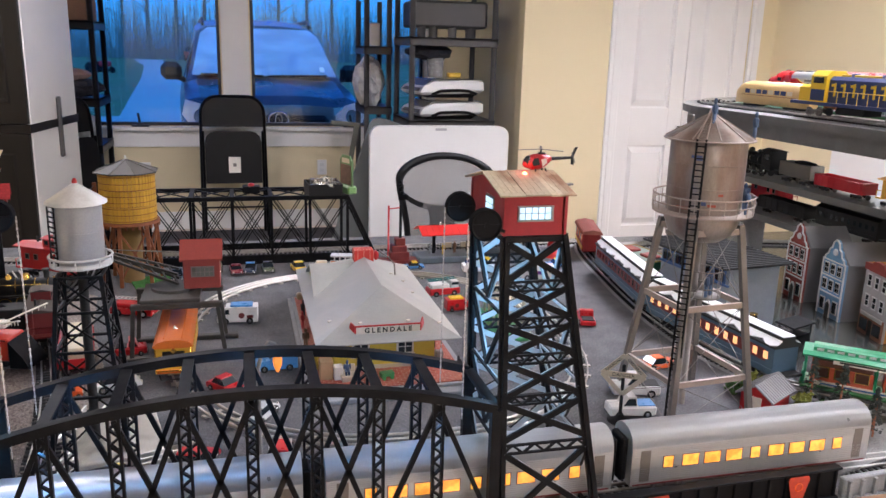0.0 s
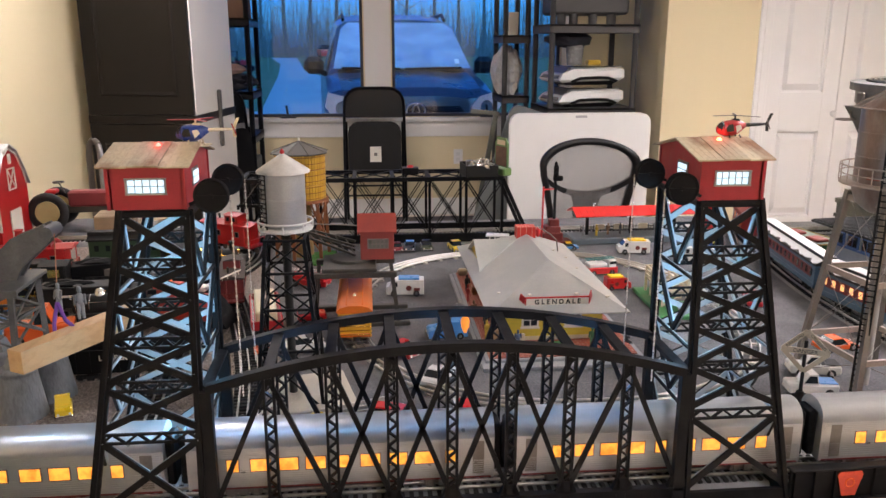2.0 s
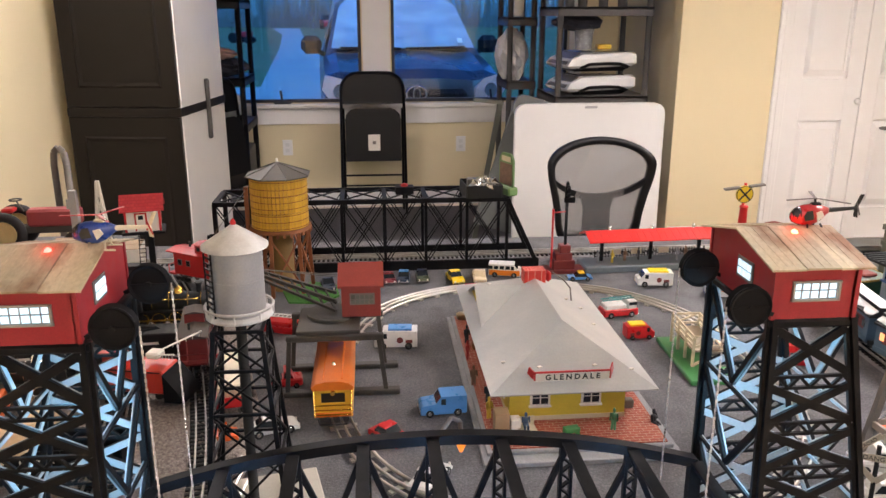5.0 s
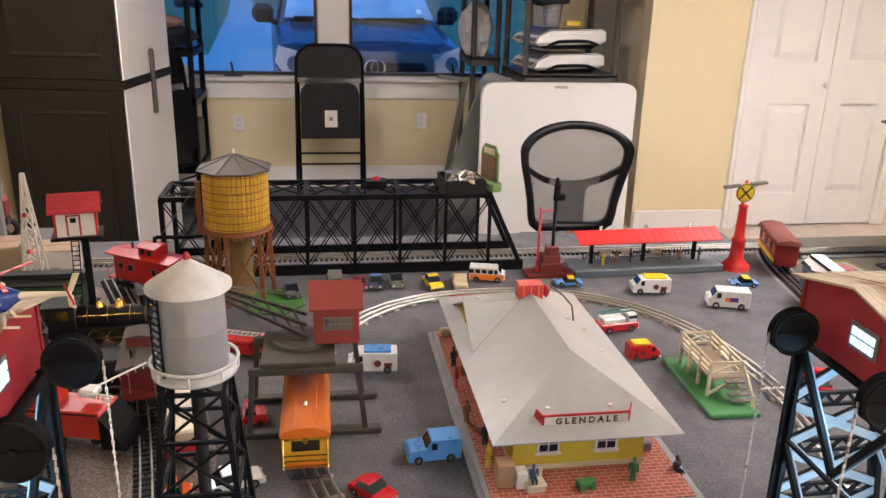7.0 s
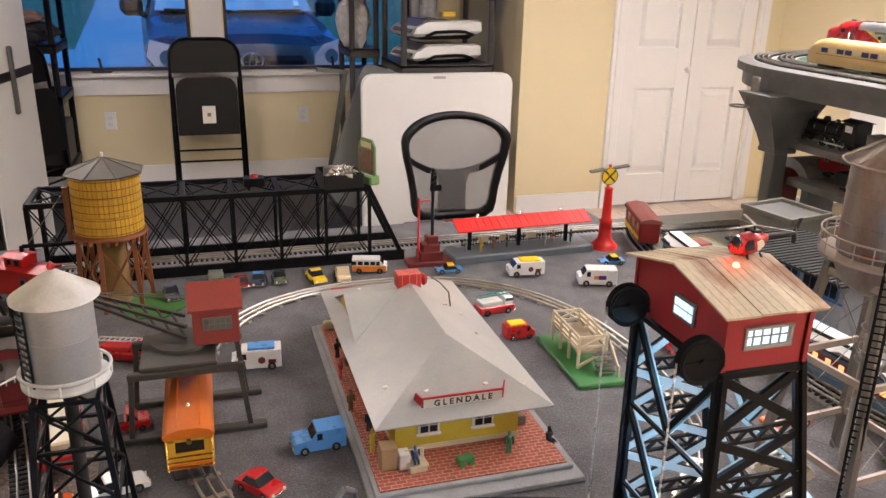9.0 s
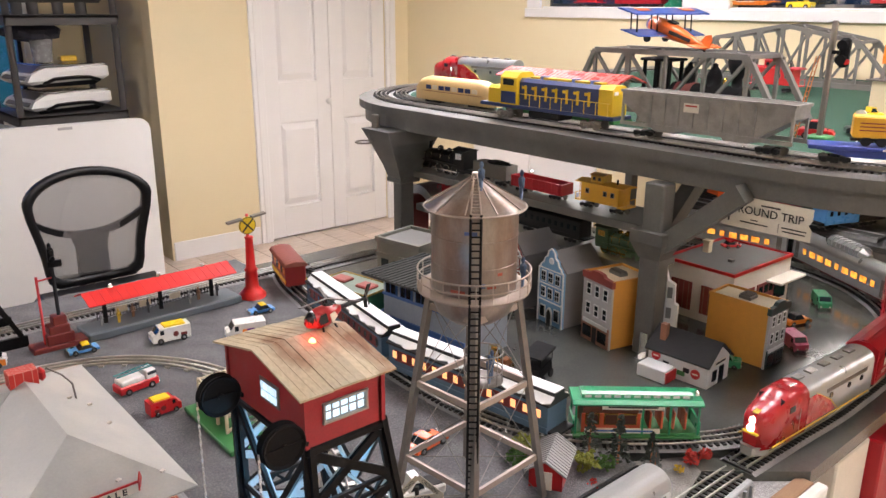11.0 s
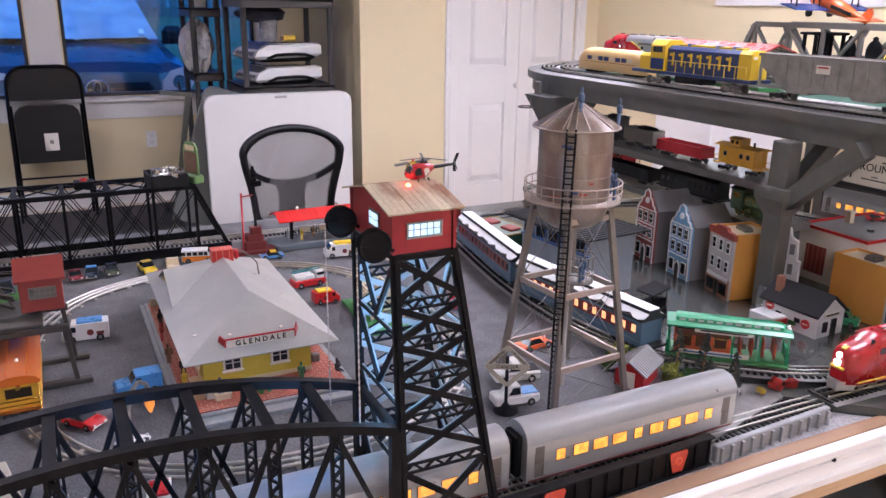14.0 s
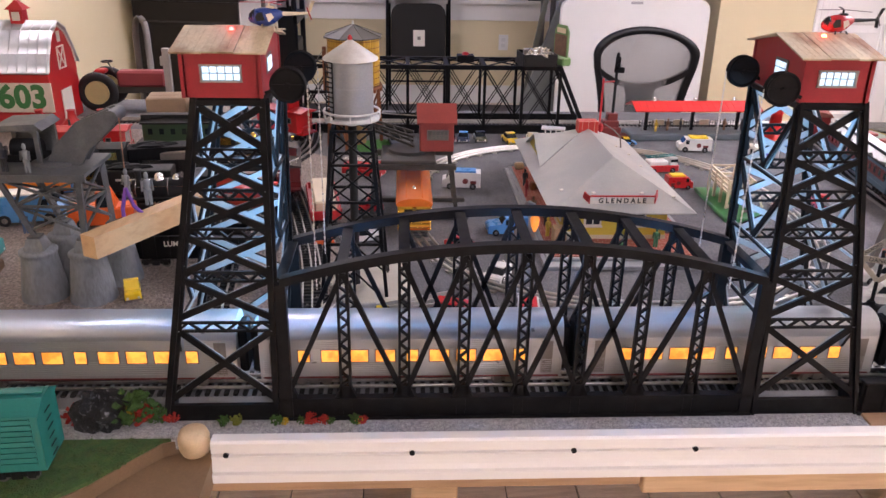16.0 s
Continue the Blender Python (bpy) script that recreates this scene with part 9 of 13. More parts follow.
# barn, tractor, shed at the back left
bn = thing("toy_barn", "red toy barn with a silver gambrel roof and white trim", "barn", (-1.365, 2.50, G), 0)
gm = [(-0.105, 0.0), (0.105, 0.0), (0.105, 0.165), (0.085, 0.205), (0.045, 0.262), (0.0, 0.285), (-0.045, 0.262), (-0.085, 0.205), (-0.105, 0.165)]
part("wall", Shape().prism(gm, -0.19, 0.19, "x"), SIGNRED, bn, "red board walls")
rf = Shape()
prs = [(-0.115, 0.158), (-0.088, 0.208), (-0.046, 0.268), (0.0, 0.291), (0.046, 0.268), (0.088, 0.208), (0.115, 0.158)]
for a, b in zip(prs, prs[1:]):
    rf.loft([[(x, a[0], a[1]), (x, b[0], b[1]), (x, b[0], b[1] + 0.004), (x, a[0], a[1] + 0.004)] for x in (-0.198, 0.198)], True)
for i in range(15):
    x = -0.19 + 0.38 * i / 14
    rf.tube([(x, p[0], p[1] + 0.0045) for p in prs], 0.0012, 5)
part("roof", rf, finish("galvanised_barn_roof", (0.50, 0.50, 0.49), 0.35, 0.7, var=0.1, scale=30), bn, "silver ribbed roof")
cu = part("cupola", Shape().box((0.09, 0, 0.305), (0.036, 0.036, 0.040), bev=0.001), SIGNRED, bn)
part("cupola_roof", Shape().loft([[(0.09 - k, -k, z), (0.09 + k, -k, z), (0.09 + k, k, z), (0.09 - k, k, z)] for k, z in ((0.026, 0.326), (0.004, 0.350))]), SIGNRED, cu)
part("louvre", Shape().box((0.09, -0.019, 0.307), (0.022, 0.002, 0.024)), SIGNWHITE, cu)
for x in (0.191,):
    f = Shape()
    for a, b in (((-0.1, 0.165), (-0.085, 0.205)), ((-0.085, 0.205), (-0.045, 0.262)), ((-0.045, 0.262), (0, 0.285)), ((0, 0.285), (0.045, 0.262)), ((0.045, 0.262), (0.085, 0.205)), ((0.085, 0.205), (0.1, 0.165))):
        f.strut((x, a[0], a[1] - 0.004), (x, b[0], b[1] - 0.004), 0.003, 0.006, (1, 0, 0))
    part("barge_board", f, SIGNWHITE, bn)
    hd = Shape()
    for s_ in (-1, 1):
        hd.strut((x + 0.001, -0.022, 0.16 + 0.03 * (1 - s_)), (x + 0.001, 0.022, 0.16 + 0.03 * (1 + s_)), 0.002, 0.004, (1, 0, 0)).box((x + 0.001, s_ * 0.024, 0.19), (0.003, 0.004, 0.066)).box((x + 0.001, 0, 0.19 + s_ * 0.031), (0.003, 0.052, 0.004))
    part("hay_door", hd, SIGNWHITE, bn, "white cross-braced hay door")
    part("gable_vent", Shape().box((x + 0.001, 0, 0.25), (0.003, 0.018, 0.030)), SIGNWHITE, bn)
    part("barn_door", Shape().box((x + 0.001, 0, 0.05), (0.003, 0.075, 0.095)), SIGNWHITE, bn)
bd = part("number_board", Shape().box((0.11, -0.108, 0.09), (0.17, 0.004, 0.085), bev=0.001), SIGNWHITE, bn, "white board with large dark green figures")
letters("number", "603", 0.092, GREENBASE, bd, pose(0.11, -0.111, 0.09, 90), "large dark green figures", bold=0.0035)
tc_ = thing("toy_tractor", "dusty red toy farm tractor with a cream wheel hub", "toy tractor", (-1.06, 2.665, G), 2)
tc_.scale = (1.15, 1.15, 1.15)
part("hood", Shape().box((0.055, 0, 0.085), (0.13, 0.040, 0.045), bev=0.006), finish("dusty_red", (0.26, 0.04, 0.045), 0.6), tc_)
part("chassis", Shape().box((0.02, 0, 0.055), (0.20, 0.03, 0.02), bev=0.003), GRIME, tc_)
part("seat", Shape().box((-0.055, 0, 0.105), (0.03, 0.035, 0.012), bev=0.004), SIGNRED, tc_)
part("steering", Shape().rod((-0.02, 0, 0.10), (-0.035, 0, 0.13), 0.002).ring((-0.036, 0, 0.131), 0.014, 0.002, 18, 6), GRIME, tc_)
for e in (-1, 1):
    w1 = part("rear_wheel", Shape().ring((-0.055, e * 0.048, 0.055), 0.0425, 0.0125, 28, 8, Matrix.Rotation(math.pi / 2, 4, "X")), TYRE, tc_)
    part("hub", Shape().rod((-0.055, e * 0.040, 0.055), (-0.055, e * 0.060, 0.055), 0.0315, n=24), finish("yellowed_hub", (0.46, 0.40, 0.18), 0.6), w1)
    w2 = part("front_wheel", Shape().ring((0.105, e * 0.034, 0.026), 0.018, 0.008, 22, 6, Matrix.Rotation(math.pi / 2, 4, "X")), TYRE, tc_)
    part("hub", Shape().rod((0.105, e * 0.028, 0.026), (0.105, e * 0.040, 0.026), 0.012, n=16), CREAMPL, w2)
sd_ = thing("small_shed", "small white shed with a brown roof", "shed", (-0.74, 2.30, G + 0.003), 5)
part("wall", Shape().box((0, 0, 0.03), (0.10, 0.07, 0.06)), SIGNWHITE, sd_)
part("roof", Shape().prism([(-0.042, 0.058), (0, 0.085), (0.042, 0.058)], -0.056, 0.056, "x"), finish("tan_shed_roof", (0.25, 0.19, 0.13), 0.7), sd_)

# ---- the city on the grey table ----
def building(label, at, rz, w, d, h, front, side, roofm, floors=2, cols=3, trim_m=None, shop=None, cornice=None, name="shop_building", vents=True):
    """A flat-roofed town building. Local x runs along its front, y goes back, the front faces -y."""
    b = thing(name, label, "toy building", (*at, R), rz, group="town buildings")
    body = Shape().box((w / 2, d / 2, h / 2), (w, d - 0.004, h - 0.004))
    part("wall", body, side, b)
    part("front_wall", Shape().box((w / 2, 0.0, h / 2), (w, 0.005, h)), front, b)
    part("roof", Shape().box((w / 2, d / 2, h - 0.003), (w - 0.006, d - 0.008, 0.004)), roofm, b)
    ed = Shape()
    for x in (0.0018, w - 0.0018):
        ed.box((x, d / 2, h + 0.001), (0.0036, d, 0.007))
    ed.box((w / 2, d - 0.002, h + 0.001), (w - 0.0075, 0.0036, 0.007))
    part("parapet", ed, side, b)
    if cornice is not None:
        part("cornice", Shape().prism([(-0.002, h - 0.012), (w + 0.002, h - 0.012), (w + 0.002, h + 0.004), (w * 0.74, h + 0.006), (w * 0.68, h + 0.013), (w * 0.5, h + 0.015), (w * 0.32, h + 0.013), (w * 0.26, h + 0.006), (-0.002, h + 0.004)], -0.006, 0.004, "y"), cornice, b)
    z0 = h * 0.34 if shop is not None else h * 0.08
    if shop is not None:
        part("shopfront", Shape().box((w / 2, -0.0035, z0 * 0.46), (w * 0.94, 0.003, z0 * 0.92)), shop, b)
        part("shop_sign", Shape().box((w / 2, -0.0045, z0 * 0.86), (w * 0.86, 0.003, z0 * 0.16)).box((w / 2, -0.0062, z0 * 0.86), (w * 0.6, 0.0006, z0 * 0.05)), trim_m or SIGNWHITE, b)
        for x in (0.24, 0.76):
            part("shop_window", Shape().box((w * x, -0.0052, z0 * 0.42), (w * 0.30, 0.002, z0 * 0.50)), GLASSDK, b)
        part("shop_door", Shape().box((w * 0.5, -0.0052, z0 * 0.36), (w * 0.14, 0.002, z0 * 0.70)), INK, b)
    fh = (h * 0.93 - z0) / floors
    for j in range(floors):
        for i in range(cols):
            x, z = w * (i + 0.75) / (cols + 0.5), z0 + fh * (j + 0.52)
            ww, wh = min(0.016, w / cols * 0.42), fh * 0.52
            win = part("window", Shape().box((x, -0.0028, z + wh * 0.56), (ww * 1.25, 0.004, 0.0024)).box((x, -0.0028, z - wh * 0.56), (ww * 1.25, 0.004, 0.0020)).box((x - ww * 0.5, -0.0028, z), (0.0014, 0.003, wh)).box((x + ww * 0.5, -0.0028, z), (0.0014, 0.003, wh)).box((x, -0.0030, z), (ww, 0.003, 0.0012)), trim_m or SIGNWHITE, b)
            part("pane", Shape().box((x, -0.0027, z), (ww, 0.0012, wh)), GLASSDK, win)
    if vents:
        vt = Shape().box((w * 0.5, d * 0.5, h + 0.003), (w * 0.40, d * 0.20, 0.008), bev=0.001)
        for i in range(5):
            vt.box((w * 0.34 + w * 0.08 * i, d * 0.5, h + 0.009), (w * 0.045, d * 0.17, 0.005), bev=0.001)
        part("roof_vent", vt, STEELGREY, b)
    return b


def gabled_house(label, at, rz, w, d, h, front, trim_m, side, roofm, bell=True):
    """A tall narrow house with a curved gable on its front, which faces -y."""
    b = thing("town_house", label, "toy building", (*at, R), rz, group="town buildings")
    he = h * 0.72
    part("wall", Shape().prism([(0.003, 0), (w - 0.003, 0), (w - 0.003, he), (w / 2, h * 0.95), (0.003, he)], 0.003, d, "y"), side, b)
    for e in (0, 1):
        x0 = w * e
        part("roof_slope", Shape().loft([[(x0 + (0.002 if e else -0.002), y, he - 0.002), (w / 2, y, h * 0.955), (w / 2, y, h * 0.955 + 0.003), (x0 + (0.002 if e else -0.002), y, he + 0.002)] for y in (0.004, d + 0.003)]), roofm, b)
    g = [(0, 0), (w, 0), (w, he), (w * 0.93, he + 0.002), (w * 0.90, he + h * 0.05), (w * 0.80, he + h * 0.08), (w * 0.76, he + h * 0.14), (w * 0.66, he + h * 0.17), (w * 0.62, he + h * 0.24), (w * 0.5, h * 1.0)]
    g = g + [(w - x, z) for x, z in g[:1:-1] if abs(x - w / 2) > 1e-6]
    part("facade", Shape().prism(g, -0.004, 0.0025, "y"), front, b, "tall facade with a curved gable")
    top = [p for p in g if p[1] >= he - 0.001]
    ed = Shape()
    for p, q in zip(top, top[1:]):
        ed.strut((p[0], -0.005, p[1]), (q[0], -0.005, q[1]), 0.003, 0.0036, (0, 1, 0))
    for z in (h * 0.30, h * 0.52, he):
        ed.box((w / 2, -0.005, z), (w, 0.003, 0.003))
    for x in (0.002, w - 0.002):
        ed.box((x, -0.0048, he / 2), (0.004, 0.003, he))
    part("gable_trim", ed, trim_m, b, "pale scrolled trim")
    part("gable_ornament", Shape().turn([(0.001, -0.003), (0.008, -0.003), (0.009, 0), (0.008, 0.003), (0.001, 0.003)], (w / 2, -0.004, he + h * 0.12), 18, False, Matrix.Rotation(math.pi / 2, 4, "X")), trim_m, b)
    for z, n, hh in ((h * 0.41, 3, h * 0.13), (h * 0.62, 3, h * 0.13)):
        for i in range(n):
            x = w * (0.22 + 0.28 * i)
            wi = part("window", Shape().box((x, -0.0050, z), (w * 0.19, 0.0024, hh * 1.12)), trim_m, b)
            for sx_ in (-1, 1):
                for sz_ in (-1, 1):
                    part("pane", Shape().box((x + sx_ * w * 0.04, -0.0064, z + sz_ * hh * 0.24), (w * 0.062, 0.001, hh * 0.40)), GLASSDK, wi)
    for x in (0.22, 0.78):
        wi = part("window", Shape().box((w * x, -0.0050, h * 0.15), (w * 0.22, 0.0024, h * 0.17)), trim_m, b)
        part("pane", Shape().box((w * x, -0.0064, h * 0.15), (w * 0.17, 0.001, h * 0.14)), GLASSDK, wi)
    dr = part("door", Shape().prism([(w * 0.39, 0), (w * 0.61, 0), (w * 0.61, h * 0.17), (w * 0.56, h * 0.215), (w * 0.5, h * 0.23), (w * 0.44, h * 0.215), (w * 0.39, h * 0.17)], -0.0072, -0.0045, "y"), trim_m, b)
    part("door_leaf", Shape().prism([(w * 0.42, 0), (w * 0.58, 0), (w * 0.58, h * 0.16), (w * 0.5, h * 0.205), (w * 0.42, h * 0.16)], -0.0082, -0.0074, "y"), INK, dr)
    return b


FRONTGREY = finish("pale_grey_brick_front", (0.42, 0.42, 0.43), 0.7, var=0.12, scale=60)
ORANGESD = finish("orange_plastic_wall", (0.58, 0.27, 0.045), 0.6, var=0.08, scale=60)
DARKRED = finish("dull_red_trim", (0.25, 0.045, 0.035), 0.55, var=0.12, scale=60)
BRICKTAN = finish("tan_shop_front", (0.30, 0.14, 0.09), 0.6, var=0.15, scale=60)
ROOFTAR = finish("grey_flat_roof", (0.13, 0.13, 0.125), 0.7, var=0.15, scale=30)
SIDEGREY = finish("grey_plastic_wall", (0.17, 0.17, 0.175), 0.6, var=0.1, scale=30)
HOUSEBLUE = finish("sky_blue_plastic", (0.16, 0.31, 0.50), 0.55, var=0.08, scale=60)
TRIMWHITE = finish("white_plastic_trim", (0.66, 0.67, 0.68), 0.55, var=0.06, scale=60)
TEALDOOR = finish("dark_teal_paint", (0.03, 0.06, 0.06), 0.4)

building("narrow grey-fronted shop building with orange side walls and red cornice", (1.462, 1.600), -103, 0.108, 0.115, 0.168, FRONTGREY, ORANGESD, CREAMPL, 2, 3, TRIMWHITE, BRICKTAN, DARKRED)
gabled_house("blue and white ornate gabled town house", (1.462, 1.745), -97, 0.094, 0.125, 0.203, HOUSEBLUE, TRIMWHITE, SIDEGREY, SIDEGREY)
gabled_house("dark red and white ornate gabled town house", (1.478, 1.905), -97, 0.094, 0.125, 0.210, DARKRED, TRIMWHITE, SIDEGREY, SIDEGREY)
building("orange brick building with a grey windowed front and dark shop", (1.622, 1.209), 0, 0.084, 0.15, 0.142, FRONTGREY, ORANGESD, CREAMPL, 2, 3, TRIMWHITE, TEALDOOR, TEALDOOR)
wf = thing("narrow_facade", "tall white stepped ornate facade beside the deck post", "toy building", (1.528, 1.43, R), -70)
part("facade", Shape().prism([(-0.055, 0), (0.055, 0), (0.05, 0.06), (0.044, 0.062), (0.044, 0.12), (0.036, 0.124), (0.034, 0.17), (0.018, 0.178), (0.012, 0.200), (-0.012, 0.200), (-0.018, 0.178), (-0.034, 0.17), (-0.036, 0.124), (-0.044, 0.12), (-0.044, 0.062), (-0.05, 0.06)], -0.004, 0.010, "y"), TRIMWHITE, wf)
for z in (0.045, 0.10, 0.15):
    for x in (-0.024, 0.0, 0.024):
        part("window", Shape().box((x, -0.0042, z), (0.012, 0.002, 0.026)), SIDEGREY, wf)


def white_house():
    h = thing("corner_shop", "small white shop with a dark shingled roof and round red signs", "toy building", (1.436, 1.236, R), 3)
    w, d, he, hr = 0.092, 0.145, 0.055, 0.094
    part("wall", Shape().prism([(0, 0), (w, 0), (w, he), (w / 2, hr - 0.004), (0, he)], 0, d, "y"), TRIMWHITE, h, "white clapboard wall")
    for e in (-1, 1):
        part("roof_slope", Shape().loft([[(w / 2 + e * (w / 2 + 0.008), y, he - 0.005), (w / 2, y, hr), (w / 2, y, hr + 0.003), (w / 2 + e * (w / 2 + 0.008), y, he - 0.001)] for y in (-0.006, d + 0.006)]), finish("charcoal_shingle", (0.022, 0.023, 0.026), 0.8, var=0.2, scale=120, bump=0.2), h, "charcoal roof slope")
    part("door", Shape().box((w * 0.62, -0.001, 0.020), (0.018, 0.003, 0.040)), GLASSDK, h)
    part("window", Shape().box((w * 0.30, -0.001, 0.024), (0.016, 0.003, 0.024)), GLASSDK, h)
    part("sign_board", Shape().box((w * 0.5, -0.002, 0.052), (0.05, 0.002, 0.010)), SIGNWHITE, h)
    part("sign_bar", Shape().box((w * 0.5, -0.0034, 0.052), (0.042, 0.001, 0.004)), INK, h)
    for y, z in ((0.125, 0.040), (0.028, 0.026)):
        part("round_sign", Shape().rod((-0.0022, y, z), (0.001, y, z), 0.011, n=20), SIGNRED, h, "round red sign")
        part("sign_bar", Shape().box((-0.0026, y, z), (0.001, 0.013, 0.003)), SIGNWHITE, h)
    for y in (0.05, 0.10):
        part("window", Shape().box((-0.001, y, 0.028), (0.003, 0.014, 0.010)), GLASSDK, h)
    part("poster", Shape().box((-0.001, 0.062, 0.018), (0.003, 0.018, 0.010)), GREENBASE, h)
    part("chimney", Shape().box((0.022, 0.122, 0.090), (0.014, 0.014, 0.040)), BRICKTAN, h)
    part("lean_to", Shape().box((-0.026, 0.108, 0.016), (0.044, 0.070, 0.030), bev=0.002), TRIMWHITE, h, "white lean-to with a red side")
    part("lean_to_side", Shape().box((-0.026, 0.0715, 0.015), (0.040, 0.003, 0.024)), SIGNRED, h)
    return h


white_house()


def fire_house():
    h = thing("fire_house", "white flat-roofed garage with red trim and grey roof", "toy building", (1.768, 1.378, R), -1)
    w, d, z1 = 0.285, 0.205, 0.142
    part("wall", Shape().box((w / 2, d / 2, z1 / 2), (w, d, z1)), SIGNWHITE, h)
    part("roof", Shape().box((w / 2, d / 2, z1 + 0.001), (w - 0.012, d - 0.012, 0.004)), ROOFTAR, h, "grey flat roof")
    rim = Shape()
    for y in (0.0, d):
        rim.box((w / 2, y, z1 + 0.003), (w + 0.008, 0.005, 0.008))
    for x in (0.0, w):
        rim.box((x, d / 2, z1 + 0.003), (0.005, d - 0.006, 0.008))
    part("roof_trim", rim, SIGNRED, h, "red roof edging")
    for x in (0.06, 0.16):
        dr = part("garage_door", Shape().box((x, -0.001, 0.052), (0.085, 0.004, 0.086)), DARKRED, h)
        for i in range(3):
            part("pane", Shape().box((x - 0.026 + 0.026 * i, -0.0035, 0.078), (0.018, 0.001, 0.020)), GLASSDK, dr)
    for y in (0.055, 0.145):
        wi = part("garage_door", Shape().box((-0.001, y, 0.060), (0.004, 0.062, 0.076)), DARKRED, h)
        for k in range(4):
            part("door_bar", Shape().box((-0.0035, y - 0.023 + 0.0153 * k, 0.060), (0.001, 0.002, 0.072)), BRICKTAN, wi)
    part("front_window", Shape().box((0.235, -0.001, 0.060), (0.06, 0.004, 0.05)), GLASSDK, h)
    part("porch", Shape().box((0.225, -0.022, 0.098), (0.13, 0.044, 0.006), bev=0.001), SIGNWHITE, h)
    part("chimney", Shape().box((0.13, 0.16, z1 + 0.018), (0.018, 0.018, 0.032), bev=0.001).box((0.13, 0.16, z1 + 0.035), (0.022, 0.022, 0.004)), CREAMPL, h)
    part("vent", Shape().box((0.10, 0.07, z1 + 0.006), (0.012, 0.012, 0.008)), STEELGREY, h)
    return h


fire_house()
toy_car("red toy car parked on the garage roof", 1.985, 1.515, -30, "sport", "red", 0.05, 0.024, 0.018, z=R + 0.146)
toy_car("pink toy panel van on the grey street", 1.795, 1.222, 236, "van", "pink", 0.072, 0.034, 0.036, z=R)
toy_car("green toy van on the grey street", 2.12, 1.305, 222, "van", "green", 0.070, 0.034, 0.036, z=R)
toy_car("orange and black toy taxi by the garage", 1.945, 1.290, -18, "sedan", "orange", 0.078, 0.032, 0.028, top="black", z=R)
toy_car("green toy pickup beside the white shop", 1.575, 1.275, -62, "pickup", "green", 0.070, 0.036, 0.036, z=R)
toy_car("teal toy coupe beside the blue station", 1.105, 1.945, 72, "sedan", "teal", 0.078, 0.034, 0.026, z=R + 0.006)
toy_car("dark blue toy coupe beside the blue station", 1.145, 1.995, 78, "sedan", "blue", 0.070, 0.032, 0.026, z=R + 0.006)

# blue-white station building and the grey store behind it
BLUEWHITE = finish("pale_blue_grey_wall", (0.28, 0.32, 0.37), 0.55, var=0.1, scale=50)
BLUETRIM = finish("deep_blue_trim", (0.05, 0.12, 0.32), 0.5, var=0.08, scale=50)
sb = thing("blue_station", "pale grey and blue station building with a black ribbed roof", "toy building", (1.085, 1.925, R), -84)
part("wall", Shape().box((0.135, 0.085, 0.078), (0.27, 0.15, 0.156)), BLUEWHITE, sb)
part("lower_band", Shape().box((0.135, 0.0085, 0.045), (0.272, 0.006, 0.018)).box((0.135, 0.0085, 0.108), (0.272, 0.006, 0.005)), BLUETRIM, sb, "deep blue bands")
for i in range(5):
    wi = part("window", Shape().box((0.03 + 0.052 * i, 0.0085, 0.128), (0.040, 0.005, 0.034)), BLUETRIM, sb)
    for k in (-1, 1):
        part("pane", Shape().box((0.03 + 0.052 * i + k * 0.009, 0.0052, 0.128), (0.014, 0.002, 0.026)), GLASSDK, wi)
part("plinth", Shape().box((0.135, 0.010, 0.014), (0.276, 0.012, 0.028)), CONCRETE, sb)
rf = Shape().box((0.125, 0.080, 0.158), (0.33, 0.215, 0.006), bev=0.001)
for i in range(23):
    rf.box((-0.03 + 0.0142 * i, 0.080, 0.162), (0.0045, 0.212, 0.004))
tagged(part("roof_sheet", rf, finish("black_ribbed_roof", (0.02, 0.021, 0.022), 0.55, var=0.2, scale=50, gloss=0.3), sb, "black ribbed overhanging roof"), kind="stuff")
gs = thing("grey_store", "olive grey flat-roofed store with an ornate cornice", "toy building", (1.225, 2.13, R), -80)
OLIVEG = finish("olive_grey_plastic", (0.15, 0.15, 0.125), 0.6, var=0.14, scale=50)
part("wall", Shape().box((0.075, 0.07, 0.085), (0.15, 0.14, 0.17)), OLIVEG, gs)
part("roof", Shape().box((0.075, 0.07, 0.172), (0.142, 0.132, 0.004)), ROOFTAR, gs)
cr = Shape()
for y in (0.0, 0.14):
    cr.box((0.075, y, 0.176), (0.160, 0.008, 0.014), bev=0.001)
for x in (0.0, 0.15):
    cr.box((x, 0.07, 0.176), (0.008, 0.131, 0.014), bev=0.001)
part("cornice", cr, OLIVEG, gs)
part("band", Shape().box((0.075, -0.002, 0.135), (0.154, 0.006, 0.010)), OLIVEG, gs)
for i in range(3):
    part("window", Shape().box((0.03 + 0.045 * i, -0.001, 0.105), (0.024, 0.004, 0.038)), GLASSDK, gs)

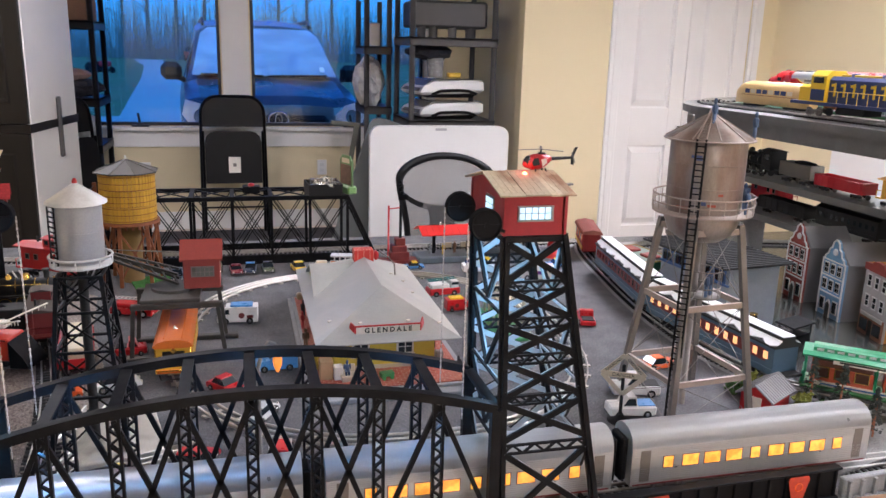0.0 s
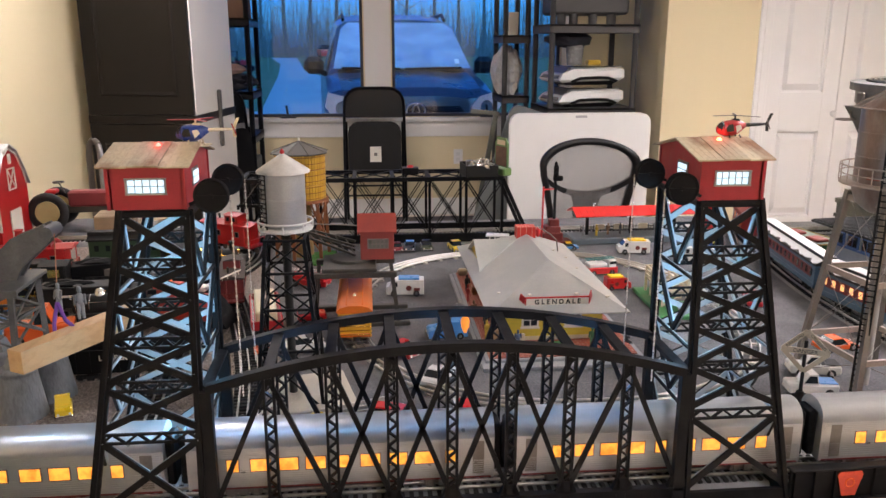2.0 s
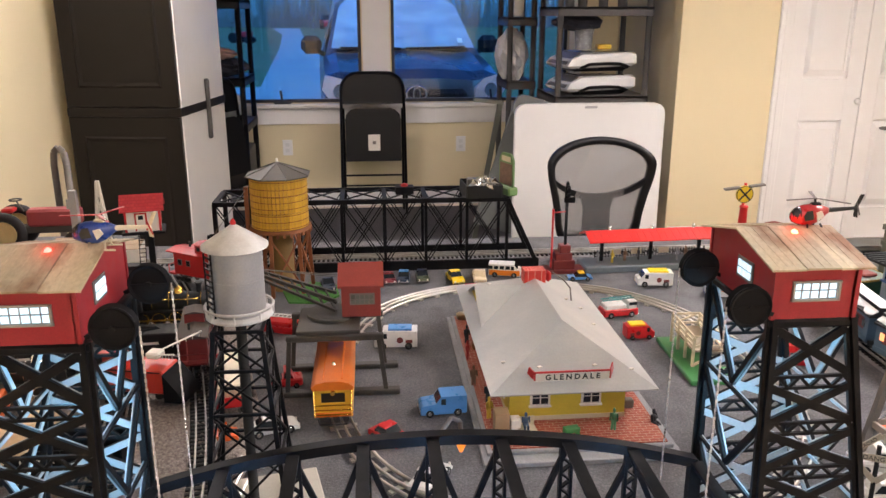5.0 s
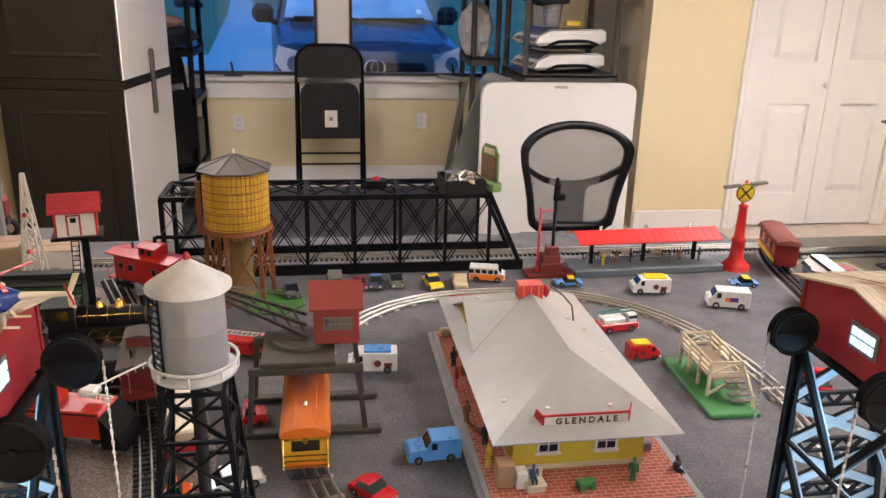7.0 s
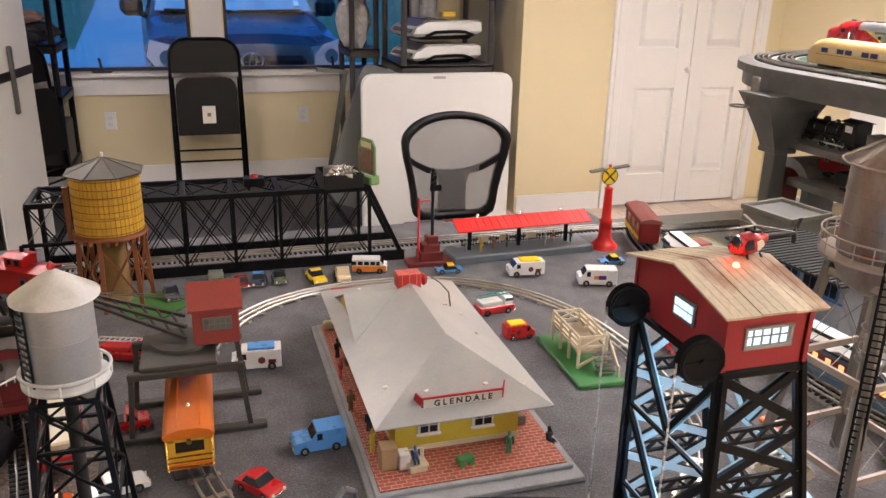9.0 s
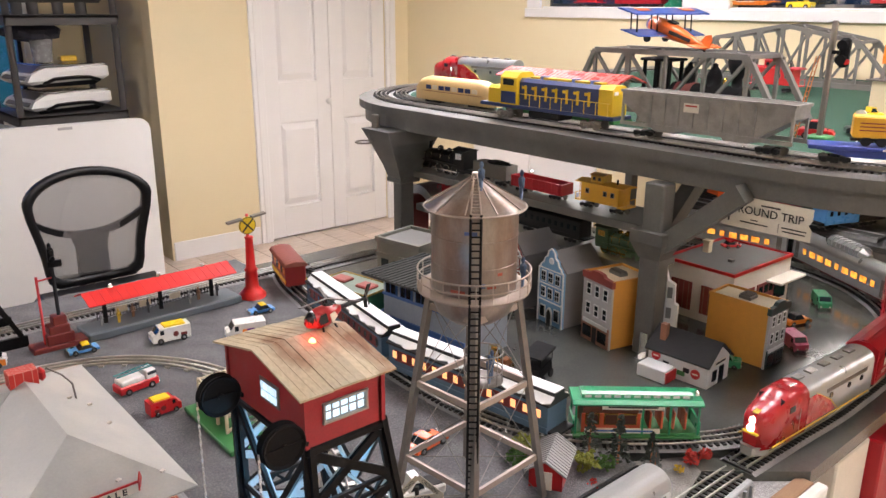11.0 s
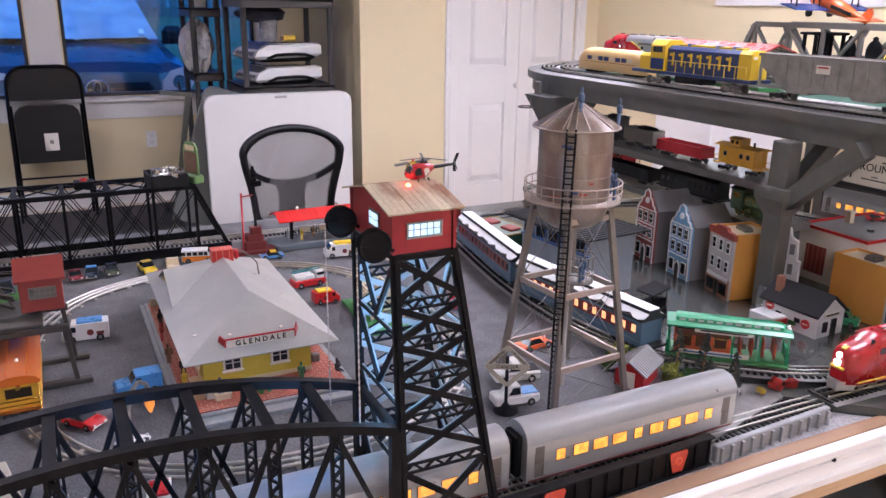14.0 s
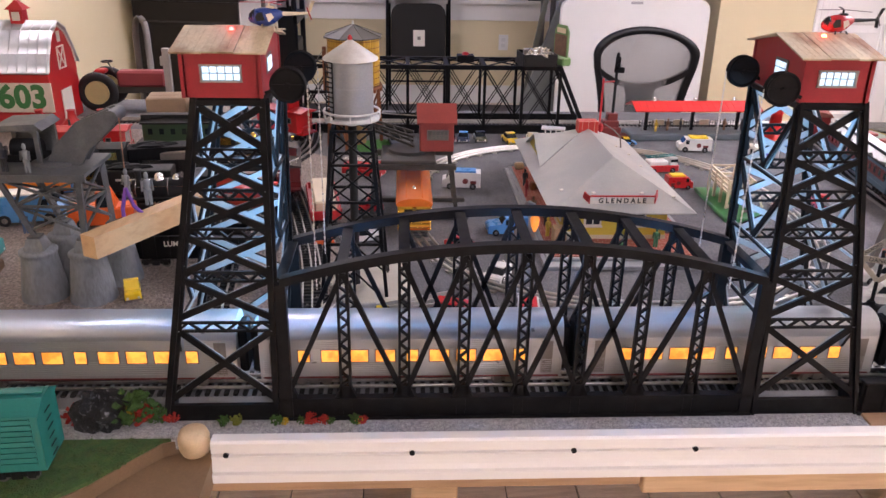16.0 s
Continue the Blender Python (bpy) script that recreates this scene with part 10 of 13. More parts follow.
# black cart and brass engine in the street
wg = thing("market_wagon", "small black toy wagon with an awning", "toy wagon", (1.20, 1.505, R), 20)
part("body", Shape().box((0, 0, 0.026), (0.075, 0.036, 0.026), bev=0.002), BLACKMAT, wg)
part("awning", Shape().box((0.0, 0, 0.066), (0.085, 0.046, 0.004), m=Matrix.Rotation(radians(6), 4, "X")), BLACKMAT, wg)
for x in (-0.034, 0.034):
    for y in (-0.018, 0.018):
        part("post", Shape().rod((x, y, 0.036), (x, y, 0.066), 0.0012, n=6), BLACKMAT, wg)
        part("wheel", Shape().rod((x * 0.7, y * 1.0, 0.010), (x * 0.7, y * 1.25, 0.010), 0.010, n=16), BLACKMAT, wg)
be = thing("brass_fire_engine", "shiny brass model fire engine with a tall boiler", "model engine", (1.165, 1.595, R), 100)
part("boiler", Shape().turn([(0.012, 0.012), (0.013, 0.034), (0.009, 0.046), (0.008, 0.052), (0.010, 0.056)], (0.01, 0, 0), 18), GOLD, be)
part("frame", Shape().box((0, 0, 0.012), (0.066, 0.014, 0.006), bev=0.001), GOLD, be)
part("seat", Shape().box((-0.022, 0, 0.026), (0.016, 0.024, 0.018), bev=0.002), RUSTLEG, be)
for x in (-0.022, 0.022):
    for y in (-0.014, 0.014):
        part("wheel", Shape().ring((x, y, 0.013), 0.011, 0.0018, 20, 6, Matrix.Rotation(math.pi / 2, 4, "X")).box((x, y, 0.013), (0.020, 0.0014, 0.0014)).box((x, y, 0.013), (0.0014, 0.0014, 0.020)), GOLD, be)

# snow-roofed blue coaches on the line between the tables
SNOW = finish("painted_snow", (0.74, 0.76, 0.78), 0.7, var=0.06, scale=80, bump=0.1)
COACHBLUE = finish("slate_blue_coach", (0.075, 0.135, 0.20), 0.45, var=0.1, scale=40)
COACHROOF = finish("black_coach_roof", (0.012, 0.013, 0.016), 0.5, var=0.2)
for yy, nm in ((1.91, "blue passenger coach with maroon band and painted snow roof"), (1.475, "lit blue passenger coach with painted snow on its roof")):
    s_ = length_to(BLUELINE, 0.96, yy)
    old_coach(nm, path_pose(BLUELINE, s_, TOPBL, 0.14), COACHBLUE, COACHROOF, 0.405, yy < 1.7, MAROON, SNOW, "snow-roofed coaches")
ROOFBROWN = finish("striped_brown_roof", (0.26, 0.085, 0.065), 0.55, var=0.12)
TROLMAR = finish("maroon_trolley_paint", (0.24, 0.02, 0.02), 0.4)
rt_ = thing("rail_bus", "small maroon and yellow trolley with a brown ribbed roof", "trolley")
rt_.matrix_basis = path_pose(BLUELINE, length_to(BLUELINE, 1.075, 2.345), TOPBL, 0.05)
part("body", Shape().box((0, 0, 0.042), (0.17, 0.058, 0.060), bev=0.004), TROLMAR, rt_)
part("roof", Shape().prism([(-0.034, 0.071), (-0.026, 0.080), (0, 0.085), (0.026, 0.080), (0.034, 0.071)], -0.094, 0.094, "x", True), ROOFBROWN, rt_)
for i in range(11):
    part("roof_rib", Shape().tube([(-0.085 + 0.017 * i, -0.028, 0.079), (-0.085 + 0.017 * i, 0, 0.0855), (-0.085 + 0.017 * i, 0.028, 0.079)], 0.0012, 5), DARKRED, rt_)
for e in (-1, 1):
    part("yellow_band", Shape().box((0, e * 0.0293, 0.026), (0.165, 0.001, 0.012)), CARPAINT["yellow"], rt_)
    for i in range(6):
        part("window", Shape().box((-0.068 + 0.027 * i, e * 0.0295, 0.054), (0.018, 0.001, 0.020)), CARPAINT["orange"] if i % 2 else GLASSDK, rt_)
trucks(rt_, 0.05)
ob_ = thing("green_gondola", "green tinplate gondola with gold edges and red lids", "train car", (1.118, 2.085, R + 0.02), 100)
GREENTIN = finish("green_tinplate", (0.02, 0.13, 0.055), 0.35, coat=0.2)
part("body", Shape().box((0, 0, 0.036), (0.185, 0.105, 0.050), bev=0.002), GREENTIN, ob_)
ed = Shape()
for y in (-0.0525, 0.0525):
    ed.box((0, y, 0.062), (0.19, 0.004, 0.004))
for x in (-0.093, 0.093):
    ed.box((x, 0, 0.062), (0.004, 0.101, 0.004))
part("gold_edge", ed, GOLD, ob_)
part("inner_deck", Shape().box((0, 0, 0.0615), (0.178, 0.098, 0.002)), finish("grey_green_deck", (0.16, 0.20, 0.16), 0.6), ob_)
for x in (-0.045, 0.045):
    part("lid", Shape().box((x, 0, 0.066), (0.050, 0.040, 0.008), bev=0.003), DARKRED, ob_, "dull red lid")
for x in (-0.06, 0.06):
    part("wheel_block", Shape().box((x, 0, 0.006), (0.05, 0.06, 0.012), bev=0.003), TRUCKDK, ob_)


def cable_car():
    GRN = finish("green_tin_roof", (0.015, 0.26, 0.11), 0.32, var=0.1, scale=40, coat=0.3)
    ORB = finish("orange_red_body", (0.42, 0.075, 0.03), 0.45, var=0.15, scale=60)
    c = thing("cable_car", "green-roofed cable car with an orange-red body and passengers' seats", "trolley", (1.13, 1.205, TOPBL - 0.003), -42, group="")
    part("roof", Shape().prism([(-0.038, 0.083), (-0.040, 0.087), (-0.030, 0.093), (0.030, 0.093), (0.040, 0.087), (0.038, 0.083)], -0.138, 0.138, "x"), GRN, c, "glossy green roof")
    part("clerestory", Shape().prism([(-0.020, 0.092), (-0.019, 0.101), (-0.010, 0.105), (0.010, 0.105), (0.019, 0.101), (0.020, 0.092)], -0.118, 0.118, "x"), GRN, c)
    rb_ = Shape()
    for i in range(14):
        x = -0.112 + 0.0172 * i
        rb_.box((x, 0, 0.1053), (0.0016, 0.022, 0.0012))
    tagged(part("roof_ribs", rb_, GRN, c), kind="stuff")
    for i in range(11):
        part("clerestory_light", Shape().box((-0.104 + 0.0208 * i, -0.0200, 0.0965), (0.014, 0.001, 0.005)), TRIMWHITE, c)
    for e in (-1, 1):
        part("panel", Shape().box((-0.055, e * 0.031, 0.040), (0.125, 0.003, 0.044)), ORB, c, "orange-red panelled side")
        part("letter_board", Shape().box((-0.01, e * 0.0340, 0.079), (0.13, 0.002, 0.011)), SIGNWHITE, c)
        part("letter_bar", Shape().box((-0.01, e * 0.0352, 0.079), (0.105, 0.001, 0.004)), INK, c)
        part("lower_board", Shape().box((-0.03, e * 0.0335, 0.023), (0.16, 0.002, 0.011)), SIGNWHITE, c)
        part("letter_bar", Shape().box((-0.03, e * 0.0347, 0.023), (0.13, 0.001, 0.004)), BLUETRIM, c)
        for x in (-0.095, -0.055, -0.015):
            wi = part("window", Shape().box((x, e * 0.0330, 0.050), (0.030, 0.002, 0.026)), GOLD, c)
            part("pane", Shape().box((x, e * 0.0343, 0.050), (0.025, 0.001, 0.021)), finish("dim_interior", (0.06, 0.02, 0.012), 0.4), wi)
        for x in (-0.130, 0.012, 0.070, 0.130):
            part("post", Shape().box((x, e * 0.033, 0.049), (0.004, 0.004, 0.070)), GRN, c)
        for x in (0.03, 0.055, 0.08, 0.105):
            part("seat_back", Shape().box((x, e * 0.014, 0.044), (0.005, 0.026, 0.040), bev=0.001), ORB, c)
        part("step_board", Shape().box((0, e * 0.037, 0.013), (0.27, 0.016, 0.004)), GREENBASE, c)
        part("end_panel", Shape().box((e * 0.134, 0, 0.030), (0.004, 0.062, 0.028)), GRN, c)
    part("interior", Shape().box((-0.055, 0, 0.045), (0.118, 0.055, 0.060)), finish("brown_interior", (0.10, 0.035, 0.02), 0.6), c)
    part("floor_pan", Shape().box((0, 0, 0.015), (0.275, 0.064, 0.006), bev=0.001), GREENBASE, c, "green floor")
    part("bell", Shape().turn([(0.006, 0.093), (0.005, 0.100), (0.0015, 0.103)], (0.132, 0, 0), 14), CHROME, c)
    trucks(c, 0.07)
    c.scale = (0.85, 0.85, 0.85)
    return c


cable_car()

# ---- scenery at the front corner of the city ----
CONIFER = finish("dark_conifer", (0.022, 0.030, 0.022), 0.9, var=0.4, scale=200, bump=0.3)
FOLIAGE = {n: finish("foliage_" + n, c, 0.9, var=0.4, scale=160, bump=0.4, fine=600) for n, c in (("lime", (0.20, 0.22, 0.03)), ("green", (0.05, 0.12, 0.02)), ("red", (0.45, 0.03, 0.02)), ("yellow", (0.55, 0.36, 0.02)), ("grey", (0.055, 0.062, 0.055)))}


def conifer(x, y, z, h, mat, seed, label="small dark model conifer"):
    rnd = random.Random(seed)
    c = thing("model_tree", label, "model tree", (x, y, z), group="model conifers")
    part("trunk", Shape().rod((0, 0, 0), (0, 0, h * 0.95), h * 0.025, h * 0.006, 8), RUSTLEG, c)
    cr_ = Shape()
    for k in range(150):
        q = rnd.random() ** 0.8
        zz = h * (0.16 + 0.82 * q)
        rr = h * 0.20 * (1 - q) * rnd.uniform(0.35, 1.15) + 0.001
        a = rnd.uniform(0, 6.28)
        p = Vector((rr * math.cos(a), rr * math.sin(a), zz))
        s_ = h * rnd.uniform(0.016, 0.036)
        cr_.blob(p, s_, seed * 999 + k, 0.35, 5, (1.3, 1.3, 0.7))
    tagged(part("crown", cr_, mat, c), kind="stuff")
    return c


def shrub(x, y, z, r, mat, seed, label):
    rnd = random.Random(seed)
    c = Shape()
    c.rod((x, y, z), (x, y, z + r * 0.7), r * 0.10, r * 0.06, 6)
    for k in range(70):
        d = Vector((rnd.gauss(0, 1), rnd.gauss(0, 1), rnd.gauss(0, 1))).normalized() * r * rnd.uniform(0.35, 1.0)
        c.blob((x + d.x, y + d.y, z + max(r * 0.12, r * 0.8 + d.z * 0.8)), r * rnd.uniform(0.13, 0.24), seed * 777 + k, 0.35, 5)
    return lone("shrub", c, mat, label, "model shrub", "model shrubs", "stuff")


for i, (x, y, h) in enumerate(((1.035, 1.165, 0.115), (1.075, 1.125, 0.085), (1.005, 1.205, 0.095), (1.058, 1.105, 0.07))):
    conifer(x, y, R if y < 1.2 else G, h, CONIFER if i != 3 else FOLIAGE["grey"], 30 + i)
for i, (x, y, r, m_) in enumerate(((0.925, 1.285, 0.030, "lime"), (0.975, 1.185, 0.024, "lime"), (0.895, 1.275, 0.020, "green"), (1.005, 1.165, 0.018, "green"), (1.155, 1.095, 0.016, "red"), (1.19, 1.088, 0.013, "red"), (1.115, 1.092, 0.010, "yellow"), (0.955, 1.155, 0.014, "red"))):
    shrub(x, y, G if y > 1.16 else S + 0.02, r, FOLIAGE[m_], 50 + i, "tuft of %s model foliage" % ("yellow-green" if m_ == "lime" else m_))
rs = thing("red_shed", "small red shed with a grey corrugated roof", "shed", (0.915, 1.215, G), 30)
part("wall", Shape().prism([(-0.028, 0), (0.028, 0), (0.028, 0.034), (0, 0.052), (-0.028, 0.034)], -0.040, 0.040, "x"), SIGNRED, rs)
for e in (-1, 1):
    rf = Shape().loft([[(x, e * 0.035, 0.030), (x, 0, 0.053), (x, 0, 0.0555), (x, e * 0.035, 0.0325)] for x in (-0.048, 0.048)])
    for i in range(13):
        rf.strut((-0.048 + 0.008 * i, e * 0.035, 0.0335), (-0.048 + 0.008 * i, 0, 0.0565), 0.0022, 0.0016)
    tagged(part("roof_slope", rf, TANKSILVER, rs, "grey corrugated roof"), kind="stuff")
part("door", Shape().box((-0.041, 0, 0.016), (0.003, 0.022, 0.032)), SIGNWHITE, rs)
lone("cliff_shelf", Shape().prism([(0.885, 1.00), (1.15, 1.07), (1.17, 1.115), (1.03, 1.20), (0.90, 1.165)], S, S + 0.019, "z"), finish("grey_moulded_rock", (0.20, 0.195, 0.185), 0.85, var=0.35, scale=40, bump=0.3), "grey moulded rock shelf beside the track", "model rock")

# figurines painting the tall tank
for x, y, z, c in ((0.762, 1.238, G + 0.510, 0), (0.838, 1.232, G + 0.489, 0), (0.822, 1.208, G + 0.365, 0), (0.848, 1.252, G + 0.365, 0), (0.790, 1.236, G + 0.216, 0), (0.775, 1.226, G + 0.216, 0)):
    figurine(x, y, z, 0.046, c, 40, "blue-overalled painter figurine on the tall tank")

# ---- trains and models on the upper deck ----
TD = DZ + 0.003
HOPGREY = finish("dusty_grey_hopper", (0.28, 0.275, 0.265), 0.5, var=0.12, scale=40, second=(0.14, 0.137, 0.133), mix=0.5, mixscale=30)
DIESBLUE = finish("navy_diesel_paint", (0.018, 0.035, 0.13), 0.35, var=0.08, coat=0.2)
DIESYEL = finish("yellow_diesel_paint", (0.68, 0.46, 0.015), 0.38, var=0.06)
FLATBLUE = finish("blue_flatcar_plastic", (0.035, 0.065, 0.33), 0.45, var=0.08)
TRUSSGREY = finish("warm_grey_truss", (0.14, 0.133, 0.122), 0.5, var=0.1, scale=50)


def deck_diesel(m):
    d = thing("freight_diesel", "blue and yellow freight diesel locomotive on the deck", "locomotive")
    d.matrix_basis = m
    part("walkway", Shape().box((0, 0, 0.030), (0.39, 0.062, 0.008), bev=0.001), DIESBLUE, d)
    part("hood", Shape().prism([(-0.023, 0.034), (-0.023, 0.086), (-0.015, 0.094), (0.015, 0.094), (0.023, 0.086), (0.023, 0.034)], -0.165, 0.075, "x"), DIESBLUE, d, "navy long hood")
    part("hood_end", Shape().prism([(-0.0235, 0.034), (-0.0235, 0.0865), (-0.0155, 0.0945), (0.0155, 0.0945), (0.0235, 0.0865), (0.0235, 0.034)], -0.186, -0.150, "x"), DIESYEL, d, "yellow hood end")
    part("cab", Shape().prism([(-0.031, 0.034), (-0.031, 0.094), (-0.018, 0.106), (0.018, 0.106), (0.031, 0.094), (0.031, 0.034)], 0.076, 0.128, "x"), DIESYEL, d, "yellow cab")
    part("nose", Shape().prism([(-0.023, 0.034), (-0.023, 0.066), (-0.016, 0.072), (0.016, 0.072), (0.023, 0.066), (0.023, 0.034)], 0.128, 0.175, "x"), DIESYEL, d, "low yellow nose")
    part("roof_panel", Shape().box((-0.045, 0, 0.096), (0.20, 0.020, 0.005), bev=0.001), DIESYEL, d)
    for e in (-1, 1):
        part("cab_window", Shape().box((0.102, e * 0.0312, 0.084), (0.034, 0.001, 0.014)), GLASSDK, d)
        part("cab_lower", Shape().box((0.102, e * 0.0312, 0.050), (0.046, 0.001, 0.026)), DIESBLUE, d)
        for i in range(7):
            part("letter_bar", Shape().box((-0.125 + 0.030 * i, e * 0.0236, 0.064), (0.006, 0.001, 0.030)).box((-0.118 + 0.030 * i, e * 0.0236, 0.074), (0.010, 0.001, 0.006)), DIESYEL, d)
        hr = Shape().tube([(-0.185, e * 0.030, 0.060), (0.07, e * 0.030, 0.060)], 0.001, 5)
        for i in range(9):
            hr.rod((-0.18 + 0.031 * i, e * 0.030, 0.034), (-0.18 + 0.031 * i, e * 0.030, 0.060), 0.0009, n=5)
        part("handrail", hr, DIESYEL, d)
        part("windshield", Shape().box((0.1285, e * 0.012, 0.090), (0.001, 0.016, 0.012)), GLASSDK, d)
        part("number_box", Shape().box((-0.187, e * 0.014, 0.080), (0.002, 0.012, 0.006)), SIGNWHITE, d)
    for x in (-0.12, -0.07, 0.02):
        part("roof_fan", Shape().rod((x, 0, 0.093), (x, 0, 0.101), 0.011, n=18), DIESBLUE, d)
    part("fuel_tank", Shape().box((0, 0, 0.018), (0.09, 0.05, 0.016), bev=0.003), TRUCKDK, d)
    trucks(d, 0.125, STEELGREY, 0.010)
    return d


def hopper_car(m):
    c = thing("hopper_car", "dusty grey plastic hopper car on the deck", "train car", group="deck freight train")
    c.matrix_basis = m
    out = [(-0.19, 0.098), (0.19, 0.098), (0.19, 0.074), (0.125, 0.034), (0.105, 0.020), (0.055, 0.020), (0.040, 0.034), (-0.040, 0.034), (-0.055, 0.020), (-0.105, 0.020), (-0.125, 0.034), (-0.19, 0.074)]
    part("body", Shape().prism(out, -0.030, 0.030, "y"), HOPGREY, c)
    part("top_rim", Shape().box((0, -0.031, 0.098), (0.386, 0.005, 0.006)).box((0, 0.031, 0.098), (0.386, 0.005, 0.006)).box((-0.191, 0, 0.098), (0.005, 0.056, 0.006)).box((0.191, 0, 0.098), (0.005, 0.056, 0.006)), HOPGREY, c)
    # Flat dark sheet in place of the hopper's shaded open inside.
    part("coal_bay", Shape().box((0, 0, 0.0985), (0.376, 0.054, 0.002)), SLATE, c)
    for e in (-1, 1):
        for i in range(8):
            part("side_rib", Shape().box((-0.115 + 0.033 * i, e * 0.0312, 0.066), (0.004, 0.0035, 0.060)), HOPGREY, c)
        part("sill", Shape().box((0, e * 0.029, 0.030), (0.385, 0.004, 0.008)), HOPGREY, c)
        part("emblem", Shape().box((0.02, e * 0.0332, 0.076), (0.034, 0.001, 0.018)), SIGNWHITE, c)
        part("emblem_bar", Shape().box((0.02, e * 0.0339, 0.080), (0.026, 0.001, 0.003)), SIGNRED, c)
        for q in (-1, 1):
            part("end_post", Shape().box((e * 0.188, q * 0.028, 0.055), (0.005, 0.005, 0.046)), HOPGREY, c)
    trucks(c, 0.14)
    return c


def flat_car(m, mat, loads, label, L=0.32):
    c = thing("flat_car", label, "train car", group="deck freight train")
    c.matrix_basis = m
    part("deck", Shape().box((0, 0, 0.032), (L, 0.058, 0.007), bev=0.001), mat, c)
    part("side_sill", Shape().prism([(-L * 0.47, 0.029), (L * 0.47, 0.029), (L * 0.30, 0.016), (-L * 0.30, 0.016)], -0.020, 0.020, "y"), mat, c)
    for e in (-1, 1):
        part("lettering_bar", Shape().box((0, e * 0.0294, 0.032), (0.10, 0.001, 0.003)), SIGNWHITE, c)
        for i in range(10):
            part("stake_pocket", Shape().box((-L * 0.45 + i * L * 0.1, e * 0.0297, 0.031), (0.004, 0.002, 0.006)), mat, c)
    trucks(c, L * 0.36)
    for x in loads:
        t = thing("toy_box_truck", "yellow toy box truck riding a flat car", "toy vehicle", group="toy vehicles")
        t.matrix_basis = m @ pose(x, 0, 0.0357)
        part("box_body", Shape().box((0.012, 0, 0.032), (0.105, 0.038, 0.036), bev=0.002), TROLY, t)
        for e in (-1, 1):
            for z in (0.027, 0.033, 0.039):
                part("side_line", Shape().box((0.012, e * 0.0193, z), (0.085, 0.001, 0.002)), DARKRED, t)
        part("cab", Shape().box((-0.056, 0, 0.020), (0.028, 0.034, 0.026), bev=0.004), CARPAINT["yellow"], t)
        part("cab_glass", Shape().box((-0.060, 0, 0.028), (0.020, 0.0345, 0.008), bev=0.001), GLASSDK, t)
        part("chassis", Shape().box((0, 0, 0.010), (0.13, 0.020, 0.005)), TRUCKDK, t)
        for u in (-0.052, 0.018, 0.042):
            for e in (-1, 1):
                part("wheel", Shape().rod((u, e * 0.012, 0.0085), (u, e * 0.018, 0.0085), 0.0085, n=14), TYRE, t)
    return c


sD = length_to(UPPER, 1.575, 1.835)
deck_diesel(path_pose(UPPER, sD, TOPU, 0.145) @ Matrix.Scale(1.17, 4))
hopper_car(path_pose(UPPER, sD - 0.455, TOPU, 0.15) @ Matrix.Scale(1.08, 4))
flat_car(path_pose(UPPER, sD - 0.455 - 0.405, TOPU, 0.125) @ Matrix.Scale(1.12, 4), FLATBLUE, (0.03,), "blue plastic flat car carrying a yellow truck")
flat_car(path_pose(UPPER, sD - 0.455 - 0.405 - 0.385, TOPU, 0.125) @ Matrix.Scale(1.12, 4), HOPGREY, (-0.085, 0.075), "grey plastic flat car carrying two yellow trucks")

CREAMTR = finish("cream_streamliner", (0.66, 0.46, 0.20), 0.4, var=0.05, coat=0.15)
st_ = thing("cream_railcar", "cream streamlined railcar with a blue window band", "trolley")
st_.matrix_basis = path_pose(UPPER2, length_to(UPPER2, 1.645, 2.275), TOPU2, 0.11)
pr = coach_profile(0.028, 0.008, 0.056, 0.080)
part("body", Shape().loft([[(x, p[0] * k, 0.008 + (p[1] - 0.008) * t_) for p in pr] for x, k, t_ in ((-0.182, 0.55, 0.45), (-0.172, 0.80, 0.66), (-0.150, 0.96, 0.90), (-0.12, 1, 1), (0.12, 1, 1), (0.150, 0.96, 0.90), (0.172, 0.80, 0.66), (0.182, 0.55, 0.45))], True), CREAMTR, st_)
for e in (-1, 1):
    for i in range(8):
        part("window", Shape().box((-0.105 + 0.030 * i, e * 0.0283, 0.048), (0.024, 0.001, 0.013)), DIESBLUE if i % 3 else CREAMPL, st_, "blue painted window")
    part("waist_line", Shape().box((0, e * 0.0284, 0.036), (0.27, 0.001, 0.0015)), RUSTLEG, st_)
    part("nose_fin", Shape().strut((e * 0.176, 0, 0.02), (e * 0.186, 0, 0.042), 0.022, 0.004), CARPAINT["orange"], st_)
    part("underframe", Shape().box((e * 0.10, 0, 0.006), (0.07, 0.038, 0.012), bev=0.002), TRUCKDK, st_)

pv = thing("deck_pavilion", "red-roofed open platform shelter on a green base", "shelter", (1.752, 1.935, TD), 90)
part("base", Shape().box((0, 0, 0.006), (0.40, 0.082, 0.012), bev=0.002), GREENBASE, pv, "green base")
part("platform", Shape().box((0, 0, 0.0135), (0.385, 0.070, 0.003)), CONCRETE, pv)
SEAFOAM = finish("seafoam_grey_post", (0.20, 0.27, 0.27), 0.5)
for x in (-0.15, 0.0, 0.15):
    part("post", Shape().box((x, 0, 0.060), (0.008, 0.008, 0.094)).strut((x, 0, 0.085), (x, -0.036, 0.108), 0.004, 0.005).strut((x, 0, 0.085), (x, 0.036, 0.108), 0.004, 0.005), SEAFOAM, pv)
    part("bench", Shape().box((x + 0.06, 0, 0.024), (0.05, 0.022, 0.018), bev=0.002), RUSTLEG, pv)
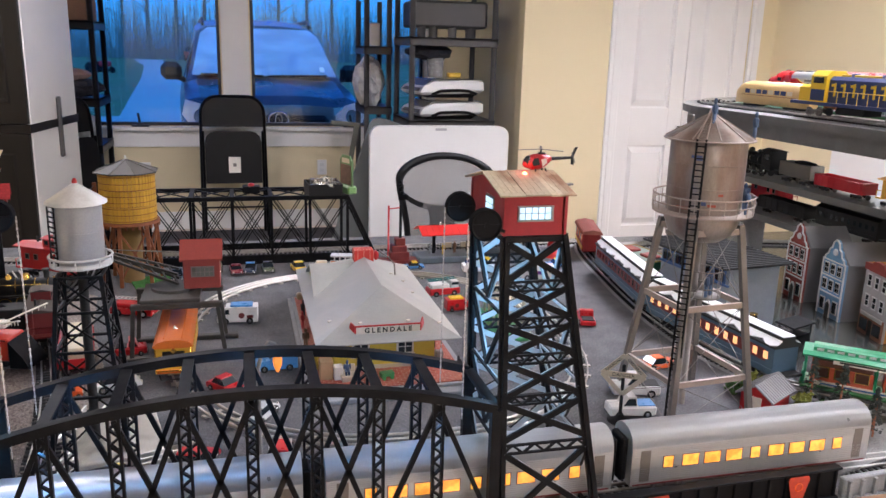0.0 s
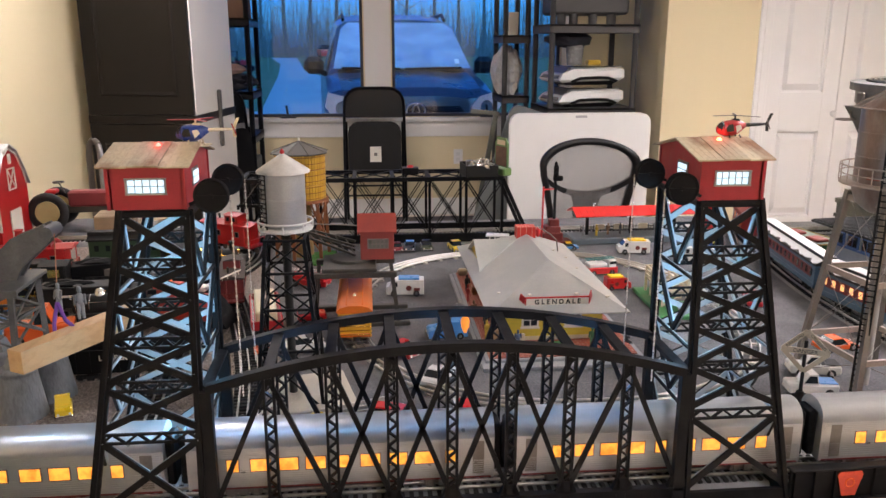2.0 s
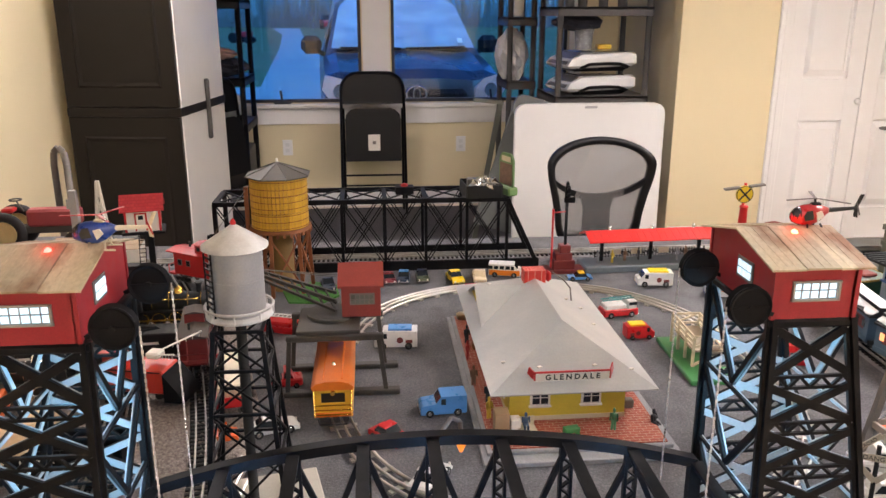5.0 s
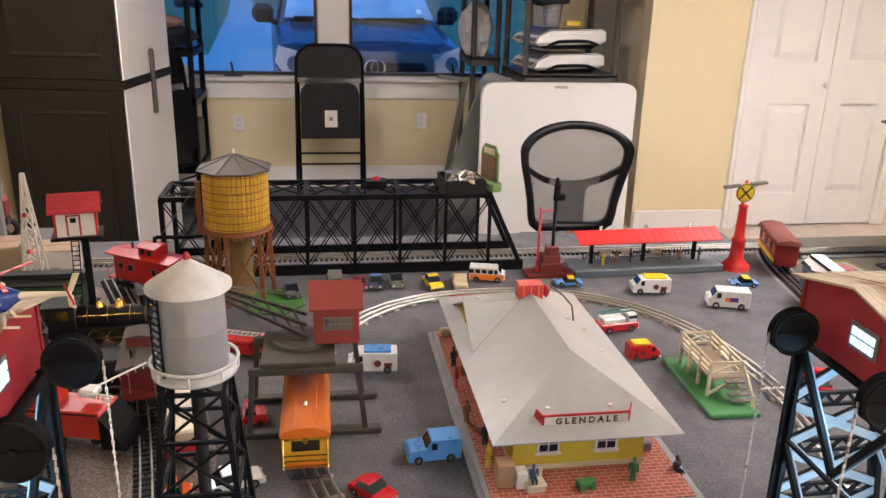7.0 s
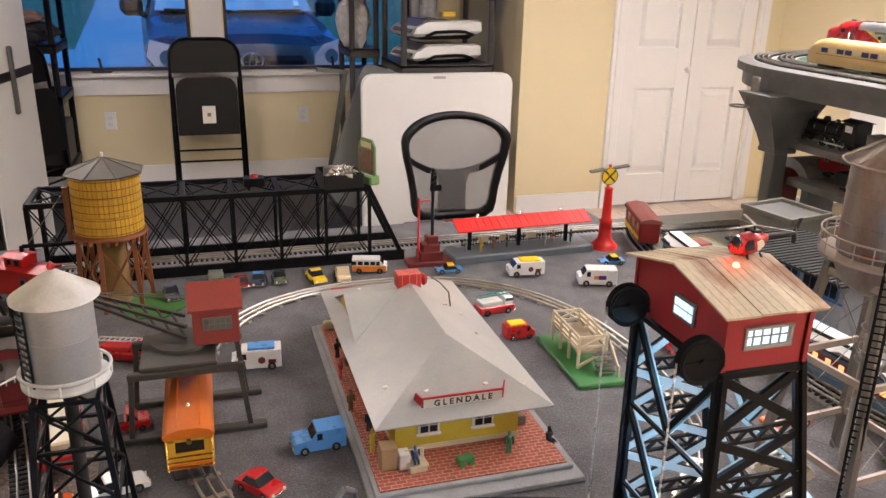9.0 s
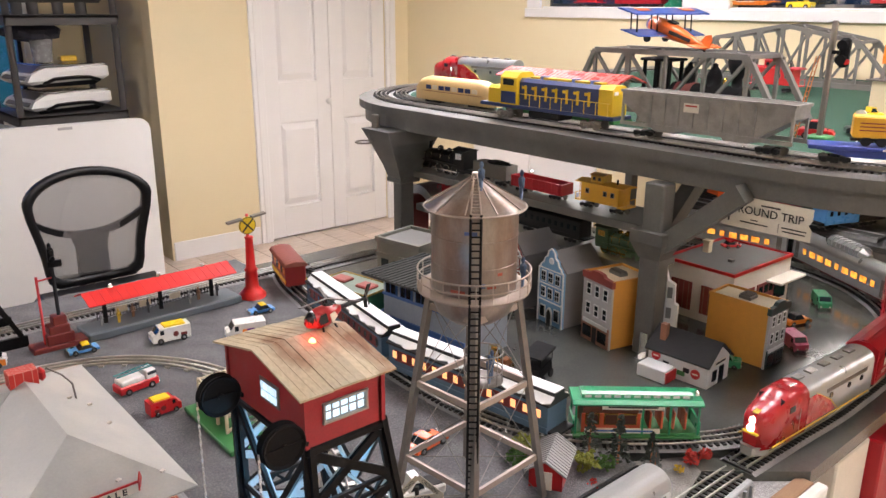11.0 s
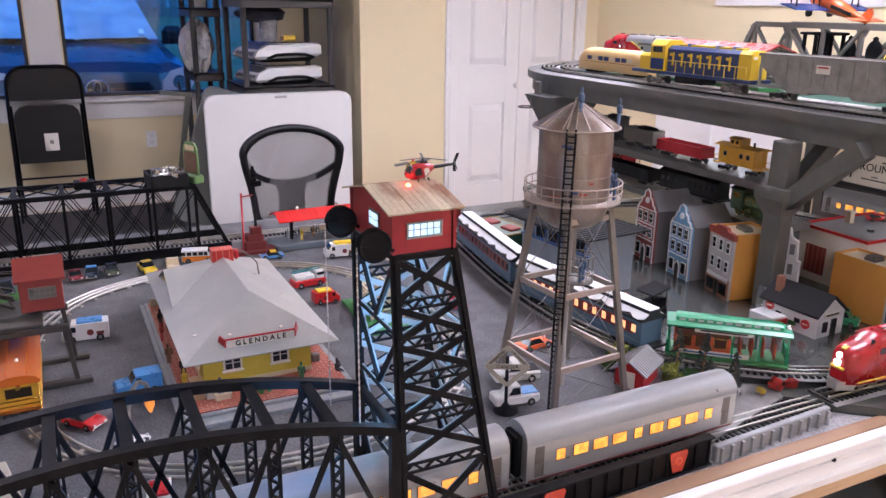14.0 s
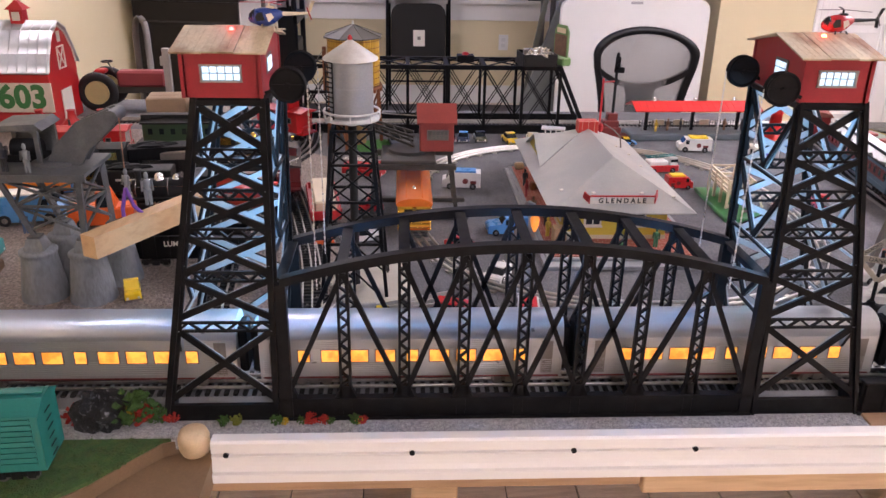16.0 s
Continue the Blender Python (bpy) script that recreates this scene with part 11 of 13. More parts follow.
for e in (-1, 1):
    rf = Shape().loft([[(x, 0, 0.128), (x, e * 0.066, 0.106), (x, e * 0.066, 0.103), (x, 0, 0.124)] for x in (-0.22, 0.22)])
    for i in range(28):
        x = -0.218 + 0.436 * i / 27
        rf.strut((x, 0, 0.1285), (x, e * 0.066, 0.1065), 0.0018, 0.0018)
    tagged(part("roof", rf, finish("brownish_red_roof", (0.34, 0.035, 0.03), 0.28, var=0.1, scale=30), pv, "glossy brownish red ribbed roof"), kind="stuff")

sr = copy_thing(engine, pose(2.045, 2.63, TD + 0.006, 0, 0, 98))
tagged(sr, "red and silver streamlined diesel parked on the deck turf")
figurine(2.06, 2.86, TD, 0.085, 6, 0, "dark lamplighter figurine at the deck end")

# traffic signal mast with its ladder
sm = thing("signal_mast", "grey signal mast with black two-lamp head", "signal", (1.845, 1.255, TD))
part("base", Shape().box((0, 0, 0.010), (0.05, 0.05, 0.020), bev=0.003), GREENBASE, sm, "green base")
part("mast", Shape().box((0, 0, 0.145), (0.013, 0.011, 0.255), bev=0.002), STEELGREY, sm)
part("signal_head", Shape().box((-0.004, -0.030, 0.205), (0.020, 0.022, 0.064), bev=0.006).box((-0.004, -0.012, 0.205), (0.008, 0.016, 0.008)), BLACKMAT, sm, "black signal head")
for z, mt in ((0.222, BLACKMAT), (0.190, REDLED)):
    part("lamp_hood", Shape().rod((-0.012, -0.030, z), (-0.030, -0.033, z), 0.0105, n=16), BLACKMAT, sm)
part("lamp", Shape().rod((-0.014, -0.042, 0.186), (-0.022, -0.044, 0.186), 0.006, n=12), finish("red_lens", (0.5, 0.02, 0.02), 0.2), sm, "red lamp")
lad = Shape()
for e in (-0.008, 0.008):
    lad.strut((0.012 + e, 0.065, 0.0), (0.004 + e, 0.030, 0.195), 0.002, 0.002)
for k in range(17):
    f_ = k / 17
    lad.strut((0.004 - 0.008 * f_, 0.065 - 0.035 * f_, 0.195 * f_), (0.020 - 0.008 * f_, 0.065 - 0.035 * f_, 0.195 * f_), 0.0016)
part("ladder", lad, finish("orange_ladder", (0.50, 0.16, 0.04), 0.5), sm, "orange ladder")


def deck_truss(label, x0, x1, y0, y1, t0, t1, h, n, peak=0.0):
    """Grey through-truss along y between the two sides x0 and x1; its top chord runs from t0 to t1, risen by peak in the middle."""
    b = thing("truss_bridge", label, "bridge", (0, 0, TD), group="grey truss bridges")
    tz = lambda y: h + peak * (1 - abs(2 * (y - t0) / (t1 - t0) - 1))
    ys = [t0 + (t1 - t0) * i / n for i in range(n + 1)]
    for x in (x0, x1):
        part("bottom_chord", Shape().box((x, (y0 + y1) / 2, 0.010), (0.012, abs(y1 - y0), 0.020)), TRUSSGREY, b)
        part("top_chord", Shape().strut((x, t0, tz(t0)), (x, (t0 + t1) / 2, tz((t0 + t1) / 2)), 0.013, 0.015).strut((x, (t0 + t1) / 2, tz((t0 + t1) / 2)), (x, t1, tz(t1)), 0.013, 0.015), TRUSSGREY, b)
        for a, t in ((y0, t0), (y1, t1)):
            part("end_post", Shape().strut((x, a, 0.012), (x, t, h), 0.013, 0.017, (1, 0, 0)), TRUSSGREY, b)
        for i, y in enumerate(ys):
            part("post", Shape().box((x, y, tz(y) / 2), (0.009, 0.010, tz(y) - 0.01)), TRUSSGREY, b)
            if i < n:
                a, c = (y, ys[i + 1]) if i < n / 2 else (ys[i + 1], y)
                part("diagonal", Shape().strut((x, a, tz(a) - 0.004), (x, c, 0.02), 0.008, 0.010, (1, 0, 0)), TRUSSGREY, b)
                part("gusset", Shape().prism([(a - 0.02, tz(a) - 0.004), (a + 0.02, tz(a) - 0.004), (a + 0.008, tz(a) - 0.026), (a - 0.008, tz(a) - 0.026)], x - 0.0035, x + 0.0035, "x"), TRUSSGREY, b)
    for y in ys:
        part("top_beam", Shape().box(((x0 + x1) / 2, y, tz(y)), (x1 - x0 - 0.014, 0.012, 0.010)), TRUSSGREY, b)
    for i in range(n):
        part("top_lattice", Shape().strut((x0, ys[i], tz(ys[i]) + 0.002), (x1, ys[i + 1], tz(ys[i + 1]) + 0.002), 0.006, 0.004).strut((x1, ys[i], tz(ys[i]) + 0.002), (x0, ys[i + 1], tz(ys[i + 1]) + 0.002), 0.006, 0.004), TRUSSGREY, b)
    return b


deck_truss("grey plastic through-truss bridge on the deck", 1.985, 2.145, 2.11, 1.42, 2.025, 1.525, 0.175, 4)
deck_truss("second grey truss bridge with a peaked top", 3.20, 3.36, 2.50, 1.60, 2.35, 1.75, 0.175, 6, 0.055)

# old-time locomotive inside the bridge
ol = thing("old_time_locomotive", "big black old-time toy locomotive with a funnel stack", "locomotive", (2.065, 1.72, TD), -90)
part("boiler", Shape().rod((-0.07, 0, 0.055), (0.15, 0, 0.055), 0.036, n=24), BLACKMAT, ol)
part("boiler_band", Shape().rod((-0.055, 0, 0.055), (0.0, 0, 0.055), 0.0375, n=24), MAROON, ol, "maroon boiler jacket")
part("chimney", Shape().turn([(0.016, 0.085), (0.013, 0.110), (0.026, 0.140), (0.030, 0.162), (0.026, 0.164)], (0.125, 0, 0), 22), BLACKMAT, ol, "black funnel stack")
for x, r in ((0.055, 0.020), (-0.025, 0.017)):
    part("dome", Shape().turn([(r, 0.085), (r * 1.08, 0.112), (r * 0.8, 0.130), (r * 0.35, 0.140), (r * 0.4, 0.146), (0.001, 0.150)], (x, 0, 0), 20), BLACKMAT, ol)
part("bell", Shape().turn([(0.009, 0.092), (0.008, 0.104), (0.003, 0.112)], (0.09, 0, 0), 14), GOLD, ol, "brass bell")
part("cab_roof", Shape().box((-0.115, 0, 0.152), (0.11, 0.085, 0.008), bev=0.003), BLACKMAT, ol)
for x in (-0.155, -0.115, -0.075):
    for y in (-0.034, 0.034):
        part("cab_post", Shape().box((x, y, 0.105), (0.010, 0.006, 0.088)), BLACKMAT, ol)
part("cab_base", Shape().box((-0.115, 0, 0.050), (0.10, 0.074, 0.035), bev=0.002), BLACKMAT, ol)
part("frame", Shape().box((0.0, 0, 0.024), (0.32, 0.045, 0.016)), BLACKMAT, ol)
part("pilot", Shape().loft([[(0.155, -0.032, 0.03), (0.155, 0.032, 0.03), (0.155, 0.032, 0.004), (0.155, -0.032, 0.004)], [(0.205, -0.006, 0.012), (0.205, 0.006, 0.012), (0.205, 0.006, 0.004), (0.205, -0.006, 0.004)]]), BLACKMAT, ol)
for x in (-0.10, -0.04, 0.02):
    for e in (-1, 1):
        part("driver", Shape().ring((x, e * 0.032, 0.026), 0.023, 0.003, 22, 6, Matrix.Rotation(math.pi / 2, 4, "X")).box((x, e * 0.032, 0.026), (0.042, 0.003, 0.003)).box((x, e * 0.032, 0.026), (0.003, 0.003, 0.042)), BLACKMAT, ol)
caboose("red caboose on the far side of the deck", pose(2.83, 1.87, TD + 0.006, 0, 0, 90), SIGNRED)


def biplane():
    OR = finish("orange_plane_paint", (0.62, 0.12, 0.015), 0.35, coat=0.3)
    BL = finish("blue_plane_paint", (0.02, 0.055, 0.25), 0.35, coat=0.3)
    a = thing("toy_biplane", "orange and blue toy biplane standing on the truss", "toy plane", (2.065, 1.79, TD + 0.1855), 62)
    part("fuselage", Shape().loft([[(x, r * math.cos(6.283 * i / 14), z + r * math.sin(6.283 * i / 14) * 1.1) for i in range(14)] for x, r, z in ((0.085, 0.012, 0.046), (0.080, 0.022, 0.046), (0.03, 0.024, 0.046), (-0.03, 0.019, 0.043), (-0.135, 0.006, 0.034))], True), OR, a, "orange fuselage")
    part("cowl", Shape().rod((0.080, 0, 0.046), (0.093, 0, 0.046), 0.022, 0.016, 18), BL, a)
    for z, w, x in ((0.090, 0.30, 0.050), (0.032, 0.27, 0.035)):
        part("wing", Shape().prism([(x - 0.040, z), (x - 0.037, z + 0.003), (x + 0.02, z + 0.006), (x + 0.036, z + 0.003), (x + 0.036, z)], -w / 2, w / 2, "y"), BL, a, "blue wing")
    part("wing_mark", Shape().box((0.05, 0.09, 0.0968), (0.030, 0.044, 0.001)).box((0.05, -0.09, 0.0968), (0.030, 0.044, 0.001)), OR, a, "orange wing mark")
    part("wing_edge", Shape().box((0.0865, 0, 0.092), (0.003, 0.28, 0.003)), SIGNWHITE, a)
    for y in (-0.11, -0.03, 0.03, 0.11):
        part("strut", Shape().strut((0.03, y, 0.036), (0.045, y, 0.090), 0.003).strut((0.055, y, 0.036), (0.07, y, 0.090), 0.003), BLACKMAT, a)
    part("tailplane", Shape().box((-0.128, 0, 0.037), (0.034, 0.105, 0.003), bev=0.001), OR, a)
    part("rudder", Shape().prism([(-0.145, 0.034), (-0.105, 0.036), (-0.125, 0.066), (-0.142, 0.072), (-0.150, 0.060)], -0.0015, 0.0015, "y"), OR, a, "orange rudder")
    for e in (-1, 1):
        part("lettering_bar", Shape().strut((-0.008, e * 0.0228, 0.046), (-0.085, e * 0.0138, 0.040), 0.001, 0.010), INK, a)
        part("gear_leg", Shape().strut((0.05, e * 0.018, 0.03), (0.055, e * 0.036, 0.012), 0.003), BLACKMAT, a)
        part("wheel", Shape().rod((0.055, e * 0.034, 0.011), (0.055, e * 0.042, 0.011), 0.011, n=16), TYRE, a)
    part("cockpit", Shape().box((0.005, 0, 0.070), (0.030, 0.022, 0.006), bev=0.002), INK, a)
    a.matrix_basis = pose(2.075, 1.83, TD + 0.187, 0, -13, 80)
    part("tail_skid", Shape().strut((-0.13, 0, 0.033), (-0.14, 0, 0.004), 0.004), BLACKMAT, a)
    return a


biplane()


def oil_derrick():
    d = thing("oil_derrick", "grey lattice oil derrick with an orange sign board", "derrick", (2.52, 1.31, TD + 0.104))
    H = 0.40
    cn_ = lambda i, z: Vector((math.cos(radians(45 + 90 * i)), math.sin(radians(45 + 90 * i)), 0)) * (0.088 - 0.060 * z / H) + Vector((0, 0, z))
    lv = [0, 0.085, 0.16, 0.225, 0.285, 0.345, 0.40]
    for i in range(4):
        part("leg", Shape().strut(cn_(i, 0), cn_(i, H), 0.009, 0.009), STEELGREY, d)
        for z0, z1 in zip(lv[1:], lv[2:]):
            part("brace", Shape().strut(cn_(i, z0), cn_(i + 1, z1), 0.005, 0.004).strut(cn_(i + 1, z0), cn_(i, z1), 0.005, 0.004), STEELGREY, d)
            part("girt", Shape().strut(cn_(i, z0), cn_(i + 1, z0), 0.006, 0.006), STEELGREY, d)
    part("sign_board", Shape().box((-0.063, 0.005, 0.070), (0.003, 0.125, 0.052), bev=0.001), CARPAINT["orange"], d, "orange sign board")
    part("sign_bar", Shape().box((-0.0652, -0.01, 0.080), (0.001, 0.070, 0.004)).box((-0.0652, -0.01, 0.070), (0.001, 0.080, 0.003)).box((-0.0652, -0.01, 0.062), (0.001, 0.060, 0.003)).box((-0.0652, 0.046, 0.078), (0.001, 0.024, 0.016)), INK, d)
    part("side_board", Shape().box((0.0, -0.064, 0.068), (0.09, 0.003, 0.046)), SIGNWHITE, d)
    part("hazard_plate", Shape().box((-0.004, -0.048, 0.19), (0.046, 0.003, 0.048)), SIGNWHITE, d)
    part("hazard_diamond", Shape().prism([(-0.016, 0.19), (-0.004, 0.202), (0.008, 0.19), (-0.004, 0.178)], -0.0510, -0.0497, "y"), SIGNRED, d)
    part("pipe", Shape().rod((0, 0, 0), (0, 0, 0.30), 0.008, n=12), STEELGREY, d)
    return d


bx = thing("speaker_box", "cream box with round speaker holes and a grey lid", "speaker", (2.52, 1.31, TD))
part("case", Shape().box((0, 0, 0.050), (0.15, 0.165, 0.100), bev=0.003), CREAMPL, bx)
part("lid", Shape().box((0, 0, 0.102), (0.165, 0.195, 0.004), bev=0.001), STEELGREY, bx)
hl = Shape()
for i in range(-4, 5):
    for j in range(-4, 5):
        if i * i + j * j < 18:
            hl.rod((-0.0755, 0.0085 * i, 0.050 + 0.0085 * j), (-0.0760, 0.0085 * i, 0.050 + 0.0085 * j), 0.0018, n=6)
tagged(part("speaker_holes", hl, INK, bx), kind="stuff")
oil_derrick()


def monster_truck():
    m = thing("monster_truck", "orange toy monster truck with checkered roof and huge tyres", "toy vehicle", (2.085, 1.025, TD), -70)
    OR = CARPAINT["hotorange"]
    part("body", Shape().loft([[(x, y, z0), (x, y, z1), (x, -y, z1), (x, -y, z0)] for x, y, z0, z1 in ((-0.13, 0.034, 0.075, 0.105), (-0.05, 0.042, 0.062, 0.122), (0.05, 0.042, 0.062, 0.118), (0.13, 0.030, 0.070, 0.098))]), OR, m)
    cab = part("cab", Shape().loft([[(x, y, 0.110), (x * 0.7, y * 0.85, 0.158), (x * 0.7, -y * 0.85, 0.158), (x, -y, 0.110)] for x, y in ((-0.085, 0.040), (0.05, 0.040))]), SIGNWHITE, m, "black and white checkered cab")
    k = 0
    for i in range(8):
        for j in range(3):
            if (i + j) % 2:
                for e in (-1, 1):
                    part("check", Shape().box((-0.068 + 0.016 * i, e * (0.0395 - 0.0022 * j), 0.120 + 0.014 * j), (0.0155, 0.003, 0.0135)), INK, cab)
                part("check", Shape().box((-0.052 + 0.012 * i, -0.022 + 0.022 * j, 0.1585), (0.0118, 0.021, 0.001)), INK, cab)
    part("emblem", Shape().prism([(-0.03, 0.095), (0.02, 0.112), (0.055, 0.090), (0.02, 0.098)], -0.0455, -0.0432, "y"), CARPAINT["yellow"], m)
    part("chassis", Shape().box((0, 0, 0.058), (0.24, 0.03, 0.016), bev=0.003), CHROME, m)
    for x in (-0.088, 0.088):
        part("axle", Shape().rod((x, -0.06, 0.05), (x, 0.06, 0.05), 0.007), CHROME, m)
        for e in (-1, 1):
            w = part("wheel", Shape().turn([(0.026, -0.022), (0.046, -0.022), (0.051, -0.014), (0.051, 0.014), (0.046, 0.022), (0.026, 0.022)], (x, e * 0.066, 0.051), 28, True, Matrix.Rotation(math.pi / 2, 4, "X")), TYRE, m, "huge black tyre")
            part("hub", Shape().turn([(0.001, -0.018), (0.018, -0.022), (0.026, -0.0255), (0.028, -0.022), (0.028, 0.022), (0.026, 0.0255), (0.018, 0.022), (0.001, 0.018)], (x, e * 0.066, 0.051), 20, False, Matrix.Rotation(math.pi / 2, 4, "X")), SIGNWHITE, w)
            tr_ = Shape()
            for i in range(20):
                a = 6.283 * i / 20
                tr_.box((x + 0.051 * math.cos(a), e * 0.066, 0.051 + 0.051 * math.sin(a)), (0.006, 0.042, 0.005), m=Matrix.Rotation(-a, 4, "Y"))
            tagged(part("tread", tr_, TYRE, w), kind="stuff")
    for e in (-1, 1):
        part("exhaust", Shape().tube([(0.06, e * 0.03, 0.112), (0.04, e * 0.045, 0.128), (0.10, e * 0.05, 0.120)], 0.005, 8), CHROME, m)
    m.scale = (0.94, 0.94, 0.94)
    return m


monster_truck()
toy_car("silver and black toy hot rod on the deck", 2.06, 1.235, -60, "sport", "black", 0.10, 0.05, 0.036, z=TD)
toy_car("white and black toy racer on the deck", 1.93, 1.13, -62, "sport", "white", 0.115, 0.052, 0.045, z=TD, top="black")
toy_car("red toy tractor car on the deck", 1.93, 1.30, -70, "sport", "red", 0.08, 0.046, 0.040, z=TD)
toy_car("yellow toy truck near the speaker box", 2.38, 1.36, -40, "pickup", "yellow", 0.07, 0.034, 0.034, z=TD)
lone("toy_paddle", Shape().rod((1.93, 1.205, TD), (1.93, 1.205, TD + 0.05), 0.002).turn([(0.001, -0.002), (0.014, -0.002), (0.014, 0.002), (0.001, 0.002)], (1.93, 1.205, TD + 0.062), 18, False, Matrix.Rotation(math.pi / 2, 4, "Y")), SIGNWHITE, "small white round toy sign", "sign")
gondola("red gondola behind the monster truck", pose(2.75, 0.97, TD + 0.006, 0, 0, 80), BOXRED, None, 0.24, 0.05)
toy_car("orange toy flat truck near the deck edge", 2.33, 0.84, -20, "pickup", "orange", 0.10, 0.045, 0.05, z=TD)

# ---- toys on the east window sill ----
WZ = 1.545
caboose("red caboose on the window sill", pose(3.765, 3.51, WZ, 0, 0, 90), SIGNRED)
gondola("red hopper with white emblems on the window sill", pose(3.765, 3.16, WZ, 0, 0, 90), BOXRED, None, 0.30, 0.055)
lone("green_bell", Shape().turn([(0.062, 0), (0.058, 0.014), (0.036, 0.034), (0.024, 0.056), (0.010, 0.066), (0.010, 0.082), (0.003, 0.086)], (3.765, 2.945, WZ), 26), finish("green_glaze", (0.02, 0.20, 0.12), 0.25, coat=0.4), "green glazed bell on the window sill", "bell")
flat_car(pose(3.765, 2.53, WZ, 0, 0, 90), CARPAINT["orange"], (), "orange flat car on the window sill", 0.30)
toy_car("yellow toy scraper on a flat car", 3.765, 2.53, 90, "pickup", "yellow", 0.16, 0.05, 0.06, z=WZ + 0.0357, top="yellow")
toy_car("yellow toy dump truck on the window sill", 3.765, 2.27, -90, "pickup", "yellow", 0.12, 0.05, 0.055, z=WZ, top="yellow")
lone("bird_ornament", Shape().box((3.765, 2.08, WZ + 0.010), (0.06, 0.13, 0.020), bev=0.004).turn([(0.016, 0.02), (0.022, 0.045), (0.010, 0.07), (0.012, 0.085), (0.003, 0.095)], (3.765, 2.09, WZ), 14), STEELGREY, "dark grey ornament on the window sill", "ornament")
bxc = boxcar("red and white boxcar on the window sill", SIGNRED, 0.30)
bxc.matrix_basis = pose(3.765, 1.80, WZ, 0, 0, 90)
for e in (-1, 1):
    part("white_panel", Shape().box((0.0, e * 0.0378, 0.062), (0.20, 0.001, 0.05)), SIGNWHITE, bxc)

# ---- trains on the shelves under the deck ----
caboose("yellow caboose on the upper shelf", pose(1.625, 1.68, 1.045, 0, 0, 90) @ Matrix.Scale(0.84, 4), YELCAB)
gondola("red gondola with white lettering bar on the upper shelf", pose(1.625, 1.90, 1.045, 0, 0, 90) @ Matrix.Scale(0.84, 4), BOXRED, None, 0.22, 0.034)
tender("grey tender on the upper shelf", pose(1.63, 2.09, 1.045, 0, 0, 90) @ Matrix.Scale(0.9, 4), SLATE, False)
steam_engine("black steam locomotive on the upper shelf", pose(1.63, 2.29, 1.045, 0, 0, 90), L=0.23, trim_m=CHROME)
gondola("long black gondola on the lower shelf", pose(1.645, 2.15, 0.93, 0, 0, 90) @ Matrix.Scale(0.84, 4), TRUCKDK, None, 0.26, 0.04)
old_coach("black old coach on the lower shelf", pose(1.645, 1.87, 0.93, 0, 0, 90) @ Matrix.Scale(0.84, 4), TRUCKDK, TRUCKDK, 0.28)
steam_engine("dark green old-time engine on the lower shelf", pose(1.645, 1.64, 0.93, 0, 0, -90) @ Matrix.Scale(0.84, 4), GREENCO, L=0.16, trim_m=GOLD)
caboose("red caboose on the lower shelf", pose(1.72, 2.33, 0.93, 0, 0, 90), BOXRED)

# tunnel mouth over the back track, under the shelf end
tp = thing("tunnel_portal", "grey arched tunnel mouth with a dark red lining", "tunnel", (1.66, 2.465, R))
arch_o = [(-0.095, 0.0)] + [(0.095 * math.cos(math.pi - math.pi * i / 16), 0.115 + 0.095 * math.sin(math.pi * i / 16)) for i in range(17)] + [(0.095, 0.0)]
arch_i = [(-0.066, 0.0)] + [(0.066 * math.cos(math.pi - math.pi * i / 16), 0.115 + 0.066 * math.sin(math.pi * i / 16)) for i in range(17)] + [(0.066, 0.0)]
so, si = Shape(), Shape()
for a, b, c, d_ in zip(arch_o, arch_o[1:], arch_i, arch_i[1:]):
    so.loft([[(x, a[0], a[1]), (x, b[0], b[1]), (x, d_[0], d_[1]), (x, c[0], c[1])] for x in (-0.02, 0.08)])
    si.loft([[(x, c[0], c[1]), (x, d_[0], d_[1]), (x, d_[0] * 0.96, d_[1] - 0.003), (x, c[0] * 0.96, c[1] - 0.003)] for x in (-0.018, 0.08)])
tagged(part("arch", so, CONCRETE, tp), kind="stuff")
tagged(part("lining", si, MAROON, tp, "dark red lining"), kind="stuff")

# ---- ticket sign and disc hanging from the deck edge ----
tk = thing("ticket_sign", "white oversized paper train ticket hanging under the deck", "sign", (1.516, 1.195, 1.145), -90)
part("card", Shape().prism([(-0.096, -0.033), (0.096, -0.033), (0.096, -0.010), (0.089, 0.0), (0.096, 0.010), (0.096, 0.033), (-0.096, 0.033), (-0.096, 0.010), (-0.089, 0.0), (-0.096, -0.010)], -0.0006, 0.0006, "y"), finish("ivory_ticket_card", (0.66, 0.63, 0.55), 0.7), tk, "ivory ticket card")
letters("lettering", "ROUND TRIP", 0.0235, INK, tk, pose(0.010, -0.0012, 0.006, 90), "bold ticket lettering")
part("text_bar", Shape().box((0.01, -0.0011, 0.021), (0.040, 0.0006, 0.003)), INK, tk)
part("text_bar", Shape().box((-0.022, -0.0011, -0.0125), (0.016, 0.0006, 0.002)), INK, tk)
part("text_bar", Shape().box((-0.022, -0.0011, -0.019), (0.060, 0.0006, 0.0024)), INK, tk)
part("text_bar", Shape().box((0.062, -0.0011, -0.015), (0.050, 0.0006, 0.0026)), INK, tk)
part("text_bar", Shape().box((0.062, -0.0011, -0.022), (0.046, 0.0006, 0.0026)), INK, tk)
part("side_bar", Shape().box((-0.078, -0.0011, 0.0), (0.004, 0.0006, 0.044)), INK, tk)
part("divider", Shape().box((0.030, -0.0011, -0.018), (0.0008, 0.0006, 0.018)), INK, tk)
dc = thing("crossing_tag", "small yellow railway crossing disc on a key ring", "tag", (1.574, 0.955, 1.122), -90)
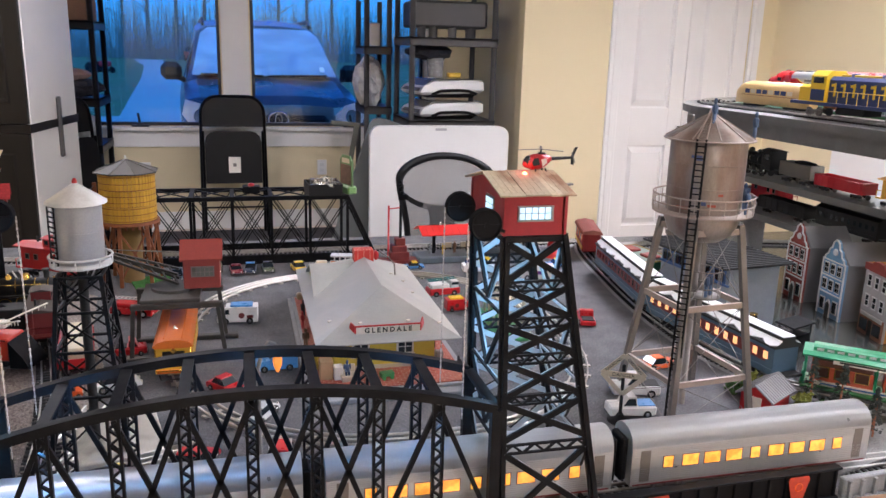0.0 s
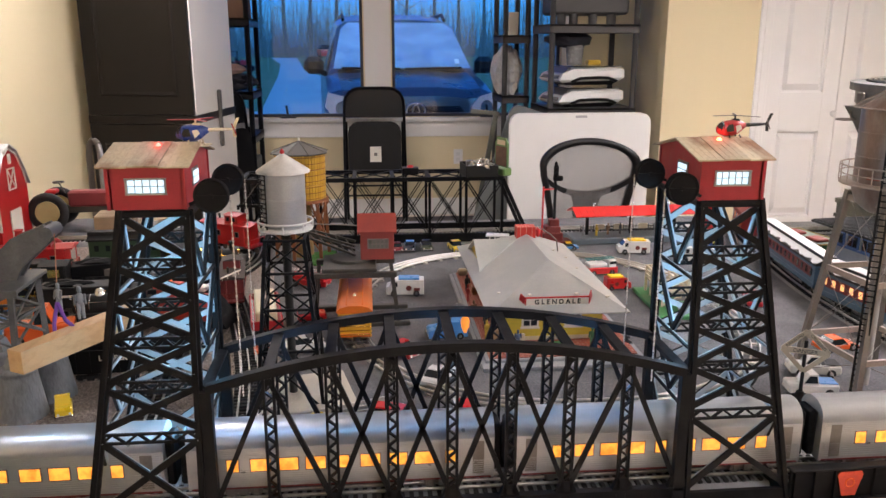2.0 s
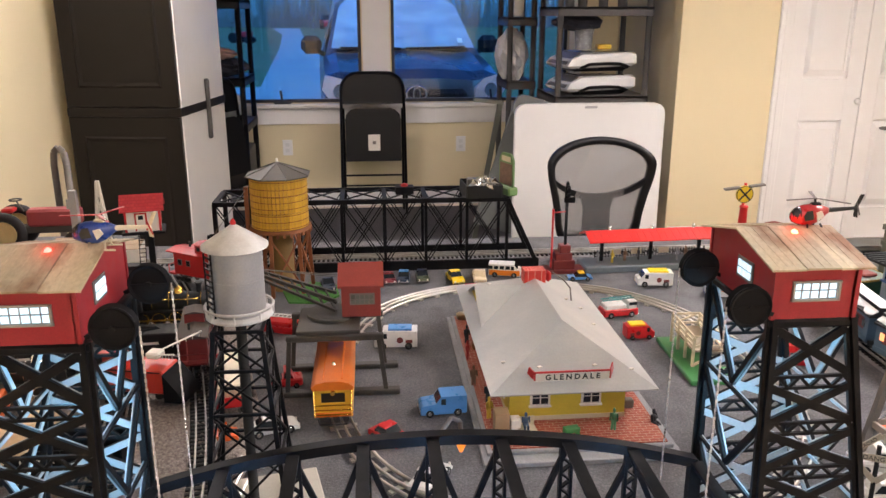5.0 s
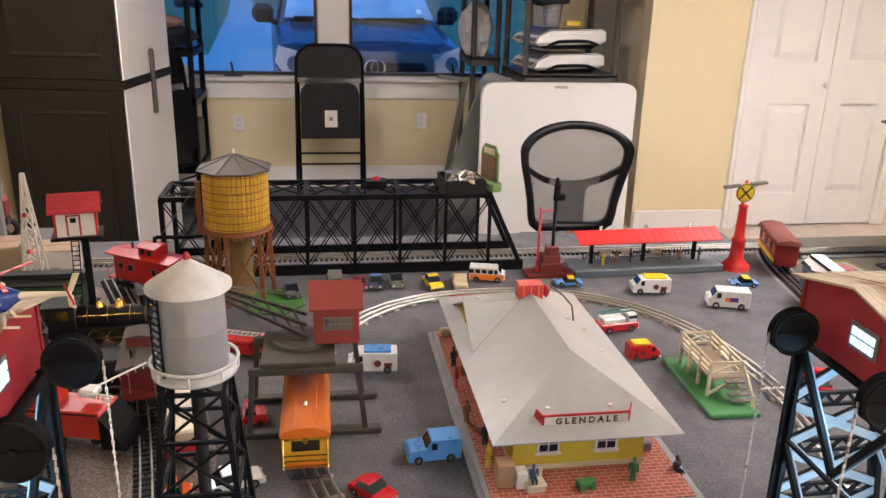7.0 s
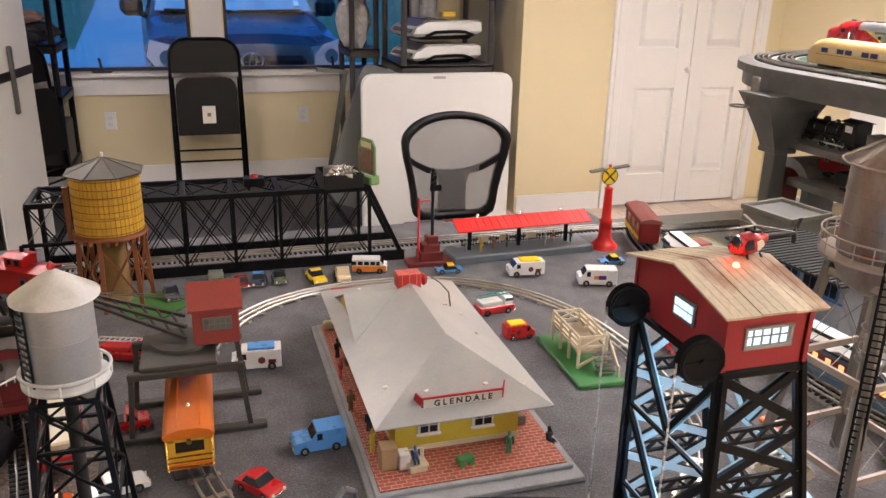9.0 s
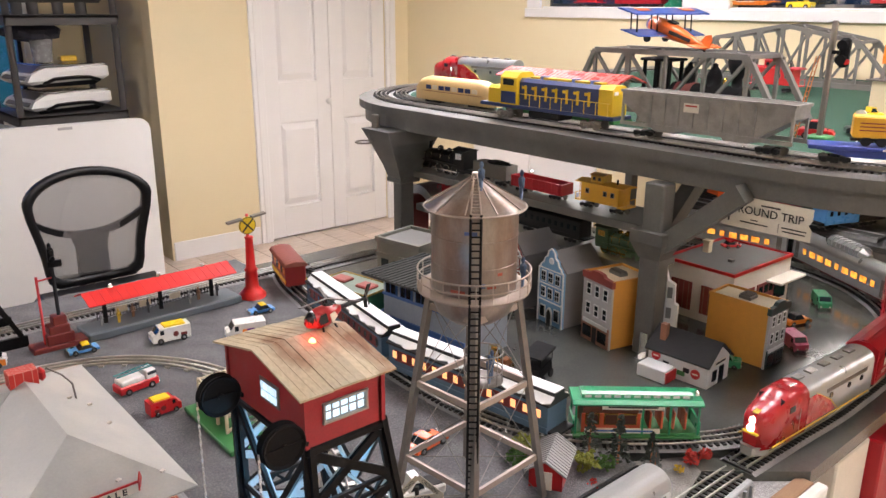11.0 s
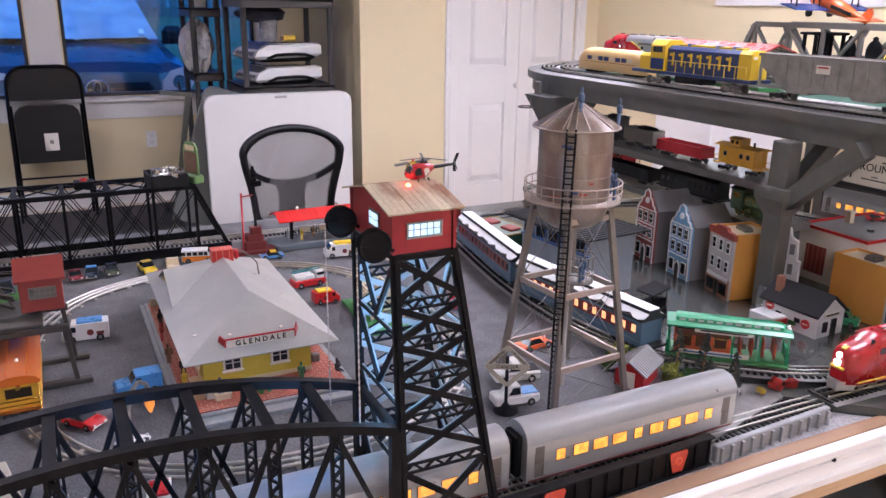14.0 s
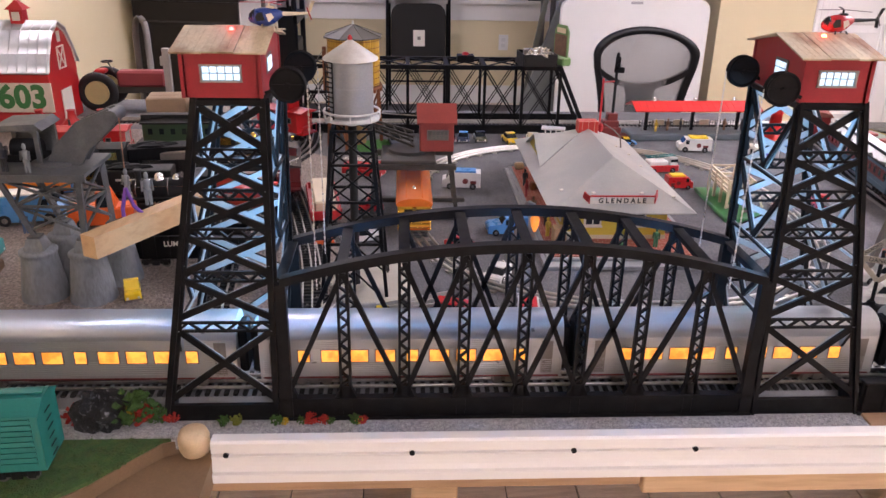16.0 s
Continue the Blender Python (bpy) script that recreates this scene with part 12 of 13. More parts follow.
part("disc", Shape().turn([(0.001, -0.001), (0.020, -0.001), (0.020, 0.001), (0.001, 0.001)], (0, 0, 0), 26, False, Matrix.Rotation(math.pi / 2, 4, "X")), CARPAINT["yellow"], dc)
part("cross_mark", Shape().strut((-0.012, -0.0015, -0.012), (0.012, -0.0015, 0.012), 0.001, 0.003, (0, 0, 1)).strut((-0.012, -0.0015, 0.012), (0.012, -0.0015, -0.012), 0.001, 0.003, (0, 0, 1)).ring((0, -0.0012, 0), 0.0185, 0.0008, 26, 5, Matrix.Rotation(math.pi / 2, 4, "X")), INK, dc)
part("ring", Shape().ring((0, 0, 0.034), 0.013, 0.001, 22, 5, Matrix.Rotation(math.pi / 2, 4, "X")).tube([(0, 0, 0.02), (0, 0, 0.022)], 0.001), CHROME, dc)

# ---- dark ledge with coaches on the east side ----
LEDGE = finish("dark_grey_laminate", (0.045, 0.043, 0.042), 0.55, var=0.15, scale=20)
lone("train_ledge", Shape().box((2.80, 1.3, 0.845), (0.56, 1.7, 0.02), bev=0.003), LEDGE, "dark grey ledge carrying toy coaches", "shelf", kind="structure")
lone("ledge_panel", Shape().box((2.545, 1.3, 0.60), (0.03, 1.7, 0.468)), finish("taupe_panel", (0.17, 0.155, 0.145), 0.6, var=0.08, scale=6), "taupe panel below the ledge", "panel", kind="structure")
LZ = 0.855
for y0_ in (0.52, 0.93, 1.34, 1.75):
    rb_ = thing("track_bed", "dark grey moulded track bed laid along the ledge edge", "track bed", (2.60, y0_ + 0.2, 0.8555), 90, group="track beds")
    part("bed", Shape().prism([(-0.045, 0.0), (-0.034, 0.010), (0.034, 0.010), (0.045, 0.0)], -0.195, 0.195, "x"), LEDGE, rb_)
    for e in (-0.026, 0.026):
        part("rail", Shape().box((0, e, 0.0115), (0.38, 0.003, 0.003)), TANKSILVER, rb_)
for lb, x, y, rz, mt, rm in (("blue and white toy coach on the ledge", 2.63, 1.47, -20, CARPAINT["sky"], SIGNWHITE), ("black toy coach on the ledge", 2.76, 1.42, -20, TRUCKDK, TRUCKDK), ("orange toy coach on the ledge", 2.86, 1.20, -20, CARPAINT["orange"], CARPAINT["orange"]), ("green and yellow toy coach on the ledge", 2.72, 1.09, -20, CREAMPL, TEALDOOR), ("brown toy coach with a red roof on the ledge", 2.90, 1.02, -20, RUSTLEG, DARKRED), ("pale blue and white toy coach on the ledge", 2.70, 0.93, -20, CARPAINT["sky"], TRIMWHITE), ("red toy coach on the ledge", 2.76, 1.66, -20, SIGNRED, DARKRED), ("orange lumber car on the ledge", 2.72, 1.90, -20, CARPAINT["hotorange"], RUSTLEG)):
    old_coach(lb, pose(x, y, LZ + 0.0135, 0, 0, rz), mt, rm, 0.25, group="ledge coaches")
caboose("red caboose on the ledge", pose(2.70, 1.265, LZ + 0.0135, 0, 0, -20), SIGNRED)

# ---- wooden shelf and boxes under the front corner ----
GREYTOP = finish("grey_shelf_paint", (0.24, 0.235, 0.22), 0.5, var=0.12, scale=12)
ws = lone("wooden_shelf", Shape().box((2.08, 0.79, 0.69), (0.56, 0.29, 0.05), bev=0.002), PINE, "thick pine shelf at the table's corner", "shelf", kind="structure")
lone("shelf_covering", Shape().box((2.08, 0.79, 0.717), (0.556, 0.286, 0.004)), GREYTOP, "grey painted top of the pine shelf", "shelf", kind="structure")
lone("shelf_block", Shape().box((1.90, 0.875, 0.62), (0.07, 0.07, 0.088), bev=0.003), PINE, "pine block under the shelf", "block", kind="structure")
steam_engine("black steam locomotive on the pine shelf", pose(1.93, 0.87, 0.719, 0, 0, 186), L=0.24, trim_m=STEELGREY)
tender("black tender with a tan load on the pine shelf", pose(2.13, 0.885, 0.719, 0, 0, 4))
toy_car("yellow toy crane truck on the pine shelf", 2.20, 0.965, 30, "pickup", "yellow", 0.16, 0.05, 0.05, z=0.719, top="yellow")
lone("spray_can", Shape().turn([(0.030, 0), (0.032, 0.004), (0.032, 0.10), (0.022, 0.115), (0.014, 0.118), (0.014, 0.135)], (2.30, 0.90, 0.719), 22), SIGNWHITE, "white spray can on the pine shelf", "can")
lone("red_box", Shape().box((1.655, 0.975, 0.60), (0.10, 0.09, 0.22), bev=0.004), BOXRED, "red box under the table's edge", "box")
lone("white_carton", Shape().box((1.52, 0.985, 0.62), (0.15, 0.06, 0.20), bev=0.004), SIGNWHITE, "white carton under the table's edge", "carton")
lone("under_shelf", Shape().box((1.60, 1.10, 0.48), (0.60, 0.36, 0.03), bev=0.003), DECKGREY, "grey shelf under the table's edge", "shelf", kind="structure")

# ---- helicopters on the tower roofs ----
def helicopter(label, at, rz, body, tail, rotor, window, group="toy helicopters"):
    h = thing("toy_helicopter", label, "toy helicopter", at, rz, group=group)
    egg = lambda k, rows: [[(x, k * r * 0.80 * math.cos(6.283 * i / 16), 0.027 + z + k * r * math.sin(6.283 * i / 16)) for i in range(16)] for x, r, z in rows]
    part("cabin", Shape().loft(egg(1, ((0.042, 0.003, -0.003), (0.039, 0.009, -0.002), (0.031, 0.0145, 0.0), (0.018, 0.0185, 0.0), (0.002, 0.0190, 0.001), (-0.012, 0.0150, 0.003), (-0.024, 0.0080, 0.006), (-0.030, 0.0045, 0.007))), True), body, h)
    part("canopy", Shape().loft(egg(1.03, ((0.040, 0.0075, -0.001), (0.034, 0.0125, 0.0005), (0.028, 0.0150, 0.001))), True), window, h, "dark bubble canopy")
    for e in (-1, 1):
        part("side_window", Shape().prism([(0.022, 0.020), (0.025, 0.028), (0.020, 0.037), (0.010, 0.038), (0.006, 0.022)], min(e * 0.0135, e * 0.0158), max(e * 0.0135, e * 0.0158), "y"), window, h)
        part("side_stripe", Shape().prism([(-0.002, 0.018), (0.003, 0.034), (-0.008, 0.036), (-0.013, 0.028)], min(e * 0.0125, e * 0.0152), max(e * 0.0125, e * 0.0152), "y"), SIGNWHITE, h, "pale side flash")
        sk = Shape().tube([(0.038, e * 0.016, 0.005), (0.030, e * 0.016, 0.0015), (-0.030, e * 0.016, 0.0015)], 0.0016, 6)
        for x in (0.016, -0.014):
            sk.rod((x, e * 0.016, 0.0015), (x * 0.8, e * 0.008, 0.013), 0.0018, n=6)
        part("skid", sk, tail, h)
    part("tail_boom", Shape().rod((-0.024, 0, 0.034), (-0.084, 0, 0.036), 0.0046, 0.0028, 10), tail, h)
    part("tail_fin", Shape().prism([(-0.080, 0.038), (-0.086, 0.038), (-0.096, 0.060), (-0.089, 0.060)], -0.0012, 0.0012, "y").prism([(-0.080, 0.034), (-0.086, 0.034), (-0.088, 0.018), (-0.081, 0.020)], -0.0012, 0.0012, "y"), tail, h)
    part("tail_rotor", Shape().box((-0.084, 0.0045, 0.036), (0.0024, 0.001, 0.026), m=Matrix.Rotation(radians(20), 4, "Y")), rotor, h)
    part("mast", Shape().rod((-0.002, 0, 0.044), (-0.002, 0, 0.056), 0.0022, n=8).box((-0.004, 0, 0.046), (0.018, 0.011, 0.006), bev=0.002), tail, h)
    for a in (6, 66, 126):
        part("rotor_blade", Shape().box((-0.002 + 0.029 * math.cos(radians(a + 180 * (a == 66))), 0.029 * math.sin(radians(a + 180 * (a == 66))), 0.0565), (0.058, 0.0050, 0.0012), rz=a), rotor, h)
    h.scale = (0.58, 0.58, 0.58)
    return h


HELRED = paint("helicopter_red", (0.42, 0.012, 0.018))
HELBLUE = paint("helicopter_blue", (0.015, 0.05, 0.26))
helicopter("red toy helicopter resting on the tower roof", (0.386, 1.055, 1.2500), 184, HELRED, TRUCKDK, finish("grey_rotor_blade", (0.12, 0.11, 0.11), 0.5), GLASSDK)
helicopter("blue toy helicopter with red rotor on the tower roof", (-0.317, 1.050, 1.2500), 177, HELBLUE, CREAMPL, HELRED, GLASSDK)

# ---- tray and small things on the back bridge ----
ty = thing("tray", "open dark metal box of odds and ends on the bridge top", "tray", (0.232, 2.40, G + 0.2005), 4)
part("pan", Shape().box((0, 0, 0.002), (0.094, 0.10, 0.003), bev=0.001), TRUCKDK, ty)
for e in (-1, 1):
    part("rim", Shape().box((e * 0.048, 0, 0.017), (0.003, 0.103, 0.034), bev=0.0008), TRUCKDK, ty)
    part("rim", Shape().box((0, e * 0.0515, 0.017), (0.093, 0.003, 0.034), bev=0.0008), TRUCKDK, ty)
lone("silver_foil", Shape().blob((0.240, 2.385, G + 0.226), 0.034, 5, 0.45, 16, (1.0, 1.0, 0.6)), finish("crumpled_foil", (0.55, 0.55, 0.54), 0.25, 1.0, var=0.2, scale=80), "crumpled silver foil in the dark box", "foil")
lone("parts_box", Shape().box((0.212, 2.425, G + 0.222), (0.030, 0.030, 0.036), bev=0.002), STEELGREY, "small grey box standing in the dark tray", "box")
dcd = thing("display_card", "green stand with a cream and brown picture card", "card", (0.296, 2.395, G + 0.2005), -68)
part("stand", Shape().box((0, 0.006, 0.012), (0.074, 0.030, 0.024), bev=0.004), finish("pale_green_plastic", (0.16, 0.30, 0.10), 0.45), dcd, "pale green foot")
part("back", Shape().prism([(-0.036, 0.024), (0.036, 0.024), (0.036, 0.095), (0.022, 0.112), (-0.022, 0.112), (-0.036, 0.095)], 0.004, 0.009), finish("green_card", (0.14, 0.25, 0.10), 0.6), dcd, "green card back")
part("picture", Shape().box((0, 0.003, 0.056), (0.060, 0.0012, 0.058)), finish("brown_print", (0.16, 0.09, 0.06), 0.6, var=0.5, scale=60), dcd, "brown printed picture")
part("header", Shape().box((0, 0.003, 0.097), (0.044, 0.0012, 0.014)), CREAMPL, dcd, "cream header strip")
kb = thing("control_box", "small black control box with a red button", "control box", (0.025, 2.43, G + 0.2005))
part("case", Shape().box((0, 0, 0.010), (0.05, 0.04, 0.020), bev=0.002), BLACKPL, kb)
part("button", Shape().turn([(0.010, 0.020), (0.009, 0.026), (0.002, 0.028)], (0, 0, 0), 16), SIGNRED, kb, "red button")

# ---- crossing sign by the bridge ----
SIGNGREYED = finish("greyed_cream_paint", (0.42, 0.38, 0.30), 0.6, var=0.15, scale=90)
ds = thing("danger_sign", "cream diamond railroad crossing sign on a black post", "sign", (0.625, 1.215, G), -28)
part("foot", Shape().turn([(0.022, 0), (0.022, 0.004), (0.008, 0.008), (0.005, 0.014)], n=20), BLACKPL, ds)
part("post", Shape().rod((0, 0, 0.01), (0, 0, 0.105), 0.0032, n=10), BLACKPL, ds)
arms = ((-0.036, 0.0, 0.0, 0.036), (0.0, 0.036, 0.036, 0.0), (0.036, 0.0, 0.0, -0.036), (0.0, -0.036, -0.036, 0.0))
for x0_, z0_, x1_, z1_ in arms:
    part("diamond_arm", Shape().strut((x0_, -0.0048, 0.088 + z0_), (x1_, -0.0048, 0.088 + z1_), 0.0078, 0.002, (0, 1, 0)), SIGNGREYED, ds, "cream sign arm")
bdm = part("centre_board", Shape().box((0, -0.0052, 0.088), (0.060, 0.002, 0.0105), bev=0.0005), SIGNGREYED, ds, "cream centre board")
letters("lettering", "DANGER", 0.0095, INK, bdm, pose(0, -0.0066, 0.088, 90))
letters("lettering", "RAILROAD", 0.0072, INK, bdm, pose(-0.018, -0.0062, 0.106, 90) @ Matrix.Rotation(radians(45), 4, "Z"))
letters("lettering", "CROSSING", 0.0072, INK, bdm, pose(0.018, -0.0062, 0.106, 90) @ Matrix.Rotation(radians(-45), 4, "Z"))

# ---- black plate girder and grey bank before the track ----
pg = thing("plate_girder", "black plate girder with red emblems beside the track", "girder", (0.675, 0.975, S), 1.5)
part("web", Shape().box((0, 0, 0.026), (0.40, 0.006, 0.050), bev=0.001), BLACKPL, pg)
part("flange", Shape().box((0, -0.002, 0.0515), (0.405, 0.016, 0.004), bev=0.001), BLACKPL, pg)
part("foot_flange", Shape().box((0, -0.002, 0.002), (0.405, 0.016, 0.004), bev=0.001), BLACKPL, pg)
for i in range(14):
    part("stiffener", Shape().box((-0.195 + 0.03 * i, -0.005, 0.026), (0.003, 0.005, 0.046)), BLACKPL, pg)
KEYRED = finish("emblem_red", (0.52, 0.055, 0.025), 0.45, var=0.2, scale=120)
for x in (-0.115, 0.125):
    em = part("emblem", Shape().prism([(x - 0.019, 0.042), (x - 0.016, 0.047), (x + 0.016, 0.047), (x + 0.019, 0.042), (x + 0.010, 0.010), (x - 0.010, 0.010)], -0.0095, -0.0078, "y"), KEYRED, pg, "red keystone shaped emblem")
    part("emblem_mark", Shape().ring((x, -0.0098, 0.030), 0.0065, 0.0010, 18, 5, Matrix.Rotation(math.pi / 2, 4, "X")), CARPAINT["hotorange"], em)
lone("bare_shelf_board", Shape().box((0.885, 0.9485, S + 0.002), (0.815, 0.029, 0.004), bev=0.001), finish("brown_bare_shelf", (0.34, 0.21, 0.12), 0.6, var=0.15, scale=12, stretch=(0.2, 4, 4), second=(0.24, 0.14, 0.08), mix=0.5, mixscale=12), "bare brown wooden strip along the shelf edge", "board", kind="structure")
bk_ = thing("trestle_bank", "grey moulded trestle side beside the curving track", "trestle", (1.03, 0.985, S), 3)
part("wall", Shape().box((0, 0, 0.016), (0.29, 0.012, 0.032), bev=0.002), CONCRETE, bk_)
for i in range(12):
    part("buttress", Shape().box((-0.135 + 0.0245 * i, -0.008, 0.014), (0.006, 0.006, 0.028)), CONCRETE, bk_)

# ---- turf board at the front corner ----
TURF = finish("dark_green_turf", (0.05, 0.115, 0.03), 0.95, var=0.45, scale=60, bump=0.5, fine=420, second=(0.08, 0.12, 0.03), mix=0.7, mixscale=70)
BOARDBR = finish("brown_board_edge", (0.19, 0.12, 0.065), 0.7, var=0.15, scale=30)
tb = [(-0.405, 0.955), (-0.47, 0.925), (-0.50, 0.890), (-0.535, 0.845), (-0.60, 0.79), (-0.72, 0.74), (-1.05, 0.70), (-1.05, 0.985), (-0.44, 0.985)]
lone("turf_board", Shape().prism(tb, 0.700, 0.7425, "z"), BOARDBR, "brown edged board under the turf", "board", kind="structure")
lone("turf", Shape().prism([(x * 0.997 - 0.002, y + (0.003 if y < 0.95 else -0.003)) for x, y in tb], 0.7425, 0.7475, "z"), TURF, "dark green turf on the corner board", "turf", kind="structure")
lone("brown_board", Shape().prism([(-0.405, 0.950), (-0.47, 0.921), (-0.50, 0.886), (-0.535, 0.840), (-0.52, 0.78), (-0.405, 0.78)], 0.690, 0.7245, "z"), BOARDBR, "brown board beside the white moulding", "board", kind="structure")
rnd = random.Random(77)
tf = Shape()
for k in range(900):
    x, y = rnd.uniform(-1.0, -0.44), rnd.uniform(0.76, 0.975)
    if y > 0.985 - 0.0 and x > -0.5 or (y < 0.93 and x > -0.50) or (y < 0.86 and x > -0.56) or (y < 0.80 and x > -0.66):
        continue
    tf.blob((x, y, 0.7478), rnd.uniform(0.0015, 0.0040), k, 0.4, 4, (1, 1, 0.9))
lone("turf_tufts", tf, TURF, "loose green turf tufts", "turf", kind="stuff")
lone("dowel_end", Shape().turn([(0.014, -0.019), (0.0185, -0.015), (0.0205, -0.008), (0.0205, 0.007), (0.0185, 0.014), (0.013, 0.0175), (0.001, 0.018)], (-0.430, 0.932, 0.7435), 30, True, Matrix.Rotation(radians(8), 4, "X")), finish("pale_dowel", (0.68, 0.52, 0.33), 0.6, var=0.1, scale=60), "pale round wooden dowel end", "dowel")
# The glints are pale specks put into the rock's colour.
lone("dark_rock", Shape().blob((-0.556, 0.962, 0.768), 0.031, 9, 0.22, 22, (1.1, 0.8, 1.0)), finish("coal_rock_painted_glints", (0.018, 0.019, 0.021), 0.25, var=0.4, scale=90, bump=0.6, second=(0.30, 0.31, 0.33), mix=0.9, mixscale=110, lo=0.62, hi=0.68), "lump of dark rock with glints painted as pale specks", "rock")
for i, (x, m_, r) in enumerate(((-0.592, "red", 0.014), (-0.582, "yellow", 0.009), (-0.518, "green", 0.024), (-0.528, "yellow", 0.011), (-0.503, "red", 0.015), (-0.486, "green", 0.013), (-0.468, "red", 0.009), (-0.396, "green", 0.008), (-0.380, "lime", 0.009), (-0.326, "green", 0.009), (-0.316, "yellow", 0.006), (-0.292, "green", 0.007), (-0.281, "red", 0.010), (-0.264, "red", 0.008), (-0.255, "green", 0.006), (-0.222, "green", 0.009), (-0.212, "red", 0.007), (-0.216, "yellow", 0.006))):
    shrub(x, 0.968 if x < -0.45 else 0.957, 0.7475 if x < -0.45 else S, r * (1.3 if i < 7 else 1.05), FOLIAGE[m_], 200 + i, "tuft of %s model foliage by the gravel" % ("yellow-green" if m_ == "lime" else m_))
TEALBOX = finish("teal_boxcar_plastic", (0.015, 0.17, 0.15), 0.4, var=0.08, scale=40)
tbx = boxcar("teal plastic boxcar standing on the turf", TEALBOX, 0.256)
tbx.matrix_basis = pose(-0.705, 0.862, 0.7475, 0, 0, 4)
tagged(tbx, group="freight cars")
gv = Shape()
for k in range(1500):
    x, y = rnd.uniform(-0.40, 0.48), rnd.uniform(0.934, 0.963)
    gv.blob((x, y, S + 0.0004), rnd.uniform(0.0009, 0.0022), k, 0.4, 4, (1, 1, 0.7))
for k in range(1500):
    x, y = rnd.uniform(-1.0, 0.48), rnd.uniform(1.085, 1.135)
    gv.blob((x, y, S + 0.0004), rnd.uniform(0.0009, 0.0022), k, 0.4, 4, (1, 1, 0.7))
lone("loose_gravel", gv, GRAVEL, "loose fine grey gravel along the shelf", "gravel", kind="stuff")

# ---- behind the bridge ----
lone("stone_slab", Shape().box((-0.205, 1.30, G + 0.005), (0.13, 0.15, 0.010), rz=12, bev=0.002), finish("cream_slab", (0.50, 0.47, 0.40), 0.7, var=0.12, scale=40), "pale cream slab behind the bridge", "slab")
for i, (x, y, rz) in enumerate(((-0.255, 1.255, 70), (-0.135, 1.225, 20), (-0.27, 1.36, 80))):
    tp_ = thing("track_piece", "loose silver piece of toy track", "track piece", (x, y, G + (0.002 if i != 0 else 0.0)), rz, group="loose track")
    for y_ in (-0.016, 0, 0.016):
        part("rail", Shape().box((0, y_, 0.007), (0.13, 0.003, 0.006)), SILVERTIE, tp_)
    for x_ in (-0.05, 0, 0.05):
        part("tie", Shape().box((x_, 0, 0.002), (0.010, 0.048, 0.004)), SILVERTIE, tp_)
lp_ = thing("lamp_post", "grey hooked lamp post with an orange lamp", "lamp post", (0.012, 1.165, G))
part("foot", Shape().turn([(0.014, 0), (0.012, 0.006), (0.005, 0.010)], n=16), STEELGREY, lp_)
part("post", Shape().tube([(0, 0, 0.005), (0, 0, 0.165), (0.006, 0, 0.190), (0.016, 0, 0.205), (0.026, 0, 0.200), (0.028, 0, 0.185)], 0.0030, 8), STEELGREY, lp_)
part("lamp", Shape().turn([(0.003, 0.186), (0.007, 0.178), (0.006, 0.168), (0.002, 0.158)], (0.028, 0, 0), 16), glow("orange_lamp_glass", (1.0, 0.30, 0.04), 0.7), lp_, "glowing orange lamp")

# ---- more yard clutter ----
YZ = G + 0.003
steam_engine("black steam locomotive with silver cab in the yard", pose(-0.625, 1.660, TY, 0, 0, 184), L=0.19, trim_m=CHROME)
gondola("grey flat wagon loaded with pipes", pose(-0.70, 1.915, TY, 0, 0, 4), TRUCKDK, STEELGREY, 0.18, 0.02)
caboose("red bobber caboose beside the barn", pose(-0.93, 2.02, TY, 0, 0, 6), SIGNRED)
toy_car("light blue toy bus in the yard", -0.98, 1.78, 20, "van", "sky", 0.16, 0.06, 0.075, z=YZ, extra="bus")
toy_car("light blue toy van below the crane", -0.92, 1.62, 12, "van", "sky", 0.14, 0.055, 0.06, z=YZ, top="white")
toy_car("dark teal toy truck below the crane", -0.95, 1.42, 5, "pickup", "teal", 0.12, 0.05, 0.06, z=YZ)
toy_car("yellow toy shovel near the piers", -0.86, 1.25, 20, "pickup", "yellow", 0.07, 0.035, 0.04, z=YZ, top="yellow")
bar = thing("striped_barrier", "red and white striped crossing barrier on a grey stand", "barrier", (-0.895, 1.18, G))
part("stand", Shape().box((0.045, 0, 0.025), (0.030, 0.03, 0.050), bev=0.003), CONCRETE, bar)
for i in range(10):
    a_, b_ = Vector((0.055, -0.012, 0.055)), Vector((-0.03, -0.012, 0.135))
    part("stripe", Shape().strut(a_.lerp(b_, i / 10), a_.lerp(b_, (i + 1) / 10), 0.004, 0.014, (0, 1, 0)), SIGNRED if i % 2 else SIGNWHITE, bar)
for x, y, c in ((-0.90, 1.55, 0), (-0.66, 1.60, 1), (-0.57, 1.45, 2), (-0.50, 1.55, 6), (-0.98, 2.28, 4)):
    figurine(x, y, YZ, 0.048, c, 40 * c, "painted workman figurine in the yard")
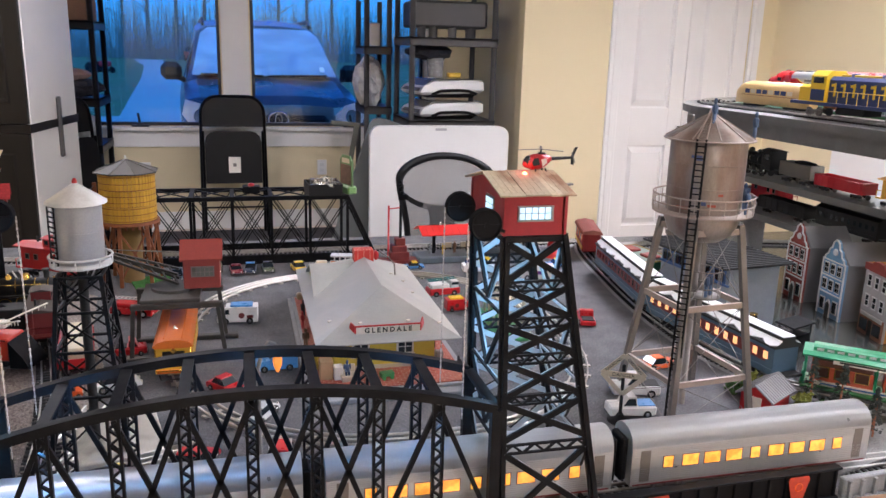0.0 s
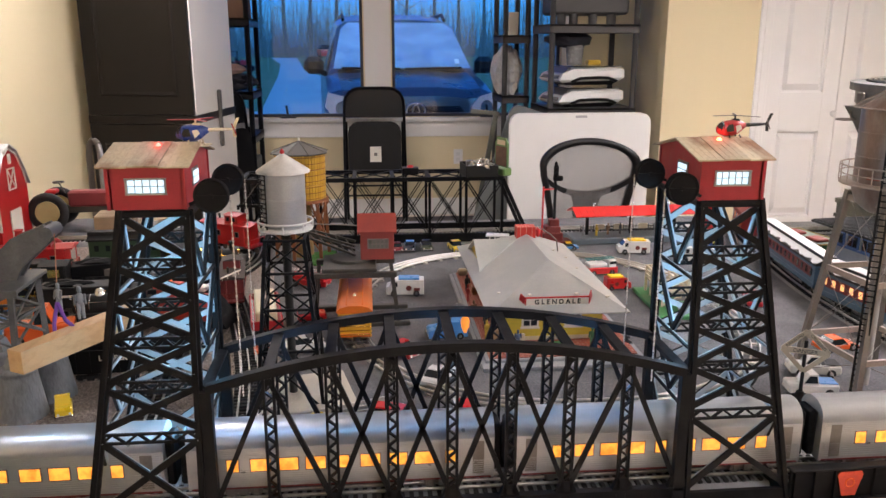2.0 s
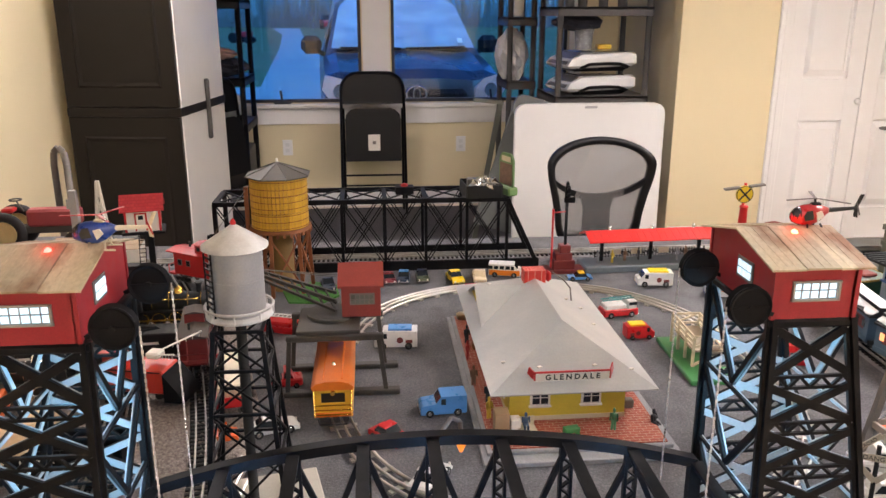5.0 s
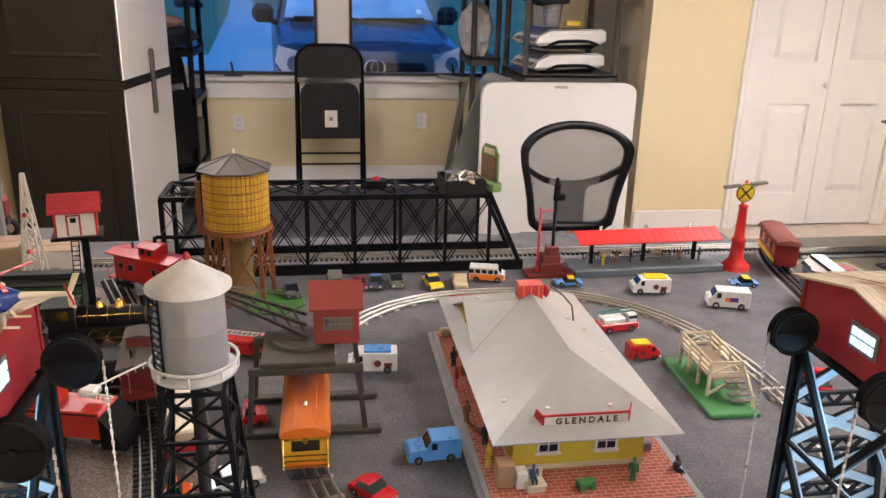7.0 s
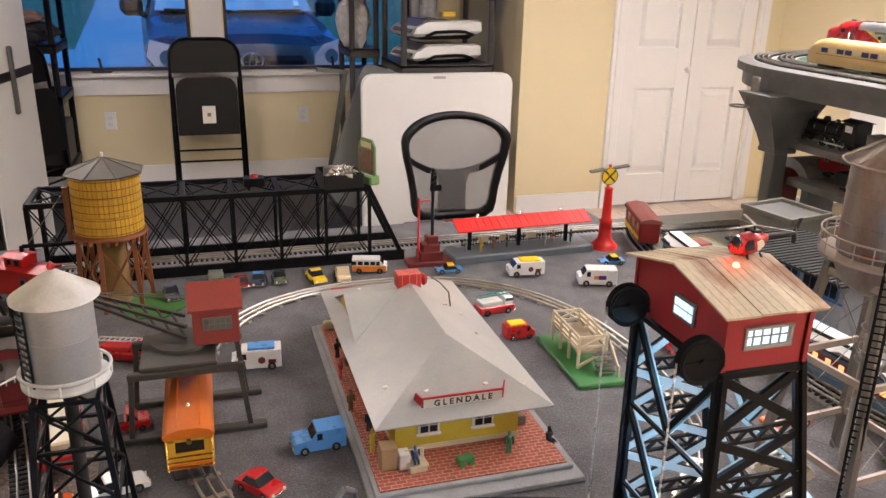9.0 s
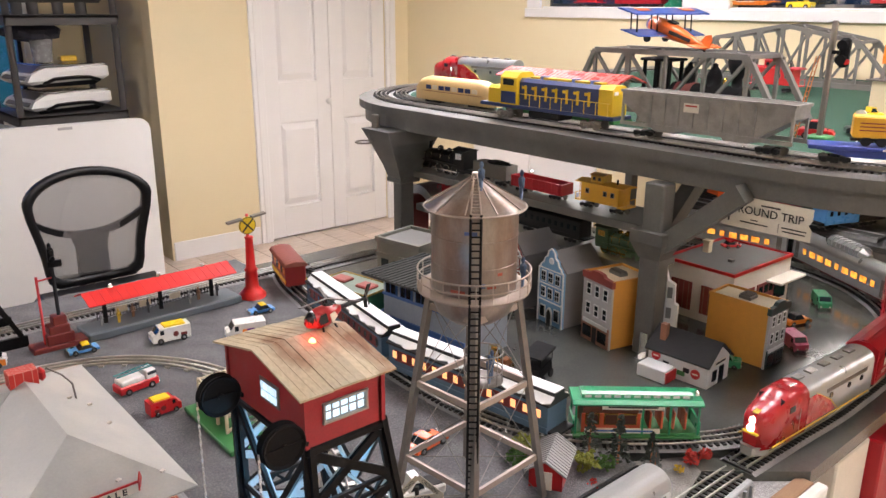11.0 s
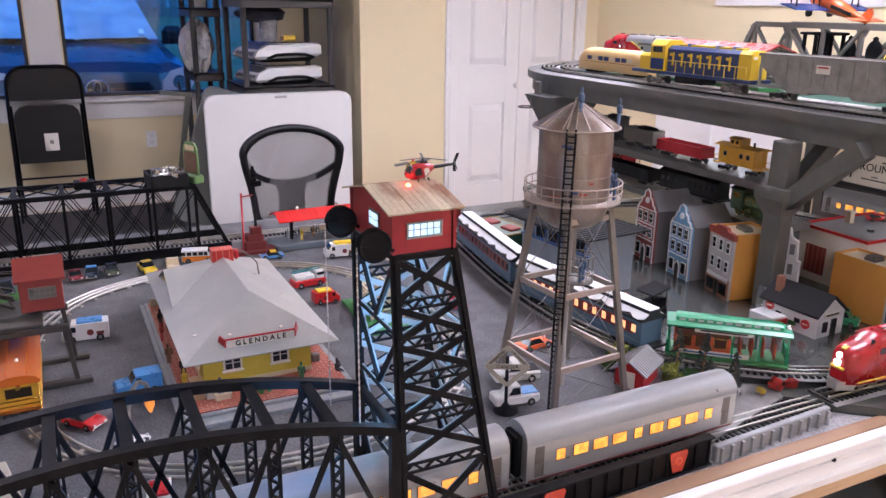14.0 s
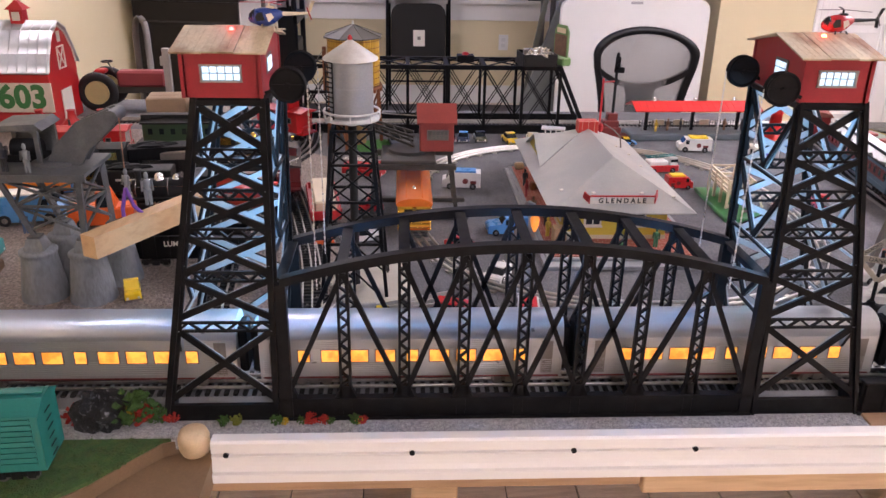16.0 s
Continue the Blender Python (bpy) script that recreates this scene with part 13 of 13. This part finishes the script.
for x, y in ((-1.10, 2.33), (-1.02, 2.34), (-1.19, 2.33)):
    lone("red_funnel", Shape().turn([(0.030, 0), (0.030, 0.030), (0.012, 0.048), (0.010, 0.066), (0.013, 0.070)], (x, y, G), 18), SIGNRED, "red toy hydrant cap beside the barn", "toy part", "red caps")
lone("plank_board", Shape().box((-0.98, 1.33, G + 0.012), (0.24, 0.08, 0.018), rz=8, bev=0.002), BOARDBR, "short brown plank lying in the yard", "plank")
lone("grey_mast", Shape().box((-0.825, 2.36, G + 0.12), (0.018, 0.018, 0.24)).box((-0.836, 2.36, G + 0.205), (0.012, 0.012, 0.025)), TANKSILVER, "grey upright bracket by the tractor", "post")
for i, (x, y, m_) in enumerate(((-0.73, 1.92, BLACKMAT), (-0.95, 1.92, TRUCKDK), (-1.15, 1.86, BLACKMAT))):
    tender("black tender standing in the yard", pose(x, y, TY, 0, 0, 16), m_, False)

# coarse stones between the yard tracks
bs_ = Shape()
rnd = random.Random(311)
for k in range(2600):
    x, y = rnd.uniform(-0.72, -0.28), rnd.uniform(1.18, 1.82)
    if x > -0.28 - 0.10 * (y - 1.4):
        continue
    bs_.blob((x, y, YZ + 0.0006), rnd.uniform(0.0016, 0.0042), k, 0.4, 5, (1, 1, 0.8))
lone("ballast_stones", bs_, BALLAST, "coarse tan ballast stones strewn between yard tracks", "ballast", kind="stuff")

# ---- floor planks ----
plank = {}
row = 0
x = XL
while x < XR:
    w = min(0.185, XR - x)
    y = YN - (row * 0.41) % 1.2
    while y < YB:
        y0, y1 = max(y, YN), min(y + 1.218, YB)
        if y1 - y0 > 0.02:
            key = (round(w, 3), round(y1 - y0, 3))
            if key not in plank:
                plank[key] = Shape().box((0, 0, 0), (w - 0.003, y1 - y0 - 0.003, 0.0095), bev=0.0012).mesh("plank", FLOORWOOD)
            o = new("plank", plank[key])
            o.parent = floor
            o.matrix_basis = pose(x + w / 2, (y0 + y1) / 2, -0.005)
        y += 1.22
    x += 0.186
    row += 1
